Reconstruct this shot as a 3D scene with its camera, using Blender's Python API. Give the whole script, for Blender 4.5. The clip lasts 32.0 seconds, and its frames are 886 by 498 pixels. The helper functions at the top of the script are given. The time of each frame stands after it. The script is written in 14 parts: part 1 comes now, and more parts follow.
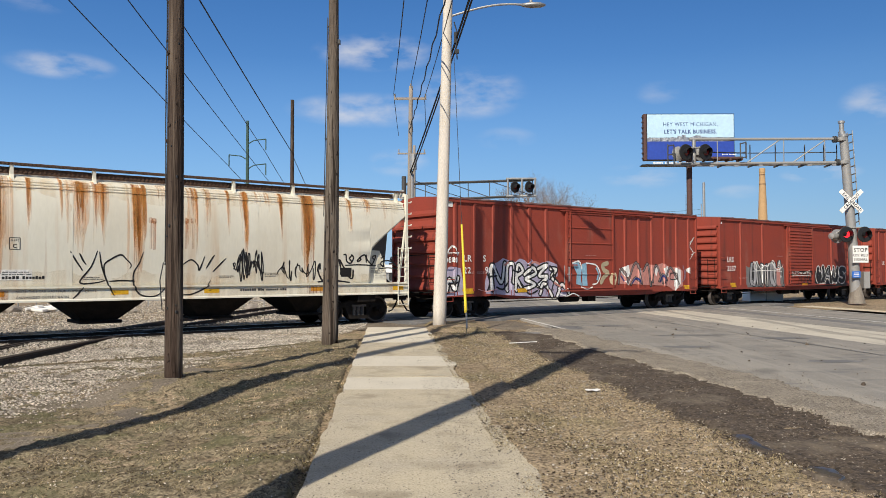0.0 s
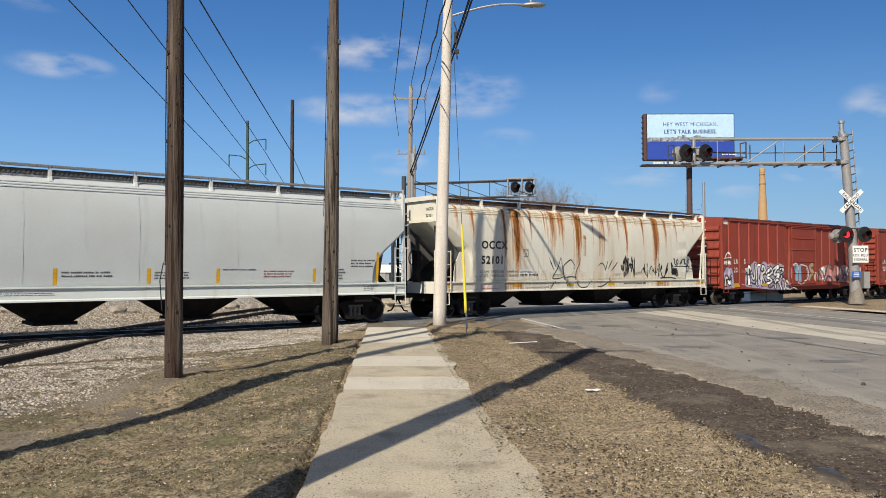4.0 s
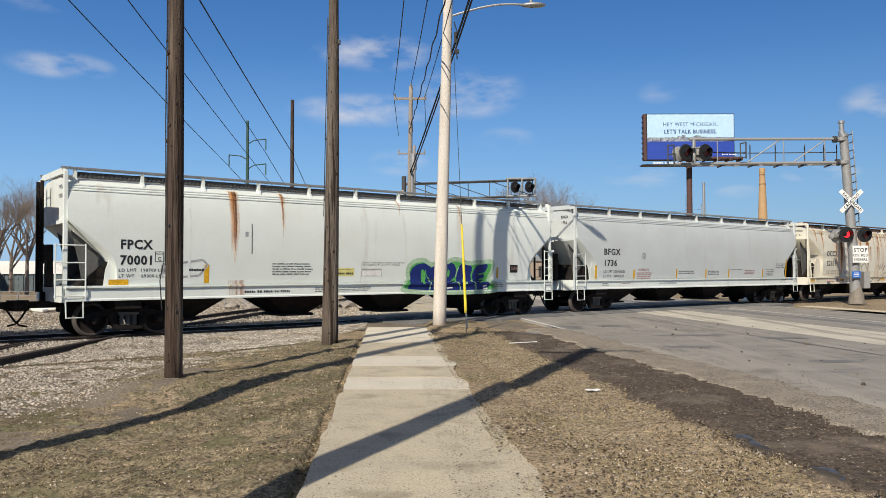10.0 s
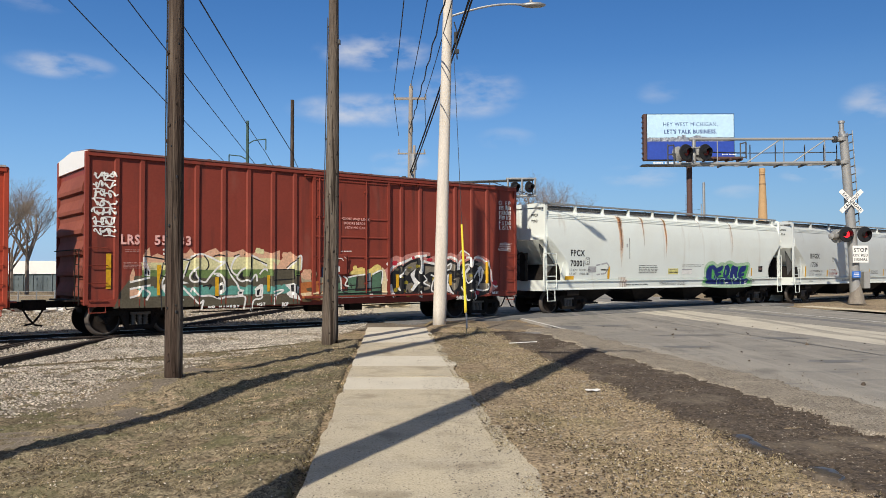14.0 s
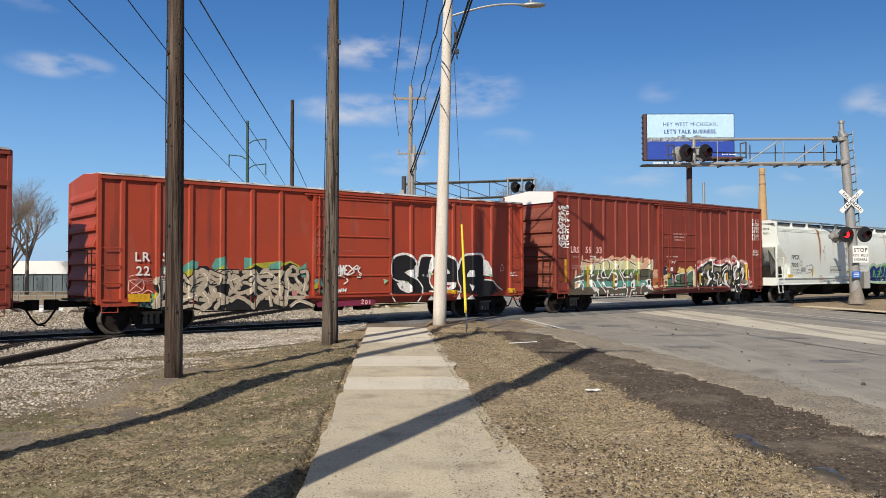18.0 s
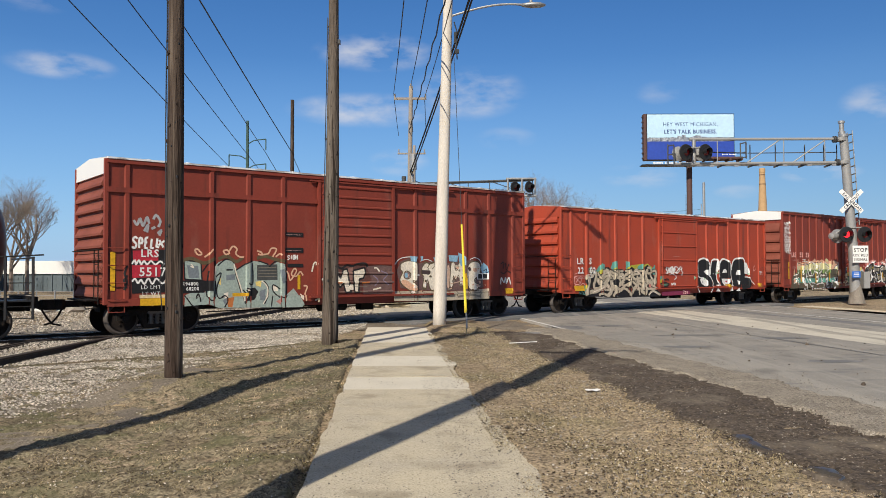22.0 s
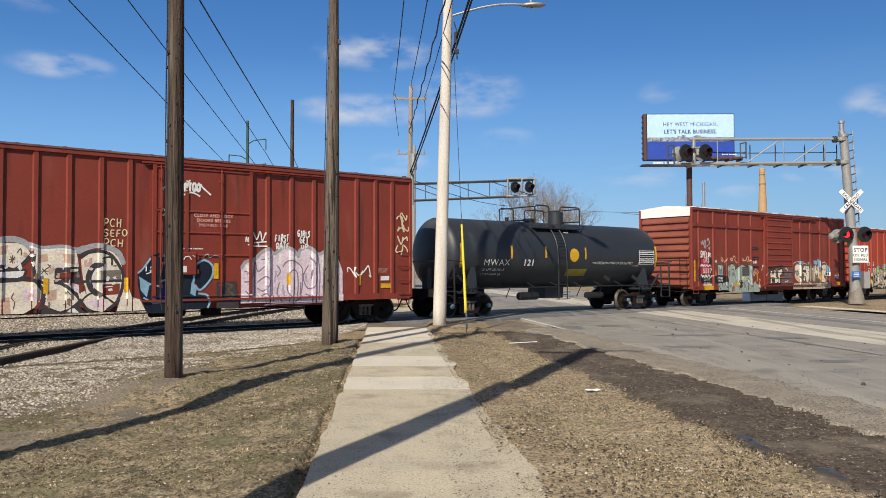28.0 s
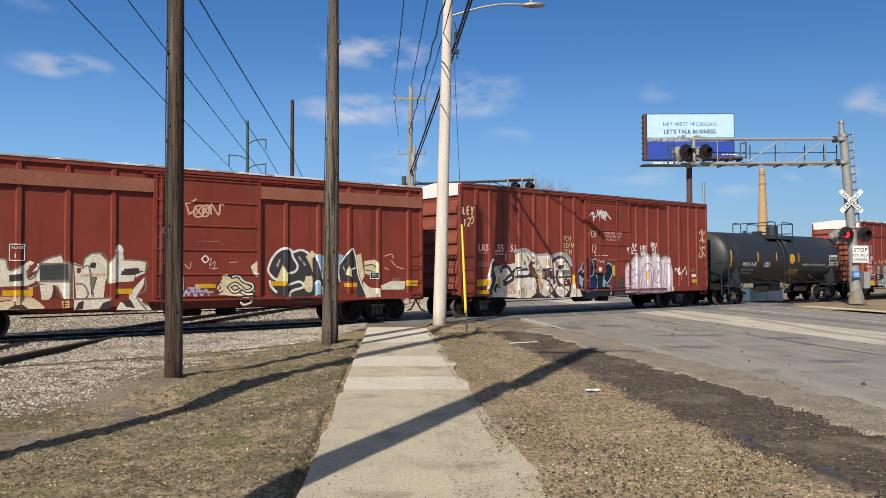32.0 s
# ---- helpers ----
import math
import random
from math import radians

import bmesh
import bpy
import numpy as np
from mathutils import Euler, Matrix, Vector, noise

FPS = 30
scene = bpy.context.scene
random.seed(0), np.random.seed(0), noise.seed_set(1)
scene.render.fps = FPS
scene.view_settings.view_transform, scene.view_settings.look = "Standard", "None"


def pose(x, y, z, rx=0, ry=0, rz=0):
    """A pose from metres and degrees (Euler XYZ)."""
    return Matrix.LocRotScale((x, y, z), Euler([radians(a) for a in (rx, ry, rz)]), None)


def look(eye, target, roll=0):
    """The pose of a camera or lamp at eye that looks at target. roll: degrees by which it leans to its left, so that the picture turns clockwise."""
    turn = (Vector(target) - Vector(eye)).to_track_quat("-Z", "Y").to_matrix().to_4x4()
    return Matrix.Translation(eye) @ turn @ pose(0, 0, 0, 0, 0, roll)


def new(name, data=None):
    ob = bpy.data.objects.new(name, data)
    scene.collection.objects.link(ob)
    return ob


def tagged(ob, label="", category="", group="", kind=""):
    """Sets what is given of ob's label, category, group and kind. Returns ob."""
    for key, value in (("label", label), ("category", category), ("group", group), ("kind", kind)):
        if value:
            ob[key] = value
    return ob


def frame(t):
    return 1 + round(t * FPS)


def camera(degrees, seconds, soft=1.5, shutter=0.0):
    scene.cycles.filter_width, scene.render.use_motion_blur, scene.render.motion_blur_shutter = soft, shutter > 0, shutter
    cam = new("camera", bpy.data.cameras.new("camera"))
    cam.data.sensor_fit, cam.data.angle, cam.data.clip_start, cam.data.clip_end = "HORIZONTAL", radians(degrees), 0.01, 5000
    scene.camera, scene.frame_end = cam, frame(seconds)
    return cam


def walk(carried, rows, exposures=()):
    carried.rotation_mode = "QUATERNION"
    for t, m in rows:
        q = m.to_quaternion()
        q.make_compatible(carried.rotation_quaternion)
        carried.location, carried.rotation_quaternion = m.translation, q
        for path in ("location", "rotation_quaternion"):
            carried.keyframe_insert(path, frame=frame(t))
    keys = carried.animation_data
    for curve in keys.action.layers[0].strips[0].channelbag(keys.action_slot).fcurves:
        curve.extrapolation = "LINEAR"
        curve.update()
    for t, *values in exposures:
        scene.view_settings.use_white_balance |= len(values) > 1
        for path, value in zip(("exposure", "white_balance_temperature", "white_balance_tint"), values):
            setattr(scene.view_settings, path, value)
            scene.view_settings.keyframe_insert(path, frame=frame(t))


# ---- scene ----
CAM_Z = 1.725
FOV = 58.5
cam = camera(FOV, 32.0, soft=0.35)
EYE = look((0, 0, CAM_Z), (0, 100, CAM_Z + 2.93), -0.15)
walk(cam, [(0, EYE), (32, EYE)], [(0, 0.09), (3, 0.06), (6, 0.04), (9, 0.04), (12, 0.07), (20, 0.07), (28, 0.12), (32, 0.08)])

# ---- world, sun, exposure ----
SUN_WAY = Vector((0.385, 0.923, 0)).normalized()
SUN_UP = radians(36.5)


def build_world():
    w = bpy.data.worlds.new("sky")
    scene.world = w
    w.use_nodes = True
    nt = w.node_tree
    bg = nt.nodes["Background"]
    sky = nt.nodes.new("ShaderNodeTexSky")
    sky.sky_type = "NISHITA"
    sky.sun_disc = False
    sky.sun_elevation = SUN_UP
    sky.sun_rotation = math.atan2(-SUN_WAY.x, -SUN_WAY.y)
    sky.altitude = 200
    sky.air_density, sky.dust_density, sky.ozone_density = 1.0, 0.0, 4.0
    co = nt.nodes.new("ShaderNodeTexCoord")
    nz = nt.nodes.new("ShaderNodeTexNoise")
    nz.inputs["Scale"].default_value, nz.inputs["Detail"].default_value = 18.0, 8.0
    flat = nt.nodes.new("ShaderNodeMapping")
    flat.inputs["Scale"].default_value = (1, 1, 2.4)
    nt.links.new(co.outputs["Generated"], flat.inputs["Vector"])
    nt.links.new(flat.outputs["Vector"], nz.inputs["Vector"])
    total = None
    # fair-weather cloud puffs: azimuth, elevation, half width, half height (degrees), weight
    for az, el, wd, ht, wt in CLOUDS:
        d = Vector((math.sin(radians(az)) * math.cos(radians(el)), math.cos(radians(az)) * math.cos(radians(el)), math.sin(radians(el))))
        right = Vector((d.y, -d.x, 0)).normalized()
        up = right.cross(d)
        terms = []
        for axis, size in ((right, wd), (up, ht)):
            dp = nt.nodes.new("ShaderNodeVectorMath")
            dp.operation = "DOT_PRODUCT"
            nt.links.new(co.outputs["Generated"], dp.inputs[0])
            dp.inputs[1].default_value = axis / math.sin(radians(size))
            sq = nt.nodes.new("ShaderNodeMath")
            sq.operation = "POWER"
            ab = nt.nodes.new("ShaderNodeMath")
            ab.operation = "ABSOLUTE"
            nt.links.new(dp.outputs["Value"], ab.inputs[0])
            nt.links.new(ab.outputs[0], sq.inputs[0])
            sq.inputs[1].default_value = 2
            terms.append(sq)
        front = nt.nodes.new("ShaderNodeVectorMath")
        front.operation = "DOT_PRODUCT"
        nt.links.new(co.outputs["Generated"], front.inputs[0])
        front.inputs[1].default_value = d
        pos = nt.nodes.new("ShaderNodeMath")
        pos.operation = "GREATER_THAN"
        nt.links.new(front.outputs["Value"], pos.inputs[0])
        pos.inputs[1].default_value = 0.3
        su = nt.nodes.new("ShaderNodeMath")
        su.operation = "ADD"
        nt.links.new(terms[0].outputs[0], su.inputs[0])
        nt.links.new(terms[1].outputs[0], su.inputs[1])
        fall = nt.nodes.new("ShaderNodeMapRange")
        fall.interpolation_type = "SMOOTHSTEP"
        nt.links.new(su.outputs[0], fall.inputs["Value"])
        fall.inputs["From Min"].default_value, fall.inputs["From Max"].default_value = 1.3, 0.0
        fall.inputs["To Min"].default_value, fall.inputs["To Max"].default_value = 0.0, wt
        mu = nt.nodes.new("ShaderNodeMath")
        mu.operation = "MULTIPLY"
        nt.links.new(fall.outputs[0], mu.inputs[0])
        nt.links.new(pos.outputs[0], mu.inputs[1])
        if total is None:
            total = mu
        else:
            mx = nt.nodes.new("ShaderNodeMath")
            mx.operation = "MAXIMUM"
            nt.links.new(total.outputs[0], mx.inputs[0])
            nt.links.new(mu.outputs[0], mx.inputs[1])
            total = mx
    ad = nt.nodes.new("ShaderNodeMath")
    ad.operation = "MULTIPLY"
    gain = nt.nodes.new("ShaderNodeMapRange")
    nt.links.new(nz.outputs["Fac"], gain.inputs["Value"])
    gain.inputs["From Min"].default_value, gain.inputs["From Max"].default_value = 0.4, 0.68
    nt.links.new(total.outputs[0], ad.inputs[0])
    nt.links.new(gain.outputs[0], ad.inputs[1])
    # unseen cloud added above the view, for dimmer, less blue fill in the shadows
    n2 = nt.nodes.new("ShaderNodeTexNoise")
    n2.inputs["Scale"].default_value, n2.inputs["Detail"].default_value = 3.2, 7.0
    nt.links.new(co.outputs["Generated"], n2.inputs["Vector"])
    sep = nt.nodes.new("ShaderNodeSeparateXYZ")
    nt.links.new(co.outputs["Generated"], sep.inputs[0])
    high, cover = nt.nodes.new("ShaderNodeMapRange"), nt.nodes.new("ShaderNodeMapRange")
    nt.links.new(sep.outputs["Z"], high.inputs["Value"])
    high.inputs["From Min"].default_value, high.inputs["From Max"].default_value = 0.42, 0.56
    nt.links.new(n2.outputs["Fac"], cover.inputs["Value"])
    cover.inputs["From Min"].default_value, cover.inputs["From Max"].default_value = 0.38, 0.56
    both = nt.nodes.new("ShaderNodeMath")
    both.operation = "MULTIPLY"
    nt.links.new(high.outputs[0], both.inputs[0])
    nt.links.new(cover.outputs[0], both.inputs[1])
    fill_cloud, mix = nt.nodes.new("ShaderNodeMix"), nt.nodes.new("ShaderNodeMix")
    fill_cloud.data_type = mix.data_type = "RGBA"
    nt.links.new(both.outputs[0], fill_cloud.inputs["Factor"])
    nt.links.new(ad.outputs[0], mix.inputs["Factor"])
    deep = nt.nodes.new("ShaderNodeHueSaturation")
    deep.inputs["Saturation"].default_value, deep.inputs["Hue"].default_value = 1.26, 0.508
    nt.links.new(sky.outputs["Color"], deep.inputs["Color"])
    # clear blue haze towards the horizon
    low, haze = nt.nodes.new("ShaderNodeMapRange"), nt.nodes.new("ShaderNodeMix")
    haze.data_type = "RGBA"
    nt.links.new(sep.outputs["Z"], low.inputs["Value"])
    low.inputs["From Min"].default_value, low.inputs["From Max"].default_value = 0.0, 0.26
    low.inputs["To Min"].default_value, low.inputs["To Max"].default_value = 0.8, 0.0
    nt.links.new(low.outputs[0], haze.inputs["Factor"])
    nt.links.new(deep.outputs["Color"], haze.inputs["A"])
    haze.inputs["B"].default_value = (1.95, 4.0, 7.3, 1)
    nt.links.new(haze.outputs["Result"], fill_cloud.inputs["A"])
    fill_cloud.inputs["B"].default_value = (3.0, 2.9, 2.75, 1)
    side, lift = nt.nodes.new("ShaderNodeMapRange"), nt.nodes.new("ShaderNodeHueSaturation")
    nt.links.new(sep.outputs["X"], side.inputs["Value"])
    side.inputs["From Min"].default_value, side.inputs["From Max"].default_value = -0.6, 0.6
    side.inputs["To Min"].default_value, side.inputs["To Max"].default_value = 1.2, 0.87
    nt.links.new(side.outputs[0], lift.inputs["Value"])
    nt.links.new(fill_cloud.outputs["Result"], lift.inputs["Color"])
    nt.links.new(lift.outputs["Color"], mix.inputs["A"])
    mix.inputs["B"].default_value = (7.4, 7.4, 7.7, 1)
    nt.links.new(mix.outputs["Result"], bg.inputs["Color"])
    bg.inputs["Strength"].default_value = SKY
    return w


SKY = 0.092
CLOUDS = [(-4.8, 15.6, 4.2, 1.3, 0.72), (-5.6, 11.6, 5.2, 1.2, 0.68), (1.9, 12.8, 4.0, 1.8, 0.62), (-25.9, 13.4, 3.2, 0.9, 0.6),
          (-27.5, 17.4, 2.2, 1.0, 0.3), (-3.2, 7.9, 2.2, 1.0, 0.42), (25.6, 6.4, 2.4, 0.6, 0.75), (14.2, 6.7, 2.8, 0.9, 0.42), (20.5, 5.4, 1.6, 0.5, 0.3),
          (4.6, 9.6, 2.2, 0.8, 0.22), (15.4, 12.4, 1.6, 0.8, 0.2), (28.8, 10.6, 2.0, 1.3, 0.45), (-41, 12, 5, 2, 0.40), (48, 16, 6, 2, 0.40), (120, 20, 9, 3, 0.40), (-110, 24, 9, 3, 0.40), (175, 18, 8, 3, 0.40)]
build_world()
sun = new("sun", bpy.data.lights.new("sun", "SUN"))
sun.data.energy, sun.data.angle, sun.data.color = 5.05, radians(0.53), (1.0, 0.91, 0.765)
sun.matrix_world = look(-SUN_WAY * math.cos(SUN_UP) * 100 + Vector((0, 0, math.sin(SUN_UP) * 100)), (0, 0, 0))


# ---- materials ----
def mat(name, col, rough=0.7, metal=0.0, var=0.25, scale=3.0, fine=60.0, bump=0.1, other=None, amount=0.5, stretch=(1, 1, 1), dist=0.01, spec=0.5, island=0.0):
    """A surface: base colour varied at two scales, a second colour in stains, fine relief."""
    m = bpy.data.materials.new(name)
    m.use_nodes = True
    nt = m.node_tree
    b = nt.nodes["Principled BSDF"]
    b.inputs["Roughness"].default_value, b.inputs["Metallic"].default_value = rough, metal
    b.inputs["Specular IOR Level"].default_value = spec
    co = nt.nodes.new("ShaderNodeTexCoord")
    mp = nt.nodes.new("ShaderNodeMapping")
    mp.inputs["Scale"].default_value = stretch
    nt.links.new(co.outputs["Object"], mp.inputs["Vector"])
    n1 = nt.nodes.new("ShaderNodeTexNoise")
    n1.inputs["Scale"].default_value, n1.inputs["Detail"].default_value = scale, 6
    n2 = nt.nodes.new("ShaderNodeTexNoise")
    n2.inputs["Scale"].default_value, n2.inputs["Detail"].default_value = fine, 4
    for n in (n1, n2):
        nt.links.new(mp.outputs["Vector"], n.inputs["Vector"])
    r1 = nt.nodes.new("ShaderNodeMapRange")
    nt.links.new(n1.outputs["Fac"], r1.inputs["Value"])
    r1.inputs["From Min"].default_value, r1.inputs["From Max"].default_value = 0.5 - 0.25 * (1 if other is None else 0.6), 0.75
    mx = nt.nodes.new("ShaderNodeMix")
    mx.data_type = "RGBA"
    mx.inputs["A"].default_value = (*col, 1)
    oc = other if other else tuple(c * (1 - var) for c in col)
    mx.inputs["B"].default_value = (*oc, 1)
    am = nt.nodes.new("ShaderNodeMath")
    am.operation = "MULTIPLY"
    am.inputs[1].default_value = amount
    nt.links.new(r1.outputs[0], am.inputs[0])
    nt.links.new(am.outputs[0], mx.inputs["Factor"])
    hv = nt.nodes.new("ShaderNodeHueSaturation")
    vr = nt.nodes.new("ShaderNodeMapRange")
    nt.links.new(n2.outputs["Fac"], vr.inputs["Value"])
    vr.inputs["From Min"].default_value, vr.inputs["From Max"].default_value = 0.3, 0.7
    vr.inputs["To Min"].default_value, vr.inputs["To Max"].default_value = 1 - var * 0.6, 1 + var * 0.6
    nt.links.new(vr.outputs[0], hv.inputs["Value"])
    nt.links.new(mx.outputs["Result"], hv.inputs["Color"])
    out = hv.outputs["Color"]
    if island:
        ge = nt.nodes.new("ShaderNodeNewGeometry")
        ir = nt.nodes.new("ShaderNodeMapRange")
        nt.links.new(ge.outputs["Random Per Island"], ir.inputs["Value"])
        ir.inputs["To Min"].default_value, ir.inputs["To Max"].default_value = 1 - island, 1 + island * 0.6
        h2 = nt.nodes.new("ShaderNodeHueSaturation")
        nt.links.new(ir.outputs[0], h2.inputs["Value"])
        nt.links.new(out, h2.inputs["Color"])
        out = h2.outputs["Color"]
    nt.links.new(out, b.inputs["Base Color"])
    if bump:
        bp = nt.nodes.new("ShaderNodeBump")
        bp.inputs["Strength"].default_value, bp.inputs["Distance"].default_value = bump, dist
        nt.links.new(n2.outputs["Fac"], bp.inputs["Height"])
        nt.links.new(bp.outputs["Normal"], b.inputs["Normal"])
    return m


def overlay(m, col, axis_scale, lo, hi, amount, detail=5):
    """Lays one more stain over a material: noise stretched by axis_scale, kept between lo and hi."""
    nt = m.node_tree
    b = nt.nodes["Principled BSDF"]
    old = b.inputs["Base Color"].links[0].from_socket
    co = nt.nodes.new("ShaderNodeTexCoord")
    mp = nt.nodes.new("ShaderNodeMapping")
    mp.inputs["Scale"].default_value = axis_scale
    nt.links.new(co.outputs["Object"], mp.inputs["Vector"])
    n = nt.nodes.new("ShaderNodeTexNoise")
    n.inputs["Scale"].default_value, n.inputs["Detail"].default_value = 1.0, detail
    nt.links.new(mp.outputs["Vector"], n.inputs["Vector"])
    r = nt.nodes.new("ShaderNodeMapRange")
    r.interpolation_type = "SMOOTHSTEP"
    nt.links.new(n.outputs["Fac"], r.inputs["Value"])
    r.inputs["From Min"].default_value, r.inputs["From Max"].default_value, r.inputs["To Max"].default_value = lo, hi, amount
    mx = nt.nodes.new("ShaderNodeMix")
    mx.data_type = "RGBA"
    nt.links.new(r.outputs[0], mx.inputs["Factor"])
    nt.links.new(old, mx.inputs["A"])
    mx.inputs["B"].default_value = (*col, 1)
    nt.links.new(mx.outputs["Result"], b.inputs["Base Color"])
    return m


def glow(name, col, strength):
    m = mat(name, col, 0.4, bump=0)
    b = m.node_tree.nodes["Principled BSDF"]
    b.inputs["Emission Color"].default_value, b.inputs["Emission Strength"].default_value = (*col, 1), strength
    return m


M = {}
# dark specks of dirt and turf: crumbs, plus small clod shadows put into colour
M["dirt"] = overlay(overlay(overlay(mat("dry_dirt", (0.36, 0.283, 0.19), 0.95, var=0.9, scale=1.1, fine=34, bump=1.0, other=(0.24, 0.18, 0.115), amount=1.0, dist=0.014, spec=0.15),
                    (0.2, 0.175, 0.09), (0.6, 0.6, 1), 0.52, 0.66, 0.55), (0.075, 0.054, 0.036), (24, 24, 24), 0.53, 0.64, 0.85, 4), (0.5, 0.41, 0.28), (31, 31, 31), 0.62, 0.7, 0.7, 2)
M["turf"] = overlay(overlay(overlay(mat("bare_turf_soil", (0.275, 0.22, 0.148), 0.95, var=0.9, scale=0.9, fine=34, bump=1.0, other=(0.175, 0.158, 0.1), amount=1.0, dist=0.014, spec=0.15),
                    (0.1, 0.088, 0.055), (2.6, 2.6, 1), 0.5, 0.66, 0.5), (0.06, 0.045, 0.03), (24, 24, 24), 0.53, 0.64, 0.8, 4), (0.45, 0.36, 0.24), (31, 31, 31), 0.62, 0.7, 0.7, 2)
for key in ("turf", "dirt"):
    overlay(M[key], (0.085, 0.065, 0.043), (9, 9, 3), 0.55, 0.68, 0.7, 6)
    overlay(M[key], (0.5, 0.4, 0.26), (7, 12, 3), 0.6, 0.72, 0.55, 6)
overlay(M["turf"], (0.1, 0.08, 0.052), (0.75, 0.75, 1), 0.47, 0.62, 0.5, 5)
overlay(M["turf"], (0.05, 0.038, 0.026), (13, 13, 4), 0.55, 0.64, 0.6, 5)
overlay(M["turf"], (0.125, 0.13, 0.062), (1.5, 1.5, 1), 0.5, 0.66, 0.45, 6)
M["grey_dirt"] = overlay(overlay(mat("packed_dirt", (0.22, 0.186, 0.145), 0.95, var=0.6, scale=1.4, fine=36, bump=1.0, other=(0.135, 0.112, 0.088), amount=0.9, dist=0.014, spec=0.15),
                         (0.07, 0.056, 0.043), (22, 22, 22), 0.57, 0.67, 0.7, 3), (0.42, 0.37, 0.3), (36, 36, 36), 0.66, 0.72, 0.7, 2)
M["dark_dirt"] = overlay(overlay(mat("wet_dark_dirt", (0.08, 0.062, 0.047), 0.9, var=0.7, scale=1.6, fine=30, bump=1.0, other=(0.125, 0.1, 0.078), amount=0.8, dist=0.014, spec=0.2),
                         (0.035, 0.028, 0.022), (14, 14, 14), 0.52, 0.64, 0.8, 4), (0.4, 0.35, 0.29), (30, 30, 30), 0.66, 0.71, 0.8, 2)
overlay(M["dark_dirt"], (0.2, 0.165, 0.125), (1.1, 0.7, 1), 0.52, 0.66, 0.55, 7)
M["shoulder"] = overlay(overlay(mat("gravel_shoulder", (0.34, 0.295, 0.235), 0.95, var=0.6, scale=2, fine=48, bump=1.0, other=(0.18, 0.155, 0.125), amount=0.8, dist=0.03, spec=0.15),
                        (0.09, 0.075, 0.06), (30, 30, 30), 0.55, 0.64, 0.75, 3), (0.52, 0.47, 0.4), (36, 36, 36), 0.6, 0.68, 0.7, 2)
M["ballast"] = overlay(mat("ballast_bed", (0.34, 0.3, 0.25), 0.95, var=0.6, scale=3, fine=22, bump=1.0, other=(0.15, 0.131, 0.112), amount=0.7, dist=0.05, spec=0.2),
                       (0.0825, 0.0713, 0.06), (9, 9, 9), 0.55, 0.63, 0.8, 2)
M["stone"] = mat("crushed_limestone", (0.5, 0.45, 0.38), 0.9, var=0.35, scale=2.5, fine=25, bump=0.3, other=(0.23, 0.195, 0.155), amount=0.95, island=0.8)
M["stone_dark"] = mat("grey_track_stone", (0.27, 0.24, 0.2), 0.9, var=0.35, scale=2.5, fine=25, bump=0.3, other=(0.17, 0.15, 0.13), amount=0.9, island=0.6)
M["asphalt"] = overlay(overlay(mat("worn_asphalt", (0.29, 0.268, 0.234), 0.88, var=0.35, scale=0.8, fine=70, bump=0.4, other=(0.19, 0.179, 0.164), amount=0.8, dist=0.008, spec=0.3),
                       (0.143, 0.143, 0.143), (0.5, 2.6, 1), 0.56, 0.68, 0.55), (0.33, 0.305, 0.265), (2.2, 0.1, 1), 0.52, 0.62, 0.6)
overlay(overlay(M["asphalt"], (0.42, 0.4, 0.36), (45, 45, 45), 0.62, 0.68, 0.6, 2), (0.11, 0.105, 0.1), (50, 50, 50), 0.6, 0.67, 0.6, 2)
overlay(overlay(M["asphalt"], (0.12, 0.112, 0.1), (1.3, 0.7, 1), 0.56, 0.7, 0.55, 8), (0.085, 0.08, 0.073), (7, 3, 4), 0.66, 0.71, 0.6, 6)
M["asphalt_dark"] = overlay(mat("dark_asphalt", (0.176, 0.173, 0.169), 0.88, var=0.3, scale=0.9, fine=60, bump=0.4, other=(0.121, 0.121, 0.121), amount=0.8, dist=0.008, spec=0.3),
                            (0.297, 0.284, 0.27), (1.8, 0.12, 1), 0.52, 0.64, 0.6)
M["pale_lane"] = overlay(mat("pale_worn_pavement", (0.54, 0.5, 0.415), 0.9, var=0.25, scale=0.9, fine=50, bump=0.3, other=(0.4, 0.36, 0.295), amount=0.8, dist=0.008, spec=0.3),
                         (0.255, 0.236, 0.205), (1.6, 0.12, 1), 0.5, 0.62, 0.75)
M["concrete"] = overlay(mat("weathered_sidewalk_concrete", (0.51, 0.445, 0.325), 0.92, var=0.3, scale=1.3, fine=55, bump=0.35, other=(0.403, 0.358, 0.286), amount=0.8, dist=0.006, spec=0.25),
                        (0.22, 0.19, 0.145), (26, 26, 26), 0.62, 0.7, 0.6, 3)
overlay(overlay(M["concrete"], (0.36, 0.31, 0.225), (2.2, 2.2, 1), 0.5, 0.66, 0.6, 6), (0.15, 0.125, 0.095), (48, 48, 48), 0.6, 0.66, 0.85, 3)
overlay(M["concrete"], (0.66, 0.6, 0.47), (56, 56, 56), 0.6, 0.66, 0.75, 3)
overlay(M["concrete"], (0.2, 0.165, 0.12), (1.1, 1.1, 1), 0.58, 0.72, 0.5, 8)
M["concrete_new"] = mat("pale_new_concrete", (0.62, 0.57, 0.47), 0.9, var=0.2, scale=1.5, fine=60, bump=0.25, amount=0.6, dist=0.005, spec=0.25)
M["puddle"] = mat("muddy_water", (0.06, 0.052, 0.043), 0.32, var=0.3, scale=4, bump=0.15)
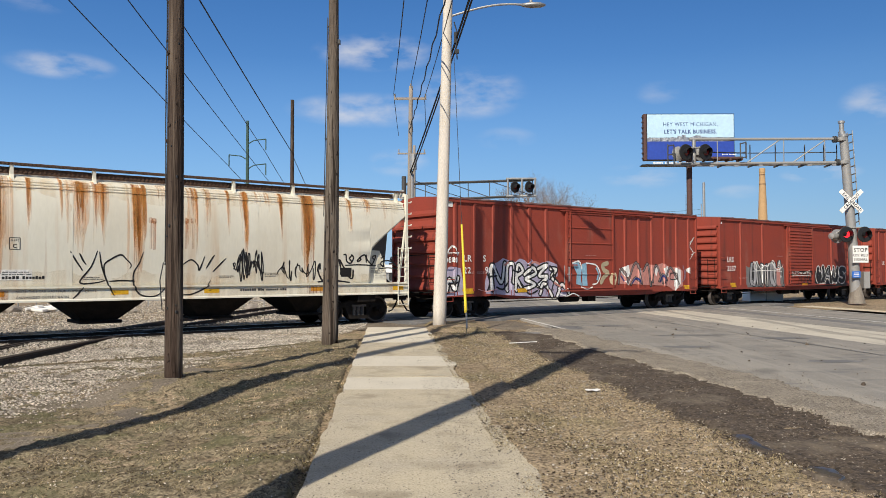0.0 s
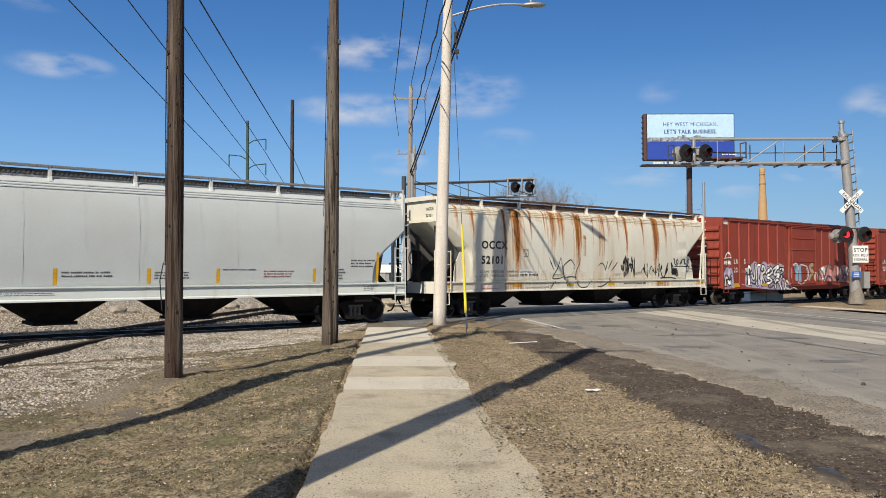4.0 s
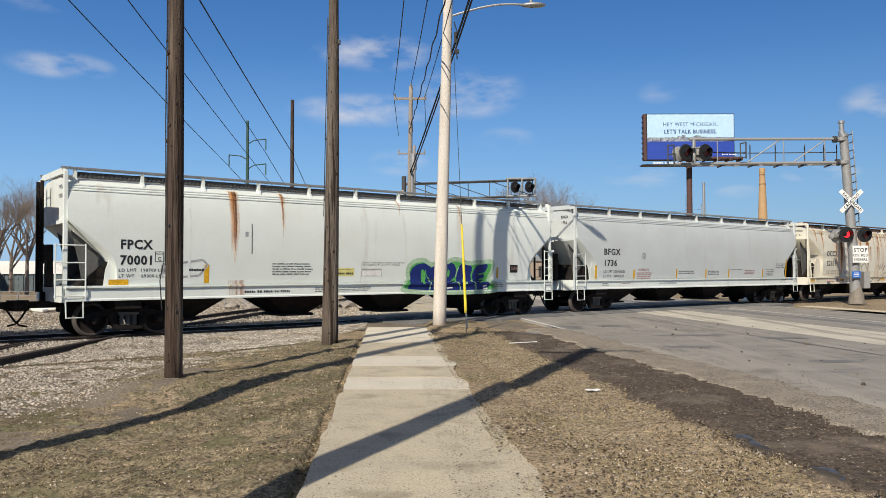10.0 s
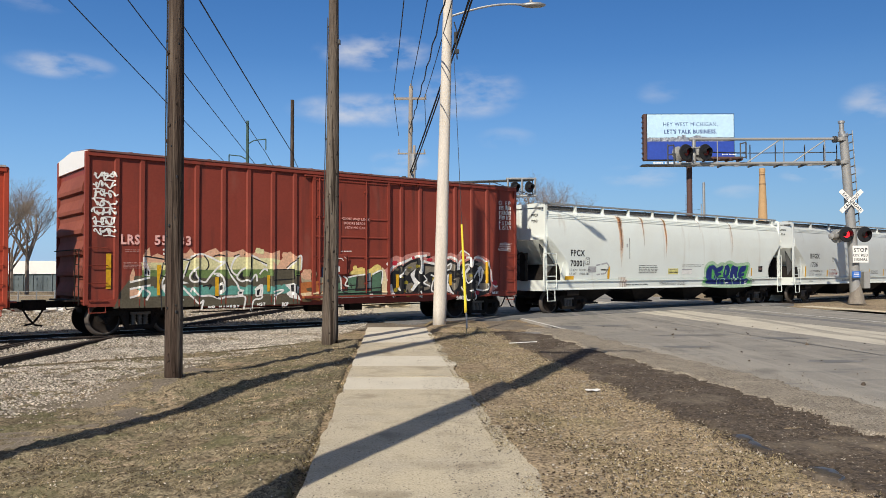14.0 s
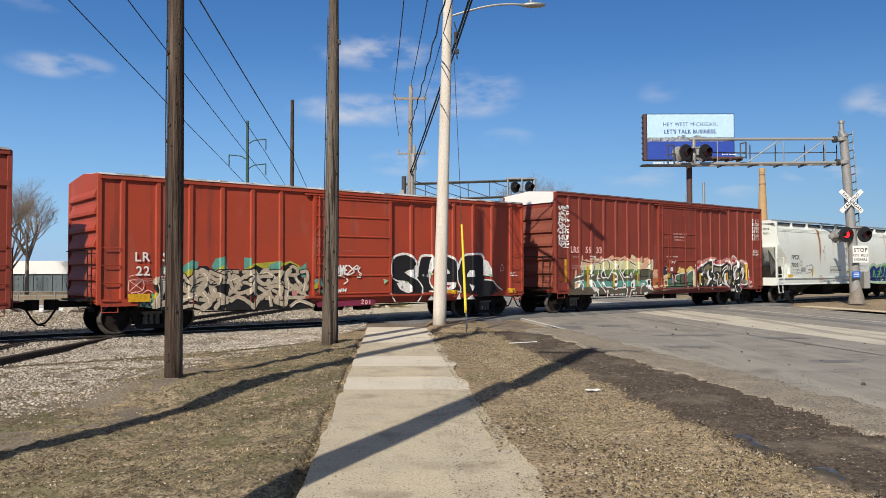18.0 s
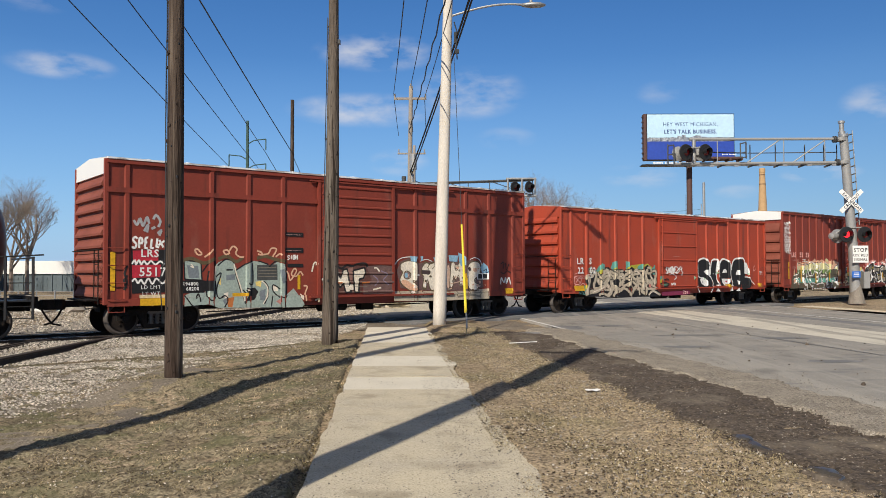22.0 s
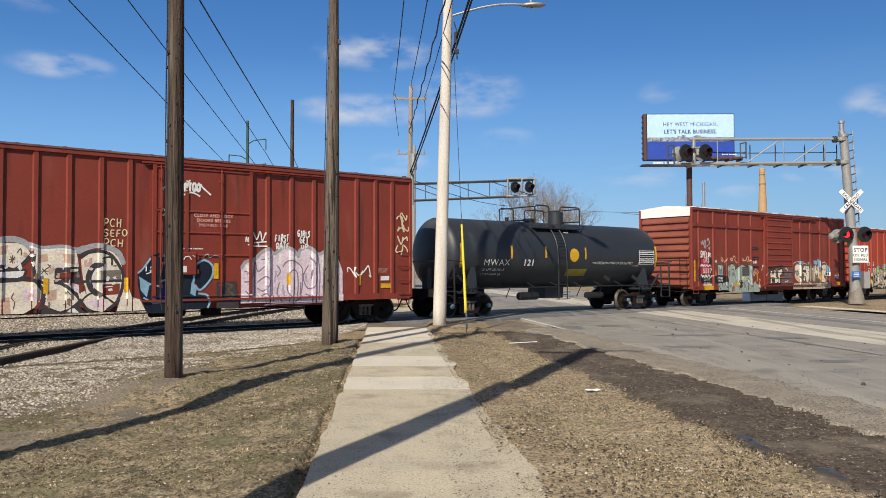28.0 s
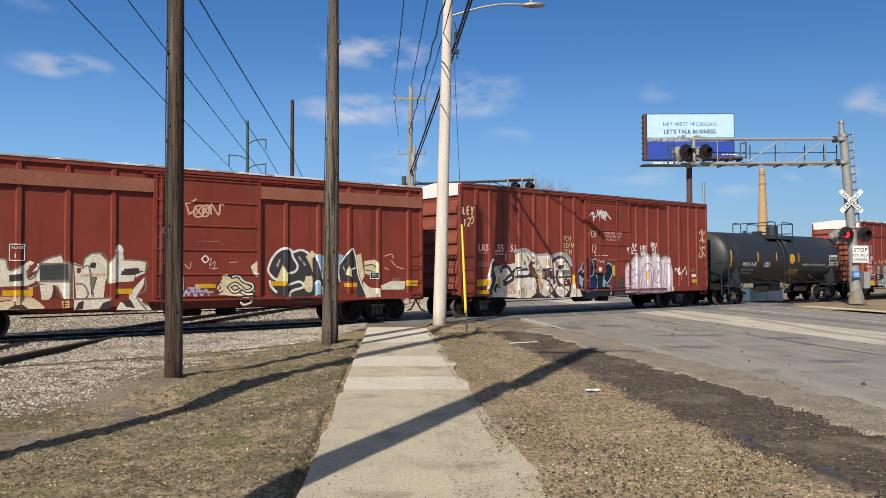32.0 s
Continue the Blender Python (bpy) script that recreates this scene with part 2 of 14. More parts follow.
M["line"] = mat("worn_road_paint", (0.72, 0.71, 0.68), 0.8, var=0.3, scale=8, fine=50, other=(0.4, 0.39, 0.37), amount=0.9, bump=0.2)
M["grass"] = mat("dead_grass", (0.43, 0.34, 0.2), 0.9, var=0.5, scale=0.7, fine=12, bump=0, other=(0.17, 0.165, 0.08), amount=0.8, spec=0.2, island=0.5)
M["turf_grass"] = mat("dull_olive_winter_grass", (0.33, 0.262, 0.155), 0.9, var=0.5, scale=0.8, fine=12, bump=0, other=(0.12, 0.12, 0.055), amount=0.95, spec=0.2, island=0.55)
M["litter"] = mat("dark_leaf_litter", (0.075, 0.052, 0.035), 0.95, var=0.5, scale=2, fine=12, bump=0, spec=0.1, island=0.6)
M["straw"] = mat("pale_dead_grass", (0.58, 0.46, 0.29), 0.9, var=0.35, scale=2, fine=12, bump=0, amount=0.8, spec=0.2, island=0.5)
M["rail"] = mat("rusty_rail_steel", (0.05, 0.036, 0.028), 0.8, 0.0, var=0.4, scale=6, fine=40, bump=0.3)
M["railtop"] = mat("polished_rail_head", (0.45, 0.44, 0.43), 0.3, 1.0, var=0.2, scale=4, fine=40, bump=0.05)
M["tie"] = mat("weathered_tie_wood", (0.1, 0.08, 0.062), 0.95, var=0.5, scale=5, fine=50, bump=0.6, other=(0.19, 0.165, 0.14), amount=0.7, stretch=(1, 6, 6))
M["pole"] = overlay(overlay(overlay(mat("weathered_pole_wood", (0.072, 0.053, 0.042), 0.95, var=0.5, scale=1.6, fine=30, bump=1.0, other=(0.05, 0.033, 0.025), amount=0.9, stretch=(1.6, 1.6, 0.14), dist=0.02, spec=0.15),
                    (0.022, 0.015, 0.012), (17, 17, 0.55), 0.54, 0.62, 0.85, 7), (0.17, 0.135, 0.105), (11, 11, 0.35), 0.55, 0.68, 0.65, 7), (0.012, 0.009, 0.008), (9, 9, 5.5), 0.68, 0.72, 0.9, 2)
M["pole_far"] = mat("grey_far_pole_wood", (0.3, 0.26, 0.22), 0.9, var=0.3, scale=3, fine=30, bump=0.3, stretch=(3, 3, 0.4))
M["pale_pole"] = overlay(mat("pale_grey_lamp_post", (0.64, 0.59, 0.52), 0.8, var=0.3, scale=2, fine=40, bump=0.4, other=(0.5, 0.45, 0.385), amount=0.9, stretch=(3, 3, 0.25), spec=0.2),
                         (0.24, 0.17, 0.11), (5, 5, 0.5), 0.62, 0.72, 0.5)
M["galv"] = mat("galvanised_steel", (0.36, 0.36, 0.355), 0.5, 0.6, var=0.2, scale=4, fine=40, bump=0.1)
M["mast"] = mat("painted_signal_mast", (0.31, 0.305, 0.295), 0.6, 0.2, var=0.35, scale=3, fine=40, bump=0.1)
M["signal_black"] = mat("dull_black_signal_disc", (0.011, 0.011, 0.012), 0.6, var=0.4, scale=4, fine=40, bump=0.1)
M["disc_back"] = mat("weathered_disc_back", (0.33, 0.33, 0.32), 0.6, 0.2, var=0.4, scale=5, fine=30, bump=0.1)
M["deck"] = mat("rusty_walkway_deck", (0.1, 0.05, 0.042), 0.8, var=0.4, scale=4, fine=30, bump=0.2)
M["black"] = mat("black_paint", (0.02, 0.02, 0.021), 0.5, var=0.4, scale=4, fine=40, bump=0.1)
M["wire"] = mat("black_cable", (0.018, 0.019, 0.022), 0.7, var=0.2, bump=0)
M["white"] = mat("white_paint", (0.76, 0.75, 0.72), 0.55, var=0.1, scale=3, fine=30, bump=0.05)
M["yellow"] = mat("yellow_plastic", (0.72, 0.56, 0.03), 0.5, var=0.15, scale=4, fine=30, bump=0.05)
M["red_glow"] = glow("lit_red_lens", (0.9, 0.02, 0.03), 2.2)
M["red_lens"] = mat("unlit_red_lens", (0.14, 0.012, 0.014), 0.2, var=0.1, bump=0)
M["blue"] = mat("blue_sign_paint", (0.02, 0.13, 0.5), 0.5, var=0.1, bump=0)
M["rust"] = mat("dark_brown_rust", (0.11, 0.062, 0.042), 0.85, 0.1, var=0.4, scale=3, fine=30, bump=0.3)
M["green"] = mat("green_weathered_steel", (0.04, 0.085, 0.07), 0.6, 0.2, var=0.2, bump=0)
M["bark"] = mat("bare_tree_bark", (0.2, 0.16, 0.13), 0.95, var=0.3, scale=4, fine=30, bump=0.2)
# the train
M["box_a"] = overlay(overlay(mat("faded_red_car_paint", (0.385, 0.056, 0.026), 0.6, var=0.1, scale=0.8, fine=14, bump=0.12, other=(0.31, 0.055, 0.03), amount=0.9, spec=0.3),
                     (0.13, 0.04, 0.03), (3.0, 3.0, 0.25), 0.56, 0.72, 0.6), (0.36, 0.16, 0.12), (1.2, 1.2, 0.5), 0.6, 0.75, 0.35)
M["box_c"] = overlay(overlay(mat("dull_faded_red_car_paint", (0.285, 0.05, 0.03), 0.65, var=0.1, scale=0.8, fine=14, bump=0.12, other=(0.235, 0.048, 0.032), amount=0.9, spec=0.3),
                     (0.11, 0.036, 0.028), (3.0, 3.0, 0.25), 0.56, 0.72, 0.6), (0.32, 0.15, 0.11), (1.2, 1.2, 0.5), 0.6, 0.75, 0.35)
M["box_b"] = overlay(overlay(mat("oxide_red_car_paint", (0.235, 0.043, 0.027), 0.6, var=0.12, scale=0.8, fine=14, bump=0.12, other=(0.185, 0.036, 0.023), amount=0.9, spec=0.3),
                     (0.0795, 0.0276, 0.0212), (3.0, 3.0, 0.25), 0.56, 0.72, 0.6), (0.254, 0.117, 0.0901), (1.2, 1.2, 0.5), 0.62, 0.76, 0.35)
M["box_end"] = mat("dusty_oxide_red_end_paint", (0.25, 0.075, 0.05), 0.75, var=0.15, scale=0.9, fine=14, bump=0.1, other=(0.17, 0.05, 0.035), amount=0.9, spec=0.2)
M["roof_red"] = mat("weathered_red_roof", (0.15, 0.05, 0.04), 0.7, 0.1, var=0.4, scale=1.5, fine=20, other=(0.3, 0.22, 0.2), amount=0.6, bump=0.1)
M["roof"] = mat("weathered_galvanised_roof", (0.5, 0.47, 0.44), 0.6, 0.2, var=0.3, scale=1.5, fine=20, other=(0.24, 0.12, 0.09), amount=0.8, bump=0.1)
overlay(M["roof"], (0.82, 0.81, 0.8), (1.1, 5, 5), 0.47, 0.53, 0.95, 4)
M["hop_w"] = overlay(mat("off_white_hopper_paint", (0.71, 0.755, 0.72), 0.55, var=0.04, scale=0.7, fine=20, bump=0.08, other=(0.65, 0.67, 0.62), amount=0.8, spec=0.3),
                     (0.464, 0.417, 0.348), (2.5, 2.5, 0.3), 0.58, 0.74, 0.4)
M["hop_g"] = overlay(mat("light_grey_hopper_paint", (0.55, 0.585, 0.58), 0.5, var=0.04, scale=0.7, fine=20, bump=0.08, other=(0.497, 0.513, 0.502), amount=0.8, spec=0.3),
                     (0.367, 0.367, 0.346), (2.5, 2.5, 0.3), 0.6, 0.76, 0.35)
M["hop_r"] = overlay(overlay(mat("rust_streaked_cream_paint", (0.72, 0.7, 0.6), 0.6, var=0.05, scale=0.9, fine=18, bump=0.1, other=(0.62, 0.575, 0.47), amount=0.9, stretch=(1, 1, 0.25), spec=0.3),
                     (0.499, 0.321, 0.179), (2.4, 0.3, 0.16), 0.54, 0.74, 0.5), (0.285, 0.119, 0.0416), (3.6, 0.3, 0.2), 0.66, 0.76, 0.4)
M["rust_run"] = mat("rust_run", (0.37, 0.125, 0.035), 0.9, var=0.5, scale=3, fine=14, bump=0, other=(0.2, 0.07, 0.02), amount=0.9, stretch=(5, 1, 1))
M["tank"] = overlay(mat("dull_black_tank_paint", (0.024, 0.029, 0.036), 0.5, var=0.12, scale=1, fine=20, bump=0.06, other=(0.02, 0.023, 0.028), amount=0.8),
                    (0.075, 0.085, 0.092), (1.4, 0.6, 0.5), 0.56, 0.75, 0.5)
M["under"] = mat("grimy_underframe_steel", (0.011, 0.0095, 0.0085), 0.85, 0.0, var=0.5, scale=4, fine=30, bump=0.3, other=(0.028, 0.021, 0.017), amount=0.7, spec=0.2)
M["wheel"] = mat("rusty_brown_wheel_steel", (0.024, 0.018, 0.015), 0.8, 0.05, var=0.35, scale=4, fine=30, bump=0.2, spec=0.2)
M["tread"] = mat("bright_wheel_rim", (0.1, 0.085, 0.075), 0.6, 0.3, var=0.2, bump=0.05)
# dark grey with the shade of roof trough and end webs in it
M["hatch"] = mat("shade_dark_hatch_steel", (0.1, 0.1, 0.1), 0.8, var=0.3, scale=3, fine=20, bump=0.1)
M["spring"] = mat("dusty_spring_steel", (0.16, 0.14, 0.12), 0.7, 0.3, var=0.3, bump=0.1)


# ---- building helpers ----
def part(name, bm, material, parent=None, label="", smooth=False):
    me = bpy.data.meshes.new(name)
    if smooth:
        for f in bm.faces:
            f.smooth = True
    bm.to_mesh(me)
    bm.free()
    for mm in (material if isinstance(material, (list, tuple)) else [material]):
        me.materials.append(M[mm] if isinstance(mm, str) else mm)
    ob = new(name, me)
    if parent is not None:
        ob.parent = parent
    if label:
        ob["label"] = label
    return ob


def share(name, mesh, parent, m=None, label=""):
    ob = new(name, mesh)
    ob.parent = parent
    if m is not None:
        ob.matrix_basis = m
    if label:
        ob["label"] = label
    return ob


def thing(name, m, label, category, group="", kind=""):
    ob = new(name)
    ob.empty_display_size = 0.2
    ob.matrix_basis = m
    return tagged(ob, label, category, group, kind)


def quad(bm, a, b, c, d):
    return bm.faces.new([bm.verts.new(p) for p in (a, b, c, d)])


def box(bm, x0, x1, y0, y1, z0, z1, bevel=0.0):
    vs = [bm.verts.new((x, y, z)) for z in (z0, z1) for y in (y0, y1) for x in (x0, x1)]
    fs = [bm.faces.new([vs[i] for i in q]) for q in ((0, 2, 3, 1), (4, 5, 7, 6), (0, 1, 5, 4), (2, 6, 7, 3), (0, 4, 6, 2), (1, 3, 7, 5))]
    if bevel:
        es = {e for f in fs for e in f.edges}
        bmesh.ops.bevel(bm, geom=list(es), offset=bevel, segments=1, affect="EDGES")
    return vs


def rod(bm, a, b, r0, r1=None, n=8, caps=True):
    a, b = Vector(a), Vector(b)
    r1 = r0 if r1 is None else r1
    d = (b - a).normalized()
    u = d.orthogonal().normalized()
    v = d.cross(u)
    ra, rb = [], []
    for i in range(n):
        w = u * math.cos(2 * math.pi * i / n) + v * math.sin(2 * math.pi * i / n)
        ra.append(bm.verts.new(a + w * r0))
        rb.append(bm.verts.new(b + w * r1))
    for i in range(n):
        j = (i + 1) % n
        bm.faces.new((ra[i], ra[j], rb[j], rb[i]))
    if caps:
        bm.faces.new(ra[::-1])
        bm.faces.new(rb)


def pipe(bm, pts, r, n=6):
    """One bent tube through all the points."""
    pts = [Vector(p) for p in pts]
    rings, u = [], None
    for i, p in enumerate(pts):
        d = pts[min(i + 1, len(pts) - 1)] - pts[max(i - 1, 0)]
        d = d.normalized() if d.length > 1e-9 else Vector((0, 0, 1))
        u = d.orthogonal().normalized() if u is None else (u - d * u.dot(d)).normalized()
        v = d.cross(u)
        rings.append([bm.verts.new(p + (u * math.cos(2 * math.pi * k / n) + v * math.sin(2 * math.pi * k / n)) * r) for k in range(n)])
    for a, b in zip(rings, rings[1:]):
        for k in range(n):
            bm.faces.new((a[k], a[(k + 1) % n], b[(k + 1) % n], b[k]))
    bm.faces.new(rings[0][::-1])
    bm.faces.new(rings[-1])


def prism(bm, poly, x0, x1, axis="x"):
    """A closed outline of (p, q) pushed along an axis: x gives (y, z) outlines, y gives (x, z)."""
    def at(t, p):
        return (t, p[0], p[1]) if axis == "x" else (p[0], t, p[1]) if axis == "y" else (p[0], p[1], t)
    a = [bm.verts.new(at(x0, p)) for p in poly]
    b = [bm.verts.new(at(x1, p)) for p in poly]
    n = len(poly)
    for i in range(n):
        j = (i + 1) % n
        bm.faces.new((a[i], a[j], b[j], b[i]))
    bm.faces.new(a[::-1])
    bm.faces.new(b)
    bmesh.ops.recalc_face_normals(bm, faces=bm.faces[:])


def revolve(bm, profile, n=24, axis="y"):
    """A profile of (radius, offset) turned about an axis."""
    rings = []
    for r, o in profile:
        ring = []
        for i in range(n):
            c, s = math.cos(2 * math.pi * i / n), math.sin(2 * math.pi * i / n)
            ring.append(bm.verts.new((r * c, o, r * s) if axis == "y" else (r * c, r * s, o) if axis == "z" else (o, r * c, r * s)))
        rings.append(ring)
    for p, q in zip(rings, rings[1:]):
        for i in range(n):
            j = (i + 1) % n
            bm.faces.new((p[i], p[j], q[j], q[i]))
    bm.faces.new(rings[0][::-1])
    bm.faces.new(rings[-1])
    bmesh.ops.recalc_face_normals(bm, faces=bm.faces[:])


def writing(text, size, material, parent, m, name="lettering", wide=1.0, align="LEFT", bold=0.018):
    cu = bpy.data.curves.new("lettering", "FONT")
    cu.body, cu.size, cu.align_x, cu.resolution_u = text, size, align, 2
    cu.space_character, cu.offset = 1.12, size * (0 if set(text) & set("MW") else bold)
    tmp = bpy.data.objects.new("lettering", cu)
    me = bpy.data.meshes.new_from_object(tmp)
    bpy.data.objects.remove(tmp)
    if wide != 1.0:
        me.transform(Matrix.Diagonal((wide, 1, 1, 1)))
    me.materials.append(M[material])
    ob = new(name, me)
    ob.parent = parent
    ob.matrix_basis = m
    ob["kind"] = "stuff"
    return ob


def bars(bm, x, z, rows, width, h, y, gap=0.6, seed=0):
    """Lines of small writing that cannot be read, as plain bars on a side at depth y."""
    rnd = random.Random(seed)
    for i in range(rows):
        zz = z - i * h * (1 + gap)
        xx = x
        while xx < x + width - h:
            for _ in range(rnd.randint(2, 7)):
                w = rnd.uniform(0.45, 0.7) * h
                q = rnd.choice((0.75, 0.75, 0.6)) * h
                quad(bm, (xx, y, zz), (xx + w, y, zz), (xx + w, y, zz + q), (xx, y, zz + q))
                xx += w + h * 0.22
            xx += h * 0.6


# ---- ground ----
def sidewalk_left(y):
    return -1.12 - 0.066 * (y - 6.04)


def road_left(y):
    return 4.72 - 0.135 * (y - 15)


def grass_right(y):
    return 2.85 - 0.107 * (y - 10)


def wob(x, y, s, amp):
    return amp * noise.noise(Vector((x * s, y * s, 3.7)))


def crumb_relief(x, y):
    """Small clods and tufts of bare ground."""
    return wob(x, y, 6.5, 0.03) + wob(x, y, 15, 0.022) + wob(x, y, 33, 0.01)


ANG = radians(38.5)
TX, TY = math.cos(ANG), math.sin(ANG)
TRACK = Vector((0, 30.4, 0))


def lateral(x, y):
    """Distance from the main track's centre line, negative on the near side."""
    return -(x) * TY + (y - 30.4) * TX


def ground_z(x, y):
    d = abs(lateral(x, y))
    z = -0.06
    if x < -2.6:
        k = min(1, (-2.6 - x) / 3)
        z = -0.06 - 0.12 * k * max(0, min(1, (d - 1.8) / 2)) - 0.12 * k * (1 if d < 1.8 else 0)
    if -9 < x < sidewalk_left(y) and y < 15:
        # shallow swale between the sidewalk and the ballast, and the rise round the pole
        k = min(1, (sidewalk_left(y) - x) / 2.2) * min(1, (x + 9) / 3) * max(0, min(1, (15 - y) / 3.6))
        z -= 0.17 * k * k * (3 - 2 * k)
        z += 0.17 * math.exp(-((x + 4.5) ** 2 + (y - 13.3) ** 2) / 1.1)
    if sidewalk_left(y) - 0.1 < x < sidewalk_left(y) + 2.0:
        z = -0.1
    if x > road_left(y) + 0.3 and y < 300:
        z = -0.12
    if 23.5 < y < 27.2 and x > -0.75:
        z += 0.12 * max(0, min(1, (2.2 - abs(x + 0.2)) / 1.2))
    return z


def build_ground():
    bm = bmesh.new()
    xs = [-3000, -600, -150, -60, -35, -25] + [-20 + 0.4 * i for i in range(80)] + [12, 20, 40, 80, 200, 700, 3000]
    ys = [-3000, -500, -100, -40, -15, -5, 0, 2] + [3 + 0.35 * i for i in range(80)] + [32, 34, 36, 38, 40, 45, 50, 60, 80, 120, 200, 500, 1200, 3000]
    grid = []
    for y in ys:
        row = []
        for x in xs:
            near = -20 <= x <= 12 and 3 <= y <= 31
            z = ground_z(x, y) if abs(x) < 100 and -50 < y < 120 else -0.2
            if near and z > -0.09:
                z += wob(x, y, 0.9, 0.05) + wob(x, y, 2.7, 0.025)
            row.append(bm.verts.new((x, y, z)))
        grid.append(row)
    for a, b in zip(grid, grid[1:]):
        for i in range(len(xs) - 1):
            bm.faces.new((a[i], a[i + 1], b[i + 1], b[i]))
    ob = part("ground", bm, "dirt", smooth=True)
    tagged(ob, "dry brown dirt verge with thin dead grass", "ground", kind="structure")


def strip(name, lf, rf, y0, y1, zf, material, label, category, cols=8, step=0.3, ragged=0.12, kind="structure", freq=1.3, rim=0.06, edge=0.0):
    """A sheet between two edge lines, with ragged edges and a rounded rim that dips into the ground."""
    bm = bmesh.new()
    rows = []
    n = max(2, int((y1 - y0) / step))
    for i in range(n + 1):
        y = y0 + (y1 - y0) * i / n
        a = lf(y) + wob(1.3, y, freq, ragged) + wob(7.3, y, freq * 3.3, ragged * 0.5) + wob(2.3, y, freq * 9, ragged * 0.35)
        b = rf(y) + wob(9.1, y, freq, ragged) + wob(4.3, y, freq * 3.3, ragged * 0.5) + wob(5.3, y, freq * 9, ragged * 0.35)
        row = []
        for j in range(cols + 1):
            t = j / cols
            if edge and 0 < j < cols:
                t = edge / (b - a) + (1 - 2 * edge / (b - a)) * (j - 1) / (cols - 2)
            x = a + (b - a) * t
            z = zf(x, y) + (-rim if j in (0, cols) or i in (0, n) else 0)
            row.append(bm.verts.new((x, y, z)))
        rows.append(row)
    for p, q in zip(rows, rows[1:]):
        for j in range(cols):
            bm.faces.new((p[j], p[j + 1], q[j + 1], q[j]))
    ob = part(name, bm, material, smooth=True)
    return tagged(ob, label, category, kind=kind)


def build_surfaces():
    # road with its pale worn lane, dark seams and lines
    def rz(x, y):
        return 0.0
    RW = 15.2
    strip("road", road_left, lambda y: road_left(y) + RW, -40, 260, rz, "asphalt", "worn grey asphalt road with cracks and patches", "road", cols=24, step=0.25, ragged=0.04, edge=0.06)
    strip("pale_lane", lambda y: road_left(y) + 5.0, lambda y: road_left(y) + 9.7, 2, 120, lambda x, y: 0.008, "pale_lane", "pale sun-bleached concrete lane of the road", "road", cols=4, step=1, ragged=0.1)
    strip("dark_lane", lambda y: road_left(y) + 9.9, lambda y: road_left(y) + 11.2, 2, 120, lambda x, y: 0.006, "asphalt_dark", "darker patched asphalt lane of the road", "road", cols=4, step=1, ragged=0.15)
    for off, w, a, b in ((11.5, 0.14, 5, 42), (0.1, 0.1, 24.0, 29.5), (-0.02, 0.08, 22.8, 24.2), (14.6, 0.14, 8, 100), (4.4, 0.05, 6, 30)):
        strip("road_line", lambda y: road_left(y) + off, lambda y: road_left(y) + off + w, a, b, lambda x, y: 0.012 if off > 1 else 0.005, "line" if w > 0.09 else "asphalt_dark",
              "worn white painted line on the road", "road line", cols=2, step=0.2, ragged=0.02, rim=0.0)
    # tar patches and smears on the near lanes
    for cx, cy, w, dy in ((3.9, 24.6, 0.5, 0.9), (5.3, 25.4, 0.7, 0.5), (2.9, 22.4, 0.8, 0.35), (5.5, 18.2, 0.5, 0.3), (8.6, 20.5, 0.8, 0.35), (7.4, 15.2, 0.5, 0.25), (9.8, 14.2, 0.6, 0.3), (6.6, 21.5, 1.1, 0.2)):
        strip("tar_patch", lambda y: cx - w * max(0.08, 1 - ((y - cy) / dy) ** 2), lambda y: cx + w * max(0.08, 1 - ((y - cy) / dy) ** 2), cy - dy, cy + dy, lambda x, y: 0.004, "asphalt_dark", "dark tar smear on the worn road", "road patch", cols=4, step=0.06, ragged=0.3, freq=3, rim=0.0)
    strip("shoulder", lambda y: road_left(y) - 0.95 - 0.02 * max(0, 12 - y), lambda y: road_left(y) + 0.12, -13, 24, lambda x, y: 0.02 + wob(x, y, 3, 0.02) + wob(x, y, 14, 0.014), "shoulder", "grey gravel shoulder along the road edge", "road shoulder", cols=24, step=0.05, ragged=0.22, freq=2)
    strip("dark_dirt", lambda y: grass_right(y), lambda y: grass_right(y) + max(0.1, road_left(y) - 0.75 - 0.02 * max(0, 12 - y) - grass_right(y)) * max(0.05, min(1, (24.6 - y) / 2.2)), -13, 24.4, lambda x, y: -0.012 - 0.05 * max(0, y - 23.0) + wob(x, y, 1.2, 0.03) + wob(x, y, 4, 0.025) + wob(x, y, 13, 0.022), "dark_dirt",
          "dark damp dirt and mud beside the road", "dirt", cols=48, step=0.05, ragged=0.24, freq=2.2)
    strip("dirt_apron", lambda y: sidewalk_left(y) - 1.0, lambda y: road_left(y) + 0.12, 24.6, 28.6, lambda x, y: -0.016 + wob(x, y, 2, 0.012), "grey_dirt", "packed grey dirt apron beside the track", "dirt", ragged=0.2)
    for nm, lf, rf, key, lb in (("turf", lambda y: -9.5, lambda y: sidewalk_left(y) + 0.02, "turf", "brown and olive bare turf beside the sidewalk"), ("verge", lambda y: sidewalk_left(y) + 1.95, lambda y: grass_right(y) + 0.05, "dirt", "dry crumbly brown dirt between sidewalk and road")):
        strip(nm, lf, rf, -13, 2.05, lambda x, y: -0.04 + wob(x, y, 0.9, 0.05) + wob(x, y, 2.7, 0.025), key, lb, "ground", cols=40, step=0.2, ragged=0.05)
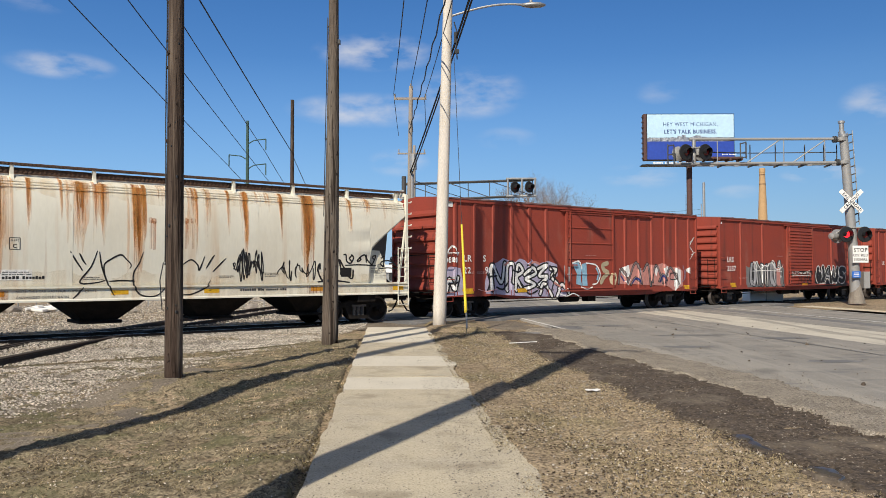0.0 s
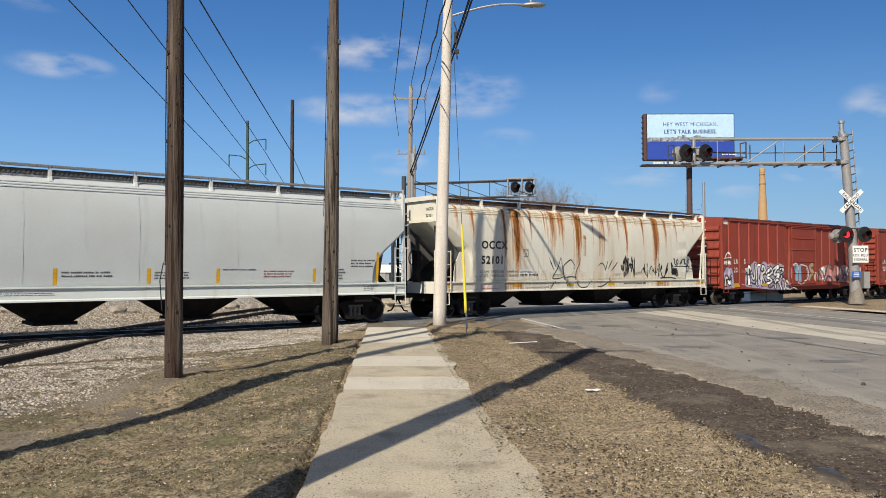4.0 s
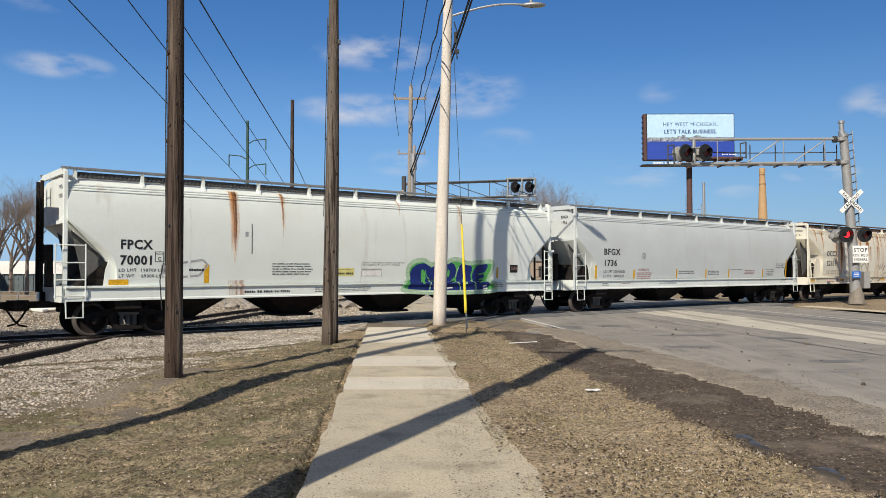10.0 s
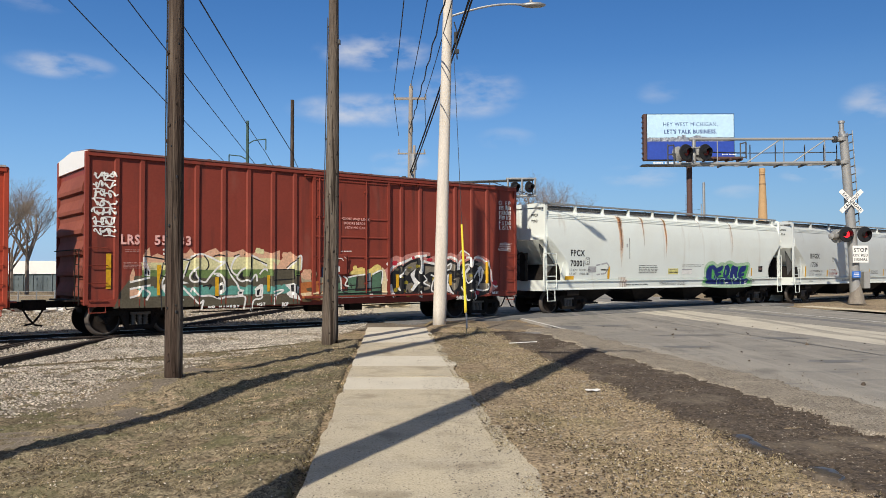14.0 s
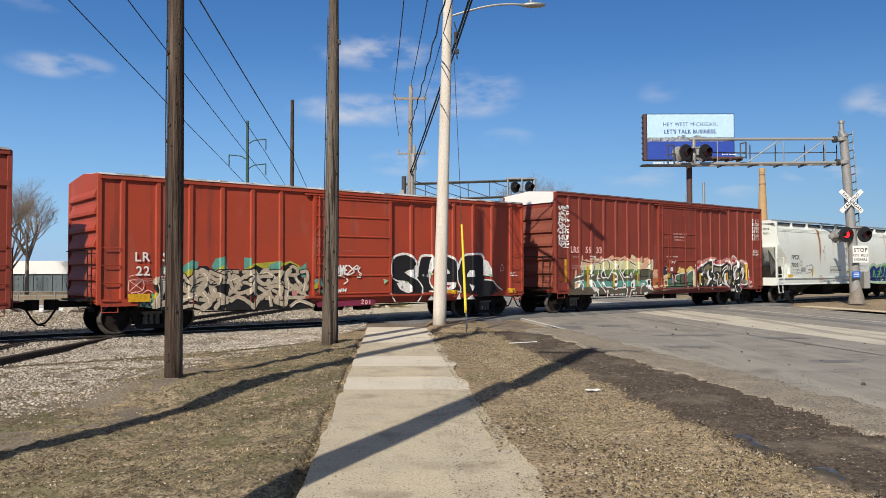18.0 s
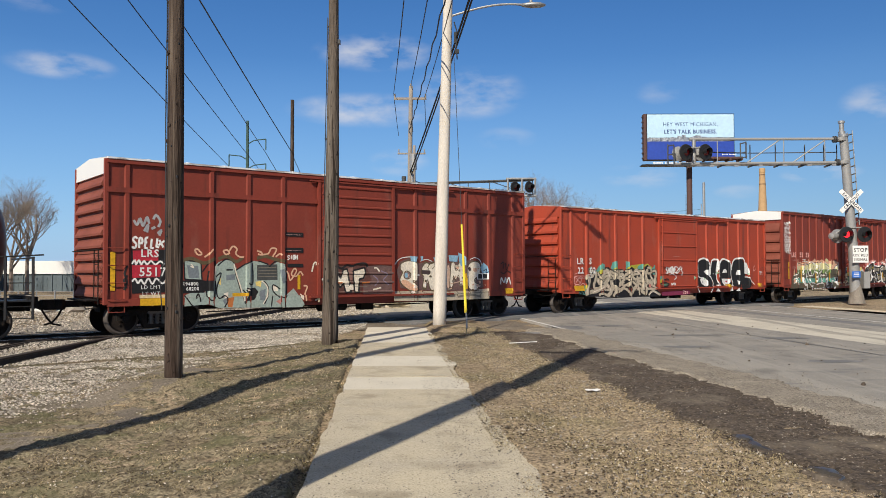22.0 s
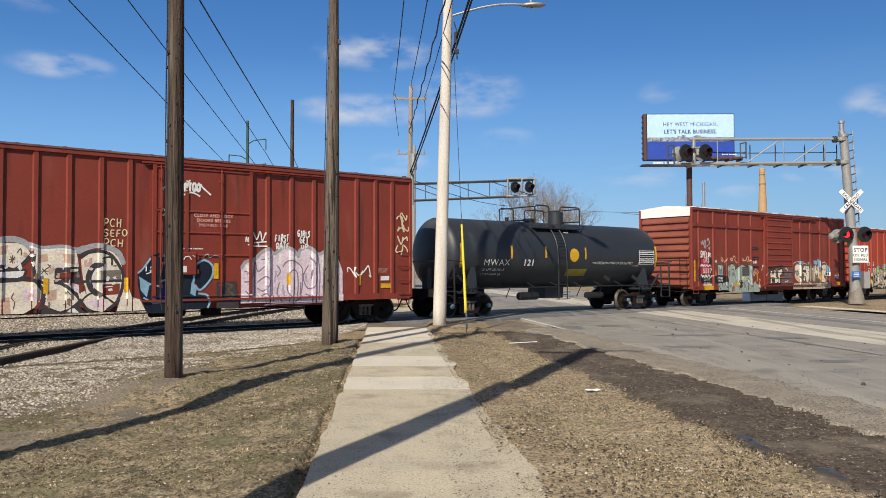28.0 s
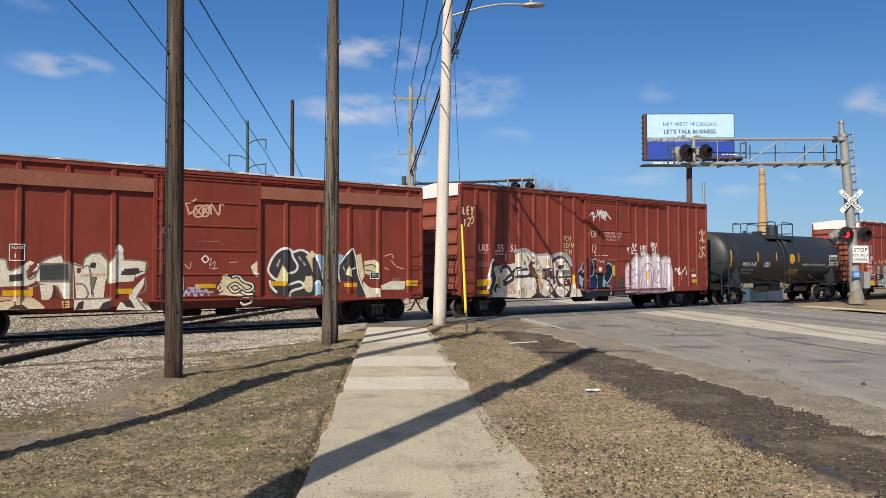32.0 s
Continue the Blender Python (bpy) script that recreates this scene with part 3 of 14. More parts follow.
    strip("turf", lambda y: -9.5, lambda y: sidewalk_left(y) + 0.02, 2, 21, lambda x, y: ground_z(x, y) + wob(x, y, 0.9, 0.05) + wob(x, y, 2.7, 0.025) + crumb_relief(x, y) + 0.018 - (0.05 if x > sidewalk_left(y) - 0.1 else 0), "turf", "brown and olive bare turf beside the sidewalk", "ground", cols=210, step=0.04, ragged=0.02)
    strip("verge", lambda y: sidewalk_left(y) + 1.95, lambda y: grass_right(y) + 0.05, 2, 23.5, lambda x, y: ground_z(x, y) + wob(x, y, 0.9, 0.05) + wob(x, y, 2.7, 0.025) + 0.7 * crumb_relief(x, y) + 0.012, "dirt", "dry crumbly brown dirt between sidewalk and road", "ground", cols=90, step=0.04, ragged=0.05)
    strip("packed_dirt", lambda y: -22, lambda y: -3.6 - 0.1 * (y - 10) - (max(0, 11 - y)) * 0.6, 2, 17, lambda x, y: ground_z(x, y) + 0.02 + wob(x, y, 0.9, 0.05) + wob(x, y, 2.7, 0.025) + wob(x, y, 1.1, 0.05) + wob(x, y, 3.1, 0.03), "grey_dirt",
          "packed grey dirt track beside the ballast", "dirt", cols=30, ragged=0.5, freq=0.5)
    strip("dirt_spill", lambda y: sidewalk_left(y) + 1.86 + 0.02 * max(0, 9 - y), lambda y: sidewalk_left(y) + 2.5, 2, 22, lambda x, y: 0.008 + wob(x, y, 2.3, 0.022) + wob(x, y, 6, 0.012), "dirt", "dirt spilling over the edge of the sidewalk", "dirt", cols=14, step=0.05, ragged=0.09, freq=1.6)
    for ya, yb, wd in ((7.8, 8.5, 0.13), (6.5, 7.1, 0.16)):
        strip("puddle", lambda y: grass_right(y) + 0.04, lambda y: grass_right(y) + 0.04 + wd, ya, yb, lambda x, y: 0.006, "puddle", "shallow muddy puddle in the dark dirt", "puddle", cols=4, step=0.08, ragged=0.22, freq=2, rim=0.03)
    strip("far_verge", lambda y: road_left(y) + 15.2, lambda y: road_left(y) + 40, -10, 37.5, lambda x, y: 0.13, "dirt", "raised dry grass verge behind the road kerb", "verge", cols=6, ragged=0.05)
    strip("kerb", lambda y: road_left(y) + 15.0, lambda y: road_left(y) + 15.25, -10, 37.5, lambda x, y: 0.14, "concrete", "pale concrete kerb of the road", "kerb", cols=3, step=1, ragged=0.01)
    strip("far_pavement", lambda y: -3.5 + (y - 32) * -0.1, lambda y: road_left(y) + 0.3, 33, 120, lambda x, y: -0.02, "concrete", "pale pavement beyond the track", "pavement", cols=4, step=1, ragged=0.1)


def build_sidewalk():
    pts = [-13.0, -11.0, -9.0, -7.0, -5.0, -3.0, -1.0, 0.9, 2.6, 4.3, 6.0, 7.7, 9.25, 10.25, 11.75, 13.1, 14.6, 16.3, 17.9, 19.5, 21.1, 22.8, 24.9]
    pale = {14, 16, 19, 20, 21}
    root = thing("sidewalk", pose(0, 0, 0), "cracked concrete sidewalk of tan and paler new slabs", "sidewalk", kind="structure")
    rnd = random.Random(4)
    for i, (a, b) in enumerate(zip(pts, pts[1:])):
        bm = bmesh.new()
        g = 0.008
        n, c = 7, 7
        rows = []
        tilt = rnd.uniform(-0.006, 0.006)
        for k in range(n + 1):
            y = a + g + (b - a - 2 * g) * k / n
            row = []
            for j in range(c + 1):
                x = sidewalk_left(y) + 1.86 * j / c
                if j == 0:
                    x += wob(2.2, y, 2.5, 0.05)
                if j == c:
                    x += wob(8.2, y, 1.1, 0.12) + (0.12 if i < 13 else 0)
                row.append((x, y, tilt + wob(x, y, 1.5, 0.006)))
            rows.append(row)
        top = [[bm.verts.new(p) for p in r] for r in rows]
        for p, q in zip(top, top[1:]):
            for j in range(c):
                bm.faces.new((p[j], p[j + 1], q[j + 1], q[j]))
        rim = top[0] + [r[-1] for r in top[1:]] + top[-1][-2::-1] + [r[0] for r in top[-2:0:-1]]
        low = [bm.verts.new((v.co.x, v.co.y, -0.12)) for v in rim]
        for k in range(len(rim)):
            j = (k + 1) % len(rim)
            bm.faces.new((rim[k], low[k], low[j], rim[j]))
        part("slab", bm, "concrete_new" if i in pale else "concrete", root)


def scatter(name, n, spot, blade, material, label, category):
    rnd = random.Random(hash(name) % 97 if False else len(name))
    verts, faces = [], []
    for _ in range(n):
        p = spot(rnd)
        if p is None:
            continue
        v, f = blade(rnd, *p)
        k = len(verts)
        verts += v
        faces += [tuple(i + k for i in q) for q in f]
    me = bpy.data.meshes.new(name)
    me.from_pydata(verts, [], faces)
    me.materials.append(M[material])
    return tagged(new(name, me), label, category, kind="stuff")


def blade(rnd, x, y, z, h):
    a = rnd.uniform(0, 6.28)
    w = rnd.uniform(0.0012, 0.0028) * (1 + y * 0.06)
    lean = rnd.uniform(0.4, 1.6) * h
    b = rnd.uniform(0, 6.28)
    cx, sx = math.cos(a) * w, math.sin(a) * w
    lx, ly = math.cos(b) * lean, math.sin(b) * lean
    return [(x - cx, y - sx, z), (x + cx, y + sx, z), (x + cx * 0.7 + lx * 0.5, y + sx * 0.7 + ly * 0.5, z + h * 0.7), (x - cx * 0.7 + lx * 0.5, y - sx * 0.7 + ly * 0.5, z + h * 0.7),
            (x + lx, y + ly, z + h)], [(0, 1, 2, 3), (3, 2, 4)]


def flake(rnd, x, y, z, r):
    a, w = rnd.uniform(0, 6.28), rnd.uniform(0.25, 0.7)
    r *= 1 + y * 0.03
    ca, sa = math.cos(a) * r, math.sin(a) * r
    t = rnd.uniform(0.1, 0.6) * r
    return [(x - ca, y - sa, z), (x + sa * w, y - ca * w, z + t), (x + ca, y + sa, z + t * 0.4), (x - sa * w, y + ca * w, z)], [(0, 1, 2), (0, 2, 3)]


def stone(rnd, x, y, z, r):
    v = []
    a = rnd.uniform(0, 6.28)
    for k in range(4):
        t = a + k * 1.57 + rnd.uniform(-0.3, 0.3)
        q = r * rnd.uniform(0.75, 1.25)
        v.append((x + math.cos(t) * q, y + math.sin(t) * q, z - r * 0.2))
    for k in range(3):
        t = a + 0.6 + k * 2.1 + rnd.uniform(-0.3, 0.3)
        q = r * rnd.uniform(0.4, 0.8)
        v.append((x + math.cos(t) * q, y + math.sin(t) * q, z + r * rnd.uniform(0.45, 0.9)))
    return v, [(4, 5, 6), (0, 1, 4), (1, 5, 4), (1, 2, 5), (2, 3, 5), (3, 6, 5), (3, 0, 6), (0, 4, 6)]


def build_scatter():
    def right_verge(rnd):
        y = 5 + 19 * rnd.random() ** 1.7
        x = rnd.uniform(sidewalk_left(y) + 1.75, grass_right(y) + 0.1)
        if noise.noise(Vector((x * 0.8, y * 0.8, 1))) < rnd.uniform(-0.5, 0.35):
            return None
        if x < sidewalk_left(y) + 2.48 and y < 22:
            return x, y, 0.006 + wob(x, y, 2.3, 0.022) + wob(x, y, 6, 0.012), rnd.uniform(0.005, 0.02)
        return x, y, ground_z(x, y) + 0.01 + wob(x, y, 0.9, 0.05) + wob(x, y, 2.7, 0.025) + 0.7 * crumb_relief(x, y), rnd.uniform(0.006, 0.03)

    def left_verge(rnd):
        y = 5 + 16 * rnd.random() ** 1.5
        x = sidewalk_left(y) + 0.05 - (3.6 + 0.12 * (y - 5)) * rnd.random() ** 1.2
        if noise.noise(Vector((x * 0.7, y * 0.7, 5))) < rnd.uniform(-0.35, 0.35) or noise.noise(Vector((x * 3.1, y * 3.1, 8))) < rnd.uniform(-0.5, 0.2):
            return None
        return x, y, ground_z(x, y) + 0.012 + wob(x, y, 0.9, 0.05) + wob(x, y, 2.7, 0.025) + crumb_relief(x, y), rnd.uniform(0.007, 0.03)

    scatter("dead_grass", 90000, right_verge, blade, "grass", "thin trampled dead grass on the verge", "grass")
    scatter("dry_turf", 170000, left_verge, blade, "turf_grass", "dry tan and olive grass on the verge", "grass")
    def litter(rnd):
        p = left_verge(rnd) if rnd.random() < 0.55 else right_verge(rnd)
        return p and (p[0], p[1], p[2] + 0.012, rnd.uniform(0.006, 0.016))

    def crumb(rnd):
        p = left_verge(rnd) if rnd.random() < 0.5 else right_verge(rnd)
        return p and (p[0], p[1], p[2] + 0.016, 0.003 + 0.011 * rnd.random() ** 2.5)
    scatter("leaf_litter", 42000, litter, flake, "litter", "dark dead leaves and twigs in the grass", "leaf litter")
    scatter("verge_crumbs", 22000, crumb, stone, "stone", "pale grit and small stones on the verge", "grit")
    scatter("soil_crumbs", 16000, crumb, stone, "dark_dirt", "dark crumbs of soil on the verge", "dirt")
    seeds = random.Random(77)
    tufts = []
    for _ in range(190):
        y = 5.5 + 14 * seeds.random() ** 1.3
        if seeds.random() < 0.55:
            x = sidewalk_left(y) - seeds.uniform(0.05, 3.6)
        else:
            x = seeds.uniform(sidewalk_left(y) + 2.0, max(sidewalk_left(y) + 2.2, grass_right(y)))
        tufts.append((x, y, seeds.uniform(0.05, 0.22)))
    tufts += [(-3.1, 12.9, 0.55), (-2.6, 13.3, 0.5), (-2.2, 14.2, 0.5), (-2.9, 12.2, 0.35)] * 4 + [(-1.75, 18.2, 0.5), (-2.4, 17.0, 0.6), (-2.9, 15.4, 0.5), (-3.3, 14.3, 0.5), (-2.3, 16.2, 0.5), (-2.1, 18.4, 0.4), (-3.6, 13.6, 0.4), (-3.3, 12.8, 0.5), (-2.9, 13.4, 0.6), (-1.9, 15.5, 0.4), (-5.9, 17.6, 0.35)]

    def tuft(rnd):
        cx, cy, r = rnd.choice(tufts)
        q = r * rnd.random() ** 0.7
        t = rnd.uniform(0, 6.28)
        x, y = cx + q * math.cos(t) * 1.6, cy + q * math.sin(t)
        return x, y, ground_z(x, y) + wob(x, y, 0.9, 0.05) + wob(x, y, 2.7, 0.025) + 0.01, rnd.uniform(0.008, 0.04 if x < -1.5 else 0.024)
    scatter("straw_tufts", 16000, tuft, blade, "straw", "pale straw-coloured grass tufts on the verge", "grass")

    def gravel(rnd):
        y = rnd.uniform(9.5, 29)
        bx = -5.8 + max(0, y - 10.4) * 0.1 if y < 15.3 else -5.3 + (y - 15.3) * 0.385 if y < 20.5 else -3.3 + (y - 20.5) * 0.15
        x = bx + wob(1, y, 1.1, 0.9) + 0.5 - 10 * rnd.random() ** 1.15
        d = lateral(x, y)
        if not -12.6 + wob(x, y, 0.5, 3.0) < d < -0.85:
            return None
        if y < 23 and abs(abs(x - second_track(y - 8).x) - 0.75) < 0.16:
            return None
        thin = max(0, min(1, (bx - x) / 1.2 + 0.25)) * max(0.25, min(1, (d + 13.5) / 4))
        if rnd.random() > thin or noise.noise(Vector((x * 0.9, y * 0.9, 2))) < rnd.uniform(-0.9, 0.1):
            return None
        lift = 0.055 if d > -6 else 0.01
        if y < 17 and x < -3.6 - 0.1 * (y - 10):
            lift = max(lift, 0.026 + wob(x, y, 0.9, 0.05) + wob(x, y, 2.7, 0.025) + wob(x, y, 1.1, 0.05) + wob(x, y, 3.1, 0.03))
        return x, y, ground_z(x, y) + lift, 0.008 + 0.018 * rnd.random() ** 1.5
    scatter("ballast_stones", 175000, gravel, stone, "stone", "loose pale crushed limestone ballast", "gravel")

    def pebbles(rnd):
        y = 5 + 18 * rnd.random() ** 1.4
        x = rnd.uniform(0.7, road_left(y) + 0.6)
        return x, y, 0.015 if x > road_left(y) else -0.02, rnd.uniform(0.004, 0.012)
    scatter("pebbles", 9000, pebbles, stone, "stone_dark", "scattered pale pebbles on dirt and road edge", "gravel")

    def clods(rnd):
        y = 5 + 18 * rnd.random() ** 1.4
        x = rnd.uniform(grass_right(y) - 0.15, road_left(y) - 0.7)
        return x, y, -0.02, rnd.uniform(0.005, 0.018)
    scatter("mud_clods", 7000, clods, stone, "dark_dirt", "dark lumps of dirt and mud beside the road", "dirt")

    def lumps(rnd):
        y = rnd.uniform(9, 26)
        x = road_left(y) + rnd.uniform(0.3, 9)
        return x, y, 0.01, rnd.uniform(0.02, 0.055) if rnd.random() < 0.12 else rnd.uniform(0.006, 0.018)
    scatter("road_debris", 170, lumps, stone, "dark_dirt", "small dark lumps of dirt on the road", "debris")

    def crumbs(rnd):
        y = 5 + 16 * rnd.random() ** 1.3
        x = sidewalk_left(y) + (rnd.uniform(1.2, 2.1) if rnd.random() < 0.75 else rnd.uniform(0, 1.86))
        return x, y, 0.004, 0.0025 + 0.007 * rnd.random() ** 3
    scatter("sidewalk_grit", 8000, crumbs, stone, "stone_dark", "dirt crumbs and grit on the sidewalk", "grit")

    def between(rnd):
        y = rnd.uniform(14, 60)
        x = rnd.uniform(-24, -2.5)
        if lateral(x, y) < -0.9:
            return None
        return x, y, ground_z(x, y) + 0.04, rnd.uniform(0.015, 0.045)
    scatter("far_ballast", 42000, between, stone, "stone", "pale crushed stone round the crossing tracks", "gravel")


def rail_profile():
    return [(-0.075, -0.17), (0.075, -0.17), (0.075, -0.155), (0.014, -0.13), (0.012, -0.05), (0.036, -0.035), (0.036, -0.004), (0.028, 0), (-0.028, 0), (-0.036, -0.004), (-0.036, -0.035), (-0.012, -0.05), (-0.014, -0.13), (-0.075, -0.155)]


def sweep(bm, pts, prof):
    rings = []
    for i, p in enumerate(pts):
        d = (Vector(pts[min(i + 1, len(pts) - 1)]) - Vector(pts[max(i - 1, 0)])).normalized()
        side = Vector((d.y, -d.x, 0)).normalized()
        rings.append([bm.verts.new(Vector(p) + side * a + Vector((0, 0, b))) for a, b in prof])
    n = len(prof)
    for r, q in zip(rings, rings[1:]):
        for i in range(n):
            j = (i + 1) % n
            bm.faces.new((r[i], r[j], q[j], q[i])).material_index = 1 if i == 7 else 0
    bm.faces.new(rings[0])
    bm.faces.new(rings[-1][::-1])
    bmesh.ops.recalc_face_normals(bm, faces=bm.faces[:])


def along(s, d, z=0.0):
    return Vector((TX * s - TY * d, 30.4 + TY * s + TX * d, z))


def second_track(t):
    """Centre line of the track that crosses the main one, t in metres from its near end."""
    y = 8 + t
    x = -9.75 + 0.0033 * (y - 17.5) ** 2 if y > 17.5 else -9.75 + 0.012 * (y - 17.5) ** 2
    return Vector((x, y, 0.0))


def build_tracks():
    tr = thing("main_track", pose(0, 0, 0), "rusty steel railway track on wooden ties across the road", "railway track", kind="structure")
    for g in (-0.7525, 0.7525):
        bm = bmesh.new()
        sweep(bm, [along(s, g) for s in (-60, -30, -10, 0, 10, 30, 60, 120, 220)], rail_profile())
        part("rail", bm, ["rail", "railtop"], tr)
    bmt = bmesh.new()
    box(bmt, -0.115, 0.115, -1.3, 1.3, -0.3, -0.15)
    tie = bpy.data.meshes.new("tie")
    bmt.to_mesh(tie)
    bmt.free()
    tie.materials.append(M["tie"])
    rnd = random.Random(3)
    for i in range(64):
        s = -34 + i * 0.54
        share("tie", tie, tr, Matrix.Translation(along(s, 0)) @ Matrix.Rotation(ANG + rnd.uniform(-0.02, 0.02), 4, "Z"))
    t2 = thing("crossing_track", pose(0, 0, 0), "rusty second track meeting the main one at a diamond", "railway track", kind="structure")
    for g in (-0.7525, 0.7525):
        pts = []
        for i in range(40):
            c = second_track(i * 1.6)
            n = second_track(i * 1.6 + 0.5) - c
            n = Vector((n.y, -n.x, 0)).normalized()
            pts.append(c + n * g + Vector((0, 0, 0.003)))
        bm = bmesh.new()
        sweep(bm, pts, rail_profile())
        part("rail", bm, ["rail", "rail"], t2)
        bm = bmesh.new()
        sweep(bm, [p + Vector((0.16 if g < 0 else -0.16, 0, -0.012)) for p in pts[3:14]], rail_profile())
        part("guard_rail", bm, ["rail", "rail"], t2)
    for i in range(70):
        c = second_track(i * 0.6)
        n = second_track(i * 0.6 + 0.5) - c
        share("tie", tie, t2, Matrix.Translation(c + Vector((0, 0, -0.012))) @ Matrix.Rotation(math.atan2(n.y, n.x) + rnd.uniform(-0.03, 0.03), 4, "Z"))
    # ballast bed under both tracks
    bm = bmesh.new()
    prev = None
    for i in range(90):
        s = -45 + i * 0.5
        row = []
        for d, z in ((-6.0, -0.3), (-5.0, -0.14), (-2.4, -0.13), (-1.5, -0.16), (0, -0.18), (1.6, -0.17), (6, -0.17), (14, -0.2), (24, -0.3)):
            p = along(s, d + wob(s, d, 0.4, 0.5))
            row.append(bm.verts.new((p.x, p.y, z + wob(p.x, p.y, 1.5, 0.025))))
        if prev:
            for j in range(len(row) - 1):
                bm.faces.new((prev[j], row[j], row[j + 1], prev[j + 1]))
        prev = row
    ob = part("ballast_bed", bm, "ballast", smooth=True)
    tagged(ob, "pale grey crushed stone ballast under the tracks", "ballast", kind="structure")
    # crossing panels between and beside the rails in road and sidewalk
    cp = thing("crossing_surface", pose(0, 0, 0), "dark asphalt crossing surface between the rails", "crossing surface", kind="structure")
    for d0, d1 in ((-2.6, -0.83), (-0.66, 0.66), (0.83, 2.6)):
        bm = bmesh.new()
        for k in range(20):
            s0, s1 = -3.4 + k * 1.25, -3.4 + (k + 1) * 1.25 - 0.02
            a, b, c, d = along(s0, d0), along(s1, d0), along(s1, d1), along(s0, d1)
            vs = [bm.verts.new((p.x, p.y, z)) for z in (-0.12, 0.02) for p in (a, b, c, d)]
            for q in ((4, 5, 6, 7), (0, 1, 5, 4), (1, 2, 6, 5), (2, 3, 7, 6), (3, 0, 4, 7)):
                bm.faces.new([vs[i] for i in q])
        part("panel", bm, "asphalt_dark", cp)


# ---- the train ----
SPEED = 4.48
CARS = []       # (thing, place of its middle along the track at the start)
SPINNERS = []   # wheelsets
MESH = {}
WR = 0.457


def train_pose(u):
    p = along(u, 0)
    return pose(p.x, p.y, 0, 0, 0, 38.5)


def keep(name, bm, mats, smooth=False):
    """A mesh to be shared by alike parts."""
    me = bpy.data.meshes.new(name)
    if smooth:
        for f in bm.faces:
            f.smooth = True
    bm.to_mesh(me)
    bm.free()
    for m in mats:
        me.materials.append(M[m])
    MESH[name] = me
    return me


def make_truck_meshes():
    bm = bmesh.new()
    for sgn in (-1, 1):
        prof = [(0.06, sgn * 0.55), (0.1, sgn * 0.66), (0.15, sgn * 0.67), (0.30, sgn * 0.70), (0.385, sgn * 0.665), (0.49, sgn * 0.665), (0.487, sgn * 0.70), (0.457, sgn * 0.715), (0.452, sgn * 0.805), (0.385, sgn * 0.81), (0.375, sgn * 0.785), (0.28, sgn * 0.745), (0.16, sgn * 0.77), (0.1, sgn * 0.8), (0.09, sgn * 0.93)]
        rings = []
        n = 32
        for r, o in prof:
            rings.append([bm.verts.new((r * math.cos(6.2832 * i / n), o, r * math.sin(6.2832 * i / n))) for i in range(n)])
        for k, (p, q) in enumerate(zip(rings, rings[1:])):
            for i in range(n):
                f = bm.faces.new((p[i], p[(i + 1) % n], q[(i + 1) % n], q[i]))
                f.material_index = 1 if k in (6, 7, 8) else 0
        bm.faces.new(rings[-1])
        bm.faces.new(rings[0])
    rod(bm, (0, -0.6, 0), (0, 0.6, 0), 0.085, n=12)
    # balance marks on the plate, uneven as the castings are
    for a in (0.4, 2.7):
        for sgn in (-1, 1):
            box(bm, 0.2 * math.cos(a) - 0.03, 0.2 * math.cos(a) + 0.03, sgn * 0.775 - 0.008, sgn * 0.775 + 0.008, 0.2 * math.sin(a) - 0.02, 0.2 * math.sin(a) + 0.02)
    bmesh.ops.recalc_face_normals(bm, faces=bm.faces[:])
    keep("wheelset", bm, ["wheel", "tread"], True)
    bm = bmesh.new()
    # cast side frame: top member, sloped tension member, pedestal jaws
    outer = [(-1.12, 0.40), (-1.12, 0.58), (-0.98, 0.66), (-0.62, 0.70), (-0.42, 0.78), (0.42, 0.78), (0.62, 0.70), (0.98, 0.66), (1.12, 0.58), (1.12, 0.40), (0.74, 0.40), (0.70, 0.54), (0.52, 0.54), (0.36, 0.20), (-0.36, 0.20), (-0.52, 0.54), (-0.70, 0.54), (-0.74, 0.40)]
    prism(bm, outer[:1] + outer[1:9] + outer[9:13] + [(0.40, 0.62), (-0.40, 0.62)] + outer[15:], -0.09, 0.09, "y")
    prism(bm, [(-0.56, 0.58), (-0.36, 0.17), (0.36, 0.17), (0.56, 0.58), (0.43, 0.58), (0.28, 0.28), (-0.28, 0.28), (-0.43, 0.58)], -0.1, 0.1, "y")
    box(bm, -0.42, -0.3, -0.08, 0.08, 0.26, 0.66)
    box(bm, 0.3, 0.42, -0.08, 0.08, 0.26, 0.66)
    keep("side_frame", bm, ["under"])
    bm = bmesh.new()
    for x in (-0.17, 0, 0.17):
        for k in range(7):
            z = 0.29 + k * 0.042
            rod(bm, (x, -0.02, z), (x, -0.02, z + 0.024), 0.075, n=10)
        rod(bm, (x, -0.02, 0.28), (x, -0.02, 0.6), 0.05, n=8)
    box(bm, -0.28, 0.28, -0.11, 0.09, 0.57, 0.64)
    keep("spring_nest", bm, ["spring"])
    bm = bmesh.new()
    rod(bm, (0, 0, 0), (0, -0.08, 0), 0.125, 0.115, n=14)
    rod(bm, (0, -0.08, 0), (0, -0.1, 0), 0.06, n=8)
    for k in range(3):
        a = 0.5 + k * 2.094
        rod(bm, (0.075 * math.cos(a), -0.08, 0.075 * math.sin(a)), (0.075 * math.cos(a), -0.1, 0.075 * math.sin(a)), 0.022, n=6)
    keep("axle_cap", bm, ["under"])
    bm = bmesh.new()
    box(bm, -0.2, 0.2, -1.0, 1.0, 0.45, 0.72, 0.03)
    box(bm, -0.1, 0.1, -0.15, 0.15, 0.7, 0.95)
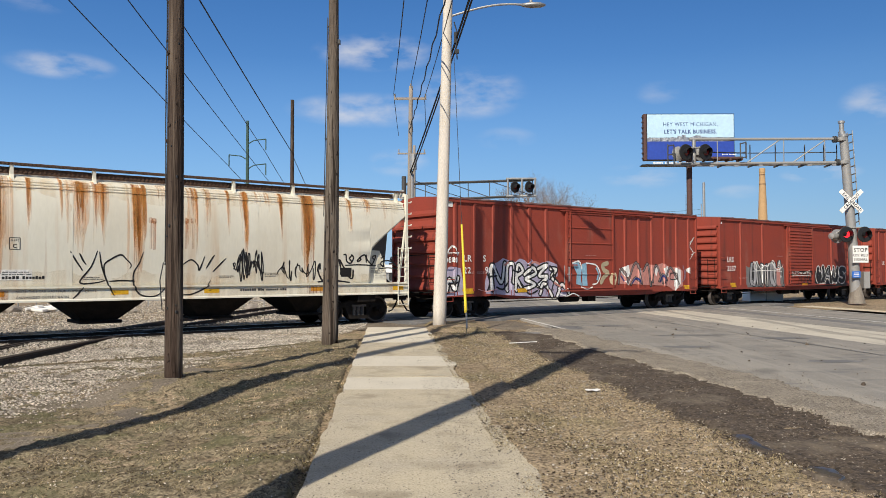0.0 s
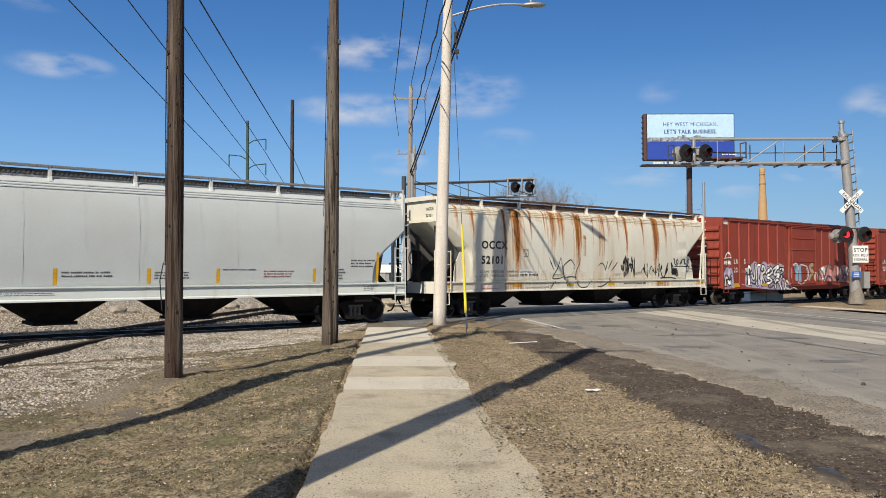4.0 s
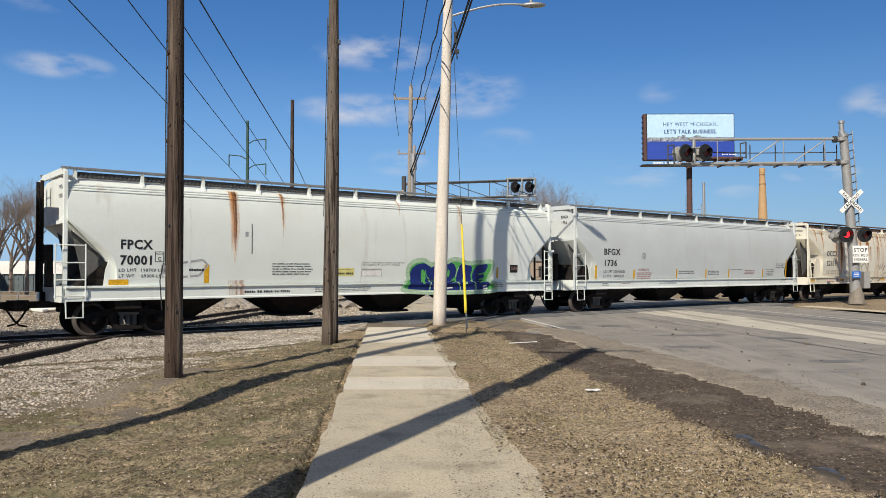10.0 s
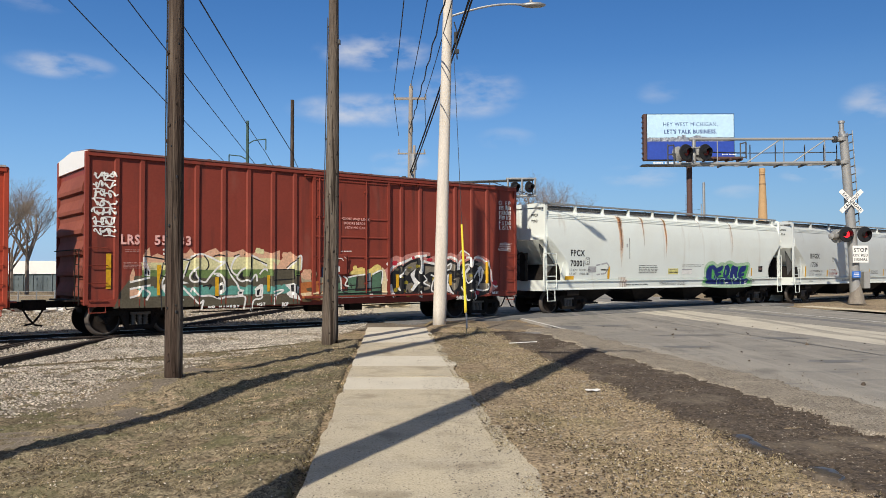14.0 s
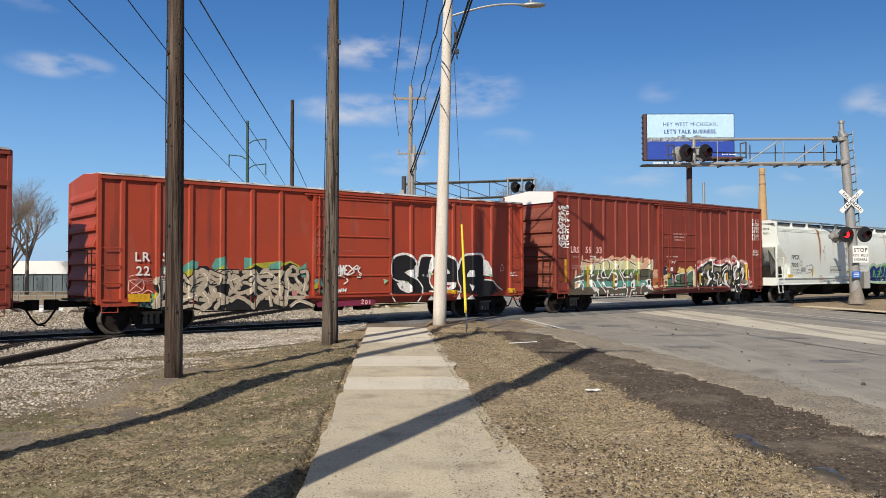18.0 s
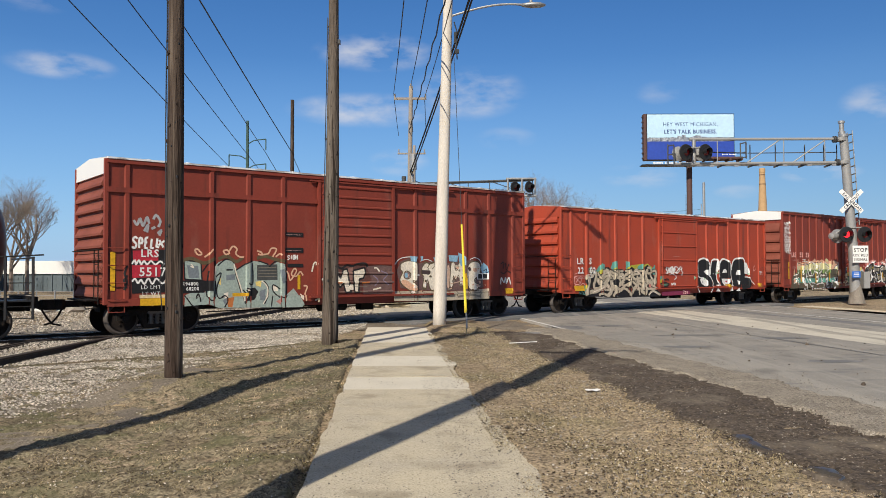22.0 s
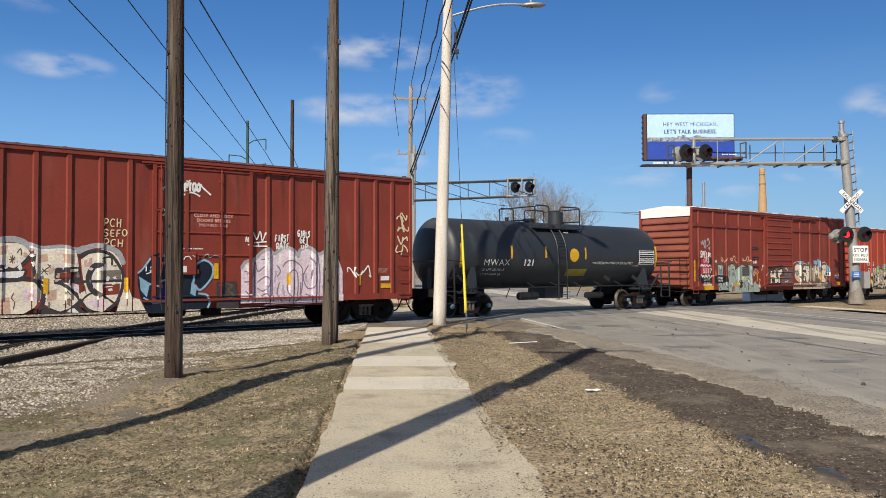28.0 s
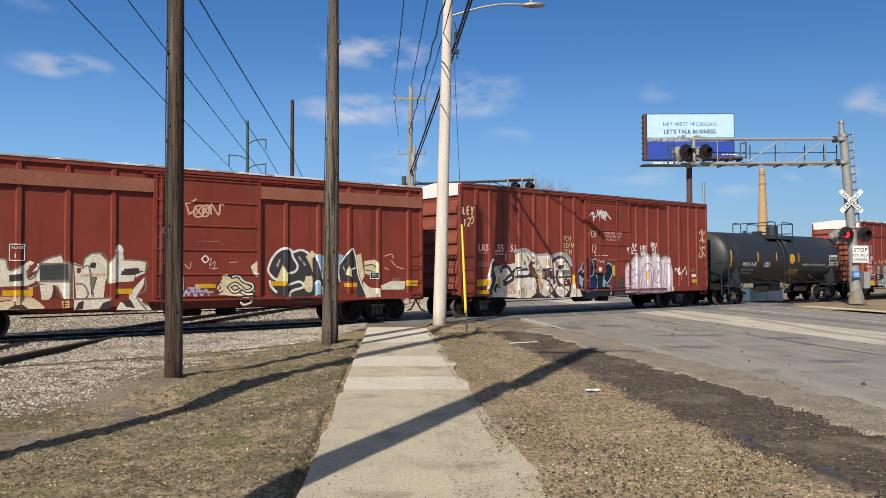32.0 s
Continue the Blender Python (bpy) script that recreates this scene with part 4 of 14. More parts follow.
    rod(bm, (-0.42, -0.75, 0.42), (-0.42, 0.75, 0.42), 0.04, n=6)
    rod(bm, (0.42, -0.75, 0.42), (0.42, 0.75, 0.42), 0.04, n=6)
    keep("bolster", bm, ["under"])
    bm = bmesh.new()
    # coupler: shank, head, knuckle, and the hanging air hose
    box(bm, -0.9, 0, -0.09, 0.09, 0.78, 0.96, 0.015)
    prism(bm, [(0.0, -0.14), (0.12, -0.22), (0.3, -0.2), (0.34, -0.05), (0.24, 0.02), (0.28, 0.16), (0.12, 0.24), (0, 0.14)], 0.72, 1.0, "z")
    pts = [(-0.25, -0.35, 0.85), (-0.05, -0.36, 0.75), (0.1, -0.34, 0.5), (0.25, -0.3, 0.34), (0.45, -0.24, 0.3)]
    pipe(bm, pts, 0.028)
    keep("coupler", bm, ["under"])


def truck(car, x, cap=None):
    t = new("truck")
    t.parent, t.location = car, (x, 0, 0)
    for sx in (-0.89, 0.89):
        w = share("wheelset", MESH["wheelset"], t, pose(sx, 0, WR))
        SPINNERS.append((w, sx))
    for sgn in (-1, 1):
        share("side_frame", MESH["side_frame"], t, pose(0, sgn * 1.0, 0))
        share("spring_nest", MESH["spring_nest"], t, pose(0, sgn * 1.0, 0))
    for sx in (-0.89, 0.89):
        share("axle_cap", MESH["axle_cap"] if not cap else cap, t, pose(sx, -1.07, WR))
    share("bolster", MESH["bolster"], t)


def couplers(car, half, out):
    share("coupler", MESH["coupler"], car, pose(half + out - 0.28, 0, 0))
    share("coupler", MESH["coupler"], car, pose(-half - out + 0.28, 0, 0, 0, 0, 180))


def ladder(car, x, y, z0, z1, w=0.42, rungs=4, material="box_a", off=-0.09, stiles=True, step=True):
    """Grab irons on the car side, each bent out of one bar, with a stirrup step below."""
    for i in range(rungs):
        z = z0 + (z1 - z0) * i / max(1, rungs - 1)
        bm = bmesh.new()
        pipe(bm, [(x, y + 0.01, z), (x, y + off, z), (x + w, y + off, z), (x + w, y + 0.01, z)], 0.013)
        part("grab_iron", bm, material, car)
    bm = bmesh.new()
    pipe(bm, [(x + 0.02, y + 0.0, z0), (x + 0.02, y - 0.02, z0 - 0.32), (x + w - 0.02, y - 0.02, z0 - 0.32), (x + w - 0.02, y, z0)], 0.018)
    return part("stirrup_step", bm, material, car)


NEAR = -1.50
POST = 0.05      # how far the outside posts stand proud
DOORS = {}       # of each boxcar: door edges and the rails across it


def boxcar(u0, u1, top, paint, posts, door, label, door_kind="panel", chord=None, end_ribs=7, white_end=0.0, sill=0.86, roof="roof", post_w=0.085, band=False, group="boxcars of the freight train"):
    """An outside-post boxcar. posts: offsets of the posts from the left end; door: its left and right offsets."""
    L = u1 - u0
    h = L / 2
    car = thing("boxcar", train_pose((u0 + u1) / 2), label, "boxcar", group)
    CARS.append((car, (u0 + u1) / 2))
    y = NEAR
    bm = bmesh.new()
    box(bm, -h + 0.03, h - 0.03, y, -y, sill + 0.02, top - 0.02)
    part("body", bm, paint, car)
    # roof with raised seams and a slight peak
    bm = bmesh.new()
    prism(bm, [(y - 0.09, top - 0.02), (y - 0.09, top + 0.03), (0, top + 0.14), (-y + 0.09, top + 0.03), (-y + 0.09, top - 0.02)], -h + 0.02, h - 0.02)
    n = int(L / 1.1)
    for i in range(1, n):
        x = -h + L * i / n
        prism(bm, [(y - 0.095, top), (y - 0.095, top + 0.045), (0, top + 0.175), (-y + 0.095, top + 0.045), (-y + 0.095, top)], x - 0.035, x + 0.035)
    part("roof", bm, roof, car)
    # top chord and side sill
    for sg in (-1, 1):
        bm = bmesh.new()
        box(bm, -h, h, sg * 1.5 - 0.07, sg * 1.5 + 0.07, top - 0.13, top - 0.01)
        part("top_chord", bm, paint, car)
        for a, b in ((-h, -h + door[0]), (-h + door[1], h)) if chord else ():
            bm = bmesh.new()
            box(bm, a, b, sg * 1.5 - (0.06 if not band else 0.1), sg * 1.5 + (0.06 if not band else 0.1), chord - 0.08, chord + (0.06 if not band else 0.3))
            part("belt_rail", bm, paint if not band else "belt", car)
    for sg in (-1, 1):
        bm = bmesh.new()
        box(bm, -h + 0.05, h - 0.05, sg * 1.5 - 0.055, sg * 1.5 + 0.055, sill - 0.04, sill + 0.16)
        prism(bm, [(-h + 2.6, sill - 0.04), (-h + 3.4, sill - 0.16), (h - 3.4, sill - 0.16), (h - 2.6, sill - 0.04)], sg * 1.46 - 0.02, sg * 1.46 + 0.02, "y")
        part("side_sill", bm, paint, car)
    # outside posts
    pz0, pz1 = sill + 0.15, top - 0.12
    bm = bmesh.new()
    prism(bm, [(-post_w, y + 0.005), (-post_w * 0.6, y - POST), (post_w * 0.6, y - POST), (post_w, y + 0.005)], pz0, pz1, "z")
    me = bpy.data.meshes.new("post")
    bm.to_mesh(me)
    bm.free()
    me.materials.append(M[paint])
    for o in posts:
        share("post", me, car, pose(-h + o, 0, 0))
        share("post", me, car, pose(h - o, 0, 0))
        share("post", me, car, pose(-h + o, 0, 0, 0, 0, 180))
        share("post", me, car, pose(h - o, 0, 0, 0, 0, 180))
    for x in (-h, h):
        for yy in (y, -y):
            bm = bmesh.new()
            box(bm, x - 0.06, x + 0.06, yy - 0.05, yy + 0.05, sill, top - 0.02, 0.012)
            part("corner_post", bm, paint, car)
    # ends: pressed horizontal ribs between flat bands
    for sg in (-1, 1):
        bm = bmesh.new()
        e0, e1 = sill + 0.15, top - 0.25 - white_end
        line = [(sg * (h - 0.03), e0)]
        for k in range(end_ribs):
            z0 = e0 + (e1 - e0) * k / end_ribs
            hh = (e1 - e0) / end_ribs
            line += [(sg * (h + o), z0 + hh * f) for o, f in ((0.0, 0.08), (0.085, 0.16), (0.09, 0.34), (0.06, 0.5), (0.0, 0.82))]
        line += [(sg * (h - 0.03), e1)]
        prism(bm, line, -1.36, 1.36, "y")
        part("end_panel", bm, paint if paint != "box_b" else "box_end", car)
        bm = bmesh.new()
        prism(bm, [(y - 0.03, top - 0.42), (y - 0.03, top), (0, top + 0.13), (-y + 0.03, top), (-y + 0.03, top - 0.42)], sg * h - 0.02 if sg > 0 else -h - 0.035, sg * h + 0.035 if sg > 0 else -h + 0.02)
        part("end_cap", bm, "white" if white_end else paint, car, "white painted top of the car end" if white_end else "")
        # end ladder, crossover platform and rods
        bm = bmesh.new()
        xe = sg * (h + 0.13)
        for yy in (-1.3, -0.9):
            rod(bm, (xe, yy, sill), (xe, yy, sill + 1.5), 0.016, n=6)
        for k in range(5):
            rod(bm, (xe, -1.3, sill + 0.2 + k * 0.3), (xe, -0.9, sill + 0.2 + k * 0.3), 0.012, n=5)
        rod(bm, (xe, -1.4, sill + 1.5), (xe, 1.4, sill + 1.5), 0.016, n=6)
        box(bm, sg * (h + 0.02), sg * (h + 0.36), -1.0, 1.0, sill + 0.1, sill + 0.14)
        pipe(bm, [(xe, 0.2, 0.85), (xe + sg * 0.2, -0.9, 0.75), (xe + sg * 0.05, -1.4, 0.8)], 0.016)
        part("end_ladder", bm, "under" if sg < 0 else paint, car)
    # door
    d0, d1 = -h + door[0], -h + door[1]
    dz0, dz1 = sill + 0.12, top - 0.22
    bm = bmesh.new()
    box(bm, d0, d1, y - 0.075, y + 0.02, dz0, dz1)
    dr = part("door", bm, paint, car)
    for x in (d0 + 0.04, d1 - 0.04):
        bm = bmesh.new()
        box(bm, x - 0.05, x + 0.05, y - 0.105, y - 0.074, dz0, dz1)
        part("stile", bm, paint, dr)
    rails = []
    if door_kind == "louver":
        z = dz0 + 0.05
        while z < dz1 - 0.14:
            rails.append((z, 0.1, 0.16))
            z += 0.17 if not chord else 0.31
    else:
        for f in (0.02, 0.2, 0.4, 0.6, 0.8, 0.98) if door_kind == "panel" else (0.02, 0.33, 0.5, 0.66, 0.98):
            rails.append((dz0 + (dz1 - dz0) * f - 0.035, 0.07, 0.0))
    DOORS[car.name] = [(z, hh) for z, hh, inset in rails]
    for z, hh, inset in rails:
        bm = bmesh.new()
        prism(bm, [(y - 0.07, z), (y - 0.105, z + hh * 0.3), (y - 0.105, z + hh * 0.7), (y - 0.07, z + hh)], d0 + inset, d1 - inset)
        part("slat" if inset else "rib", bm, paint, dr)
    bm = bmesh.new()
    xs = [d0 + (d1 - d0) * f for f in ((0.07, 0.67) if door_kind == "plug" else (0.06,))]
    for x in xs:
        rod(bm, (x, y - 0.14, dz0 + 0.05), (x, y - 0.14, dz1 - 0.02), 0.022, n=6)
        for f in (0.1, 0.32, 0.5, 0.68, 0.9):
            box(bm, x - 0.05, x + 0.05, y - 0.15, y - 0.07, dz0 + (dz1 - dz0) * f - 0.03, dz0 + (dz1 - dz0) * f + 0.03)
    box(bm, xs[0] - 0.02, xs[0] + 0.4, y - 0.17, y - 0.14, dz0 + 1.0, dz0 + 1.05)
    part("door_bar", bm, paint, dr)
    if door_kind == "plug":
        gx = d0 + 0.95
        bm = bmesh.new()
        box(bm, gx - 0.27, gx + 0.27, y - 0.17, y - 0.07, 1.66, 2.32, 0.02)
        for sg in (-1, 1):
            box(bm, gx + sg * 0.32 - 0.03, gx + sg * 0.32 + 0.03, y - 0.14, y - 0.07, 1.7, 1.82)
            box(bm, gx + sg * 0.32 - 0.03, gx + sg * 0.32 + 0.03, y - 0.14, y - 0.07, 2.1, 2.22)
        box(bm, gx - 0.05, gx + 0.05, y - 0.11, y - 0.07, 2.32, dz1 - 0.7)
        box(bm, gx - 0.24, gx - 0.18, y - 0.1, y - 0.07, 2.32, dz1 - 1.15)
        part("gear_housing", bm, paint, dr)
        bm = bmesh.new()
        pipe(bm, [(gx - 0.11, y - 0.18, 2.1), (gx - 0.06, y - 0.18, 2.18), (gx + 0.06, y - 0.18, 2.18), (gx + 0.11, y - 0.18, 2.1)], 0.014)
        box(bm, gx - 0.2, gx - 0.02, y - 0.174, y - 0.169, 1.74, 1.92)
        for sg in (-1, 1):
            pipe(bm, [(gx + sg * 0.14, y - 0.173, 2.24), (gx + sg * 0.22, y - 0.173, 2.18)], 0.009)
        part("gear_marks", bm, "white", dr)
        bm = bmesh.new()
        bars(bm, gx - 0.36, 2.4, 1, 0.75, 0.05, y - 0.08, seed=3)
        ob = part("stencil_print", bm, "white", dr)
        ob["kind"] = "stuff"
    bm = bmesh.new()
    box(bm, -h + door[0] - 0.3, d1 + 2.6, y - 0.13, y - 0.05, dz0 - 0.06, dz0 - 0.005)
    part("door_track", bm, paint, car)
    bm = bmesh.new()
    box(bm, -h + door[0] - 0.3, d1 + 2.6, y - 0.12, y - 0.05, dz1 + 0.005, dz1 + 0.05)
    part("door_track", bm, paint, car)
    ladder(car, -h + 0.06, y, sill + 0.12, sill + 1.55, 0.46, 4, paint, stiles=False)
    ladder(car, h - 0.52, y, sill + 0.12, sill + 1.55, 0.46, 4, paint, stiles=False)
    # underframe
    bm = bmesh.new()
    box(bm, -h + 0.2, h - 0.2, -0.32, 0.32, 0.62, sill + 0.05)
    for k in range(9):
        x = -h + 1.0 + (L - 2) * k / 8
        box(bm, x - 0.06, x + 0.06, -1.42, 1.42, 0.7, sill + 0.04)
    part("centre_sill", bm, "under", car)
    bm = bmesh.new()
    rod(bm, (-0.9, -0.8, 0.62), (0.1, -0.8, 0.62), 0.17, n=12)
    box(bm, 0.7, 1.2, -0.9, -0.55, 0.45, 0.8)
    rod(bm, (-h + 3.2, -0.55, 0.55), (h - 3.2, -0.55, 0.6), 0.02, n=5)
    part("brake_gear", bm, "under", car)
    truck(car, -h + 1.55)
    truck(car, h - 1.55)
    couplers(car, h, 0.95)
    return car, h


def loft(bm, rings, close=True, smooth=False):
    vs = [[bm.verts.new(p) for p in r] for r in rings]
    n = len(vs[0])
    for a, b in zip(vs, vs[1:]):
        for i in range(n if close else n - 1):
            j = (i + 1) % n
            bm.faces.new((a[i], a[j], b[j], b[i])).smooth = smooth
    if close and smooth:
        bm.faces.new([bm.verts.new(p) for p in rings[0][::-1]])
        bm.faces.new([bm.verts.new(p) for p in rings[-1]])
    elif close:
        bm.faces.new(vs[0][::-1])
        bm.faces.new(vs[-1])
    bmesh.ops.recalc_face_normals(bm, faces=bm.faces[:])
    return vs


def hop_half(z):
    """Half width of the curved hopper side at a height."""
    pts = [(1.3, 1.46), (1.8, 1.5), (2.4, 1.535), (3.0, 1.54), (3.5, 1.5), (3.9, 1.42), (4.12, 1.33)]
    for (a, p), (b, q) in zip(pts, pts[1:]):
        if z <= b:
            t = max(0, (z - a) / (b - a))
            return p + (q - p) * t
    return 1.33


def hopper(u0, u1, paint, label, sill_paint, brackets, bays=4, rusty=False, top=4.53):
    L = u1 - u0
    h = L / 2
    car = thing("hopper_car", train_pose((u0 + u1) / 2), label, "hopper car", "covered hoppers of the freight train")
    CARS.append((car, (u0 + u1) / 2))

    def ring(x, zl):
        pts = []
        zs = [zl + (4.12 - zl) * k / 16 for k in range(17)]
        for z in zs:
            pts.append((x, -hop_half(z), z))
        for yy, zz in ((-1.2, 4.2), (-0.95, 4.27), (-0.5, 4.34), (0, 4.36), (0.5, 4.34), (0.95, 4.27), (1.2, 4.2)):
            pts.append((x, yy, zz))
        for z in zs[::-1]:
            pts.append((x, hop_half(z), z))
        return pts
    bm = bmesh.new()
    rings = []
    slope = ((0.05, 3.14), (0.31, 2.91), (0.55, 2.71), (0.8, 2.49), (1.0, 2.3), (1.13, 2.15), (1.24, 1.98), (1.3, 1.8), (1.32, 1.6), (1.34, 1.3))
    if rusty:
        slope = ((0.1, 3.66), (0.35, 3.47), (0.7, 3.2), (1.05, 2.93), (1.35, 2.68), (1.52, 2.5), (1.58, 2.2), (1.6, 1.3))
    rings = list(slope)
    n = 14
    for k in range(1, n):
        rings.append((1.62 + (L - 3.24) * k / n, 1.3))
    rings += [(L - x, z) for x, z in slope[::-1]]
    loft(bm, [ring(-h + x, z) for x, z in rings], True, True)
    part("body", bm, paint, car, smooth=False)
    # stiffening beads under the roof edge
    bm = bmesh.new()
    for z in (3.93, 4.0, 4.07):
        yy = -hop_half(z)
        prism(bm, [(yy + 0.01, z - 0.022), (yy - 0.022, z - 0.012), (yy - 0.022, z + 0.012), (yy + 0.01, z + 0.022)], -h + 0.12, h - 0.12)
    part("roof_bead", bm, paint, car)
    # seams of the side sheets
    for k in range(1, 6):
        bm = bmesh.new()
        x = -h + 0.4 + (L - 0.8) * k / 6
        for a, b in zip([1.4 + 0.27 * i for i in range(9)], [1.4 + 0.27 * (i + 1) for i in range(9)]):
            quad(bm, (x - 0.035, -hop_half(a) - 0.006, a), (x + 0.035, -hop_half(a) - 0.006, a), (x + 0.035, -hop_half(b) - 0.006, b), (x - 0.035, -hop_half(b) - 0.006, b))
        part("side_seam", bm, paint, car)
    # side sill
    for sg in (-1, 1):
        bm = bmesh.new()
        prism(bm, [(sg * 1.44, 0.98), (sg * 1.53, 0.98), (sg * 1.53, 1.02), (sg * 1.5, 1.05), (sg * 1.5, 1.3), (sg * 1.56, 1.33), (sg * 1.56, 1.37), (sg * 1.4, 1.37)], -h + 0.02, h - 0.02)
        part("side_sill", bm, sill_paint, car)
    # running boards on brackets: ribbed edge and grating; low hatch trough between
    board = "galv" if not rusty else "rust"
    for sg in (-1, 1):
        bm = bmesh.new()
        box(bm, -h + 0.1, h - 0.1, min(sg * 0.76, sg * 1.13), max(sg * 0.76, sg * 1.13), top + 0.005, top + 0.03)
        part("running_board", bm, board, car)
        bm = bmesh.new()
        y0, y1 = sg * 1.2, sg * 1.25
        box(bm, -h - 0.06, h + 0.06, min(y0, y1), max(y0, y1), top - 0.03, top + 0.028)
        n = int(L / 0.09)
        for k in range(n):
            x = -h + L * k / n
            box(bm, x, x + 0.04, min(y1, y1 + sg * 0.02), max(y1, y1 + sg * 0.02), top - 0.04, top + 0.02)
        part("board_edge", bm, board, car)
        bm = bmesh.new()
        y0, y1 = sg * 0.98, sg * 1.01
        box(bm, -h + 0.3, h - 0.3, min(y0, y1), max(y0, y1), 4.31, top - 0.07)
        n = int(L / 0.12)
        for k in range(n):
            x = -h + 0.35 + (L - 0.75) * k / n
            box(bm, x, x + 0.05, min(y1, y1 + sg * 0.02), max(y1, y1 + sg * 0.02), 4.33, top - 0.09)
        part("walkway_skirt", bm, "hatch" if not rusty else "rust", car)
    # shade of the trough is put into the hatch colour
    bm = bmesh.new()
    prism(bm, [(-0.36, 4.3), (-0.36, 4.4), (-0.2, 4.46), (0.2, 4.46), (0.36, 4.4), (0.36, 4.3)], -h + 0.7, h - 0.7)
    part("hatch_cover", bm, "hatch" if not rusty else "rust", car)
    for k in range(int((L - 1.6) / 1.9) + 1):
        x = -h + 0.9 + 1.9 * k
        bm = bmesh.new()
        for sg in (-1, 1):
            box(bm, x - 0.03, x + 0.03, min(sg * 0.3, sg * 0.42), max(sg * 0.3, sg * 0.42), 4.32, 4.5)
        rod(bm, (x, -0.42, 4.49), (x, 0.42, 4.49), 0.025, n=6)
        part("hatch_clamp", bm, board, car)
    for k in range(brackets):
        x = -h + 0.3 + (L - 0.6) * k / (brackets - 1)
        for sg in (-1, 1):
            bm = bmesh.new()
            prism(bm, [(sg * 1.34, 4.12), (sg * 1.24, 4.26), (sg * 1.24, top - 0.03), (sg * 1.14, top - 0.03), (sg * 1.1, 4.24)], x - 0.04, x + 0.04)
            part("roof_bracket", bm, paint, car)
    for sg in (-1, 1):
        # end frame: corner posts, braces, gussets and the web under the slope sheet
        bm = bmesh.new()
        xe = sg * (h - 0.02)
        for yy in (-1.42, 1.42):
            box(bm, xe - 0.055, xe + 0.055, yy - 0.05, yy + 0.05, 1.3, 4.42, 0.01)
            q = 0.03 if yy > 0 else -0.03
            if rusty:
                rod(bm, (xe, yy, 3.6), (sg * (h - 0.35), yy, 1.35), 0.045, n=6)
            g = [(0.8, 1.37), (1.6, 1.37), (1.6, 2.3), (1.42, 2.48), (1.1, 2.46), (0.9, 2.1), (0.82, 1.7)] if rusty else [(1.0, 1.37), (1.35, 1.37), (1.35, 1.9), (1.15, 2.12), (1.05, 1.8)]
            prism(bm, [(sg * (h - x), z) for x, z in g], min(yy * 0.93, yy * 0.93 + q), max(yy * 0.93, yy * 0.93 + q), "y")
        box(bm, xe - 0.05, xe + 0.05, -1.42, 1.42, slope[0][1] - 0.1, slope[0][1])
        prism(bm, [(-1.42, 4.36), (-1.42, 4.44), (-1.15, top), (1.15, top), (1.42, 4.44), (1.42, 4.36)], xe - 0.03, xe + 0.03)
        part("end_frame", bm, paint, car)
        # grimy web plates whose dark colour also carries the shade under the slope
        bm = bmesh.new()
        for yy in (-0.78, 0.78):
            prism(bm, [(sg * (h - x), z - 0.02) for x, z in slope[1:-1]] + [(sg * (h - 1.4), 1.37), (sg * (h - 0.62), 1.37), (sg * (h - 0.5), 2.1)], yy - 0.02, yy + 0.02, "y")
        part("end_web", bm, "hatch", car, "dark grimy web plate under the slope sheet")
        bm = bmesh.new()
        p = [(sg * (h - 0.05), 1.38), (sg * (h - 0.05), 1.28), (sg * (h - 1.5), 1.28), (sg * (h - 1.5), 1.38)]
        prism(bm, p, -1.5, 1.5, "y")
        box(bm, min(sg * h, sg * (h + 0.05)), max(sg * h, sg * (h + 0.05)), -1.45, 1.45, 0.95, 1.38)
        part("end_platform", bm, sill_paint, car)
        bm = bmesh.new()
        if sg < 0:
            # low railing ladder and stirrup at the brake end
            xa, xb = -h - 0.24, -h + 0.5
            for xx in (xa, xb):
                rod(bm, (xx, -1.56, 1.05), (xx, -1.56, 2.5), 0.02, n=6)
                rod(bm, (xx, -1.56, 1.1), (xx, -1.42, 1.1), 0.018, n=5)
            for z in (1.12, 1.55, 2.0, 2.46):
                rod(bm, (xa, -1.56, z), (xb, -1.56, z), 0.016, n=6)
            part("ladder", bm, paint, car)
            bm = bmesh.new()
            pipe(bm, [(-h + 0.02, -1.5, 1.1), (-h + 0.04, -1.52, 0.55), (-h + 0.46, -1.52, 0.55), (-h + 0.46, -1.5, 1.1)], 0.022)
            part("stirrup_step", bm, paint, car)
        else:
            xa, xb = h - 0.45, h - 0.02
            for xx in (xa, xb):
                rod(bm, (xx, -1.55, 0.6), (xx, -1.55, 2.6), 0.018, n=6)
            for k in range(7):
                rod(bm, (xa, -1.55, 0.62 + 0.32 * k), (xb, -1.55, 0.62 + 0.32 * k), 0.015, n=6)
            part("ladder", bm, paint, car)
            for k in range(5):
                z = 2.55 + 0.4 * k
                bm = bmesh.new()
                pipe(bm, [(h + 0.03, -1.44, z), (h + 0.16, -1.46, z), (h + 0.2, -1.44, z + 0.05), (h + 0.16, -1.2, z), (h + 0.03, -1.05, z)], 0.016)
                part("grab_iron", bm, paint, car)
    # brake stand and wheel at the left end
    bm = bmesh.new()
    box(bm, -h - 0.22, -h - 0.06, -0.5, -0.2, 1.35, 2.5)
    rod(bm, (-h - 0.2, 0.25, 1.2), (-h - 0.2, 0.25, 4.3), 0.05, n=6)
    rod(bm, (-h - 0.2, 0.75, 1.2), (-h - 0.2, 0.75, 4.3), 0.05, n=6)
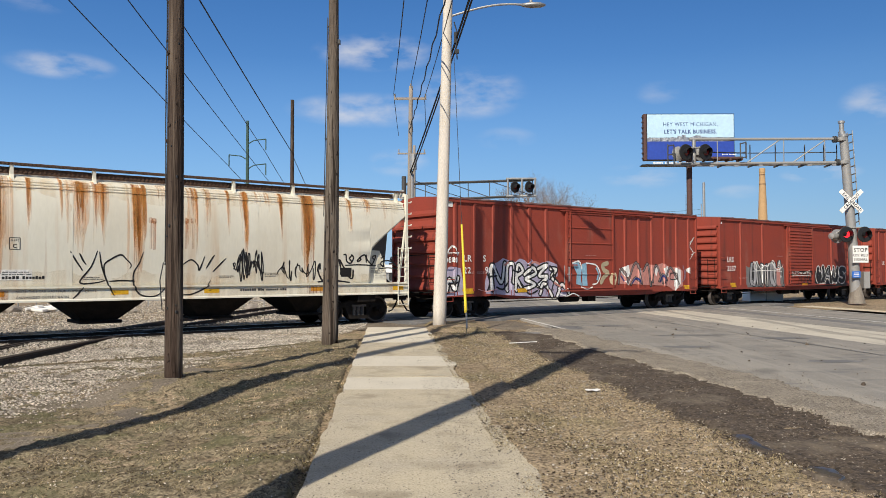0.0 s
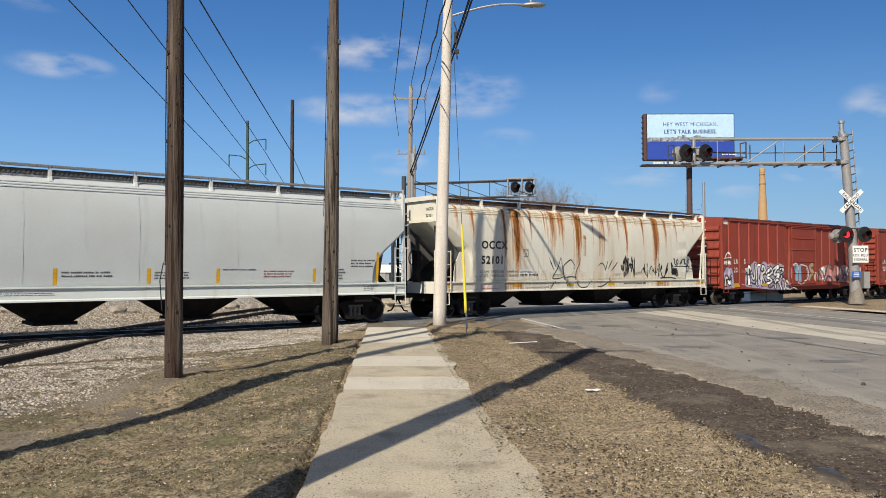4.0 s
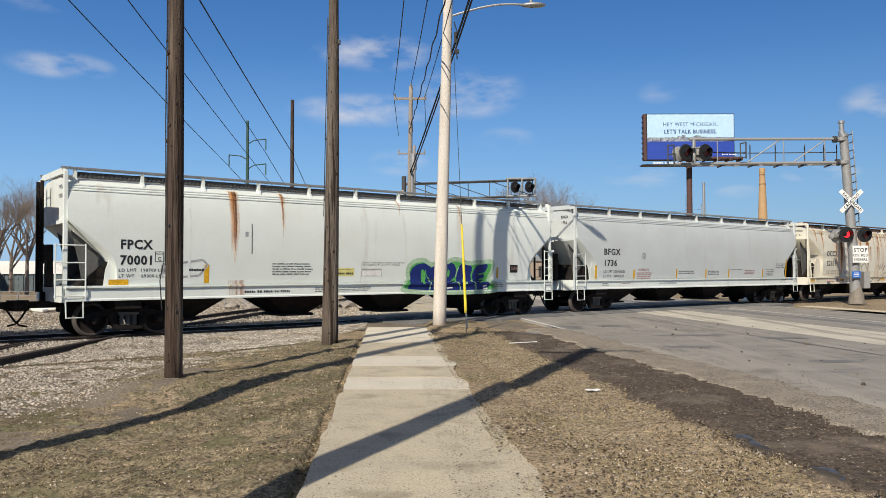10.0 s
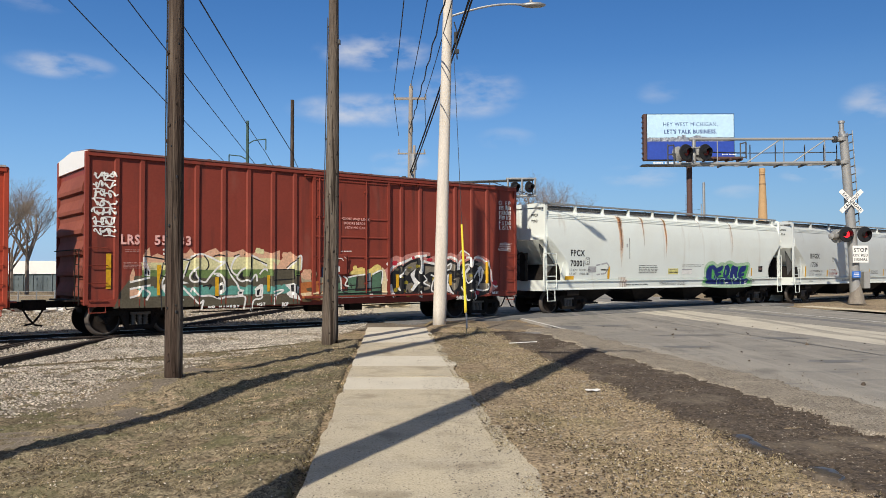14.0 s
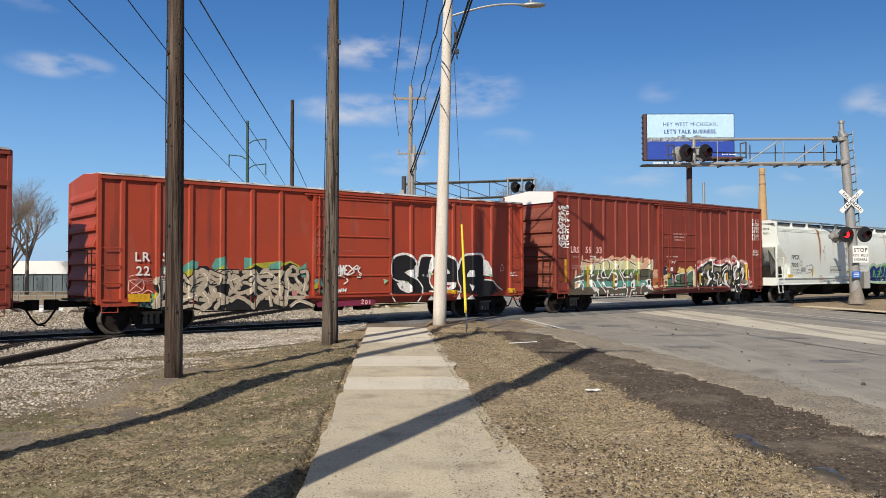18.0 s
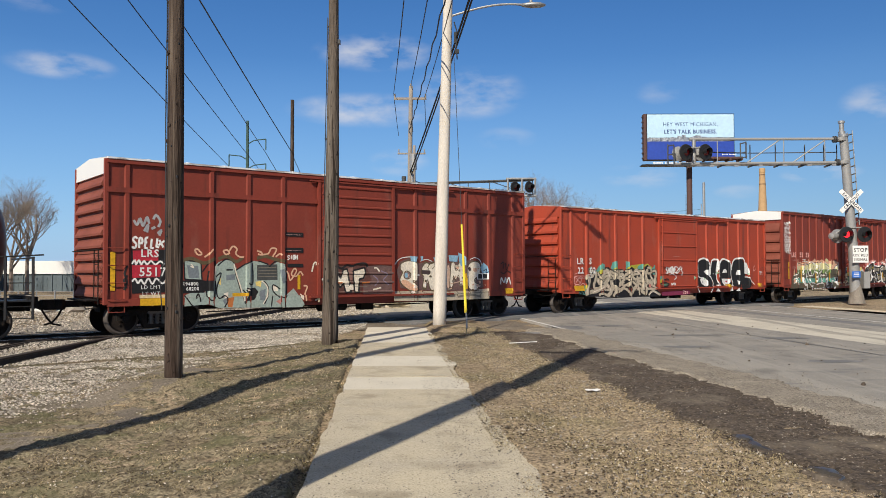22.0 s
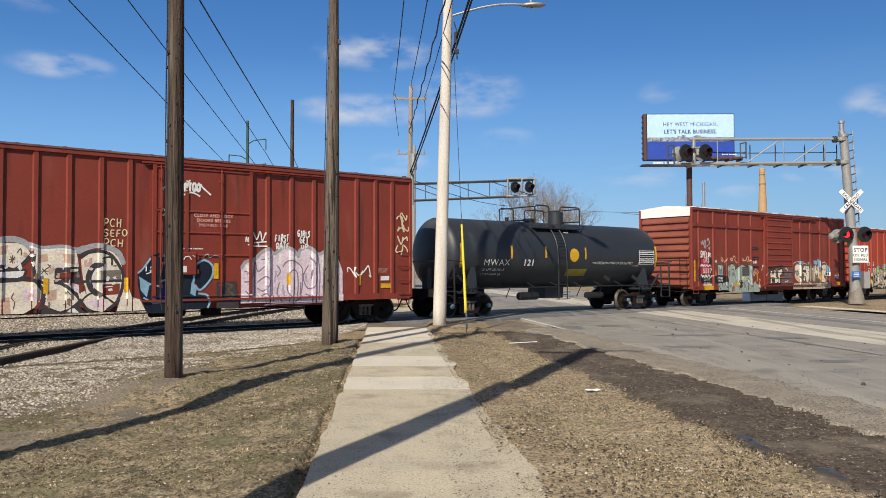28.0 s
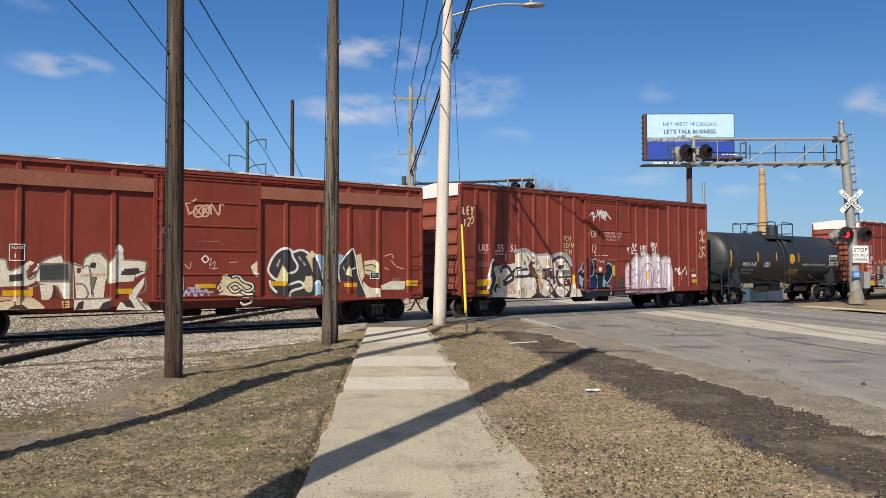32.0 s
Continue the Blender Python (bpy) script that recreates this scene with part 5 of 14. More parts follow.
    for k in range(9):
        rod(bm, (-h - 0.2, 0.25, 1.5 + k * 0.32), (-h - 0.2, 0.75, 1.5 + k * 0.32), 0.014, n=5)
    rod(bm, (-h - 0.1, 0.5, 0.9), (-h - 0.1, 0.5, 1.2), 0.09, n=8)
    part("brake_stand", bm, "under", car)
    bm = bmesh.new()
    for k in range(20):
        a, b = 6.2832 * k / 20, 6.2832 * (k + 1) / 20
        rod(bm, (-h - 0.3, -0.35 + 0.27 * math.cos(a), 2.25 + 0.27 * math.sin(a)), (-h - 0.3, -0.35 + 0.27 * math.cos(b), 2.25 + 0.27 * math.sin(b)), 0.022, n=5)
    for k in range(5):
        a = 6.2832 * k / 5
        rod(bm, (-h - 0.26, -0.35, 2.25), (-h - 0.3, -0.35 + 0.27 * math.cos(a), 2.25 + 0.27 * math.sin(a)), 0.014, n=5)
    part("brake_wheel", bm, "under", car)
    # discharge hoppers with gates
    for k in range(bays):
        x = -h + 3.35 + (L - 6.7) * k / (bays - 1)
        w = (L - 6.7) / (bays - 1) * 0.5
        bm = bmesh.new()
        a = [(x - w * 0.92, -1.36, 1.32), (x + w * 0.92, -1.36, 1.32), (x + w * 0.92, 1.36, 1.32), (x - w * 0.92, 1.36, 1.32)]
        b = [(x - 0.45, -0.62, 0.42), (x + 0.45, -0.62, 0.42), (x + 0.45, 0.62, 0.42), (x - 0.45, 0.62, 0.42)]
        loft(bm, [a, b])
        box(bm, x - 0.55, x + 0.55, -0.72, 0.72, 0.33, 0.42)
        rod(bm, (x - 0.5, -0.85, 0.37), (x + 0.5, -0.85, 0.37), 0.035, n=6)
        part("outlet", bm, "under", car)
    for sg in (-1, 1):
        bm = bmesh.new()
        box(bm, min(sg * (h - 0.2), sg * (h - 3.0)), max(sg * (h - 0.2), sg * (h - 3.0)), -0.35, 0.35, 0.65, 1.28)
        prism(bm, [(sg * (h - 0.3), 1.29), (sg * (h - 2.9), 1.29), (sg * (h - 1.4), 2.2)], -1.0, 1.0, "y")
        box(bm, min(sg * (h - 2.0), sg * (h - 1.3)), max(sg * (h - 2.0), sg * (h - 1.3)), -1.42, 1.42, 0.75, 1.0)
        part("bolster_frame", bm, "under", car)
    truck(car, -h + 1.75)
    truck(car, h - 1.75)
    couplers(car, h, 0.85)
    return car, h


def tank_car(u0, u1, label):
    L = u1 - u0
    h = L / 2
    car = thing("tank_car", train_pose((u0 + u1) / 2), label, "tank car")
    CARS.append((car, (u0 + u1) / 2))
    R, cz = 1.37, 2.44
    bm = bmesh.new()
    hs = h - 1.05
    prof = [(R * math.cos(a), -hs - 0.48 * math.sin(a)) for a in (1.45, 1.3, 1.1, 0.9, 0.7, 0.5, 0.33, 0.18, 0.08)]
    prof += [(R, -hs + (2 * hs) * k / 6) for k in range(7)]
    prof += [(r, -o) for r, o in prof[8::-1]]
    revolve(bm, prof, 64, "x")
    bm.transform(Matrix.Translation((0, 0, cz)))
    part("tank_shell", bm, "tank", car, smooth=True)
    bm = bmesh.new()
    for x in (-hs * 0.66, -hs * 0.33, 0.02, hs * 0.33, hs * 0.66):
        revolve_ring(bm, x, R + 0.006, cz, 0.035)
    part("weld_band", bm, "tank", car)
    # top fittings: manway, valve housing, platform and rails
    bm = bmesh.new()
    rod(bm, (0.7, 0, cz + R - 0.1), (0.7, 0, cz + R + 0.46), 0.32, n=24)
    rod(bm, (0.7, 0, cz + R + 0.46), (0.7, 0, cz + R + 0.5), 0.33, n=24)
    part("dome", bm, "tank", car)
    bm = bmesh.new()
    rod(bm, (-0.9, 0, cz + R - 0.1), (-0.9, 0, cz + R + 0.1), 0.26, n=16)
    rod(bm, (-0.9, 0, cz + R + 0.1), (-0.9, 0, cz + R + 0.15), 0.3, n=16)
    part("manway", bm, "tank", car)
    bm = bmesh.new()
    rod(bm, (-2.2, 0, cz + R - 0.1), (-2.2, 0, cz + R + 0.16), 0.08, n=8)
    part("vent", bm, "black", car)
    bm = bmesh.new()
    for yy in (-0.95, 0.95):
        box(bm, -1.65, 1.1, yy - 0.16, yy + 0.16, cz + 1.06, cz + 1.1)
    for x in (-1.65, 1.1):
        box(bm, x - 0.03, x + 0.03, -0.95, 0.95, cz + R + 0.02, cz + R + 0.07)
    part("platform", bm, "black", car)
    zt = cz + 2.0
    for x0, x1 in ((-1.62, -0.8), (-0.15, 1.05)):
        bm = bmesh.new()
        pipe(bm, [(x0, -1.05, cz + 1.1), (x0, -1.05, zt - 0.08), (x0 + 0.08, -1.05, zt), (x1 - 0.08, -1.05, zt), (x1, -1.05, zt - 0.08), (x1, -1.05, cz + 1.1)], 0.028)
        pipe(bm, [(x0, 1.05, cz + 1.1), (x0, 1.05, zt - 0.08), (x0 + 0.08, 1.05, zt), (x1 - 0.08, 1.05, zt), (x1, 1.05, zt - 0.08), (x1, 1.05, cz + 1.1)], 0.028)
        end = -1.62 if x0 < -1 else 1.05
        pipe(bm, [(end, -1.05, zt - 0.05), (end, 1.05, zt - 0.05)], 0.025)
        part("handrail", bm, "black", car)
    # side ladder over the shell
    bm = bmesh.new()
    arc = [(-math.sin(a) * (R + 0.1), cz + math.cos(a) * (R + 0.1)) for a in [0.55 + 0.13 * k for k in range(9)]] + [(-1.5, 2.0), (-1.5, 0.6)]
    for x in (-0.72, -0.22):
        pipe(bm, [(x, p, q) for p, q in arc], 0.024)
    for k in range(14):
        t = 0.5 + k * 0.72
        i = min(int(t), len(arc) - 2)
        f = t - i
        p = arc[i][0] + (arc[i + 1][0] - arc[i][0]) * min(f, 1)
        q = arc[i][1] + (arc[i + 1][1] - arc[i][1]) * min(f, 1)
        rod(bm, (-0.72, p, q), (-0.22, p, q), 0.015, n=5)
    for z in (0.62, 0.9, 1.2):
        rod(bm, (-0.85, -1.5, z), (-0.05, -1.5, z), 0.018, n=5)
    part("ladder", bm, "black", car)
    # draft sills, saddles, running rail along the bottom
    for sg in (-1, 1):
        bm = bmesh.new()
        box(bm, min(sg * h, sg * (h - 3.2)), max(sg * h, sg * (h - 3.2)), -0.35, 0.35, 0.72, 1.06)
        box(bm, min(sg * (h - 0.02), sg * (h - 0.2)), max(sg * (h - 0.02), sg * (h - 0.2)), -1.4, 1.4, 0.82, 1.12)
        part("draft_sill", bm, "under", car)
    for sg in (-1, 1):
        bm = bmesh.new()
        xs = sg * (h - 1.82)
        prism(bm, [(-1.42, 0.95), (-1.42, 1.1), (-1.25, 1.95), (-0.9, 1.5), (0.9, 1.5), (1.25, 1.95), (1.42, 1.1), (1.42, 0.95)], xs - 0.11, xs + 0.11)
        box(bm, xs - 0.3, xs + 0.3, -1.45, 1.45, 0.92, 1.0)
        part("saddle", bm, "tank", car)
        bm = bmesh.new()
        xe = sg * (h - 0.15)
        for x in (xe, xe - sg * 0.63):
            pipe(bm, [(x, -1.45, 0.55), (x, -1.45, 1.0), (x, -1.42, 2.15)], 0.035)
        pipe(bm, [(xe, -1.42, 2.12), (xe, 1.42, 2.12)], 0.022)
        pipe(bm, [(xe + sg * 0.25, -1.4, 2.2), (xe - sg * 1.0, -1.4, 2.12)], 0.02)
        for k in range(4):
            rod(bm, (xe, -1.45, 0.58 + k * 0.3), (xe - sg * 0.63, -1.45, 0.58 + k * 0.3), 0.014, n=5)
        pipe(bm, [(xe - sg * 0.8, -1.43, 1.6), (xe - sg * 1.4, -1.43, 1.02)], 0.05)
        box(bm, min(xe, xe - sg * 0.9), max(xe, xe - sg * 0.9), -1.45, -0.5, 1.0, 1.04)
        part("end_rail", bm, "black", car)
    bm = bmesh.new()
    pipe(bm, [(-h + 1.2, -1.44, 1.12), (h - 1.2, -1.44, 1.12)], 0.025)
    for k in range(8):
        x = -h + 2.2 + (L - 4.4) * k / 7
        pipe(bm, [(x, -1.44, 1.12), (x, -1.0, 1.3)], 0.018)
        pipe(bm, [(x, -1.44, 1.12), (x, -1.2, 0.7)], 0.018)
    box(bm, -0.5, 0.6, -0.5, 0.5, 0.62, 1.1)
    rod(bm, (-2.2, -0.7, 0.75), (-1.2, -0.7, 0.75), 0.16, n=10)
    rod(bm, (1.6, -0.9, 0.72), (2.6, -0.9, 0.72), 0.13, n=10)
    part("side_rail", bm, "black", car)
    bm = bmesh.new()
    for k in range(20):
        a, b = 6.2832 * k / 20, 6.2832 * (k + 1) / 20
        rod(bm, (-h + 0.02, -0.6 + 0.27 * math.cos(a), 1.75 + 0.27 * math.sin(a)), (-h + 0.02, -0.6 + 0.27 * math.cos(b), 1.75 + 0.27 * math.sin(b)), 0.022, n=5)
    box(bm, -h + 0.05, -h + 0.25, -0.75, -0.45, 1.1, 1.9)
    part("brake_wheel", bm, "black", car)
    bm = bmesh.new()
    rod(bm, (0, 0, 0), (0, -0.08, 0), 0.1, 0.085, n=14)
    rod(bm, (0, -0.08, 0), (0, -0.1, 0), 0.06, n=8)
    cap = keep("blue_axle_cap", bm, ["cap_blue"])
    truck(car, -h + 1.85, cap)
    truck(car, h - 1.85, cap)
    couplers(car, h, 0.6)
    return car, h, R, cz


def revolve_ring(bm, x, r, cz, w, n=48):
    a = [bm.verts.new((x - w, r * math.cos(6.2832 * i / n), cz + r * math.sin(6.2832 * i / n))) for i in range(n)]
    b = [bm.verts.new((x + w, r * math.cos(6.2832 * i / n), cz + r * math.sin(6.2832 * i / n))) for i in range(n)]
    for i in range(n):
        bm.faces.new((a[i], a[(i + 1) % n], b[(i + 1) % n], b[i]))


M["cap_blue"] = mat("pale_blue_axle_cap", (0.12, 0.21, 0.3), 0.5, var=0.3, bump=0)
M["belt"] = mat("faded_brown_belt_paint", (0.3, 0.12, 0.075), 0.7, var=0.2, scale=1, fine=14, bump=0.1, other=(0.24, 0.08, 0.05), amount=0.9, spec=0.3)
make_truck_meshes()
P93 = [0.61, 1.57, 2.5, 3.45, 4.4, 5.35]
P78 = [0.77, 1.45, 2.2, 3.0, 3.8, 4.6, 5.4, 6.15]
P115 = [0.55, 1.8, 2.95, 4.1, 5.25]
T = {}
T["lead"] = boxcar(33.9, 49.6, 4.42, "box_c", P93, (6.45, 9.45), "faded red boxcar at the head of the string", "panel", roof="roof_red")
T["2257"] = boxcar(16.45, 32.1, 4.42, "box_c", [1.9, 4.0], (6.45, 9.3), "faded red boxcar with ribbed door and graffiti", "louver", end_ribs=9, roof="roof_red")
T["2298"] = boxcar(-1.25, 14.4, 4.42, "box_c", P93, (6.45, 9.45), "faded red boxcar with silver graffiti along its side", "panel", roof="roof_red")
T["occx"] = hopper(-19.3, -2.75, "hop_r", "cream covered hopper with heavy rust streaks and tags", "hop_r", 9, 4, True)
T["bfgx"] = hopper(-38.9, -20.8, "hop_g", "light grey covered hopper with clean smooth sides", "hop_w", 9)
T["fpcx"] = hopper(-58.6, -40.4, "hop_w", "off-white covered hopper with blue and green graffiti", "hop_w", 11)
# marks on the end sheets
for key, inset, rows in (("occx", 0.1, ("OCCX", "52101")), ("bfgx", 0.05, ("BFGX", "1736")), ("fpcx", 0.05, ("FPCX", "70001"))):
    for k, word in enumerate(rows):
        writing(word, 0.15, "black", T[key][0], Matrix.Translation((-T[key][1] + inset - 0.02, -0.62, 4.0 - 0.24 * k)) @ Matrix.Rotation(radians(-90), 4, "Z") @ Matrix.Rotation(radians(90), 4, "X"))
T["5533"] = boxcar(-76.0, -60.35, 4.99, "box_b", P78, (6.75, 9.7), "tall dark red boxcar with green and cream graffiti band", "plug", white_end=0.35, end_ribs=6, roof="roof_red")
T["2202"] = boxcar(-93.6, -77.9, 4.4, "box_a", P93, (6.45, 9.45), "faded red boxcar with black and white block graffiti", "panel")
T["5517"] = boxcar(-111.35, -95.75, 4.84, "box_b", P115, (6.45, 9.4), "dark red boxcar with slatted door and pale green graffiti", "louver", chord=4.0, white_end=0.2, end_ribs=10)
T["tank"] = tank_car(-126.84, -112.94, "black tank car with top platform and yellow markings")
T["5551"] = boxcar(-143.75, -128.1, 4.99, "box_b", P78, (6.75, 9.7), "tall dark red boxcar with pink and lilac graffiti", "plug", white_end=0.35, end_ribs=6, roof="roof_red")
T["last"] = boxcar(-161.2, -145.55, 4.7, "box_b", P115, (6.3, 9.5), "dark red boxcar with pale roof and cream graffiti", "panel", chord=4.05, end_ribs=8, band=True)


from mathutils.geometry import tessellate_polygon as tessellate


# ---- paint on the cars: spray pieces, tags, lettering, markings ----
def spray(key, col, rough=0.55):
    if key not in M:
        M[key] = mat("spray_" + key, col, rough, var=0.3, scale=3.2, fine=16, bump=0, amount=0.8, spec=0.3)
    return key


for k, c in {"p_black": (0.018, 0.017, 0.018), "p_white": (0.86, 0.84, 0.8), "p_silver": (0.4, 0.4, 0.41), "p_tan": (0.45, 0.38, 0.25), "p_cream": (0.78, 0.64, 0.4), "p_pink": (0.56, 0.25, 0.21), "p_lilac": (0.47, 0.42, 0.55),
             "p_teal": (0.13, 0.36, 0.3), "p_brown": (0.13, 0.095, 0.05), "p_blue": (0.012, 0.026, 0.17), "p_navy": (0.02, 0.035, 0.08), "p_sky": (0.28, 0.48, 0.62),
             "p_sage": (0.36, 0.43, 0.38), "p_yellow": (0.72, 0.4, 0.02), "p_russet": (0.13, 0.055, 0.045), "p_dusk": (0.17, 0.1, 0.09), "p_haze": (0.3, 0.16, 0.13), "p_orange": (0.5, 0.17, 0.05), "p_grass": (0.1, 0.4, 0.1), "p_mist": (0.42, 0.58, 0.4), "p_beige": (0.62, 0.42, 0.31), "p_grey": (0.2, 0.2, 0.2), "p_salmon": (0.74, 0.44, 0.29), "p_red": (0.5, 0.03, 0.05)}.items():
    spray(k, c)
M["rust_run"] = mat("rust_run", (0.5, 0.16, 0.03), 0.9, var=0.5, scale=3, fine=14, bump=0, other=(0.28, 0.1, 0.03), amount=0.9, stretch=(5, 1, 1))


def thin(m, lo, hi, stretch):
    """Lets the ground show through a worn coat, by noise."""
    nt = m.node_tree
    co = nt.nodes.new("ShaderNodeTexCoord")
    mp = nt.nodes.new("ShaderNodeMapping")
    mp.inputs["Scale"].default_value = stretch
    n = nt.nodes.new("ShaderNodeTexNoise")
    n.inputs["Scale"].default_value, n.inputs["Detail"].default_value = 1, 5
    r = nt.nodes.new("ShaderNodeMapRange")
    r.inputs["From Min"].default_value, r.inputs["From Max"].default_value = lo, hi
    nt.links.new(co.outputs["Object"], mp.inputs["Vector"])
    nt.links.new(mp.outputs["Vector"], n.inputs["Vector"])
    nt.links.new(n.outputs["Fac"], r.inputs["Value"])
    nt.links.new(r.outputs[0], nt.nodes["Principled BSDF"].inputs["Alpha"])


thin(M["rust_run"], 0.32, 0.95, (14, 2, 0.5))
M["rust_stain"] = mat("rust_stain", (0.74, 0.48, 0.2), 0.9, var=0.3, scale=2, fine=14, bump=0, stretch=(3, 1, 0.6))
thin(M["rust_stain"], 0.38, 1.9, (5, 2, 0.8))
M["rust_wash"] = mat("rust_wash", (0.78, 0.33, 0.08), 0.9, var=0.4, scale=3, fine=14, bump=0, other=(0.4, 0.2, 0.07), amount=0.8, stretch=(5, 1, 0.5))
thin(M["rust_wash"], 0.3, 1.35, (9, 2, 0.4))


def halves(p, axis, c):
    """Cuts a convex patch in two along x = c or z = c."""
    out = []
    for sg in (-1, 1):
        q = []
        for a, b in zip(p, p[1:] + p[:1]):
            da, db = (a[axis] - c) * sg, (b[axis] - c) * sg
            if da >= 0:
                q.append(a)
            if da * db < 0:
                t = da / (da - db)
                q.append((a[0] + (b[0] - a[0]) * t, a[1] + (b[1] - a[1]) * t))
        if len(q) > 2:
            out.append(q)
    return out


HOP_CUTS = [1.03, 1.29, 1.375] + [1.5 + 0.15 * k for k in range(17)] + [3.905, 4.095, 4.12]


class Side:
    """The near side of a car as a surface to paint on; x is counted from the left end."""

    def __init__(self, car, half, kind, posts=(), door=None, chord=None):
        self.car, self.h, self.kind, self.posts, self.door = car, half, kind, posts, door
        self.coat, self.count = {}, 0
        L = 2 * half
        self.edges = [(o, 0.085) for o in posts] + [(L - o, 0.085) for o in posts] if kind == "box" else []
        self.cuts = [o + k for o, w in self.edges for k in (-w, -w * 0.6, w * 0.6, w)] + [d + k for d in (door or ()) for k in (-0.01, 0.01)]
        self.rails = DOORS[car.name] if kind == "box" else []

    def y(self, x, z):
        if self.kind == "hop":
            if z > 4.12:
                return -1.33 + (z - 4.12) * 1.6 - 0.004
            return -1.53 if z < 1.03 else -1.5 if z < 1.29 else -1.563 if z < 1.375 else -hop_half(z) - (0.024 if 3.905 < z < 4.095 else 0)
        if self.kind == "tank":
            dz = min(1.36, abs(z - 2.44))
            return -math.sqrt(1.37 ** 2 - dz * dz)
        if self.door and self.door[0] - 0.01 < x < self.door[1] + 0.01:
            for a, hh in self.rails:
                if a < z < a + hh:
                    return NEAR - 0.07 - 0.035 * min(1, (z - a) / (hh * 0.3), (a + hh - z) / (hh * 0.3)) - 0.0015
            return NEAR - 0.0765
        for o, w in self.edges:
            d = abs(x - o)
            if d < w:
                return NEAR - POST * min(1, (w - d) / (w * 0.4)) - 0.001
        return NEAR - (0.055 if z < 1.02 else 0)

    def mesh(self, key):
        if key not in self.coat:
            self.coat[key] = ([], [])
        return self.coat[key]

    def lay(self, key, poly, lift):
        """One flat patch, cut where the side folds, so that every coat lies flush on posts and door."""
        v, f = self.mesh(key)
        pieces = [poly]
        if self.kind == "box":
            lo, hi = min(p[0] for p in poly), max(p[0] for p in poly)
            for c in self.cuts:
                if lo < c < hi:
                    pieces = [h for p in pieces for h in halves(p, 0, c)]
            if min(p[1] for p in poly) < 1.02 < max(p[1] for p in poly):
                pieces = [h for p in pieces for h in halves(p, 1, 1.02)]
            if self.door and hi > self.door[0] and lo < self.door[1]:
                for a, hh in self.rails:
                    for c in (a, a + hh * 0.3, a + hh * 0.7, a + hh):
                        pieces = [h for p in pieces for h in (halves(p, 1, c) if min(q[1] for q in p) < c < max(q[1] for q in p) else [p])]
        if self.kind == "hop":
            lo, hi = min(p[1] for p in poly), max(p[1] for p in poly)
            for c in HOP_CUTS:
                if lo < c < hi:
                    pieces = [h for p in pieces for h in halves(p, 1, c)]
        for p in pieces:
            mx, mz = sum(q[0] for q in p) / len(p), sum(q[1] for q in p) / len(p)
            k = len(v)
            for x, z in p:
                v.append((x - self.h, self.y(x + (mx - x) * 1e-3, z + (mz - z) * 1e-3) - lift, z))
            f.append(tuple(range(k, k + len(p))))

    def put(self, key, rows, creep=0.0):
        """rows of (x, z), joined to a ribbon; layer order follows the order of painting."""
        lift = 0.004 + 0.00006 * self.count
        for i, (r, q) in enumerate(zip(rows, rows[1:])):
            for j in range(len(r) - 1):
                self.lay(key, [r[j], r[j + 1], q[j + 1], q[j]], lift + creep * i)

    def done(self, name="graffiti"):
        for key, (v, f) in self.coat.items():
            me = bpy.data.meshes.new(name)
            me.from_pydata(v, [], f)
            me.materials.append(M[key])
            ob = new(name, me)
            ob.parent = self.car
            ob["kind"] = "stuff"
            ob["label"] = {"p_": "sprayed paint on the car side"}.get(key[:2], "painted marking on the car side")
        self.coat = {}


def smooth_path(pts, step=0.032):
    if len(pts) == 2:
        (ax, az), (bx, bz) = pts
        n = max(1, int(math.hypot(bx - ax, bz - az) / step))
        return [(ax + (bx - ax) * k / n, az + (bz - az) * k / n) for k in range(n + 1)]
    out = []
    P = [pts[0]] + list(pts) + [pts[-1]]
    for i in range(1, len(P) - 2):
        p0, p1, p2, p3 = (Vector((*q, 0)) for q in P[i - 1:i + 3])
        n = max(2, int((p2 - p1).length / step))
        for k in range(n):
            t = k / n
            q = 0.5 * ((2 * p1) + (p2 - p0) * t + (2 * p0 - 5 * p1 + 4 * p2 - p3) * t * t + (3 * p1 - p0 - 3 * p2 + p3) * t ** 3)
            out.append((q.x, q.y))
    out.append(tuple(pts[-1]))
    return out


def stroke(side, pts, width, key, taper=False, curve=True):
    path = smooth_path(pts) if curve else [q for a, b in zip(pts, pts[1:]) for q in smooth_path([a, b])]
    if len(path) < 2:
        return
    side.count += 1 if width < 0.1 else 1 + len(path) // 10
    rows = []
    n = len(path)
    for i, (x, z) in enumerate(path):
        ax, az = path[max(0, i - 1)]
        bx, bz = path[min(n - 1, i + 1)]
        dx, dz = bx - ax, bz - az
        l = math.hypot(dx, dz) or 1
        w = width / 2 * (math.sin(math.pi * (0.08 + 0.84 * i / (n - 1))) ** 0.6 if taper else 1)
        nx, nz = -dz / l * w, dx / l * w
        m = max(2, int(width / 0.04) + 1)
        rows.append([(x + nx * (2 * j / (m - 1) - 1), z + nz * (2 * j / (m - 1) - 1)) for j in range(m)])
    side.put(key, rows, 0.000008)
    if not taper and width > 0.1:
        for (cx, cz) in (path[0], path[-1]):
            side.count += 0.7
            side.put(key, [[(cx, cz)] * 9, [(cx + width / 2 * math.cos(a * math.pi / 4), cz + width / 2 * math.sin(a * math.pi / 4)) for a in range(9)]])


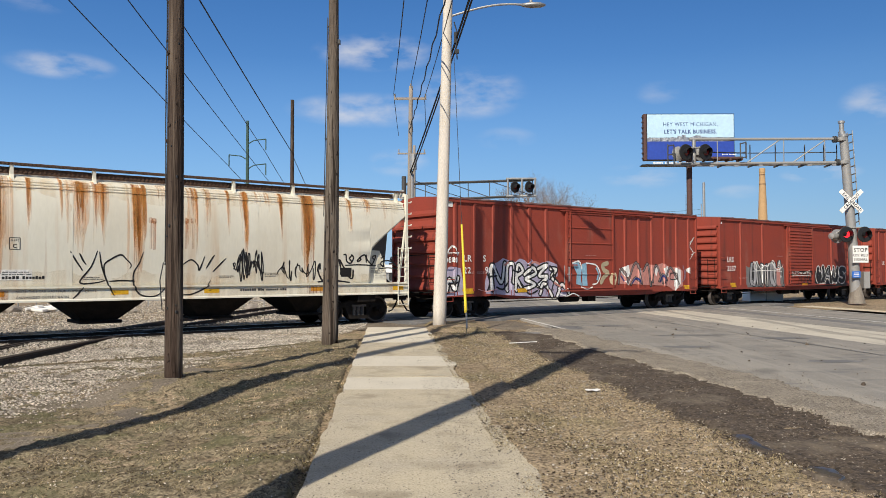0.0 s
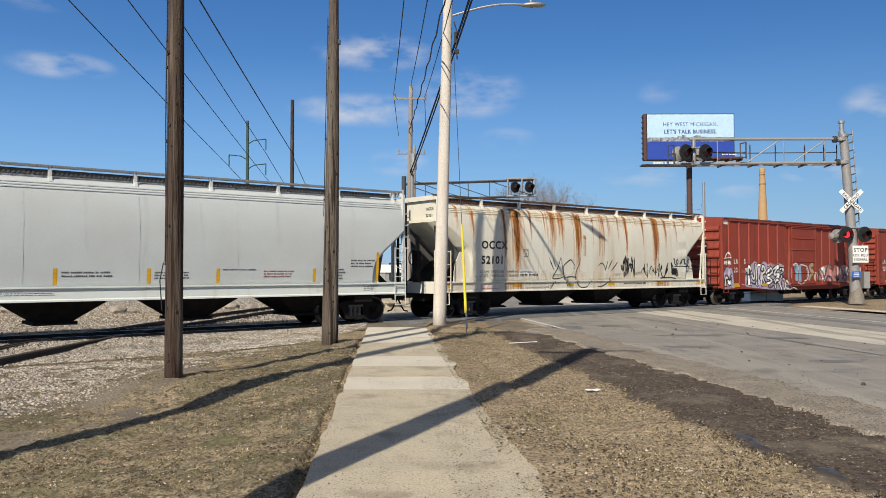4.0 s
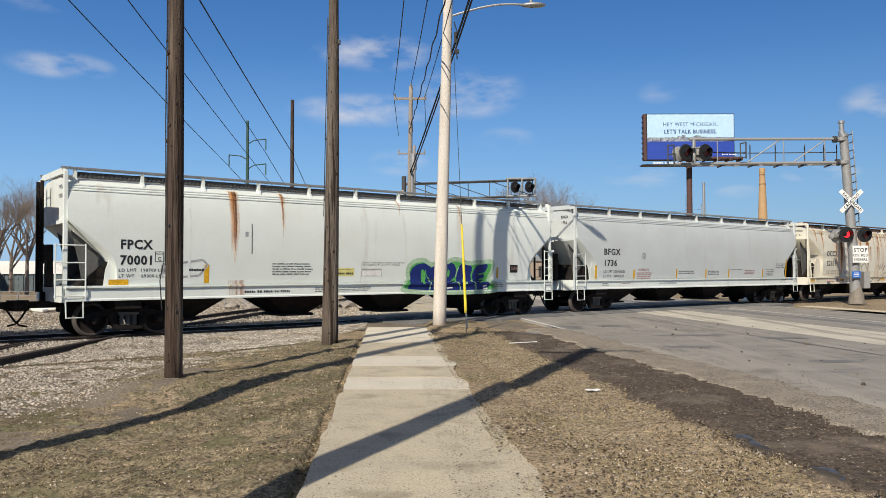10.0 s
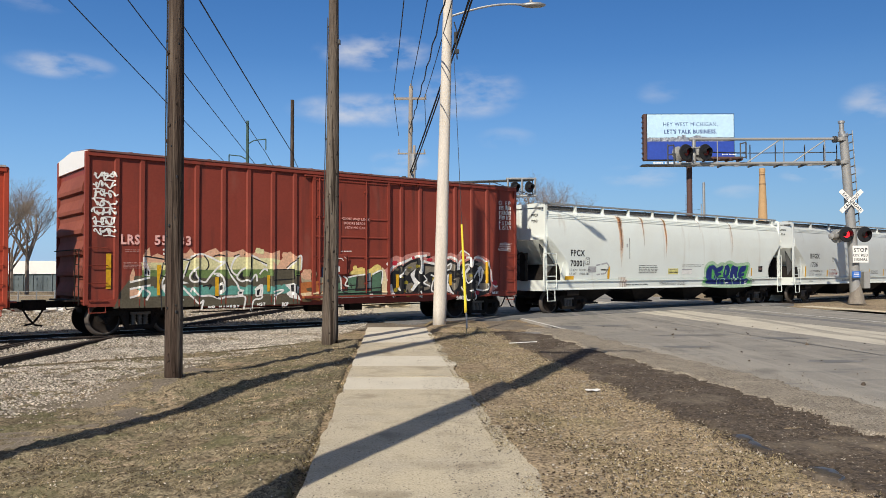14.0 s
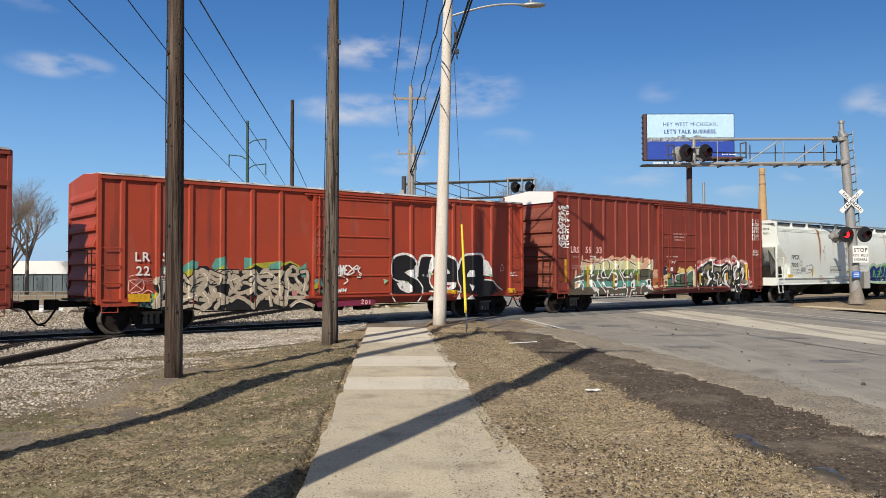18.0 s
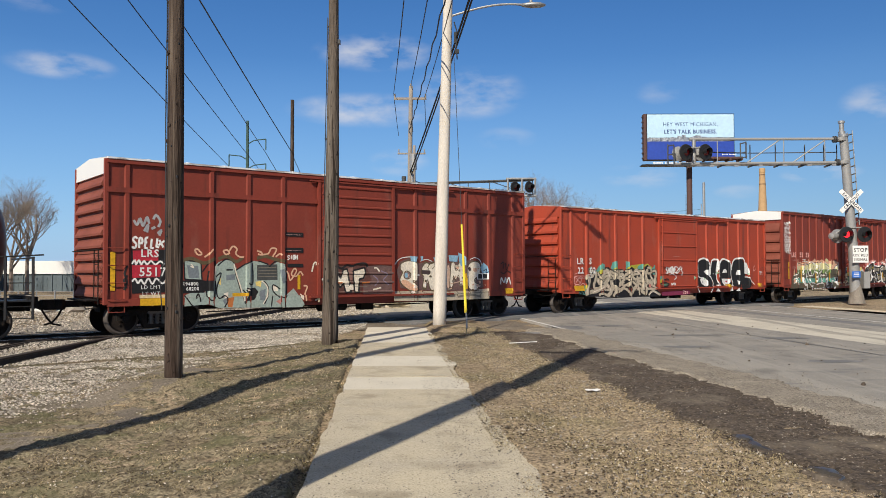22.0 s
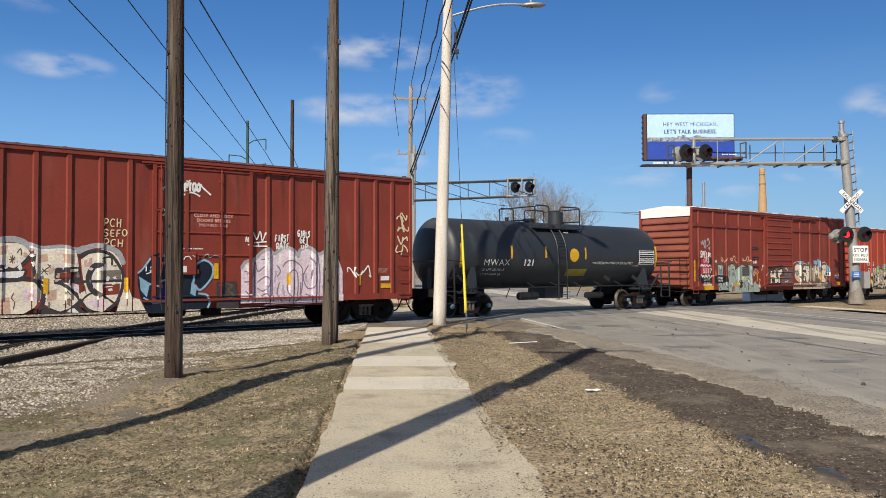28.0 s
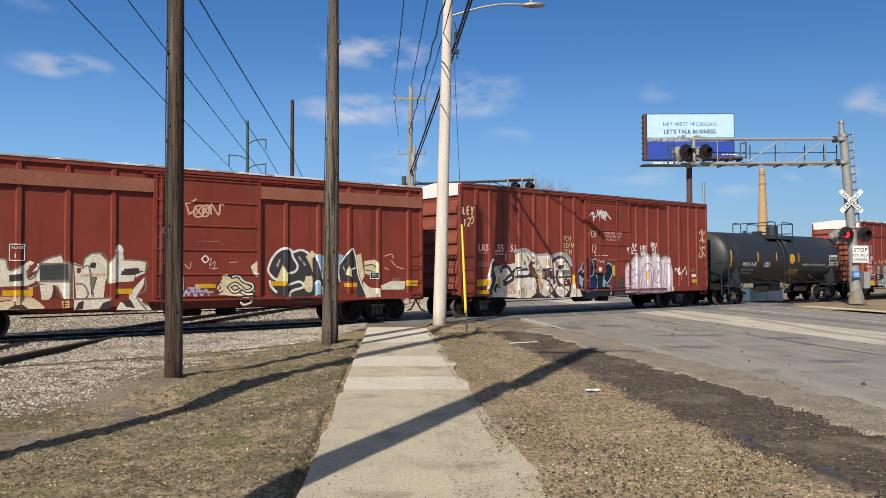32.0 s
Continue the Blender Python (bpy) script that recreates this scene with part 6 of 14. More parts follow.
def fill(side, top, bottom, x0, x1, key, step=0.06):
    """Paint between two height lines, each a function of x."""
    rows = []
    n = max(2, int((x1 - x0) / step))
    m = 2 if side.kind == "box" else 8
    side.count += 1 if key[:4] != "rust" else 0.06
    xs = [x0 + (x1 - x0) * i / n for i in range(n + 1)]
    xs += [o + q for o, w in side.edges for q in (-w, -w * 0.6, w * 0.6, w) if x0 < o + q < x1]
    if side.door:
        xs += [q for d in side.door for q in (d - 0.011, d - 0.009, d + 0.009, d + 0.011) if x0 < q < x1]
    for x in sorted(xs):
        a, b = bottom(x), max(bottom(x), top(x))
        zs = [a + (b - a) * j / (m - 1) for j in range(m)]
        if side.kind == "box":
            zs = [a, min(b, max(a, 1.019)), min(b, max(a, 1.021)), b]
        if side.kind == "hop":
            zs = sorted(zs + [q for q in (1.03, 1.031, 1.29, 1.291, 1.375, 1.376, 3.5, 3.9, 3.91, 4.09, 4.1, 4.12) if a < q < b])
            zs = zs + [b] * (20 - len(zs))
        rows.append([(x, z) for z in zs])
    side.put(key, rows)


def blob(side, cx, cz, rx, rz, key, seed=0, rough=0.2):
    n = 26
    side.count += 1
    ring = []
    for i in range(n + 1):
        a = 2 * math.pi * (i % n) / n
        q = 1 + rough * noise.noise(Vector((math.cos(a) * 1.6, math.sin(a) * 1.6, seed)))
        ring.append((cx + rx * q * math.cos(a), cz + rz * q * math.sin(a)))
    rows = [[(cx + (x - cx) * t, cz + (z - cz) * t) for x, z in ring] for t in [k / 10 for k in range(11)]]
    side.put(key, rows)


def poly(side, pts, key):
    """A flat shape of any outline."""
    side.count += 1
    v = [Vector((x, z, 0)) for x, z in pts]
    for t in tessellate([v]):
        side.lay(key, [(v[i].x, v[i].y) for i in t], 0.004 + 0.00006 * side.count)


def soft_poly(side, pts, key, rim=None):
    """A shape with its corners sprayed round, and an optional faint rim of another colour."""
    ring = list(pts)
    for _ in range(2):
        ring = [(a[0] * f + b[0] * (1 - f), a[1] * f + b[1] * (1 - f)) for a, b in zip(ring, ring[1:] + ring[:1]) for f in (0.75, 0.25)]
    if rim:
        stroke(side, ring + ring[:1], 0.16, rim)
    poly(side, ring, key)


def rect(side, x0, x1, z0, z1, key):
    fill(side, lambda x: z1, lambda x: z0, x0, x1, key)


FORMS = {
    "S": [[(0.9, 0.82), (0.6, 1.0), (0.2, 0.88), (0.2, 0.62), (0.55, 0.5), (0.85, 0.35), (0.75, 0.08), (0.4, 0.0), (0.08, 0.12)]],
    "I": [[(0.5, 1.0), (0.5, 0.0)]],
    "L": [[(0.3, 1.0), (0.3, 0.08), (0.85, 0.06)]],
    "E": [[(0.85, 0.95), (0.3, 0.95), (0.22, 0.5), (0.3, 0.05), (0.9, 0.05)], [(0.25, 0.52), (0.75, 0.52)]],
    "e": [[(0.15, 0.5), (0.85, 0.55), (0.75, 0.92), (0.4, 1.0), (0.1, 0.7), (0.15, 0.2), (0.5, 0.0), (0.9, 0.12)]],
    "R": [[(0.2, 0.0), (0.2, 1.0), (0.7, 1.0), (0.85, 0.75), (0.6, 0.5), (0.25, 0.48)], [(0.45, 0.48), (0.9, 0.0)]],
    "P": [[(0.2, 0.0), (0.2, 1.0), (0.7, 1.0), (0.9, 0.72), (0.65, 0.45), (0.25, 0.45)]],
    "O": [[(0.5, 1.0), (0.12, 0.75), (0.12, 0.25), (0.5, 0.0), (0.88, 0.25), (0.88, 0.75), (0.5, 1.0)]],
    "A": [[(0.05, 0.0), (0.42, 1.0), (0.58, 1.0), (0.95, 0.0)], [(0.25, 0.4), (0.75, 0.4)]],
    "C": [[(0.9, 0.85), (0.5, 1.0), (0.15, 0.75), (0.15, 0.25), (0.5, 0.0), (0.9, 0.15)]],
    "N": [[(0.12, 0.0), (0.15, 1.0), (0.8, 0.0), (0.85, 1.0)]],
    "M": [[(0.05, 0.0), (0.15, 1.0), (0.5, 0.35), (0.85, 1.0), (0.95, 0.0)]],
    "W": [[(0.05, 1.0), (0.25, 0.0), (0.5, 0.7), (0.75, 0.0), (0.95, 1.0)]],
    "T": [[(0.05, 0.95), (0.95, 0.95)], [(0.5, 0.95), (0.5, 0.0)]],
    "U": [[(0.15, 1.0), (0.15, 0.25), (0.5, 0.0), (0.85, 0.25), (0.85, 1.0)]],
    "K": [[(0.2, 1.0), (0.2, 0.0)], [(0.85, 1.0), (0.3, 0.5), (0.9, 0.0)]],
    "x": [[(0.1, 0.9), (0.6, 0.6), (0.3, 0.2), (0.9, 0.0)], [(0.8, 1.0), (0.4, 0.5), (0.7, 0.3), (0.1, 0.05)]],
    "y": [[(0.2, 0.9), (0.05, 0.5), (0.5, 0.35), (0.9, 0.7), (0.6, 1.0), (0.35, 0.6), (0.6, 0.1), (1.0, 0.2)]],
    "z": [[(0.0, 0.6), (0.3, 1.0), (0.6, 0.7), (0.35, 0.4), (0.7, 0.15), (0.95, 0.5), (0.8, 0.9)]],
    "w": [[(0.1, 1.0), (0.05, 0.3), (0.4, 0.05), (0.55, 0.6), (0.7, 0.05), (1.0, 0.4), (0.85, 1.0)]],
}


def place_form(ch, x, z, w, h, lean=0.0, jitter=0.0, rnd=None):
    out = []
    for line in FORMS[ch]:
        out.append([(x + w * p + lean * q + (rnd.uniform(-jitter, jitter) if rnd else 0), z + h * q + (rnd.uniform(-jitter, jitter) if rnd else 0)) for p, q in line])
    return out


def piece(side, letters, x0, x1, z0, z1, body, line, w, edge=0.09, halo=None, halo_w=0.2, accents=(), seed=0, jitter=0.05, overlap=1.25):
    """A sprayed word: halo, outline, fat letter bodies, then accents."""
    rnd = random.Random(seed)
    step = (x1 - x0) / len(letters)
    lines = []
    for i, ch in enumerate(letters):
        hh = (z1 - z0 - w) * rnd.uniform(0.92, 1.04)
        lines += place_form(ch, x0 + step * i + w * 0.35, z0 + w / 2, (step * overlap - w) * 0.95, hh, rnd.uniform(-0.1, 0.15), jitter, rnd)
    if halo:
        for l in lines:
            stroke(side, l, w + edge * 2 + halo_w, halo)
    for l in lines:
        stroke(side, l, w + edge * 2, line)
    for l in lines:
        stroke(side, l, w, rnd.choice(body) if isinstance(body, (list, tuple)) else body)
    for key, n, aw in accents:
        for _ in range(n):
            l = rnd.choice(lines)
            k = rnd.randrange(len(l) - 1)
            a, b = l[k], l[k + 1]
            ox, oz = rnd.uniform(-0.3, 0.3) * w, rnd.uniform(-0.3, 0.3) * w
            stroke(side, [(a[0] + ox, a[1] + oz), ((a[0] + b[0]) / 2 + ox * 1.2, (a[1] + b[1]) / 2 + oz), (b[0] + ox, b[1] + oz)], aw, key, True)


def wild(side, x0, x1, z0, z1, line, n, w, seed, fillkey=None):
    """Tangled interlocking strokes of a wildstyle piece."""
    rnd = random.Random(seed)
    for i in range(n):
        x = x0 + (x1 - x0) * (i + rnd.random()) / n
        z = rnd.uniform(z0, z1)
        pts = [(x, z)]
        a = rnd.uniform(0, 6.28)
        for _ in range(rnd.randint(3, 5)):
            a += rnd.uniform(-1.5, 1.5)
            d = rnd.uniform(0.2, 0.5)
            px, pz = pts[-1]
            pts.append((min(x1, max(x0, px + d * math.cos(a))), min(z1, max(z0, pz + d * 0.9 * math.sin(a)))))
        if fillkey:
            stroke(side, pts, w * 2.6, line)
            stroke(side, pts, w * 1.7, fillkey if isinstance(fillkey, str) else rnd.choice(fillkey))
        else:
            stroke(side, pts, w, line, True)


def tag(side, x0, x1, z0, z1, key, n, w=0.04, seed=0):
    """A handwritten tag: quick loops in one thin line."""
    rnd = random.Random(seed)
    h, L = z1 - z0, x1 - x0
    a, b, c = rnd.uniform(0, 6.28), rnd.uniform(0, 6.28), rnd.uniform(0.28, 0.42)
    pts = []
    for k in range(n * 7 + 1):
        t = k / (n * 7)
        p = t * n * 6.28
        pts.append((x0 + L * t + L / n * c * math.sin(p * 1.0 + a) + L / n * 0.2 * rnd.uniform(-1, 1), z0 + h * (0.5 + (0.3 + 0.2 * math.sin(t * 9 + b)) * math.sin(p * 1.37 + b)) + h * 0.12 * rnd.uniform(-1, 1)))
    cut = rnd.randint(n * 2, n * 4) if n > 2 else len(pts)
    for part_line in (pts[:cut], pts[cut + 1:]):
        if len(part_line) > 2:
            stroke(side, part_line, w, key)
    if rnd.random() < 0.5:
        stroke(side, [(x0, z0 - h * 0.12), (x0 + L * 0.5, z0 - h * 0.06), (x1, z0 - h * 0.16)], w * 0.8, key)


FORMS.update({
    "H": [[(0.15, 1.0), (0.15, 0.0)], [(0.85, 1.0), (0.85, 0.0)], [(0.15, 0.5), (0.85, 0.5)]],
    "G": [[(0.9, 0.85), (0.5, 1.0), (0.15, 0.75), (0.15, 0.25), (0.5, 0.0), (0.88, 0.15), (0.88, 0.45), (0.55, 0.45)]],
    "0": [[(0.5, 1.0), (0.2, 0.75), (0.2, 0.25), (0.5, 0.0), (0.8, 0.25), (0.8, 0.75), (0.5, 1.0)]],
    "D": [[(0.2, 0.0), (0.2, 1.0), (0.7, 0.85), (0.85, 0.5), (0.7, 0.12), (0.2, 0.0)]],
    "B": [[(0.2, 0.0), (0.2, 1.0), (0.7, 0.9), (0.65, 0.6), (0.25, 0.52), (0.8, 0.4), (0.75, 0.08), (0.2, 0.0)]],
    "F": [[(0.85, 1.0), (0.2, 0.97), (0.2, 0.0)], [(0.2, 0.52), (0.7, 0.52)]],
    "Y": [[(0.1, 1.0), (0.5, 0.5), (0.9, 1.0)], [(0.5, 0.5), (0.45, 0.0)]],
    "1": [[(0.3, 0.8), (0.5, 1.0), (0.5, 0.0)]],
    "2": [[(0.15, 0.8), (0.5, 1.0), (0.85, 0.75), (0.2, 0.05), (0.9, 0.05)]],
    " ": [],
})


def hand(side, text, x0, z0, wide, high, key, w, seed=0):
    """Words written by hand in thin strokes."""
    rnd = random.Random(seed)
    step = wide / len(text)
    for i, ch in enumerate(text):
        for line in place_form(ch, x0 + step * i, z0 + rnd.uniform(-0.06, 0.06) * high, step * 0.82, high * rnd.uniform(0.85, 1.05), 0.05 * high, 0.03 * high, rnd):
            stroke(side, line, w, key, curve=len(line) > 3)


def drip_line(z, amp, fr, seed):
    return lambda x: z + amp * noise.noise(Vector((x * fr, seed, 0.3))) + amp * 0.5 * noise.noise(Vector((x * fr * 2.7, seed, 7.3)))


def letters(side, text, x, z, size, key, wide=1.0, align="LEFT", lift=None, bold=0.018):
    lift = lift or (0.009 if side.kind == "box" else 0.005)
    lift = max(lift, 0.007 + 0.00006 * side.count)
    y = side.y(x + size * 0.5, z + size * 0.4) - lift
    tilt = 0.0
    if side.kind != "box":
        y0, y1 = side.y(x, z), side.y(x, z + size * 0.7)
        y, tilt = y0 - lift, -math.atan2(y1 - y0, size * 0.7)
    return writing(text, size, key, side.car, Matrix.Translation((x - side.h, y, z)) @ Matrix.Rotation(radians(90) + tilt, 4, "X"), wide=wide, align=align, bold=bold)


def markings(side, name, rects=(), small=()):
    """Flat reflectors, stencil panels and lines of tiny unreadable print."""
    if side.kind == "hop":
        side.count = 0
    for key, x0, x1, z0, z1 in rects:
        rect(side, x0, x1, z0, z1, key)
    side.done(name)
    for key, x, z, rows, w, h in small:
        bm = bmesh.new()
        bars(bm, 0, 0, rows, w, h, 0, seed=int(x * 10))
        ob = part("stencil_print", bm, key, side.car)
        ob["kind"] = "stuff"
        if side.kind == "hop" and z > 1.4:
            ob.rotation_euler.x = -math.atan2(side.y(x, z + 0.1) - side.y(x, z), 0.1)
        ob.location = (x - side.h, side.y(x + w / 2, z) - max(0.014 if side.kind == "box" else 0.008, 0.007 + 0.00006 * side.count), z)


def rust_streak(s, rnd, x, w, z0, top, run="rust_run"):
    """Soft tan wash with darker runs in it, from the roof edge downwards."""
    for k in range(4 + int(w * 26)):
        ww = rnd.uniform(0.03, 0.11)
        xx = x + rnd.gauss(0, 0.42) * w
        zz = z0 + (top - z0) * rnd.random() ** 1.6 * 0.9
        fill(s, lambda q: top, lambda q: zz + 1.3 * abs(q - xx) / ww, xx - ww / 2, xx + ww / 2, "rust_wash", 0.02)
    for _ in range(1 + int(w * 4)):
        ww = rnd.uniform(0.02, 0.05) + w * 0.1
        xx = x + rnd.uniform(-0.4, 0.4) * w
        zz = z0 + rnd.uniform(0.0, 1.1)
        fill(s, lambda q: top, lambda q: zz + 1.8 * abs(q - xx) / ww, xx - ww / 2, xx + ww / 2, run, 0.015)


def dress_train():
    DP, DL = (6.45, 9.45), (6.75, 9.7)
    # 2298
    s = Side(*T["2298"], "box", P93, DP)
    poly(s, [(0.11, 1.60), (0.34, 1.95), (0.87, 1.87), (0.95, 1.56), (1.06, 0.89), (0.10, 0.85)], "p_lilac")
    poly(s, [(2.06, 1.34), (2.29, 2.02), (2.69, 2.09), (2.99, 2.26), (3.28, 2.18), (3.64, 2.11), (3.89, 2.25), (4.13, 2.20), (4.32, 2.07), (4.51, 2.23), (4.82, 2.03), (5.46, 2.17), (5.99, 2.03), (6.01, 1.58), (5.68, 1.35), (6.48, 1.06), (6.47, 0.72), (4.34, 0.76), (2.06, 0.92)], "p_lilac")
    poly(s, [(0.21, 1.52), (0.79, 1.60), (0.87, 1.02), (0.26, 0.99)], "p_silver")
    stroke(s, [(2.40, 1.06), (2.40, 1.98), (2.89, 1.33), (3.08, 2.07)], 0.24, "p_black")
    stroke(s, [(2.40, 1.06), (2.40, 1.98), (2.89, 1.33), (3.08, 2.07)], 0.11, "p_white")
    stroke(s, [(3.16, 1.02), (3.22, 1.94), (3.52, 1.98), (3.49, 1.33)], 0.24, "p_black")
    stroke(s, [(3.16, 1.02), (3.22, 1.94), (3.52, 1.98), (3.49, 1.33)], 0.11, "p_white")
    stroke(s, [(3.64, 1.02), (3.76, 1.98), (4.04, 1.76), (3.70, 1.50), (4.06, 1.05)], 0.24, "p_black")
    stroke(s, [(3.64, 1.02), (3.76, 1.98), (4.04, 1.76), (3.70, 1.50), (4.06, 1.05)], 0.11, "p_white")
    stroke(s, [(4.13, 1.63), (4.57, 1.89), (4.75, 1.67), (4.19, 1.45), (4.69, 1.22), (4.06, 1.05)], 0.24, "p_black")
    stroke(s, [(4.13, 1.63), (4.57, 1.89), (4.75, 1.67), (4.19, 1.45), (4.69, 1.22), (4.06, 1.05)], 0.11, "p_white")
    stroke(s, [(4.88, 1.85), (5.33, 1.99), (4.94, 1.58), (5.39, 1.53), (4.87, 1.18)], 0.24, "p_black")
    stroke(s, [(4.88, 1.85), (5.33, 1.99), (4.94, 1.58), (5.39, 1.53), (4.87, 1.18)], 0.11, "p_white")
    stroke(s, [(5.59, 1.85), (5.92, 1.81), (5.65, 1.53), (5.98, 1.25)], 0.24, "p_black")
    stroke(s, [(5.59, 1.85), (5.92, 1.81), (5.65, 1.53), (5.98, 1.25)], 0.11, "p_white")
    stroke(s, [(4.94, 0.86), (5.20, 1.26), (5.61, 0.76)], 0.24, "p_black")
    stroke(s, [(4.94, 0.86), (5.20, 1.26), (5.61, 0.76)], 0.11, "p_white")
    stroke(s, [(5.91, 0.75), (6.24, 1.21), (6.58, 0.88)], 0.24, "p_black")
    stroke(s, [(5.91, 0.75), (6.24, 1.21), (6.58, 0.88)], 0.11, "p_white")
    stroke(s, [(0.21, 1.05), (0.34, 1.46), (0.58, 1.11), (0.74, 1.52)], 0.24, "p_black")
    stroke(s, [(0.21, 1.05), (0.34, 1.46), (0.58, 1.11), (0.74, 1.52)], 0.11, "p_white")
    stroke(s, [(2.29, 1.55), (2.69, 1.59)], 0.07, "p_black")
    stroke(s, [(2.63, 1.16), (2.98, 1.07), (3.28, 1.37)], 0.07, "p_black")
    stroke(s, [(3.43, 1.81), (3.76, 1.72)], 0.07, "p_black")
    stroke(s, [(4.25, 1.98), (4.63, 2.03)], 0.07, "p_black")
    stroke(s, [(4.75, 1.31), (5.06, 1.04), (5.45, 1.31)], 0.07, "p_black")
    stroke(s, [(5.53, 1.99), (5.78, 1.71), (5.52, 1.40)], 0.07, "p_black")
    stroke(s, [(2.12, 1.81), (2.29, 1.34), (2.17, 1.00)], 0.07, "p_black")
    stroke(s, [(0.26, 1.28), (0.79, 1.35)], 0.07, "p_black")
    stroke(s, [(3.88, 1.32), (4.31, 0.87), (4.81, 1.00)], 0.07, "p_black")
    stroke(s, [(5.92, 1.71), (5.65, 0.98)], 0.07, "p_black")
    stroke(s, [(4.35, 1.98), (4.66, 2.12), (4.98, 2.03)], 0.08, "p_pink")
    stroke(s, [(5.78, 1.30), (6.18, 1.11)], 0.08, "p_pink")
    stroke(s, [(3.28, 2.11), (3.05, 1.98)], 0.08, "p_pink")
    hand(s, "DERO", 0.16, 2.09, 0.58, 0.17, "p_white", 0.05, 4)
    stroke(s, [(0.21, 2.34), (0.32, 2.54), (0.48, 2.67), (0.64, 2.55), (0.74, 2.34)], 0.06, "p_white")
    stroke(s, [(0.16, 2.40), (0.80, 2.43)], 0.06, "p_white")
    stroke(s, [(6.04, 0.84), (6.44, 0.74), (6.85, 0.83), (7.19, 0.72)], 0.045, "p_white")
    stroke(s, [(1.72, 1.09), (2.11, 1.00), (2.69, 1.08)], 0.03, "p_rose")
    poly(s, [(6.79, 2.06), (7.17, 2.13), (7.38, 1.85), (7.30, 1.52), (7.37, 1.15), (7.02, 1.22), (7.06, 1.66)], "p_sky")
    poly(s, [(7.38, 2.06), (7.66, 2.09), (7.72, 1.14), (7.40, 1.15)], "p_sky")
    stroke(s, [(6.79, 2.08), (7.21, 2.16), (7.38, 1.85)], 0.06, "p_white")
    stroke(s, [(7.63, 2.09), (8.23, 2.02), (8.48, 1.78), (8.52, 1.52), (8.33, 1.25), (8.04, 1.19)], 0.06, "p_white")
    stroke(s, [(8.27, 1.90), (8.41, 1.66), (8.33, 1.37)], 0.09, "p_sky")
    stroke(s, [(9.00, 2.09), (8.70, 2.00), (8.78, 1.80), (9.03, 1.68), (8.77, 1.49), (8.59, 1.28)], 0.2, "p_tan")
    stroke(s, [(7.33, 1.10), (7.68, 1.00), (8.04, 1.09)], 0.05, "p_white")
    poly(s, [(6.38, 1.99), (6.72, 1.90), (6.72, 1.29), (6.38, 1.25)], "p_silver")
    blob(s, 9.45, 1.41, 0.30, 0.28, "p_cream", 1, 0.4)
    blob(s, 9.60, 1.46, 0.06, 0.06, "p_brown", 1, 0.4)
    poly(s, [(9.82, 1.21), (9.98, 1.80), (10.53, 2.00), (11.05, 2.16), (11.45, 1.75), (11.90, 2.06), (12.48, 2.01), (12.99, 2.12), (13.59, 1.91), (14.21, 1.96), (14.57, 1.75), (14.55, 1.05), (13.75, 0.85), (13.32, 1.07)], "p_pink")
    poly(s, [(9.87, 1.85), (10.53, 2.03), (10.68, 1.50), (10.29, 1.48)], "p_white")
    poly(s, [(11.24, 1.80), (11.41, 1.91), (11.44, 1.45), (11.24, 1.45)], "p_white")
    poly(s, [(12.31, 1.86), (12.73, 1.96), (12.51, 1.49)], "p_white")
    poly(s, [(13.07, 1.88), (13.42, 1.99), (13.45, 1.49), (13.15, 1.44)], "p_white")
    poly(s, [(13.94, 1.91), (14.39, 1.80), (14.42, 1.16), (13.84, 0.80)], "p_white")
    poly(s, [(10.21, 1.31), (10.68, 1.40), (10.52, 1.13)], "p_white")
    poly(s, [(14.75, 1.80), (15.12, 1.96), (15.11, 1.59)], "p_white")
    stroke(s, [(9.82, 1.21), (10.02, 1.85), (10.48, 1.33)], 0.13, "p_black")
    stroke(s, [(9.82, 1.21), (10.02, 1.85), (10.48, 1.33)], 0.07, "p_greyrose")
    stroke(s, [(10.48, 1.25), (11.05, 2.13), (11.48, 1.19)], 0.13, "p_black")
    stroke(s, [(10.48, 1.25), (11.05, 2.13), (11.48, 1.19)], 0.07, "p_greyrose")
    stroke(s, [(11.57, 1.75), (11.90, 2.06), (12.09, 1.08)], 0.13, "p_black")
    stroke(s, [(11.57, 1.75), (11.90, 2.06), (12.09, 1.08)], 0.07, "p_greyrose")
    stroke(s, [(12.18, 1.24), (12.52, 2.01), (13.02, 1.18)], 0.13, "p_black")
    stroke(s, [(12.18, 1.24), (12.52, 2.01), (13.02, 1.18)], 0.07, "p_greyrose")
    stroke(s, [(13.15, 1.23), (13.59, 1.91), (14.24, 1.16)], 0.13, "p_black")
    stroke(s, [(13.15, 1.23), (13.59, 1.91), (14.24, 1.16)], 0.07, "p_greyrose")
    stroke(s, [(10.68, 1.15), (11.00, 1.45), (11.32, 1.25)], 0.13, "p_black")
    stroke(s, [(10.68, 1.15), (11.00, 1.45), (11.32, 1.25)], 0.07, "p_greyrose")
    stroke(s, [(12.72, 1.28), (12.98, 1.59), (13.32, 1.33)], 0.13, "p_black")
    stroke(s, [(12.72, 1.28), (12.98, 1.59), (13.32, 1.33)], 0.07, "p_greyrose")
    stroke(s, [(10.76, 1.20), (11.08, 1.43), (11.40, 1.20)], 0.07, "p_blue")
    stroke(s, [(12.81, 1.23), (13.02, 1.54), (13.23, 1.28)], 0.07, "p_blue")
    stroke(s, [(9.98, 1.56), (10.21, 1.31)], 0.07, "p_blue")
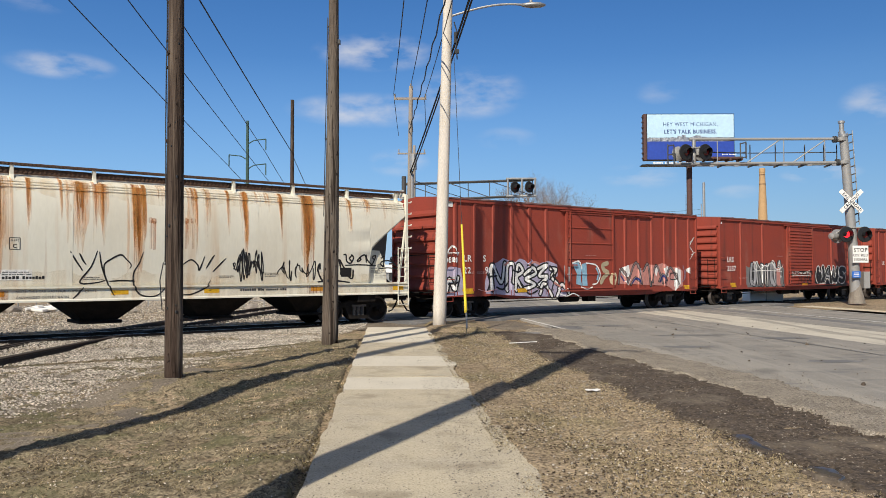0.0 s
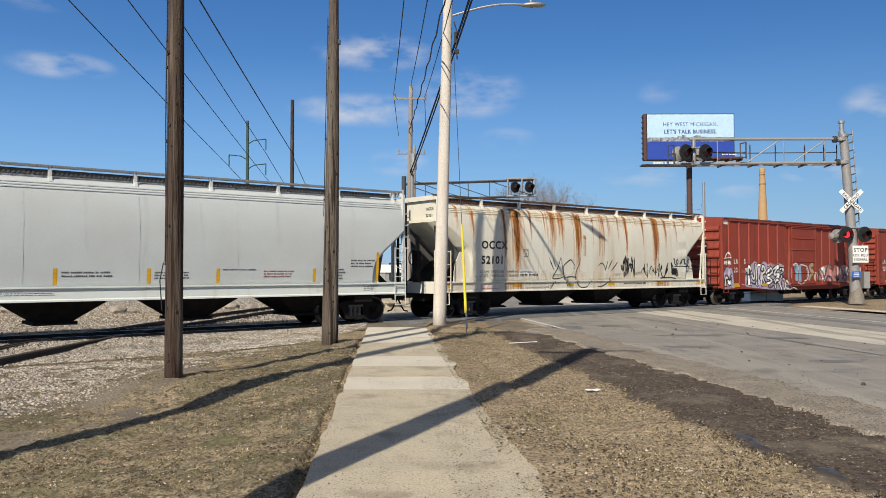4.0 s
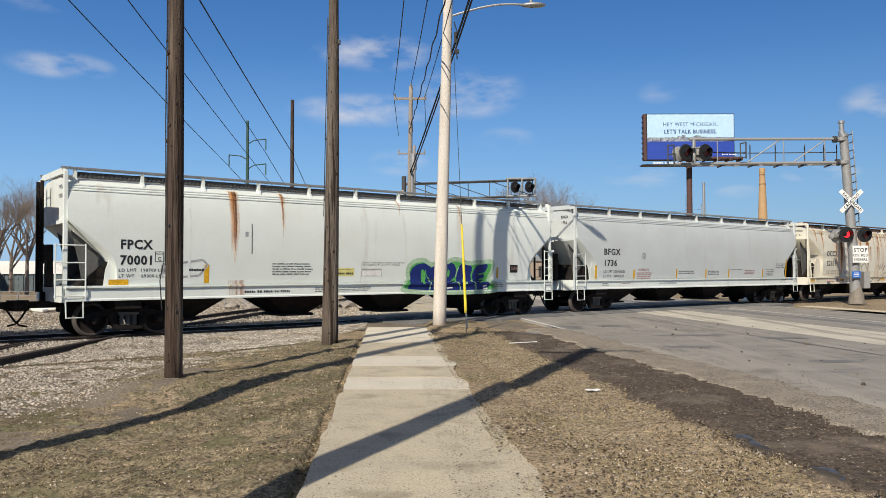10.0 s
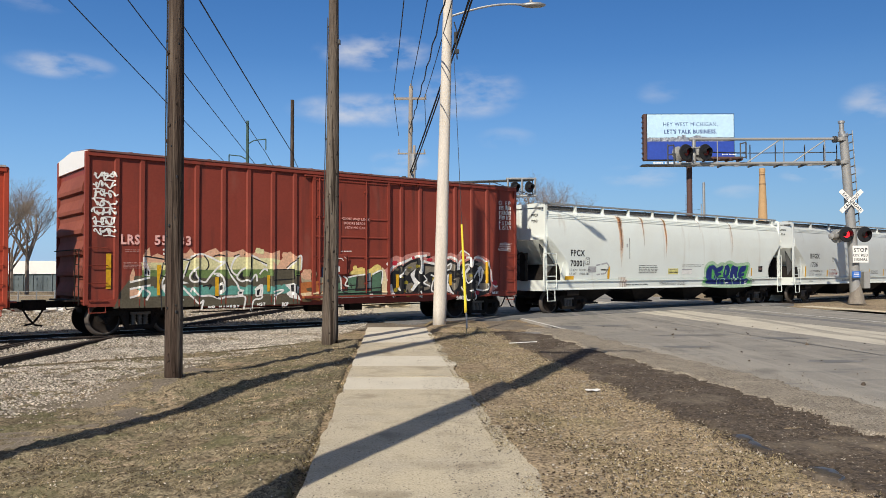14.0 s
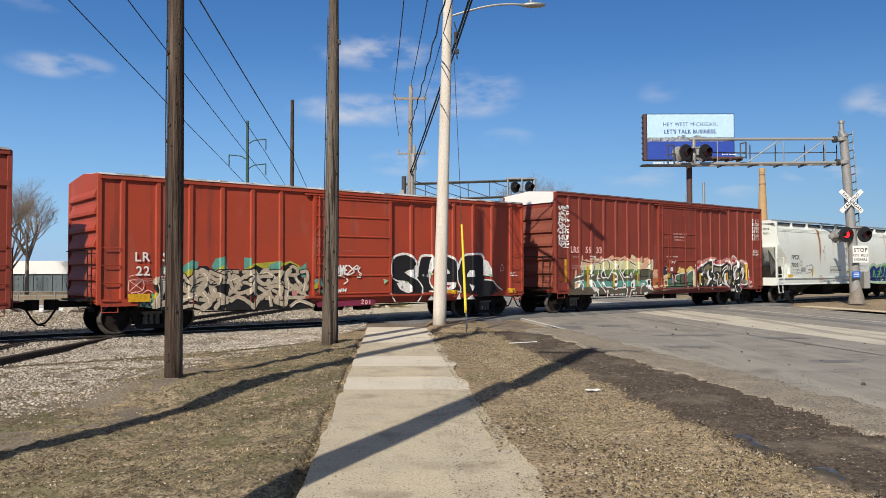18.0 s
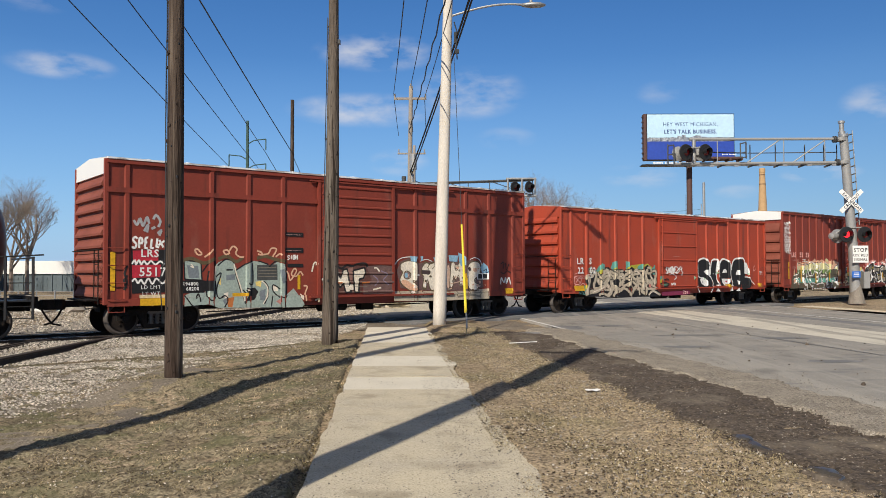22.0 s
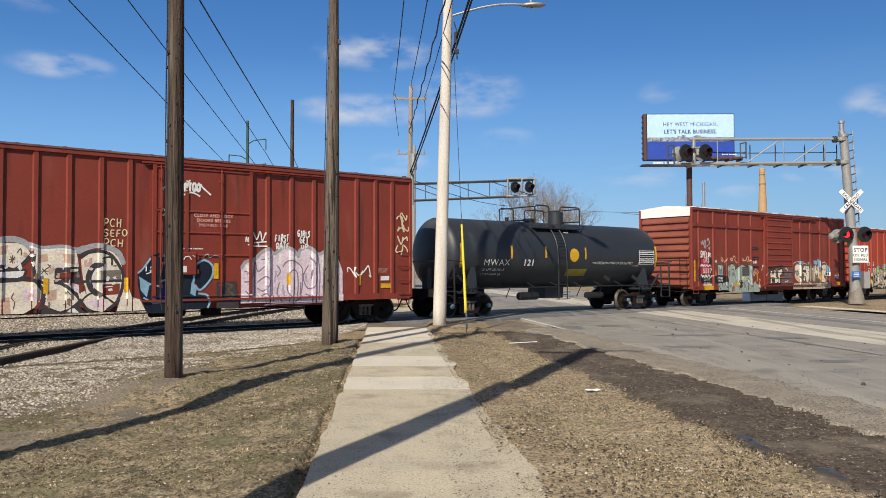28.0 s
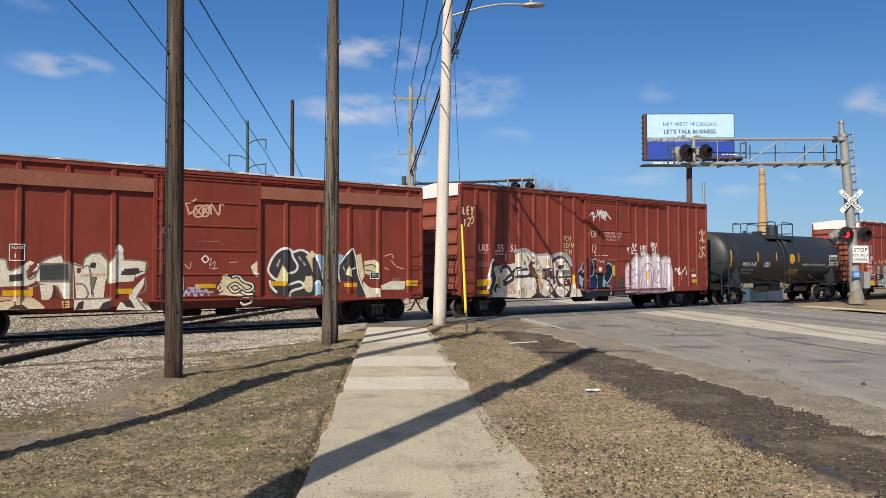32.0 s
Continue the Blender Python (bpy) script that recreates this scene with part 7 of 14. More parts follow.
    stroke(s, [(13.59, 1.65), (14.03, 1.64), (14.02, 1.38), (13.58, 1.38), (13.59, 1.65)], 0.05, "p_black")
    stroke(s, [(14.57, 2.02), (14.74, 1.48), (14.47, 1.22)], 0.05, "p_plum")
    stroke(s, [(14.84, 1.86), (14.65, 1.37)], 0.05, "p_plum")
    stroke(s, [(15.12, 2.29), (15.41, 2.62), (15.14, 2.94), (15.42, 3.27)], 0.035, "p_white")
    stroke(s, [(15.22, 2.51), (15.59, 2.67)], 0.035, "p_white")
    stroke(s, [(15.14, 3.10), (15.51, 3.38)], 0.035, "p_white")
    s.done()
    markings(s, "reflector", [("p_yellow", 0.95, 1.45, 0.93, 1.12), ("p_yellow", 3.7, 4.2, 0.93, 1.08), ("p_yellow", 14.6, 15.0, 0.9, 1.08), ("p_white", 0.12, 0.5, 4.1, 4.3)],
             [("p_faint", 1.3, 1.75, 3, 0.9, 0.025), ("p_faint", 7.6, 2.4, 1, 0.7, 0.025)])
    letters(s, "LR", 1.0, 2.12, 0.34, "white")
    letters(s, "S", 1.95, 2.12, 0.34, "white")
    letters(s, "22", 1.0, 1.68, 0.34, "white")
    letters(s, "98", 2.05, 1.68, 0.34, "white")
    # 2257
    s = Side(*T["2257"], "box", [1.9, 4.0], (6.45, 9.3))
    fill(s, drip_line(2.0, 0.25, 1.5, 4), lambda x: 0.9, 2.4, 6.2, "p_grey")
    piece(s, "UNIUA", 2.7, 6.0, 0.95, 2.2, ["p_silver", "p_grey"], "p_black", 0.26, 0.06, None, 0, (("p_white", 18, 0.05), ("p_black", 14, 0.05)), 14)
    rect(s, 5.4, 5.8, 0.95, 1.9, "p_pink")
    tag(s, 3.0, 6.0, 1.8, 2.3, "p_white", 5, 0.05, 31)
    wild(s, 6.6, 9.2, 0.95, 1.7, "p_black", 22, 0.06, 15)
    tag(s, 6.9, 9.0, 1.5, 1.75, "p_white", 5, 0.03, 8)
    fill(s, drip_line(1.9, 0.2, 1.5, 5), lambda x: 0.85, 9.6, 13.4, "p_black")
    piece(s, "wAUS", 9.7, 13.3, 1.0, 2.05, "p_black", "p_white", 0.3, 0.05, None, 0, (("p_silver", 14, 0.05),), 17)
    s.done()
    markings(s, "reflector", [("p_yellow", 0.9, 1.35, 0.93, 1.15), ("p_yellow", 8.0, 8.6, 0.9, 1.05), ("p_white", 0.1, 0.2, 4.1, 4.2)],
             [("p_faint", 5.5, 2.55, 2, 0.6, 0.025), ("p_faint", 1.7, 1.4, 2, 0.8, 0.025), ("p_faint", 5.6, 2.1, 3, 0.6, 0.025)])
    letters(s, "LRS", 0.62, 2.2, 0.36, "white")
    letters(s, "2257", 0.62, 1.75, 0.36, "white")
    # leading car
    s = Side(*T["lead"], "box", P93, DP)
    piece(s, "AeSx", 9.7, 14.6, 0.95, 2.1, "p_silver", "p_black", 0.24, 0.07, None, 0, (("p_white", 14, 0.05),), 19)
    s.done()
    letters(s, "LR", 1.0, 2.12, 0.34, "white")
    letters(s, "S", 1.95, 2.12, 0.34, "white")
    # rusty cream hopper
    s = Side(*T["occx"], "hop")
    rnd = random.Random(3)
    fill(s, lambda q: 4.19, drip_line(3.75, 0.25, 1.2, 61), 0.3, 16.2, "rust_stain", 0.12)
    fill(s, lambda q: 1.285, lambda q: 1.05, 0.1, 16.4, "rust_stain", 0.2)
    fill(s, drip_line(1.7, 0.2, 1.3, 63), lambda q: 1.4, 1.6, 15.0, "rust_stain", 0.12)
    for x, w, z0 in ((0.9, 0.1, 3.2), (1.6, 0.1, 2.7), (2.4, 0.2, 3.6), (3.22, 0.12, 1.6), (3.85, 0.36, 1.35), (4.61, 0.1, 2.6), (5.4, 0.06, 3.0), (5.75, 0.24, 2.2), (6.3, 0.14, 2.4), (7.28, 0.26, 1.5), (7.53, 0.08, 2.2), (8.1, 0.3, 3.6), (8.95, 0.3, 2.2), (9.3, 0.12, 2.6),
                     (9.99, 0.12, 2.6), (10.56, 0.16, 2.2), (11.1, 0.3, 3.5), (11.72, 0.1, 2.6), (12.68, 0.4, 1.4), (13.4, 0.16, 2.6), (14.2, 0.14, 2.9), (14.9, 0.3, 3.4), (15.6, 0.12, 3.3)):
        rust_streak(s, rnd, x, w, z0, 4.19)
    # the strongest runs: a broad wash with a dark core
    for x, wide, core, top, low in ((1.62, 0.22, 0.05, 4.0, 2.6), (3.2, 0.2, 0.05, 4.1, 1.7), (3.88, 0.62, 0.24, 4.19, 1.42), (5.92, 0.4, 0.07, 4.15, 2.3), (6.45, 0.3, 0.04, 4.15, 2.5), (7.38, 0.42, 0.09, 4.1, 1.6),
                                    (8.3, 0.2, 0.035, 4.0, 2.7), (10.5, 0.3, 0.08, 4.15, 2.3), (11.7, 0.2, 0.04, 4.05, 2.8), (12.62, 0.5, 0.16, 4.19, 1.5), (13.4, 0.25, 0.06, 4.1, 2.7)):
        for k in range(4):
            w = wide * (1 - 0.2 * k) / 2
            fill(s, lambda q: top, lambda q: low + 0.3 * k + 1.2 * abs(q - x) / w + 0.5 * noise.noise(Vector((q * 19, k, x))), x - w, x + w, "rust_wash", 0.015)
        fill(s, lambda q: top, lambda q: low + 0.5 + 1.4 * abs(q - x) / core + 0.4 * noise.noise(Vector((q * 31, 2, x))), x - core / 2, x + core / 2, "rust_run", 0.01)
    for x, z in ((7.7, 3.19), (7.8, 3.17), (8.7, 3.21), (8.9, 3.22), (12.66, 3.2)):
        blob(s, x, z, 0.07, 0.09, "rust_run", x)
        fill(s, lambda q: z, lambda q: z - 0.8, x - 0.035, x + 0.035, "rust_run", 0.02)
    rnd = random.Random(5)
    fill(s, lambda q: 1.29, lambda q: 1.06, 3.2, 4.2, "rust_run")
    fill(s, lambda q: 1.29, lambda q: 1.06, 12.6, 13.6, "rust_run")
    s.done("rust_streak")
    for line in ([(5.62, 2.3), (5.8, 2.0), (5.94, 1.79)], [(5.85, 2.25), (5.95, 2.05), (6.02, 1.95)], [(6.3, 2.32), (6.15, 1.9), (5.88, 1.48), (6.3, 1.47), (6.55, 1.55)], [(6.35, 2.3), (6.42, 1.9), (6.6, 1.4), (6.75, 1.1)], [(6.5, 1.7), (6.48, 1.95), (6.65, 2.1), (6.9, 2.22), (7.05, 2.1), (7.18, 1.95), (7.14, 1.85)],
                 [(7.5, 2.3), (7.4, 2.0), (7.25, 1.7), (7.3, 1.3), (7.5, 1.1), (7.9, 1.1), (8.2, 1.4)], [(6.6, 1.5), (6.95, 1.52), (7.3, 1.5)], [(8.6, 1.95), (8.85, 2.1), (9.05, 1.95), (9.1, 1.8), (9.25, 2.2)], [(9.3, 1.85), (9.45, 2.1), (9.55, 2.25)], [(9.5, 1.75), (9.7, 1.95), (9.9, 2.15)], [(8.6, 1.1), (8.9, 1.12), (9.3, 1.3), (9.45, 1.5)], [(5.7, 1.05), (5.85, 1.2), (5.95, 1.35)]):
        stroke(s, line, 0.045, "p_black", True)
    tag(s, 10.1, 11.05, 1.55, 2.4, "p_black", 6, 0.035, 21)
    tag(s, 10.3, 11.1, 1.5, 2.45, "p_black", 5, 0.035, 23)
    tag(s, 11.6, 12.9, 1.5, 2.1, "p_black", 6, 0.035, 24)
    tag(s, 13.0, 14.2, 1.5, 2.15, "p_black", 3, 0.06, 25)
    tag(s, 14.0, 15.2, 2.0, 2.35, "p_black", 4, 0.05, 26)
    tag(s, 15.35, 16.1, 1.9, 2.3, "p_black", 2, 0.05, 28)
    s.done()
    markings(s, "reflector", [("p_yellow", 0.1, 0.55, 1.14, 1.26), ("p_amber", 3.64, 4.11, 1.14, 1.27), ("p_yellow", 6.67, 7.12, 1.14, 1.26), ("p_yellow", 9.25, 9.71, 1.14, 1.26), ("p_amber", 12.75, 13.2, 1.14, 1.27), ("p_yellow", 15.9, 16.35, 1.12, 1.26),
                             ("p_white", 4.0, 4.73, 1.55, 1.82), ("p_rose", 2.02, 2.46, 1.13, 1.26), ("p_white", 2.17, 2.31, 1.14, 1.25), ("p_black", 13.85, 14.25, 1.58, 1.88)],
             [("black", 4.05, 1.58, 1, 0.64, 0.1), ("p_print", 4.05, 1.74, 2, 0.62, 0.035), ("black", 10.36, 1.18, 1, 1.5, 0.09), ("p_red", 2.05, 1.1, 1, 0.8, 0.03), ("p_print", 15.0, 1.85, 3, 0.5, 0.04), ("p_print", 9.7, 1.62, 2, 0.4, 0.03), ("p_print", 11.15, 1.7, 3, 0.4, 0.03), ("p_print", 5.95, 1.6, 2, 0.4, 0.03)])
    letters(s, "OCCX", 2.0, 2.61, 0.42, "black", lift=0.008, bold=0.03)
    letters(s, "52101", 2.0, 2.04, 0.42, "black", lift=0.008, bold=0.03)
    letters(s, "LD LMT  197800 LBS    89800 KGS", 1.95, 1.7, 0.125, "black", lift=0.012)
    letters(s, "LT WT     65200 LBS    29600 KGS", 1.95, 1.55, 0.125, "black", lift=0.012)
    letters(s, "NOTE: THIS CAR HAS FOUR COMPARTMENTS", 4.36, 1.23, 0.085, "p_print")
    letters(s, "GALVANIZED OUTLET GATES", 4.36, 1.08, 0.085, "p_print")
    plate(s, 4.2, 2.33, 0.24, "C")
    end_letters(s, ("OCCX", "52101"), 4.05, 0.24)
    # clean grey hopper
    s = Side(*T["bfgx"], "hop")
    markings(s, "reflector", [("p_yellow", 1.15, 1.28, 1.42, 2.0), ("p_yellow", 3.72, 3.85, 1.42, 1.8), ("p_yellow", 6.9, 7.0, 1.42, 1.85), ("p_yellow", 9.3, 9.4, 1.42, 1.85), ("p_yellow", 11.3, 11.4, 1.42, 1.85), ("p_yellow", 14.5, 14.6, 1.42, 1.85), ("p_yellow", 16.9, 17.0, 1.42, 2.4), ("p_white", 4.5, 4.8, 1.15, 1.26)],
             [("p_print", 7.1, 1.72, 2, 1.3, 0.06), ("p_print", 9.5, 1.72, 3, 0.9, 0.05), ("p_print", 11.5, 1.8, 1, 1.1, 0.05), ("p_maroon", 4.0, 1.65, 4, 0.95, 0.05), ("p_maroon", 12.8, 1.75, 3, 0.9, 0.05), ("p_print", 14.9, 1.8, 4, 0.7, 0.06), ("p_print", 15.9, 2.1, 3, 0.8, 0.06), ("p_print", 5.6, 1.2, 2, 1.3, 0.03),
              ("p_print", 1.6, 1.2, 2, 0.3, 0.04), ("p_print", 16.4, 1.25, 3, 0.4, 0.04), ("p_maroon", 2.9, 1.2, 1, 0.5, 0.03)])
    letters(s, "BFGX", 1.7, 2.46, 0.37, "black", 1.1, bold=0.03)
    letters(s, "1736", 1.7, 1.98, 0.37, "black", 1.1, bold=0.03)
    letters(s, "LD LMT 200000LBS", 1.7, 1.68, 0.16, "black")
    letters(s, "LT WT   68000LBS", 1.7, 1.48, 0.16, "black")
    letters(s, "WARNING", 4.02, 1.76, 0.16, "p_maroon")
    plate(s, 4.35, 2.3, 0.2, "C")
    end_letters(s, ("BFGX", "1736"), 3.95, 0.2)
    # off-white hopper with the blue word
    s = Side(*T["fpcx"], "hop")
    rnd = random.Random(9)
    for x, w, z0 in ((4.68, 0.16, 2.1), (6.27, 0.07, 2.6), (7.92, 0.1, 2.3), (10.72, 0.05, 3.5), (13.44, 0.07, 2.5)):
        rust_streak(s, rnd, x, w, z0, 4.19, "rust_stain")
    for x, wide, core, low in ((4.68, 0.3, 0.1, 1.9), (6.27, 0.12, 0.03, 3.0), (7.92, 0.14, 0.03, 2.4)):
        for k in range(3):
            w = wide * (1 - 0.25 * k) / 2
            fill(s, lambda q: 4.15, lambda q: low + 0.3 * k + 1.2 * abs(q - x) / w, x - w, x + w, "rust_wash", 0.015)
        fill(s, lambda q: 4.15, lambda q: low + 0.4 + 1.2 * abs(q - x) / core, x - core / 2, x + core / 2, "rust_run", 0.01)
    fill(s, lambda q: 1.5, lambda q: 1.06, 4.5, 5.0, "rust_run", 0.05)
    s.done("rust_streak")
    soft_poly(s, [(10.77, 1.02), (10.85, 1.27), (11.01, 1.38), (11.11, 1.50), (11.01, 1.68), (11.07, 1.95), (11.32, 2.12), (11.73, 2.17), (11.90, 2.07), (12.10, 1.97), (12.38, 2.12), (12.82, 2.07), (12.93, 2.17), (13.27, 2.21), (13.62, 2.09), (13.85, 2.04), (14.20, 2.10), (14.44, 2.08), (14.81, 2.14), (15.03, 2.08), (15.00, 1.85), (14.85, 1.57), (14.76, 1.37), (15.05, 1.37), (15.20, 1.17), (15.10, 0.97)], "p_grass", "p_mist")
    soft_poly(s, [(11.13, 1.74), (11.32, 1.97), (11.73, 2.06), (11.97, 1.97), (12.14, 1.77), (12.16, 1.59), (12.27, 1.40), (12.23, 1.03), (11.05, 1.02), (11.05, 1.27), (11.17, 1.41)], "p_blue")
    soft_poly(s, [(11.61, 1.81), (11.71, 1.84), (11.82, 1.66), (11.82, 1.35), (11.63, 1.28)], "p_grass")
    stroke(s, [(11.80, 1.81), (11.86, 1.59), (12.01, 1.46), (12.21, 1.40), (12.32, 1.18), (12.23, 1.01)], 0.04, "p_grass")
    soft_poly(s, [(12.04, 1.78), (12.12, 1.98), (12.32, 1.95), (12.55, 2.05), (12.60, 2.01), (12.55, 1.81), (12.38, 1.72), (12.19, 1.70), (12.20, 1.65), (12.45, 1.68), (12.48, 1.54), (12.20, 1.53), (12.20, 1.36), (12.39, 1.40), (12.61, 1.32), (12.65, 1.14), (12.61, 0.96), (11.95, 0.98), (11.95, 1.36), (12.01, 1.53)], "p_blue")
    soft_poly(s, [(12.60, 1.64), (12.64, 1.92), (12.81, 2.07), (13.03, 2.07), (13.19, 1.93), (13.22, 1.71), (13.16, 1.55), (12.97, 1.42), (12.97, 1.33), (13.24, 1.37), (13.35, 1.25), (13.37, 1.05), (13.31, 0.95), (12.66, 0.96), (12.66, 1.14), (12.67, 1.42)], "p_blue")
    soft_poly(s, [(12.80, 1.81), (12.90, 1.82), (12.92, 1.64), (12.85, 1.54), (12.79, 1.56)], "p_grass")
    soft_poly(s, [(13.24, 1.63), (13.29, 1.90), (13.48, 2.05), (13.64, 2.02), (13.78, 2.06), (13.95, 1.96), (13.98, 1.78), (13.90, 1.69), (13.93, 1.45), (14.07, 1.33), (14.13, 1.10), (14.09, 0.93), (13.35, 0.95), (13.38, 1.19), (13.30, 1.34), (13.21, 1.42)], "p_blue")
    soft_poly(s, [(13.56, 1.63), (13.62, 1.51), (13.70, 1.41), (13.73, 1.31), (13.65, 1.22), (13.54, 1.28), (13.53, 1.40)], "p_mint")
    soft_poly(s, [(13.95, 1.56), (14.06, 1.81), (14.18, 1.96), (14.42, 2.01), (14.71, 2.04), (14.76, 1.96), (14.68, 1.81), (14.57, 1.70), (14.28, 1.67), (14.28, 1.61), (14.54, 1.66), (14.60, 1.55), (14.50, 1.49), (14.30, 1.48), (14.30, 1.31), (14.57, 1.38), (14.82, 1.35), (14.87, 1.24), (14.66, 1.09), (14.65, 0.91), (14.13, 0.92), (14.14, 1.18), (14.04, 1.41)], "p_blue")
    stroke(s, [(11.95, 0.98), (12.02, 1.21), (12.00, 1.39), (11.95, 1.50)], 0.045, "p_mint")
    stroke(s, [(12.43, 1.38), (12.61, 1.34), (12.70, 1.18), (12.64, 0.98)], 0.045, "p_mint")
    stroke(s, [(13.19, 1.39), (13.35, 1.28), (13.42, 1.12), (13.34, 0.96)], 0.045, "p_mint")
    stroke(s, [(13.93, 1.42), (14.10, 1.31), (14.17, 1.15), (14.10, 0.96)], 0.045, "p_mint")
    stroke(s, [(12.60, 1.58), (12.65, 1.81), (12.76, 2.01)], 0.045, "p_mint")
    stroke(s, [(13.20, 1.56), (13.25, 1.75), (13.32, 1.90)], 0.045, "p_mint")
    stroke(s, [(12.74, 1.13), (12.87, 1.16), (13.04, 1.16)], 0.05, "p_white")
    stroke(s, [(14.50, 1.20), (14.72, 1.23)], 0.05, "p_white")
    stroke(s, [(14.53, 1.11), (14.73, 1.12)], 0.05, "p_white")
    stroke(s, [(11.95, 1.46), (12.32, 1.44), (12.71, 1.42)], 0.05, "p_navy")
    stroke(s, [(13.00, 1.39), (13.17, 1.40)], 0.05, "p_navy")
    stroke(s, [(14.21, 1.40), (14.50, 1.42)], 0.05, "p_navy")
    s.done()
    markings(s, "reflector", [("p_yellow", 1.1, 1.62, 1.4, 1.55), ("p_yellow", 3.75, 3.9, 1.42, 1.95), ("p_label", 8.07, 8.85, 1.6, 1.87), ("p_grey", 5.2, 5.24, 2.3, 3.2), ("p_silver", 5.0, 5.1, 2.8, 2.95), ("p_yellow", 15.2, 15.3, 1.5, 1.9), ("p_silver", 2.5, 3.0, 1.7, 1.95), ("p_black", 15.9, 16.3, 1.7, 2.0), ("p_silver", 9.15, 9.95, 1.6, 1.85), ("p_white", 9.165, 9.935, 1.615, 1.79)],
             [("p_print", 5.9, 1.98, 5, 1.3, 0.05), ("black", 8.1, 1.66, 1, 0.7, 0.085), ("p_print", 8.16, 1.8, 1, 0.6, 0.035), ("black", 5.0, 1.12, 1, 1.5, 0.09), ("p_print", 7.4, 1.22, 3, 2.0, 0.035), ("black", 3.3, 1.78, 1, 0.4, 0.09), ("p_faint", 15.95, 1.9, 3, 0.3, 0.025), ("p_print", 15.0, 1.3, 3, 0.4, 0.04)])
    for a, b in (((3.0, 2.0), (3.7, 2.1)), ((3.7, 2.1), (3.85, 1.95)), ((3.85, 1.95), (3.6, 1.65)), ((3.6, 1.65), (3.05, 1.6))):
        stroke(s, [a, b], 0.06, "p_silver")
    s.done("patch")
    letters(s, "CONSULT OWNER BEFORE WELDING ON CAR BODY", 9.15, 2.03, 0.066, "p_print")
    letters(s, "SHARP OBJECTS MUST NOT CONTACT LINING", 9.15, 1.955, 0.066, "p_print")
    letters(s, "FPCX", 1.38, 2.39, 0.35, "black", 0.95, bold=0.03)
    letters(s, "70001", 1.38, 1.96, 0.35, "black", 0.95, bold=0.03)
    letters(s, "LD LMT  198700 LBS", 1.35, 1.76, 0.13, "black")
    letters(s, "LT WT    69300 LBS", 1.35, 1.6, 0.13, "black")
    plate(s, 2.33, 2.04, 0.23, "C")
    # 5533: cream, green, brown and teal bands with white lines
    s = Side(*T["5533"], "box", P78, DL)
    poly(s, [(1.46, 2.21), (1.65, 2.44), (1.69, 2.18), (1.88, 2.27), (2.08, 2.19), (2.35, 2.28), (2.69, 2.28), (2.82, 2.43), (2.93, 2.29), (3.17, 2.27), (3.38, 2.38), (3.57, 2.45), (3.70, 2.33), (3.89, 2.39), (4.12, 2.33), (4.42, 2.43), (4.57, 2.31), (4.75, 2.30), (4.95, 2.44), (5.11, 2.38), (5.35, 2.32), (5.64, 2.42), (5.64, 1.94), (1.46, 1.92)], "p_salmon")
    poly(s, [(1.42, 2.02), (2.36, 2.01), (2.85, 2.16), (4.34, 2.20), (5.45, 2.16), (6.04, 2.0), (6.30, 2.1), (6.30, 1.79), (1.45, 1.79)], "p_straw")
    poly(s, [(1.45, 1.80), (6.32, 1.84), (6.32, 1.63), (1.45, 1.65)], "p_moss")
    poly(s, [(1.20, 1.65), (6.32, 1.66), (6.30, 0.74), (0.70, 0.77), (0.87, 1.20)], "p_drab")
    poly(s, [(1.42, 1.27), (6.30, 1.30), (6.30, 1.08), (1.45, 1.07)], "p_teal")
    for k in range(26):
        blob(s, 1.5 + 0.185 * k, 1.27 + 0.03 * math.sin(k * 2.3), 0.13, 0.06, "p_teal", k, 0.5)
    for k in range(20):
        blob(s, 1.6 + 0.24 * k, 1.64 + 0.03 * math.sin(k * 1.7), 0.16, 0.05, "p_moss", k, 0.5)
    poly(s, [(1.13, 1.33), (1.32, 1.27), (1.43, 1.21), (1.38, 1.07), (1.13, 1.05)], "p_salmon")
    poly(s, [(1.13, 1.64), (1.22, 1.87), (1.27, 1.71), (1.23, 1.50), (1.13, 1.47)], "p_salmon")
    poly(s, [(1.13, 1.50), (1.38, 1.56), (1.70, 1.61), (1.70, 1.40), (1.38, 1.34), (1.13, 1.30)], "p_drab")
    poly(s, [(1.46, 2.17), (1.54, 2.17), (1.63, 1.92), (1.68, 1.78), (1.68, 1.64), (1.52, 1.64), (1.48, 1.85)], "p_white")
    poly(s, [(1.53, 1.85), (1.58, 1.87), (1.58, 1.70), (1.53, 1.68)], "p_black")
    poly(s, [(1.60, 1.81), (1.66, 1.78), (1.66, 1.67), (1.61, 1.67)], "p_black")
    poly(s, [(2.15, 2.04), (2.31, 2.04), (2.29, 1.56), (2.13, 1.52), (2.18, 1.81)], "p_white")
    poly(s, [(2.19, 1.75), (2.28, 1.80), (2.27, 1.65), (2.17, 1.61)], "p_black")
    poly(s, [(2.01, 1.38), (2.36, 1.28), (2.41, 1.05), (2.60, 0.94), (2.48, 0.90), (2.32, 0.89), (2.16, 1.11)], "p_white")
    poly(s, [(2.21, 1.27), (2.29, 1.24), (2.28, 1.14), (2.21, 1.18)], "p_black")
    poly(s, [(2.32, 1.21), (2.37, 1.18), (2.39, 1.06), (2.32, 1.10)], "p_black")
    poly(s, [(2.58, 1.50), (2.78, 1.43), (2.53, 1.40)], "p_white")
    stroke(s, [(1.13, 1.47), (1.38, 1.53), (1.68, 1.60)], 0.055, "p_white")
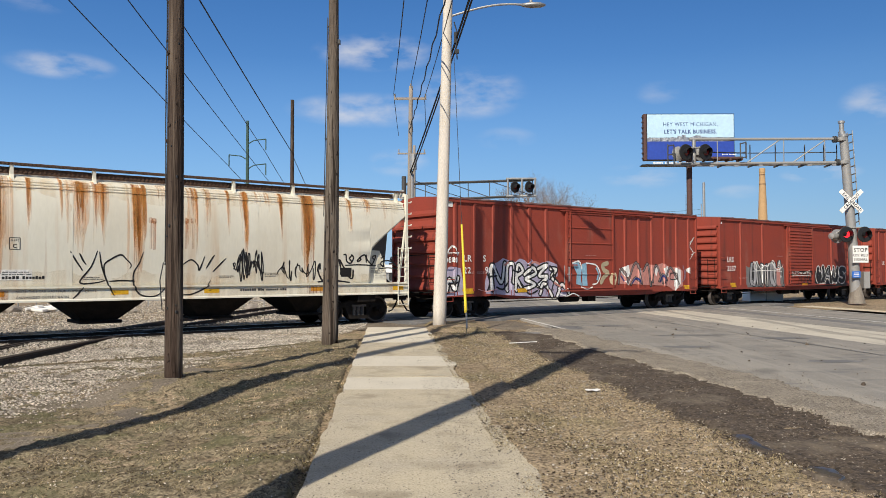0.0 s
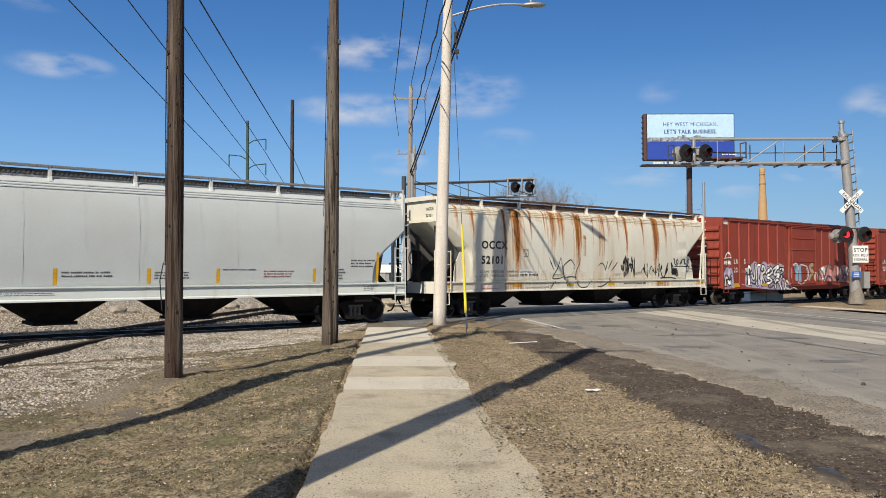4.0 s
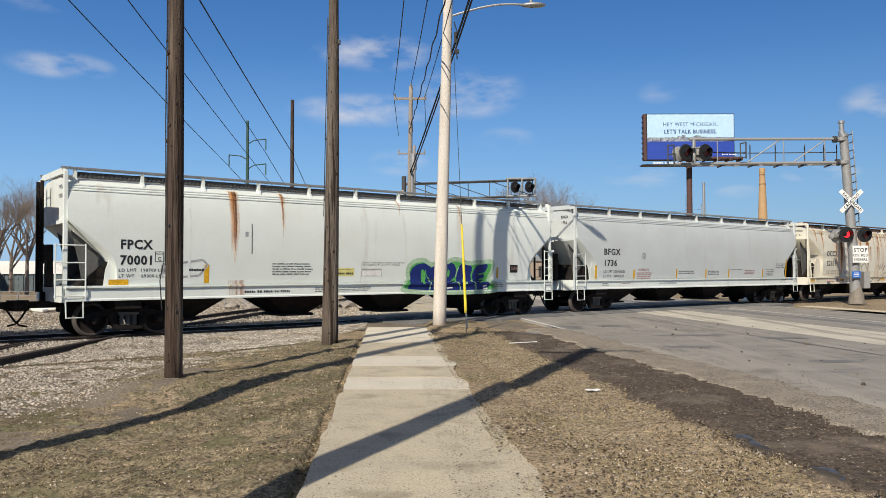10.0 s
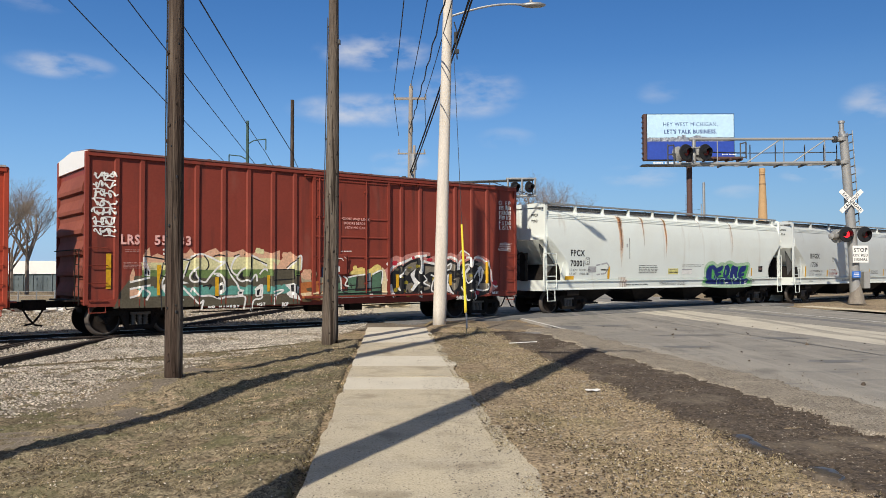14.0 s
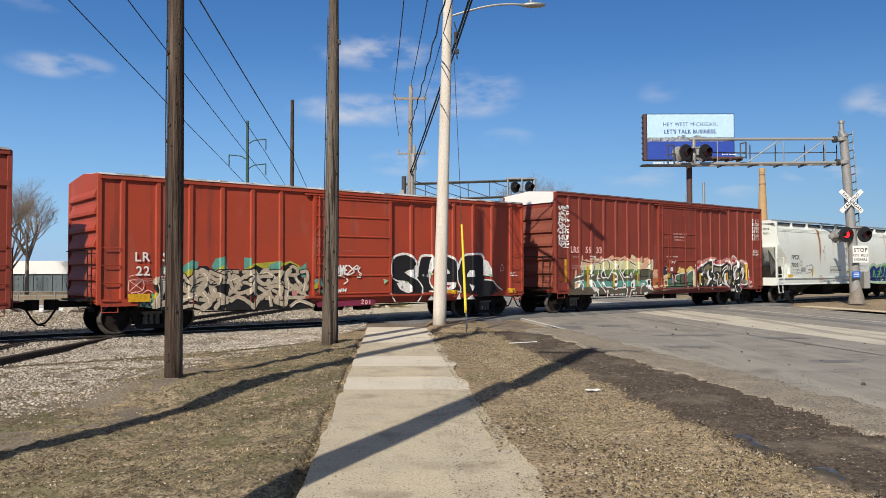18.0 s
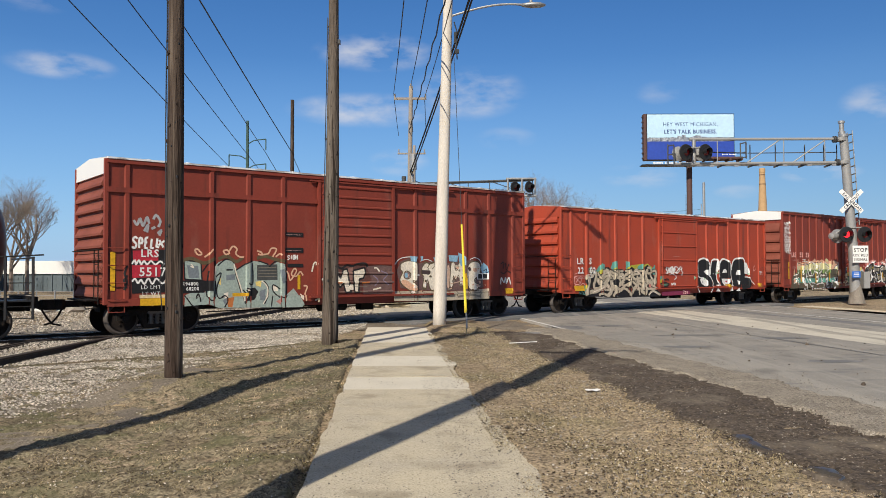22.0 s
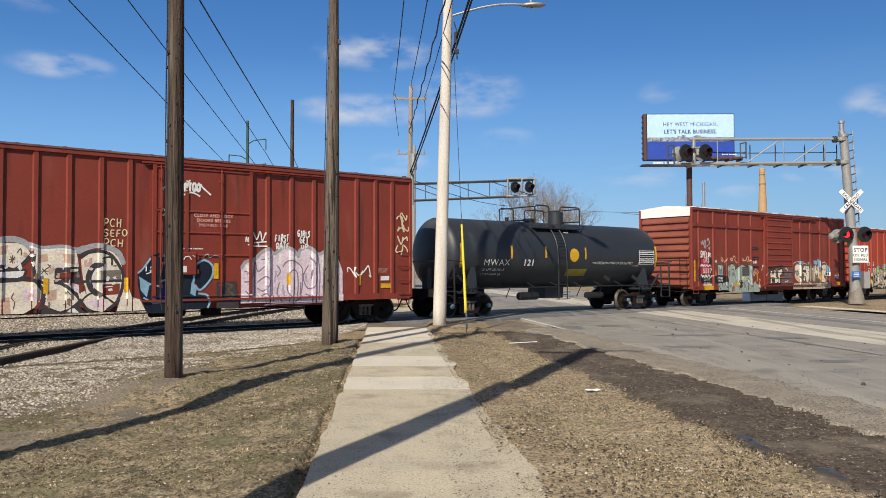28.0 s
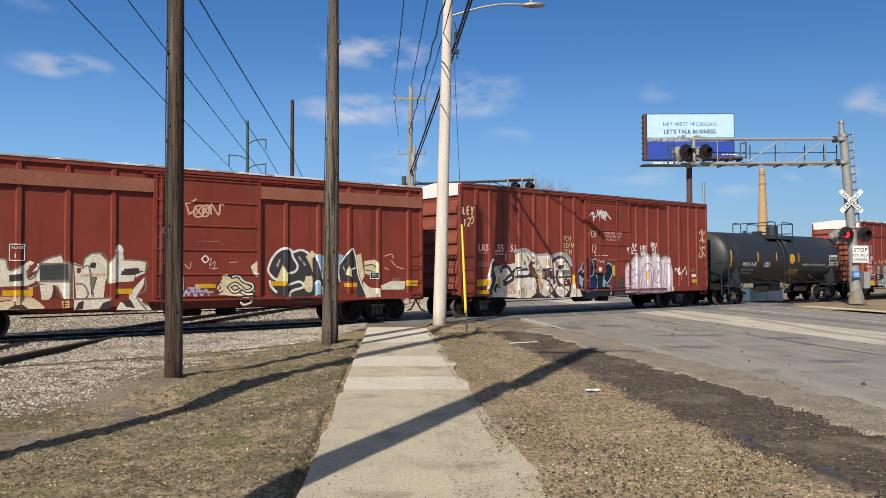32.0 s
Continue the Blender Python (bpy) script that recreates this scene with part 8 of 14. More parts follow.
    stroke(s, [(1.13, 1.28), (1.32, 1.32), (1.69, 1.38)], 0.055, "p_white")
    stroke(s, [(1.13, 1.05), (1.26, 1.08), (1.36, 1.13), (1.43, 1.26), (1.47, 1.30), (1.58, 1.24), (1.68, 1.15), (1.56, 0.97)], 0.055, "p_white")
    stroke(s, [(2.35, 2.13), (2.22, 1.93), (2.13, 1.69), (2.00, 1.39), (2.16, 1.10), (2.32, 0.89)], 0.055, "p_white")
    stroke(s, [(2.05, 1.38), (2.26, 1.31), (2.40, 1.20), (2.48, 1.03), (2.60, 0.94)], 0.055, "p_white")
    stroke(s, [(2.41, 2.18), (2.62, 2.10), (2.80, 2.09), (2.72, 1.91), (2.62, 1.63), (2.53, 1.41), (2.70, 1.21), (2.89, 1.01), (3.06, 0.84), (3.19, 0.93), (3.12, 0.65)], 0.055, "p_white")
    stroke(s, [(3.06, 1.90), (2.90, 1.78), (2.80, 1.60), (2.90, 1.47), (3.07, 1.51), (2.98, 1.65), (2.95, 1.78)], 0.055, "p_white")
    stroke(s, [(2.82, 2.18), (3.10, 2.27), (3.27, 2.23), (3.46, 2.16), (3.68, 2.05), (3.84, 2.05), (3.62, 1.86), (3.41, 1.63), (3.27, 1.46), (3.07, 1.51)], 0.055, "p_white")
    stroke(s, [(3.51, 1.69), (3.68, 1.69), (3.81, 1.52), (3.87, 1.20)], 0.055, "p_white")
    stroke(s, [(3.84, 2.05), (3.93, 1.92), (4.06, 1.63), (4.24, 1.39), (4.32, 1.22), (4.46, 1.19)], 0.055, "p_white")
    stroke(s, [(2.83, 1.17), (2.89, 1.29), (2.95, 1.19), (3.11, 1.06), (3.40, 1.06), (3.69, 0.97), (3.88, 1.03)], 0.055, "p_white")
    stroke(s, [(4.46, 2.28), (4.22, 2.20), (4.06, 1.93), (4.09, 1.75), (4.26, 1.62)], 0.055, "p_white")
    stroke(s, [(4.51, 1.87), (4.35, 1.78), (4.24, 1.59), (4.38, 1.47), (4.54, 1.50), (4.67, 1.47), (4.76, 1.59), (4.85, 1.67), (4.88, 1.46)], 0.055, "p_white")
    stroke(s, [(3.83, 1.02), (4.13, 1.02), (4.47, 1.00), (4.42, 0.63)], 0.055, "p_white")
    stroke(s, [(4.81, 1.21), (5.04, 1.35), (5.01, 0.97), (4.76, 0.90), (4.66, 0.59)], 0.055, "p_white")
    stroke(s, [(4.69, 2.25), (4.88, 2.17), (5.04, 2.03), (5.21, 1.94)], 0.055, "p_white")
    stroke(s, [(4.96, 1.68), (5.12, 1.84), (5.23, 1.78)], 0.055, "p_white")
    stroke(s, [(2.48, 0.83), (2.51, 0.97), (2.57, 0.71)], 0.055, "p_white")
    poly(s, [(3.58, 1.64), (3.68, 1.73), (3.75, 1.67), (3.68, 1.60)], "p_white")
    poly(s, [(3.68, 1.40), (3.78, 1.47), (3.83, 1.17), (3.66, 1.05), (3.57, 1.17)], "p_white")
    poly(s, [(3.70, 1.34), (3.76, 1.37), (3.77, 1.25), (3.70, 1.20)], "p_black")
    poly(s, [(3.54, 1.13), (3.63, 1.13), (3.63, 0.98), (3.56, 0.99)], "p_black")
    poly(s, [(4.82, 1.21), (5.04, 1.34), (5.00, 1.02), (4.83, 0.99)], "p_white")
    poly(s, [(4.87, 1.18), (4.98, 1.24), (4.95, 1.05), (4.87, 1.04)], "p_black")
    poly(s, [(4.25, 1.16), (4.43, 1.20), (4.43, 1.06), (4.26, 1.05)], "p_white")
    poly(s, [(4.31, 1.16), (4.40, 1.16), (4.40, 1.10), (4.31, 1.10)], "p_black")
    poly(s, [(2.91, 1.72), (2.95, 1.77), (2.95, 1.65), (3.03, 1.54), (2.93, 1.53), (2.86, 1.63)], "p_black")
    poly(s, [(4.36, 1.73), (4.42, 1.76), (4.41, 1.64), (4.48, 1.53), (4.38, 1.53), (4.29, 1.61)], "p_black")
    stroke(s, [(1.50, 2.19), (1.69, 2.17), (1.88, 2.14), (2.15, 2.10), (2.35, 2.12)], 0.035, "p_black")
    stroke(s, [(2.39, 2.15), (2.55, 2.13), (2.80, 2.09), (2.99, 2.24)], 0.035, "p_black")
    stroke(s, [(3.22, 2.23), (3.33, 2.08), (3.36, 1.93), (3.29, 1.81)], 0.035, "p_black")
    stroke(s, [(3.50, 2.20), (3.67, 2.25), (3.84, 2.22)], 0.035, "p_black")
    stroke(s, [(4.12, 2.21), (4.30, 2.27), (4.49, 2.28)], 0.035, "p_black")
    stroke(s, [(2.80, 2.06), (2.74, 1.87), (2.66, 1.65), (2.66, 1.69)], 0.035, "p_black")
    stroke(s, [(3.91, 2.04), (4.03, 1.73), (4.12, 1.67)], 0.035, "p_black")
    stroke(s, [(4.69, 2.22), (4.69, 1.93), (4.61, 1.59)], 0.035, "p_black")
    stroke(s, [(4.75, 2.17), (4.96, 2.09), (5.19, 2.00)], 0.035, "p_black")
    stroke(s, [(1.89, 1.67), (2.09, 1.61), (2.12, 1.49)], 0.035, "p_black")
    stroke(s, [(3.18, 1.33), (3.39, 1.37), (3.44, 1.36), (3.37, 1.24)], 0.035, "p_black")
    stroke(s, [(2.42, 2.07), (2.36, 1.85), (2.28, 1.78)], 0.035, "p_black")
    blob(s, 2.24, 2.26, 0.10, 0.10, "p_orange", 1, 0.4)
    blob(s, 2.37, 2.31, 0.06, 0.06, "p_cream", 1, 0.4)
    blob(s, 2.41, 2.32, 0.05, 0.05, "p_cream", 1, 0.4)
    blob(s, 4.39, 2.29, 0.08, 0.08, "p_salmon", 1, 0.4)
    blob(s, 4.91, 2.39, 0.09, 0.09, "p_straw", 1, 0.4)
    blob(s, 5.03, 2.36, 0.08, 0.08, "p_straw", 1, 0.4)
    hand(s, "WO HIHEST", 3.33, 0.71, 0.98, 0.06, "p_white", 0.03, 4)
    hand(s, "HST", 4.86, 0.73, 0.28, 0.08, "p_white", 0.03, 5)
    hand(s, "KST", 2.19, 0.68, 0.24, 0.08, "p_white", 0.025, 6)
    poly(s, [(5.39, 2.07), (5.56, 1.94), (5.72, 2.18), (5.86, 2.33), (5.99, 2.38), (6.16, 2.24), (6.37, 2.27), (6.39, 1.81), (5.39, 1.78)], "p_salmon")
    poly(s, [(5.93, 1.94), (6.33, 2.24), (6.37, 1.78), (5.99, 1.81)], "p_straw")
    poly(s, [(5.41, 1.81), (6.10, 1.83), (6.11, 1.53), (5.41, 1.49)], "p_drab")
    stroke(s, [(5.41, 1.81), (6.10, 1.83), (6.11, 1.53), (5.41, 1.49), (5.41, 1.81)], 0.03, "p_black", curve=False)
    poly(s, [(5.81, 1.35), (6.10, 1.40), (6.31, 1.26), (6.22, 1.07), (6.34, 0.86), (5.93, 0.96), (5.86, 1.09), (6.00, 1.17)], "p_white")
    poly(s, [(6.01, 1.33), (6.10, 1.36), (6.10, 1.13), (6.03, 1.14)], "p_black")
    poly(s, [(6.15, 1.35), (6.24, 1.33), (6.19, 1.08), (6.15, 1.10)], "p_black")
    stroke(s, [(5.89, 1.84), (6.09, 2.01), (6.37, 2.26), (6.37, 1.81)], 0.05, "p_white")
    stroke(s, [(5.41, 1.13), (5.65, 1.19), (5.76, 1.17), (5.56, 1.06), (5.41, 1.03)], 0.05, "p_white")
    stroke(s, [(5.42, 0.73), (5.48, 1.00), (5.42, 0.90)], 0.05, "p_white")
    stroke(s, [(5.86, 1.87), (6.06, 2.04), (6.30, 2.19)], 0.03, "p_black")
    stroke(s, [(6.17, 1.71), (6.37, 1.71)], 0.03, "p_black")
    stroke(s, [(6.17, 1.63), (6.37, 1.63)], 0.03, "p_black")
    hand(s, "DCP", 5.68, 0.70, 0.22, 0.11, "p_white", 0.035, 7)
    blob(s, 5.79, 2.27, 0.09, 0.09, "p_salmon", 1, 0.4)
    poly(s, [(6.35, 1.40), (6.97, 1.46), (6.99, 0.83), (6.38, 0.92)], "p_orange")
    poly(s, [(7.00, 1.57), (7.55, 1.62), (7.59, 0.87), (7.02, 0.85)], "p_cream")
    poly(s, [(6.36, 1.08), (6.99, 1.12), (6.99, 1.02), (6.36, 0.98)], "p_cream")
    poly(s, [(6.35, 1.64), (6.49, 1.73), (6.70, 1.61), (6.74, 1.44), (6.39, 1.41)], "p_tan")
    blob(s, 6.58, 1.66, 0.20, 0.17, "p_salmon", 1, 0.4)
    blob(s, 6.81, 1.66, 0.10, 0.10, "p_brown", 1, 0.4)
    blob(s, 6.81, 1.67, 0.07, 0.07, "p_salmon", 1, 0.4)
    blob(s, 6.67, 1.19, 0.12, 0.06, "p_brown", 3, 0.4)
    blob(s, 7.24, 1.23, 0.12, 0.07, "p_brown", 5, 0.4)
    blob(s, 7.33, 1.01, 0.16, 0.05, "p_brown", 6, 0.4)
    blob(s, 6.53, 0.85, 0.20, 0.05, "p_brown", 8, 0.4)
    poly(s, [(7.06, 1.89), (7.33, 1.94), (7.36, 1.60), (7.06, 1.56)], "p_navy")
    stroke(s, [(7.24, 1.94), (7.34, 1.94), (7.31, 1.83), (7.24, 1.77)], 0.035, "p_white")
    stroke(s, [(7.02, 1.35), (7.24, 1.40), (7.51, 1.37)], 0.04, "p_orange")
    stroke(s, [(7.06, 1.10), (7.33, 1.13), (7.57, 1.11)], 0.04, "p_orange")
    stroke(s, [(6.39, 1.25), (6.62, 1.31), (6.95, 1.27)], 0.04, "p_orange")
    poly(s, [(8.08, 1.66), (8.14, 1.75), (8.27, 1.81), (8.40, 1.87), (8.57, 1.90), (8.70, 1.85), (8.72, 1.65)], "p_butter")
    poly(s, [(8.75, 1.81), (8.90, 1.84), (9.08, 1.96), (9.21, 2.00), (9.34, 1.93), (9.38, 1.75), (9.04, 1.68), (8.83, 1.45)], "p_butter")
    poly(s, [(9.38, 1.90), (9.53, 1.78), (9.59, 1.48), (9.58, 0.93), (9.37, 0.94)], "p_cream")
    poly(s, [(7.33, 1.54), (7.56, 1.58), (7.77, 1.61), (7.80, 1.06), (7.36, 1.04)], "p_cream")
    poly(s, [(7.36, 1.54), (7.69, 1.59), (7.74, 1.42), (7.38, 1.40)], "p_drab")
    stroke(s, [(7.36, 1.54), (7.69, 1.59), (7.74, 1.42), (7.38, 1.40), (7.36, 1.54)], 0.03, "p_black", curve=False)
    poly(s, [(7.38, 1.38), (7.74, 1.41), (7.79, 1.12), (7.41, 1.09)], "p_fern")
    stroke(s, [(7.38, 1.38), (7.74, 1.41), (7.79, 1.12), (7.41, 1.09), (7.38, 1.38)], 0.03, "p_black", curve=False)
    poly(s, [(8.04, 1.58), (8.39, 1.62), (8.33, 1.05), (8.02, 1.04)], "p_fern")
    stroke(s, [(8.04, 1.58), (8.39, 1.62), (8.33, 1.05), (8.02, 1.04), (8.04, 1.58)], 0.035, "p_black", curve=False)
    poly(s, [(8.43, 1.62), (8.69, 1.65), (8.71, 1.17), (8.38, 1.14)], "p_drab")
    stroke(s, [(8.43, 1.62), (8.69, 1.65), (8.71, 1.17), (8.38, 1.14), (8.43, 1.62)], 0.03, "p_black", curve=False)
    poly(s, [(8.98, 1.65), (9.37, 1.76), (9.34, 1.09), (8.95, 1.07)], "p_fern")
    stroke(s, [(8.98, 1.65), (9.37, 1.76), (9.34, 1.09), (8.95, 1.07), (8.98, 1.65)], 0.035, "p_black", curve=False)
    poly(s, [(8.73, 1.66), (8.93, 1.72), (8.95, 1.18), (8.74, 1.16)], "p_slate")
    poly(s, [(7.41, 1.11), (9.36, 1.12), (9.36, 0.94), (7.41, 0.96)], "p_fern")
    stroke(s, [(7.34, 1.54), (7.72, 1.62), (7.79, 1.12)], 0.05, "p_white")
    stroke(s, [(8.03, 1.56), (8.41, 1.63)], 0.05, "p_white")
    stroke(s, [(8.43, 1.63), (8.71, 1.66)], 0.05, "p_white")
    stroke(s, [(8.98, 1.65), (9.38, 1.78), (9.36, 1.33)], 0.05, "p_white")
    stroke(s, [(7.87, 1.61), (8.01, 1.49), (7.93, 1.32), (8.09, 1.27)], 0.05, "p_white")
    stroke(s, [(7.39, 0.92), (8.22, 0.92), (9.48, 0.93)], 0.05, "p_white")
    stroke(s, [(7.39, 1.14), (8.22, 1.17), (9.36, 1.21)], 0.035, "p_black")
    stroke(s, [(7.41, 1.03), (8.22, 1.04), (9.36, 1.06)], 0.035, "p_black")
    stroke(s, [(8.15, 1.37), (8.17, 1.20)], 0.035, "p_black")
    stroke(s, [(7.82, 1.35), (7.96, 1.20), (7.85, 1.09), (8.01, 1.06)], 0.035, "p_black")
    stroke(s, [(8.09, 1.29), (8.33, 1.31)], 0.035, "p_black")
    stroke(s, [(8.76, 1.41), (8.93, 1.44)], 0.035, "p_black")
    blob(s, 8.31, 1.87, 0.08, 0.08, "p_butter", 1, 0.4)
    blob(s, 8.95, 0.95, 0.08, 0.08, "p_white", 1, 0.4)
    blob(s, 7.61, 1.62, 0.06, 0.06, "p_cream", 1, 0.4)
    stroke(s, [(7.53, 2.25), (7.58, 2.31), (7.63, 2.30)], 0.03, "p_white")
    stroke(s, [(7.84, 2.30), (7.90, 2.26), (7.94, 2.20)], 0.03, "p_white")
    stroke(s, [(7.66, 2.14), (7.68, 2.21), (7.77, 2.21), (7.81, 2.14), (7.76, 2.10)], 0.03, "p_white")
    poly(s, [(7.57, 1.98), (7.66, 2.01), (7.71, 1.92), (7.74, 1.81), (7.58, 1.80)], "p_white")
    poly(s, [(9.50, 1.82), (9.65, 1.92), (9.79, 2.21), (10.01, 2.30), (10.24, 2.24), (10.47, 2.34), (10.70, 2.39), (11.05, 2.45), (11.50, 2.42), (11.51, 0.97), (9.73, 0.92), (9.59, 1.47)], "p_pink")
    poly(s, [(9.70, 1.43), (9.80, 1.70), (10.09, 1.93), (10.55, 2.11), (11.02, 2.25), (11.50, 2.31), (11.51, 0.93), (10.18, 0.90), (9.98, 0.86), (9.80, 1.14)], "p_black")
    poly(s, [(10.18, 1.90), (10.58, 2.03), (10.80, 2.09), (10.92, 1.94), (10.74, 1.81), (10.52, 1.81), (10.34, 1.59), (10.22, 1.69)], "p_taupe")
    poly(s, [(10.31, 1.34), (10.52, 1.39), (10.59, 1.15), (10.43, 0.94), (10.25, 0.97)], "p_taupe")
    poly(s, [(10.83, 1.38), (10.99, 1.30), (11.18, 1.06), (11.03, 0.89), (10.68, 0.93), (10.65, 1.02)], "p_taupe")
    poly(s, [(9.65, 1.29), (9.84, 1.33), (9.88, 1.13), (9.97, 0.87), (9.83, 0.98), (9.71, 1.17)], "p_white")
    poly(s, [(10.58, 1.53), (10.68, 1.72), (10.80, 1.84), (10.74, 1.56), (10.98, 1.35), (10.68, 1.06), (10.57, 1.10), (10.79, 1.34)], "p_white")
    poly(s, [(10.22, 1.69), (10.52, 1.92), (10.58, 1.93), (10.37, 1.72), (10.40, 1.47), (10.25, 1.45), (10.13, 1.59)], "p_white")
    stroke(s, [(9.68, 1.40), (9.72, 1.69), (9.88, 1.90), (10.12, 2.01), (10.42, 2.12), (10.70, 2.23), (10.98, 2.27), (11.34, 2.32)], 0.085, "p_white")
    stroke(s, [(9.59, 1.47), (9.68, 1.43), (9.71, 1.14), (9.88, 0.86)], 0.05, "p_white")
    stroke(s, [(10.07, 1.24), (10.16, 1.10), (10.10, 1.31)], 0.05, "p_white")
    blob(s, 9.97, 2.04, 0.12, 0.09, "p_red", 1, 0.4)
    blob(s, 10.47, 2.15, 0.06, 0.06, "p_red", 1, 0.4)
    blob(s, 10.47, 0.97, 0.10, 0.10, "p_olive", 1, 0.4)
    blob(s, 9.62, 2.01, 0.06, 0.06, "p_white", 1, 0.4)
    poly(s, [(10.24, 2.07), (10.48, 2.26), (10.73, 2.35), (11.02, 2.42), (11.18, 2.29), (11.42, 2.21), (11.59, 2.29), (11.95, 2.30), (12.22, 2.37), (12.44, 2.44), (12.68, 2.33), (12.85, 2.43), (13.00, 2.54), (13.32, 2.35), (13.44, 2.19), (13.73, 2.37), (14.03, 2.31), (14.25, 2.17), (14.31, 1.95), (14.45, 1.77), (14.48, 1.41), (14.66, 1.34), (14.72, 1.12), (14.23, 0.91), (10.25, 0.94)], "p_pink")
    poly(s, [(10.24, 1.94), (10.65, 2.15), (10.99, 2.24), (11.11, 1.97), (11.21, 2.04), (11.95, 1.99), (12.22, 2.10), (12.40, 2.20), (12.68, 2.05), (12.74, 1.81), (12.93, 2.02), (13.34, 2.18), (13.42, 1.88), (13.58, 2.18), (14.23, 1.95), (14.33, 1.81), (14.33, 1.56), (14.40, 1.23), (14.25, 0.95), (13.58, 0.79), (13.35, 0.71), (13.16, 0.76), (12.78, 0.89), (12.23, 0.99), (11.51, 0.99), (11.03, 0.92), (10.25, 0.92)], "p_black")
    poly(s, [(10.32, 1.87), (10.65, 2.05), (10.90, 2.10), (10.85, 1.87), (10.62, 1.74), (10.49, 1.61), (10.32, 1.65)], "p_taupe")
    poly(s, [(10.46, 1.32), (10.66, 1.37), (10.86, 1.25), (10.69, 1.03), (10.41, 1.00)], "p_taupe")
    poly(s, [(11.26, 1.94), (11.86, 1.91), (11.79, 1.71), (11.47, 1.74), (11.27, 1.64)], "p_taupe")
    poly(s, [(11.37, 1.44), (11.51, 1.48), (11.48, 1.14), (11.23, 1.08), (11.16, 1.31)], "p_taupe")
    poly(s, [(11.62, 1.31), (11.83, 1.44), (11.94, 1.35), (11.72, 1.10)], "p_taupe")
    poly(s, [(12.22, 1.94), (12.44, 2.08), (12.63, 1.98), (12.59, 1.77), (12.33, 1.81)], "p_taupe")
    poly(s, [(12.44, 1.43), (12.63, 1.53), (12.85, 1.53), (12.78, 1.22), (12.56, 1.05), (12.41, 1.26)], "p_taupe")
    poly(s, [(12.93, 1.88), (13.27, 2.09), (13.34, 1.91), (13.12, 1.77)], "p_taupe")
    poly(s, [(13.15, 1.63), (13.35, 1.70), (13.46, 1.49), (13.27, 1.39)], "p_taupe")
    poly(s, [(13.54, 2.02), (13.93, 2.13), (14.21, 1.88), (14.05, 1.81), (13.77, 1.95)], "p_taupe")
    poly(s, [(13.62, 1.42), (13.89, 1.31), (14.21, 1.33), (14.29, 1.15), (13.93, 0.99), (13.62, 1.07)], "p_taupe")
    poly(s, [(12.04, 1.35), (12.15, 1.27), (12.34, 1.02), (12.12, 1.06)], "p_taupe")
    camo = random.Random(41)
    for _ in range(44):
        blob(s, camo.uniform(9.9, 14.2), camo.uniform(1.0, 1.95), camo.uniform(0.04, 0.11), camo.uniform(0.03, 0.08), camo.choice(("p_black", "p_olive", "p_drab")), camo.randint(0, 99), 0.6)
    poly(s, [(10.64, 1.68), (10.85, 1.86), (10.79, 1.58), (11.01, 1.36), (10.74, 1.07), (10.62, 1.11), (10.79, 1.32), (10.62, 1.60)], "p_white")
    poly(s, [(12.17, 1.59), (12.35, 1.67), (12.30, 1.35), (12.52, 0.97), (12.23, 1.11), (12.10, 1.35)], "p_white")
    poly(s, [(13.71, 1.88), (13.87, 1.97), (14.03, 1.77), (13.93, 1.42), (13.72, 1.21), (13.81, 1.52)], "p_white")
    poly(s, [(12.96, 1.60), (13.15, 1.81), (13.31, 1.95), (13.35, 1.84), (13.15, 1.67), (13.19, 1.42), (13.08, 1.25)], "p_white")
    stroke(s, [(10.24, 2.04), (10.48, 2.13), (10.73, 2.23), (10.99, 2.29), (11.07, 2.11), (11.06, 1.84), (11.02, 1.71), (11.14, 1.76), (11.19, 2.09), (11.42, 2.06), (11.68, 2.03), (11.95, 2.05), (12.17, 2.15), (12.40, 2.27), (12.68, 2.14), (12.72, 1.79)], 0.08, "p_white")
    stroke(s, [(12.81, 1.81), (12.83, 2.07), (12.96, 2.17), (13.34, 2.26), (13.40, 1.93), (13.48, 2.14), (13.63, 2.27), (13.93, 2.22), (14.23, 2.01), (14.31, 1.88), (14.25, 2.17)], 0.08, "p_white")
    stroke(s, [(11.21, 1.63), (11.34, 1.46), (11.20, 1.36), (11.35, 1.28), (11.48, 1.24)], 0.055, "p_white")
    stroke(s, [(11.51, 1.64), (11.70, 1.54), (11.60, 1.36), (11.55, 1.09), (11.71, 1.02), (12.03, 1.25)], 0.055, "p_white")
    stroke(s, [(11.95, 1.77), (12.22, 1.94), (12.44, 2.03), (12.40, 1.84), (12.22, 1.79), (12.04, 1.59), (11.94, 1.35), (11.97, 1.18), (12.23, 1.08), (12.52, 0.94)], 0.055, "p_white")
    stroke(s, [(12.91, 1.19), (13.06, 0.99), (13.16, 0.71), (13.31, 0.71)], 0.055, "p_white")
    stroke(s, [(12.96, 1.67), (13.06, 1.95), (13.31, 2.00), (13.17, 1.76)], 0.055, "p_white")
    stroke(s, [(13.12, 1.53), (13.27, 1.32), (13.56, 1.56), (13.75, 1.79), (13.79, 1.58)], 0.055, "p_white")
    stroke(s, [(13.64, 1.09), (14.03, 1.04), (14.25, 1.16), (14.09, 1.42)], 0.055, "p_white")
    stroke(s, [(13.33, 1.02), (13.50, 1.04), (13.60, 0.79), (13.47, 0.70)], 0.055, "p_white")
    stroke(s, [(14.37, 1.83), (14.44, 1.41), (14.56, 1.18), (14.72, 1.19)], 0.055, "p_white")
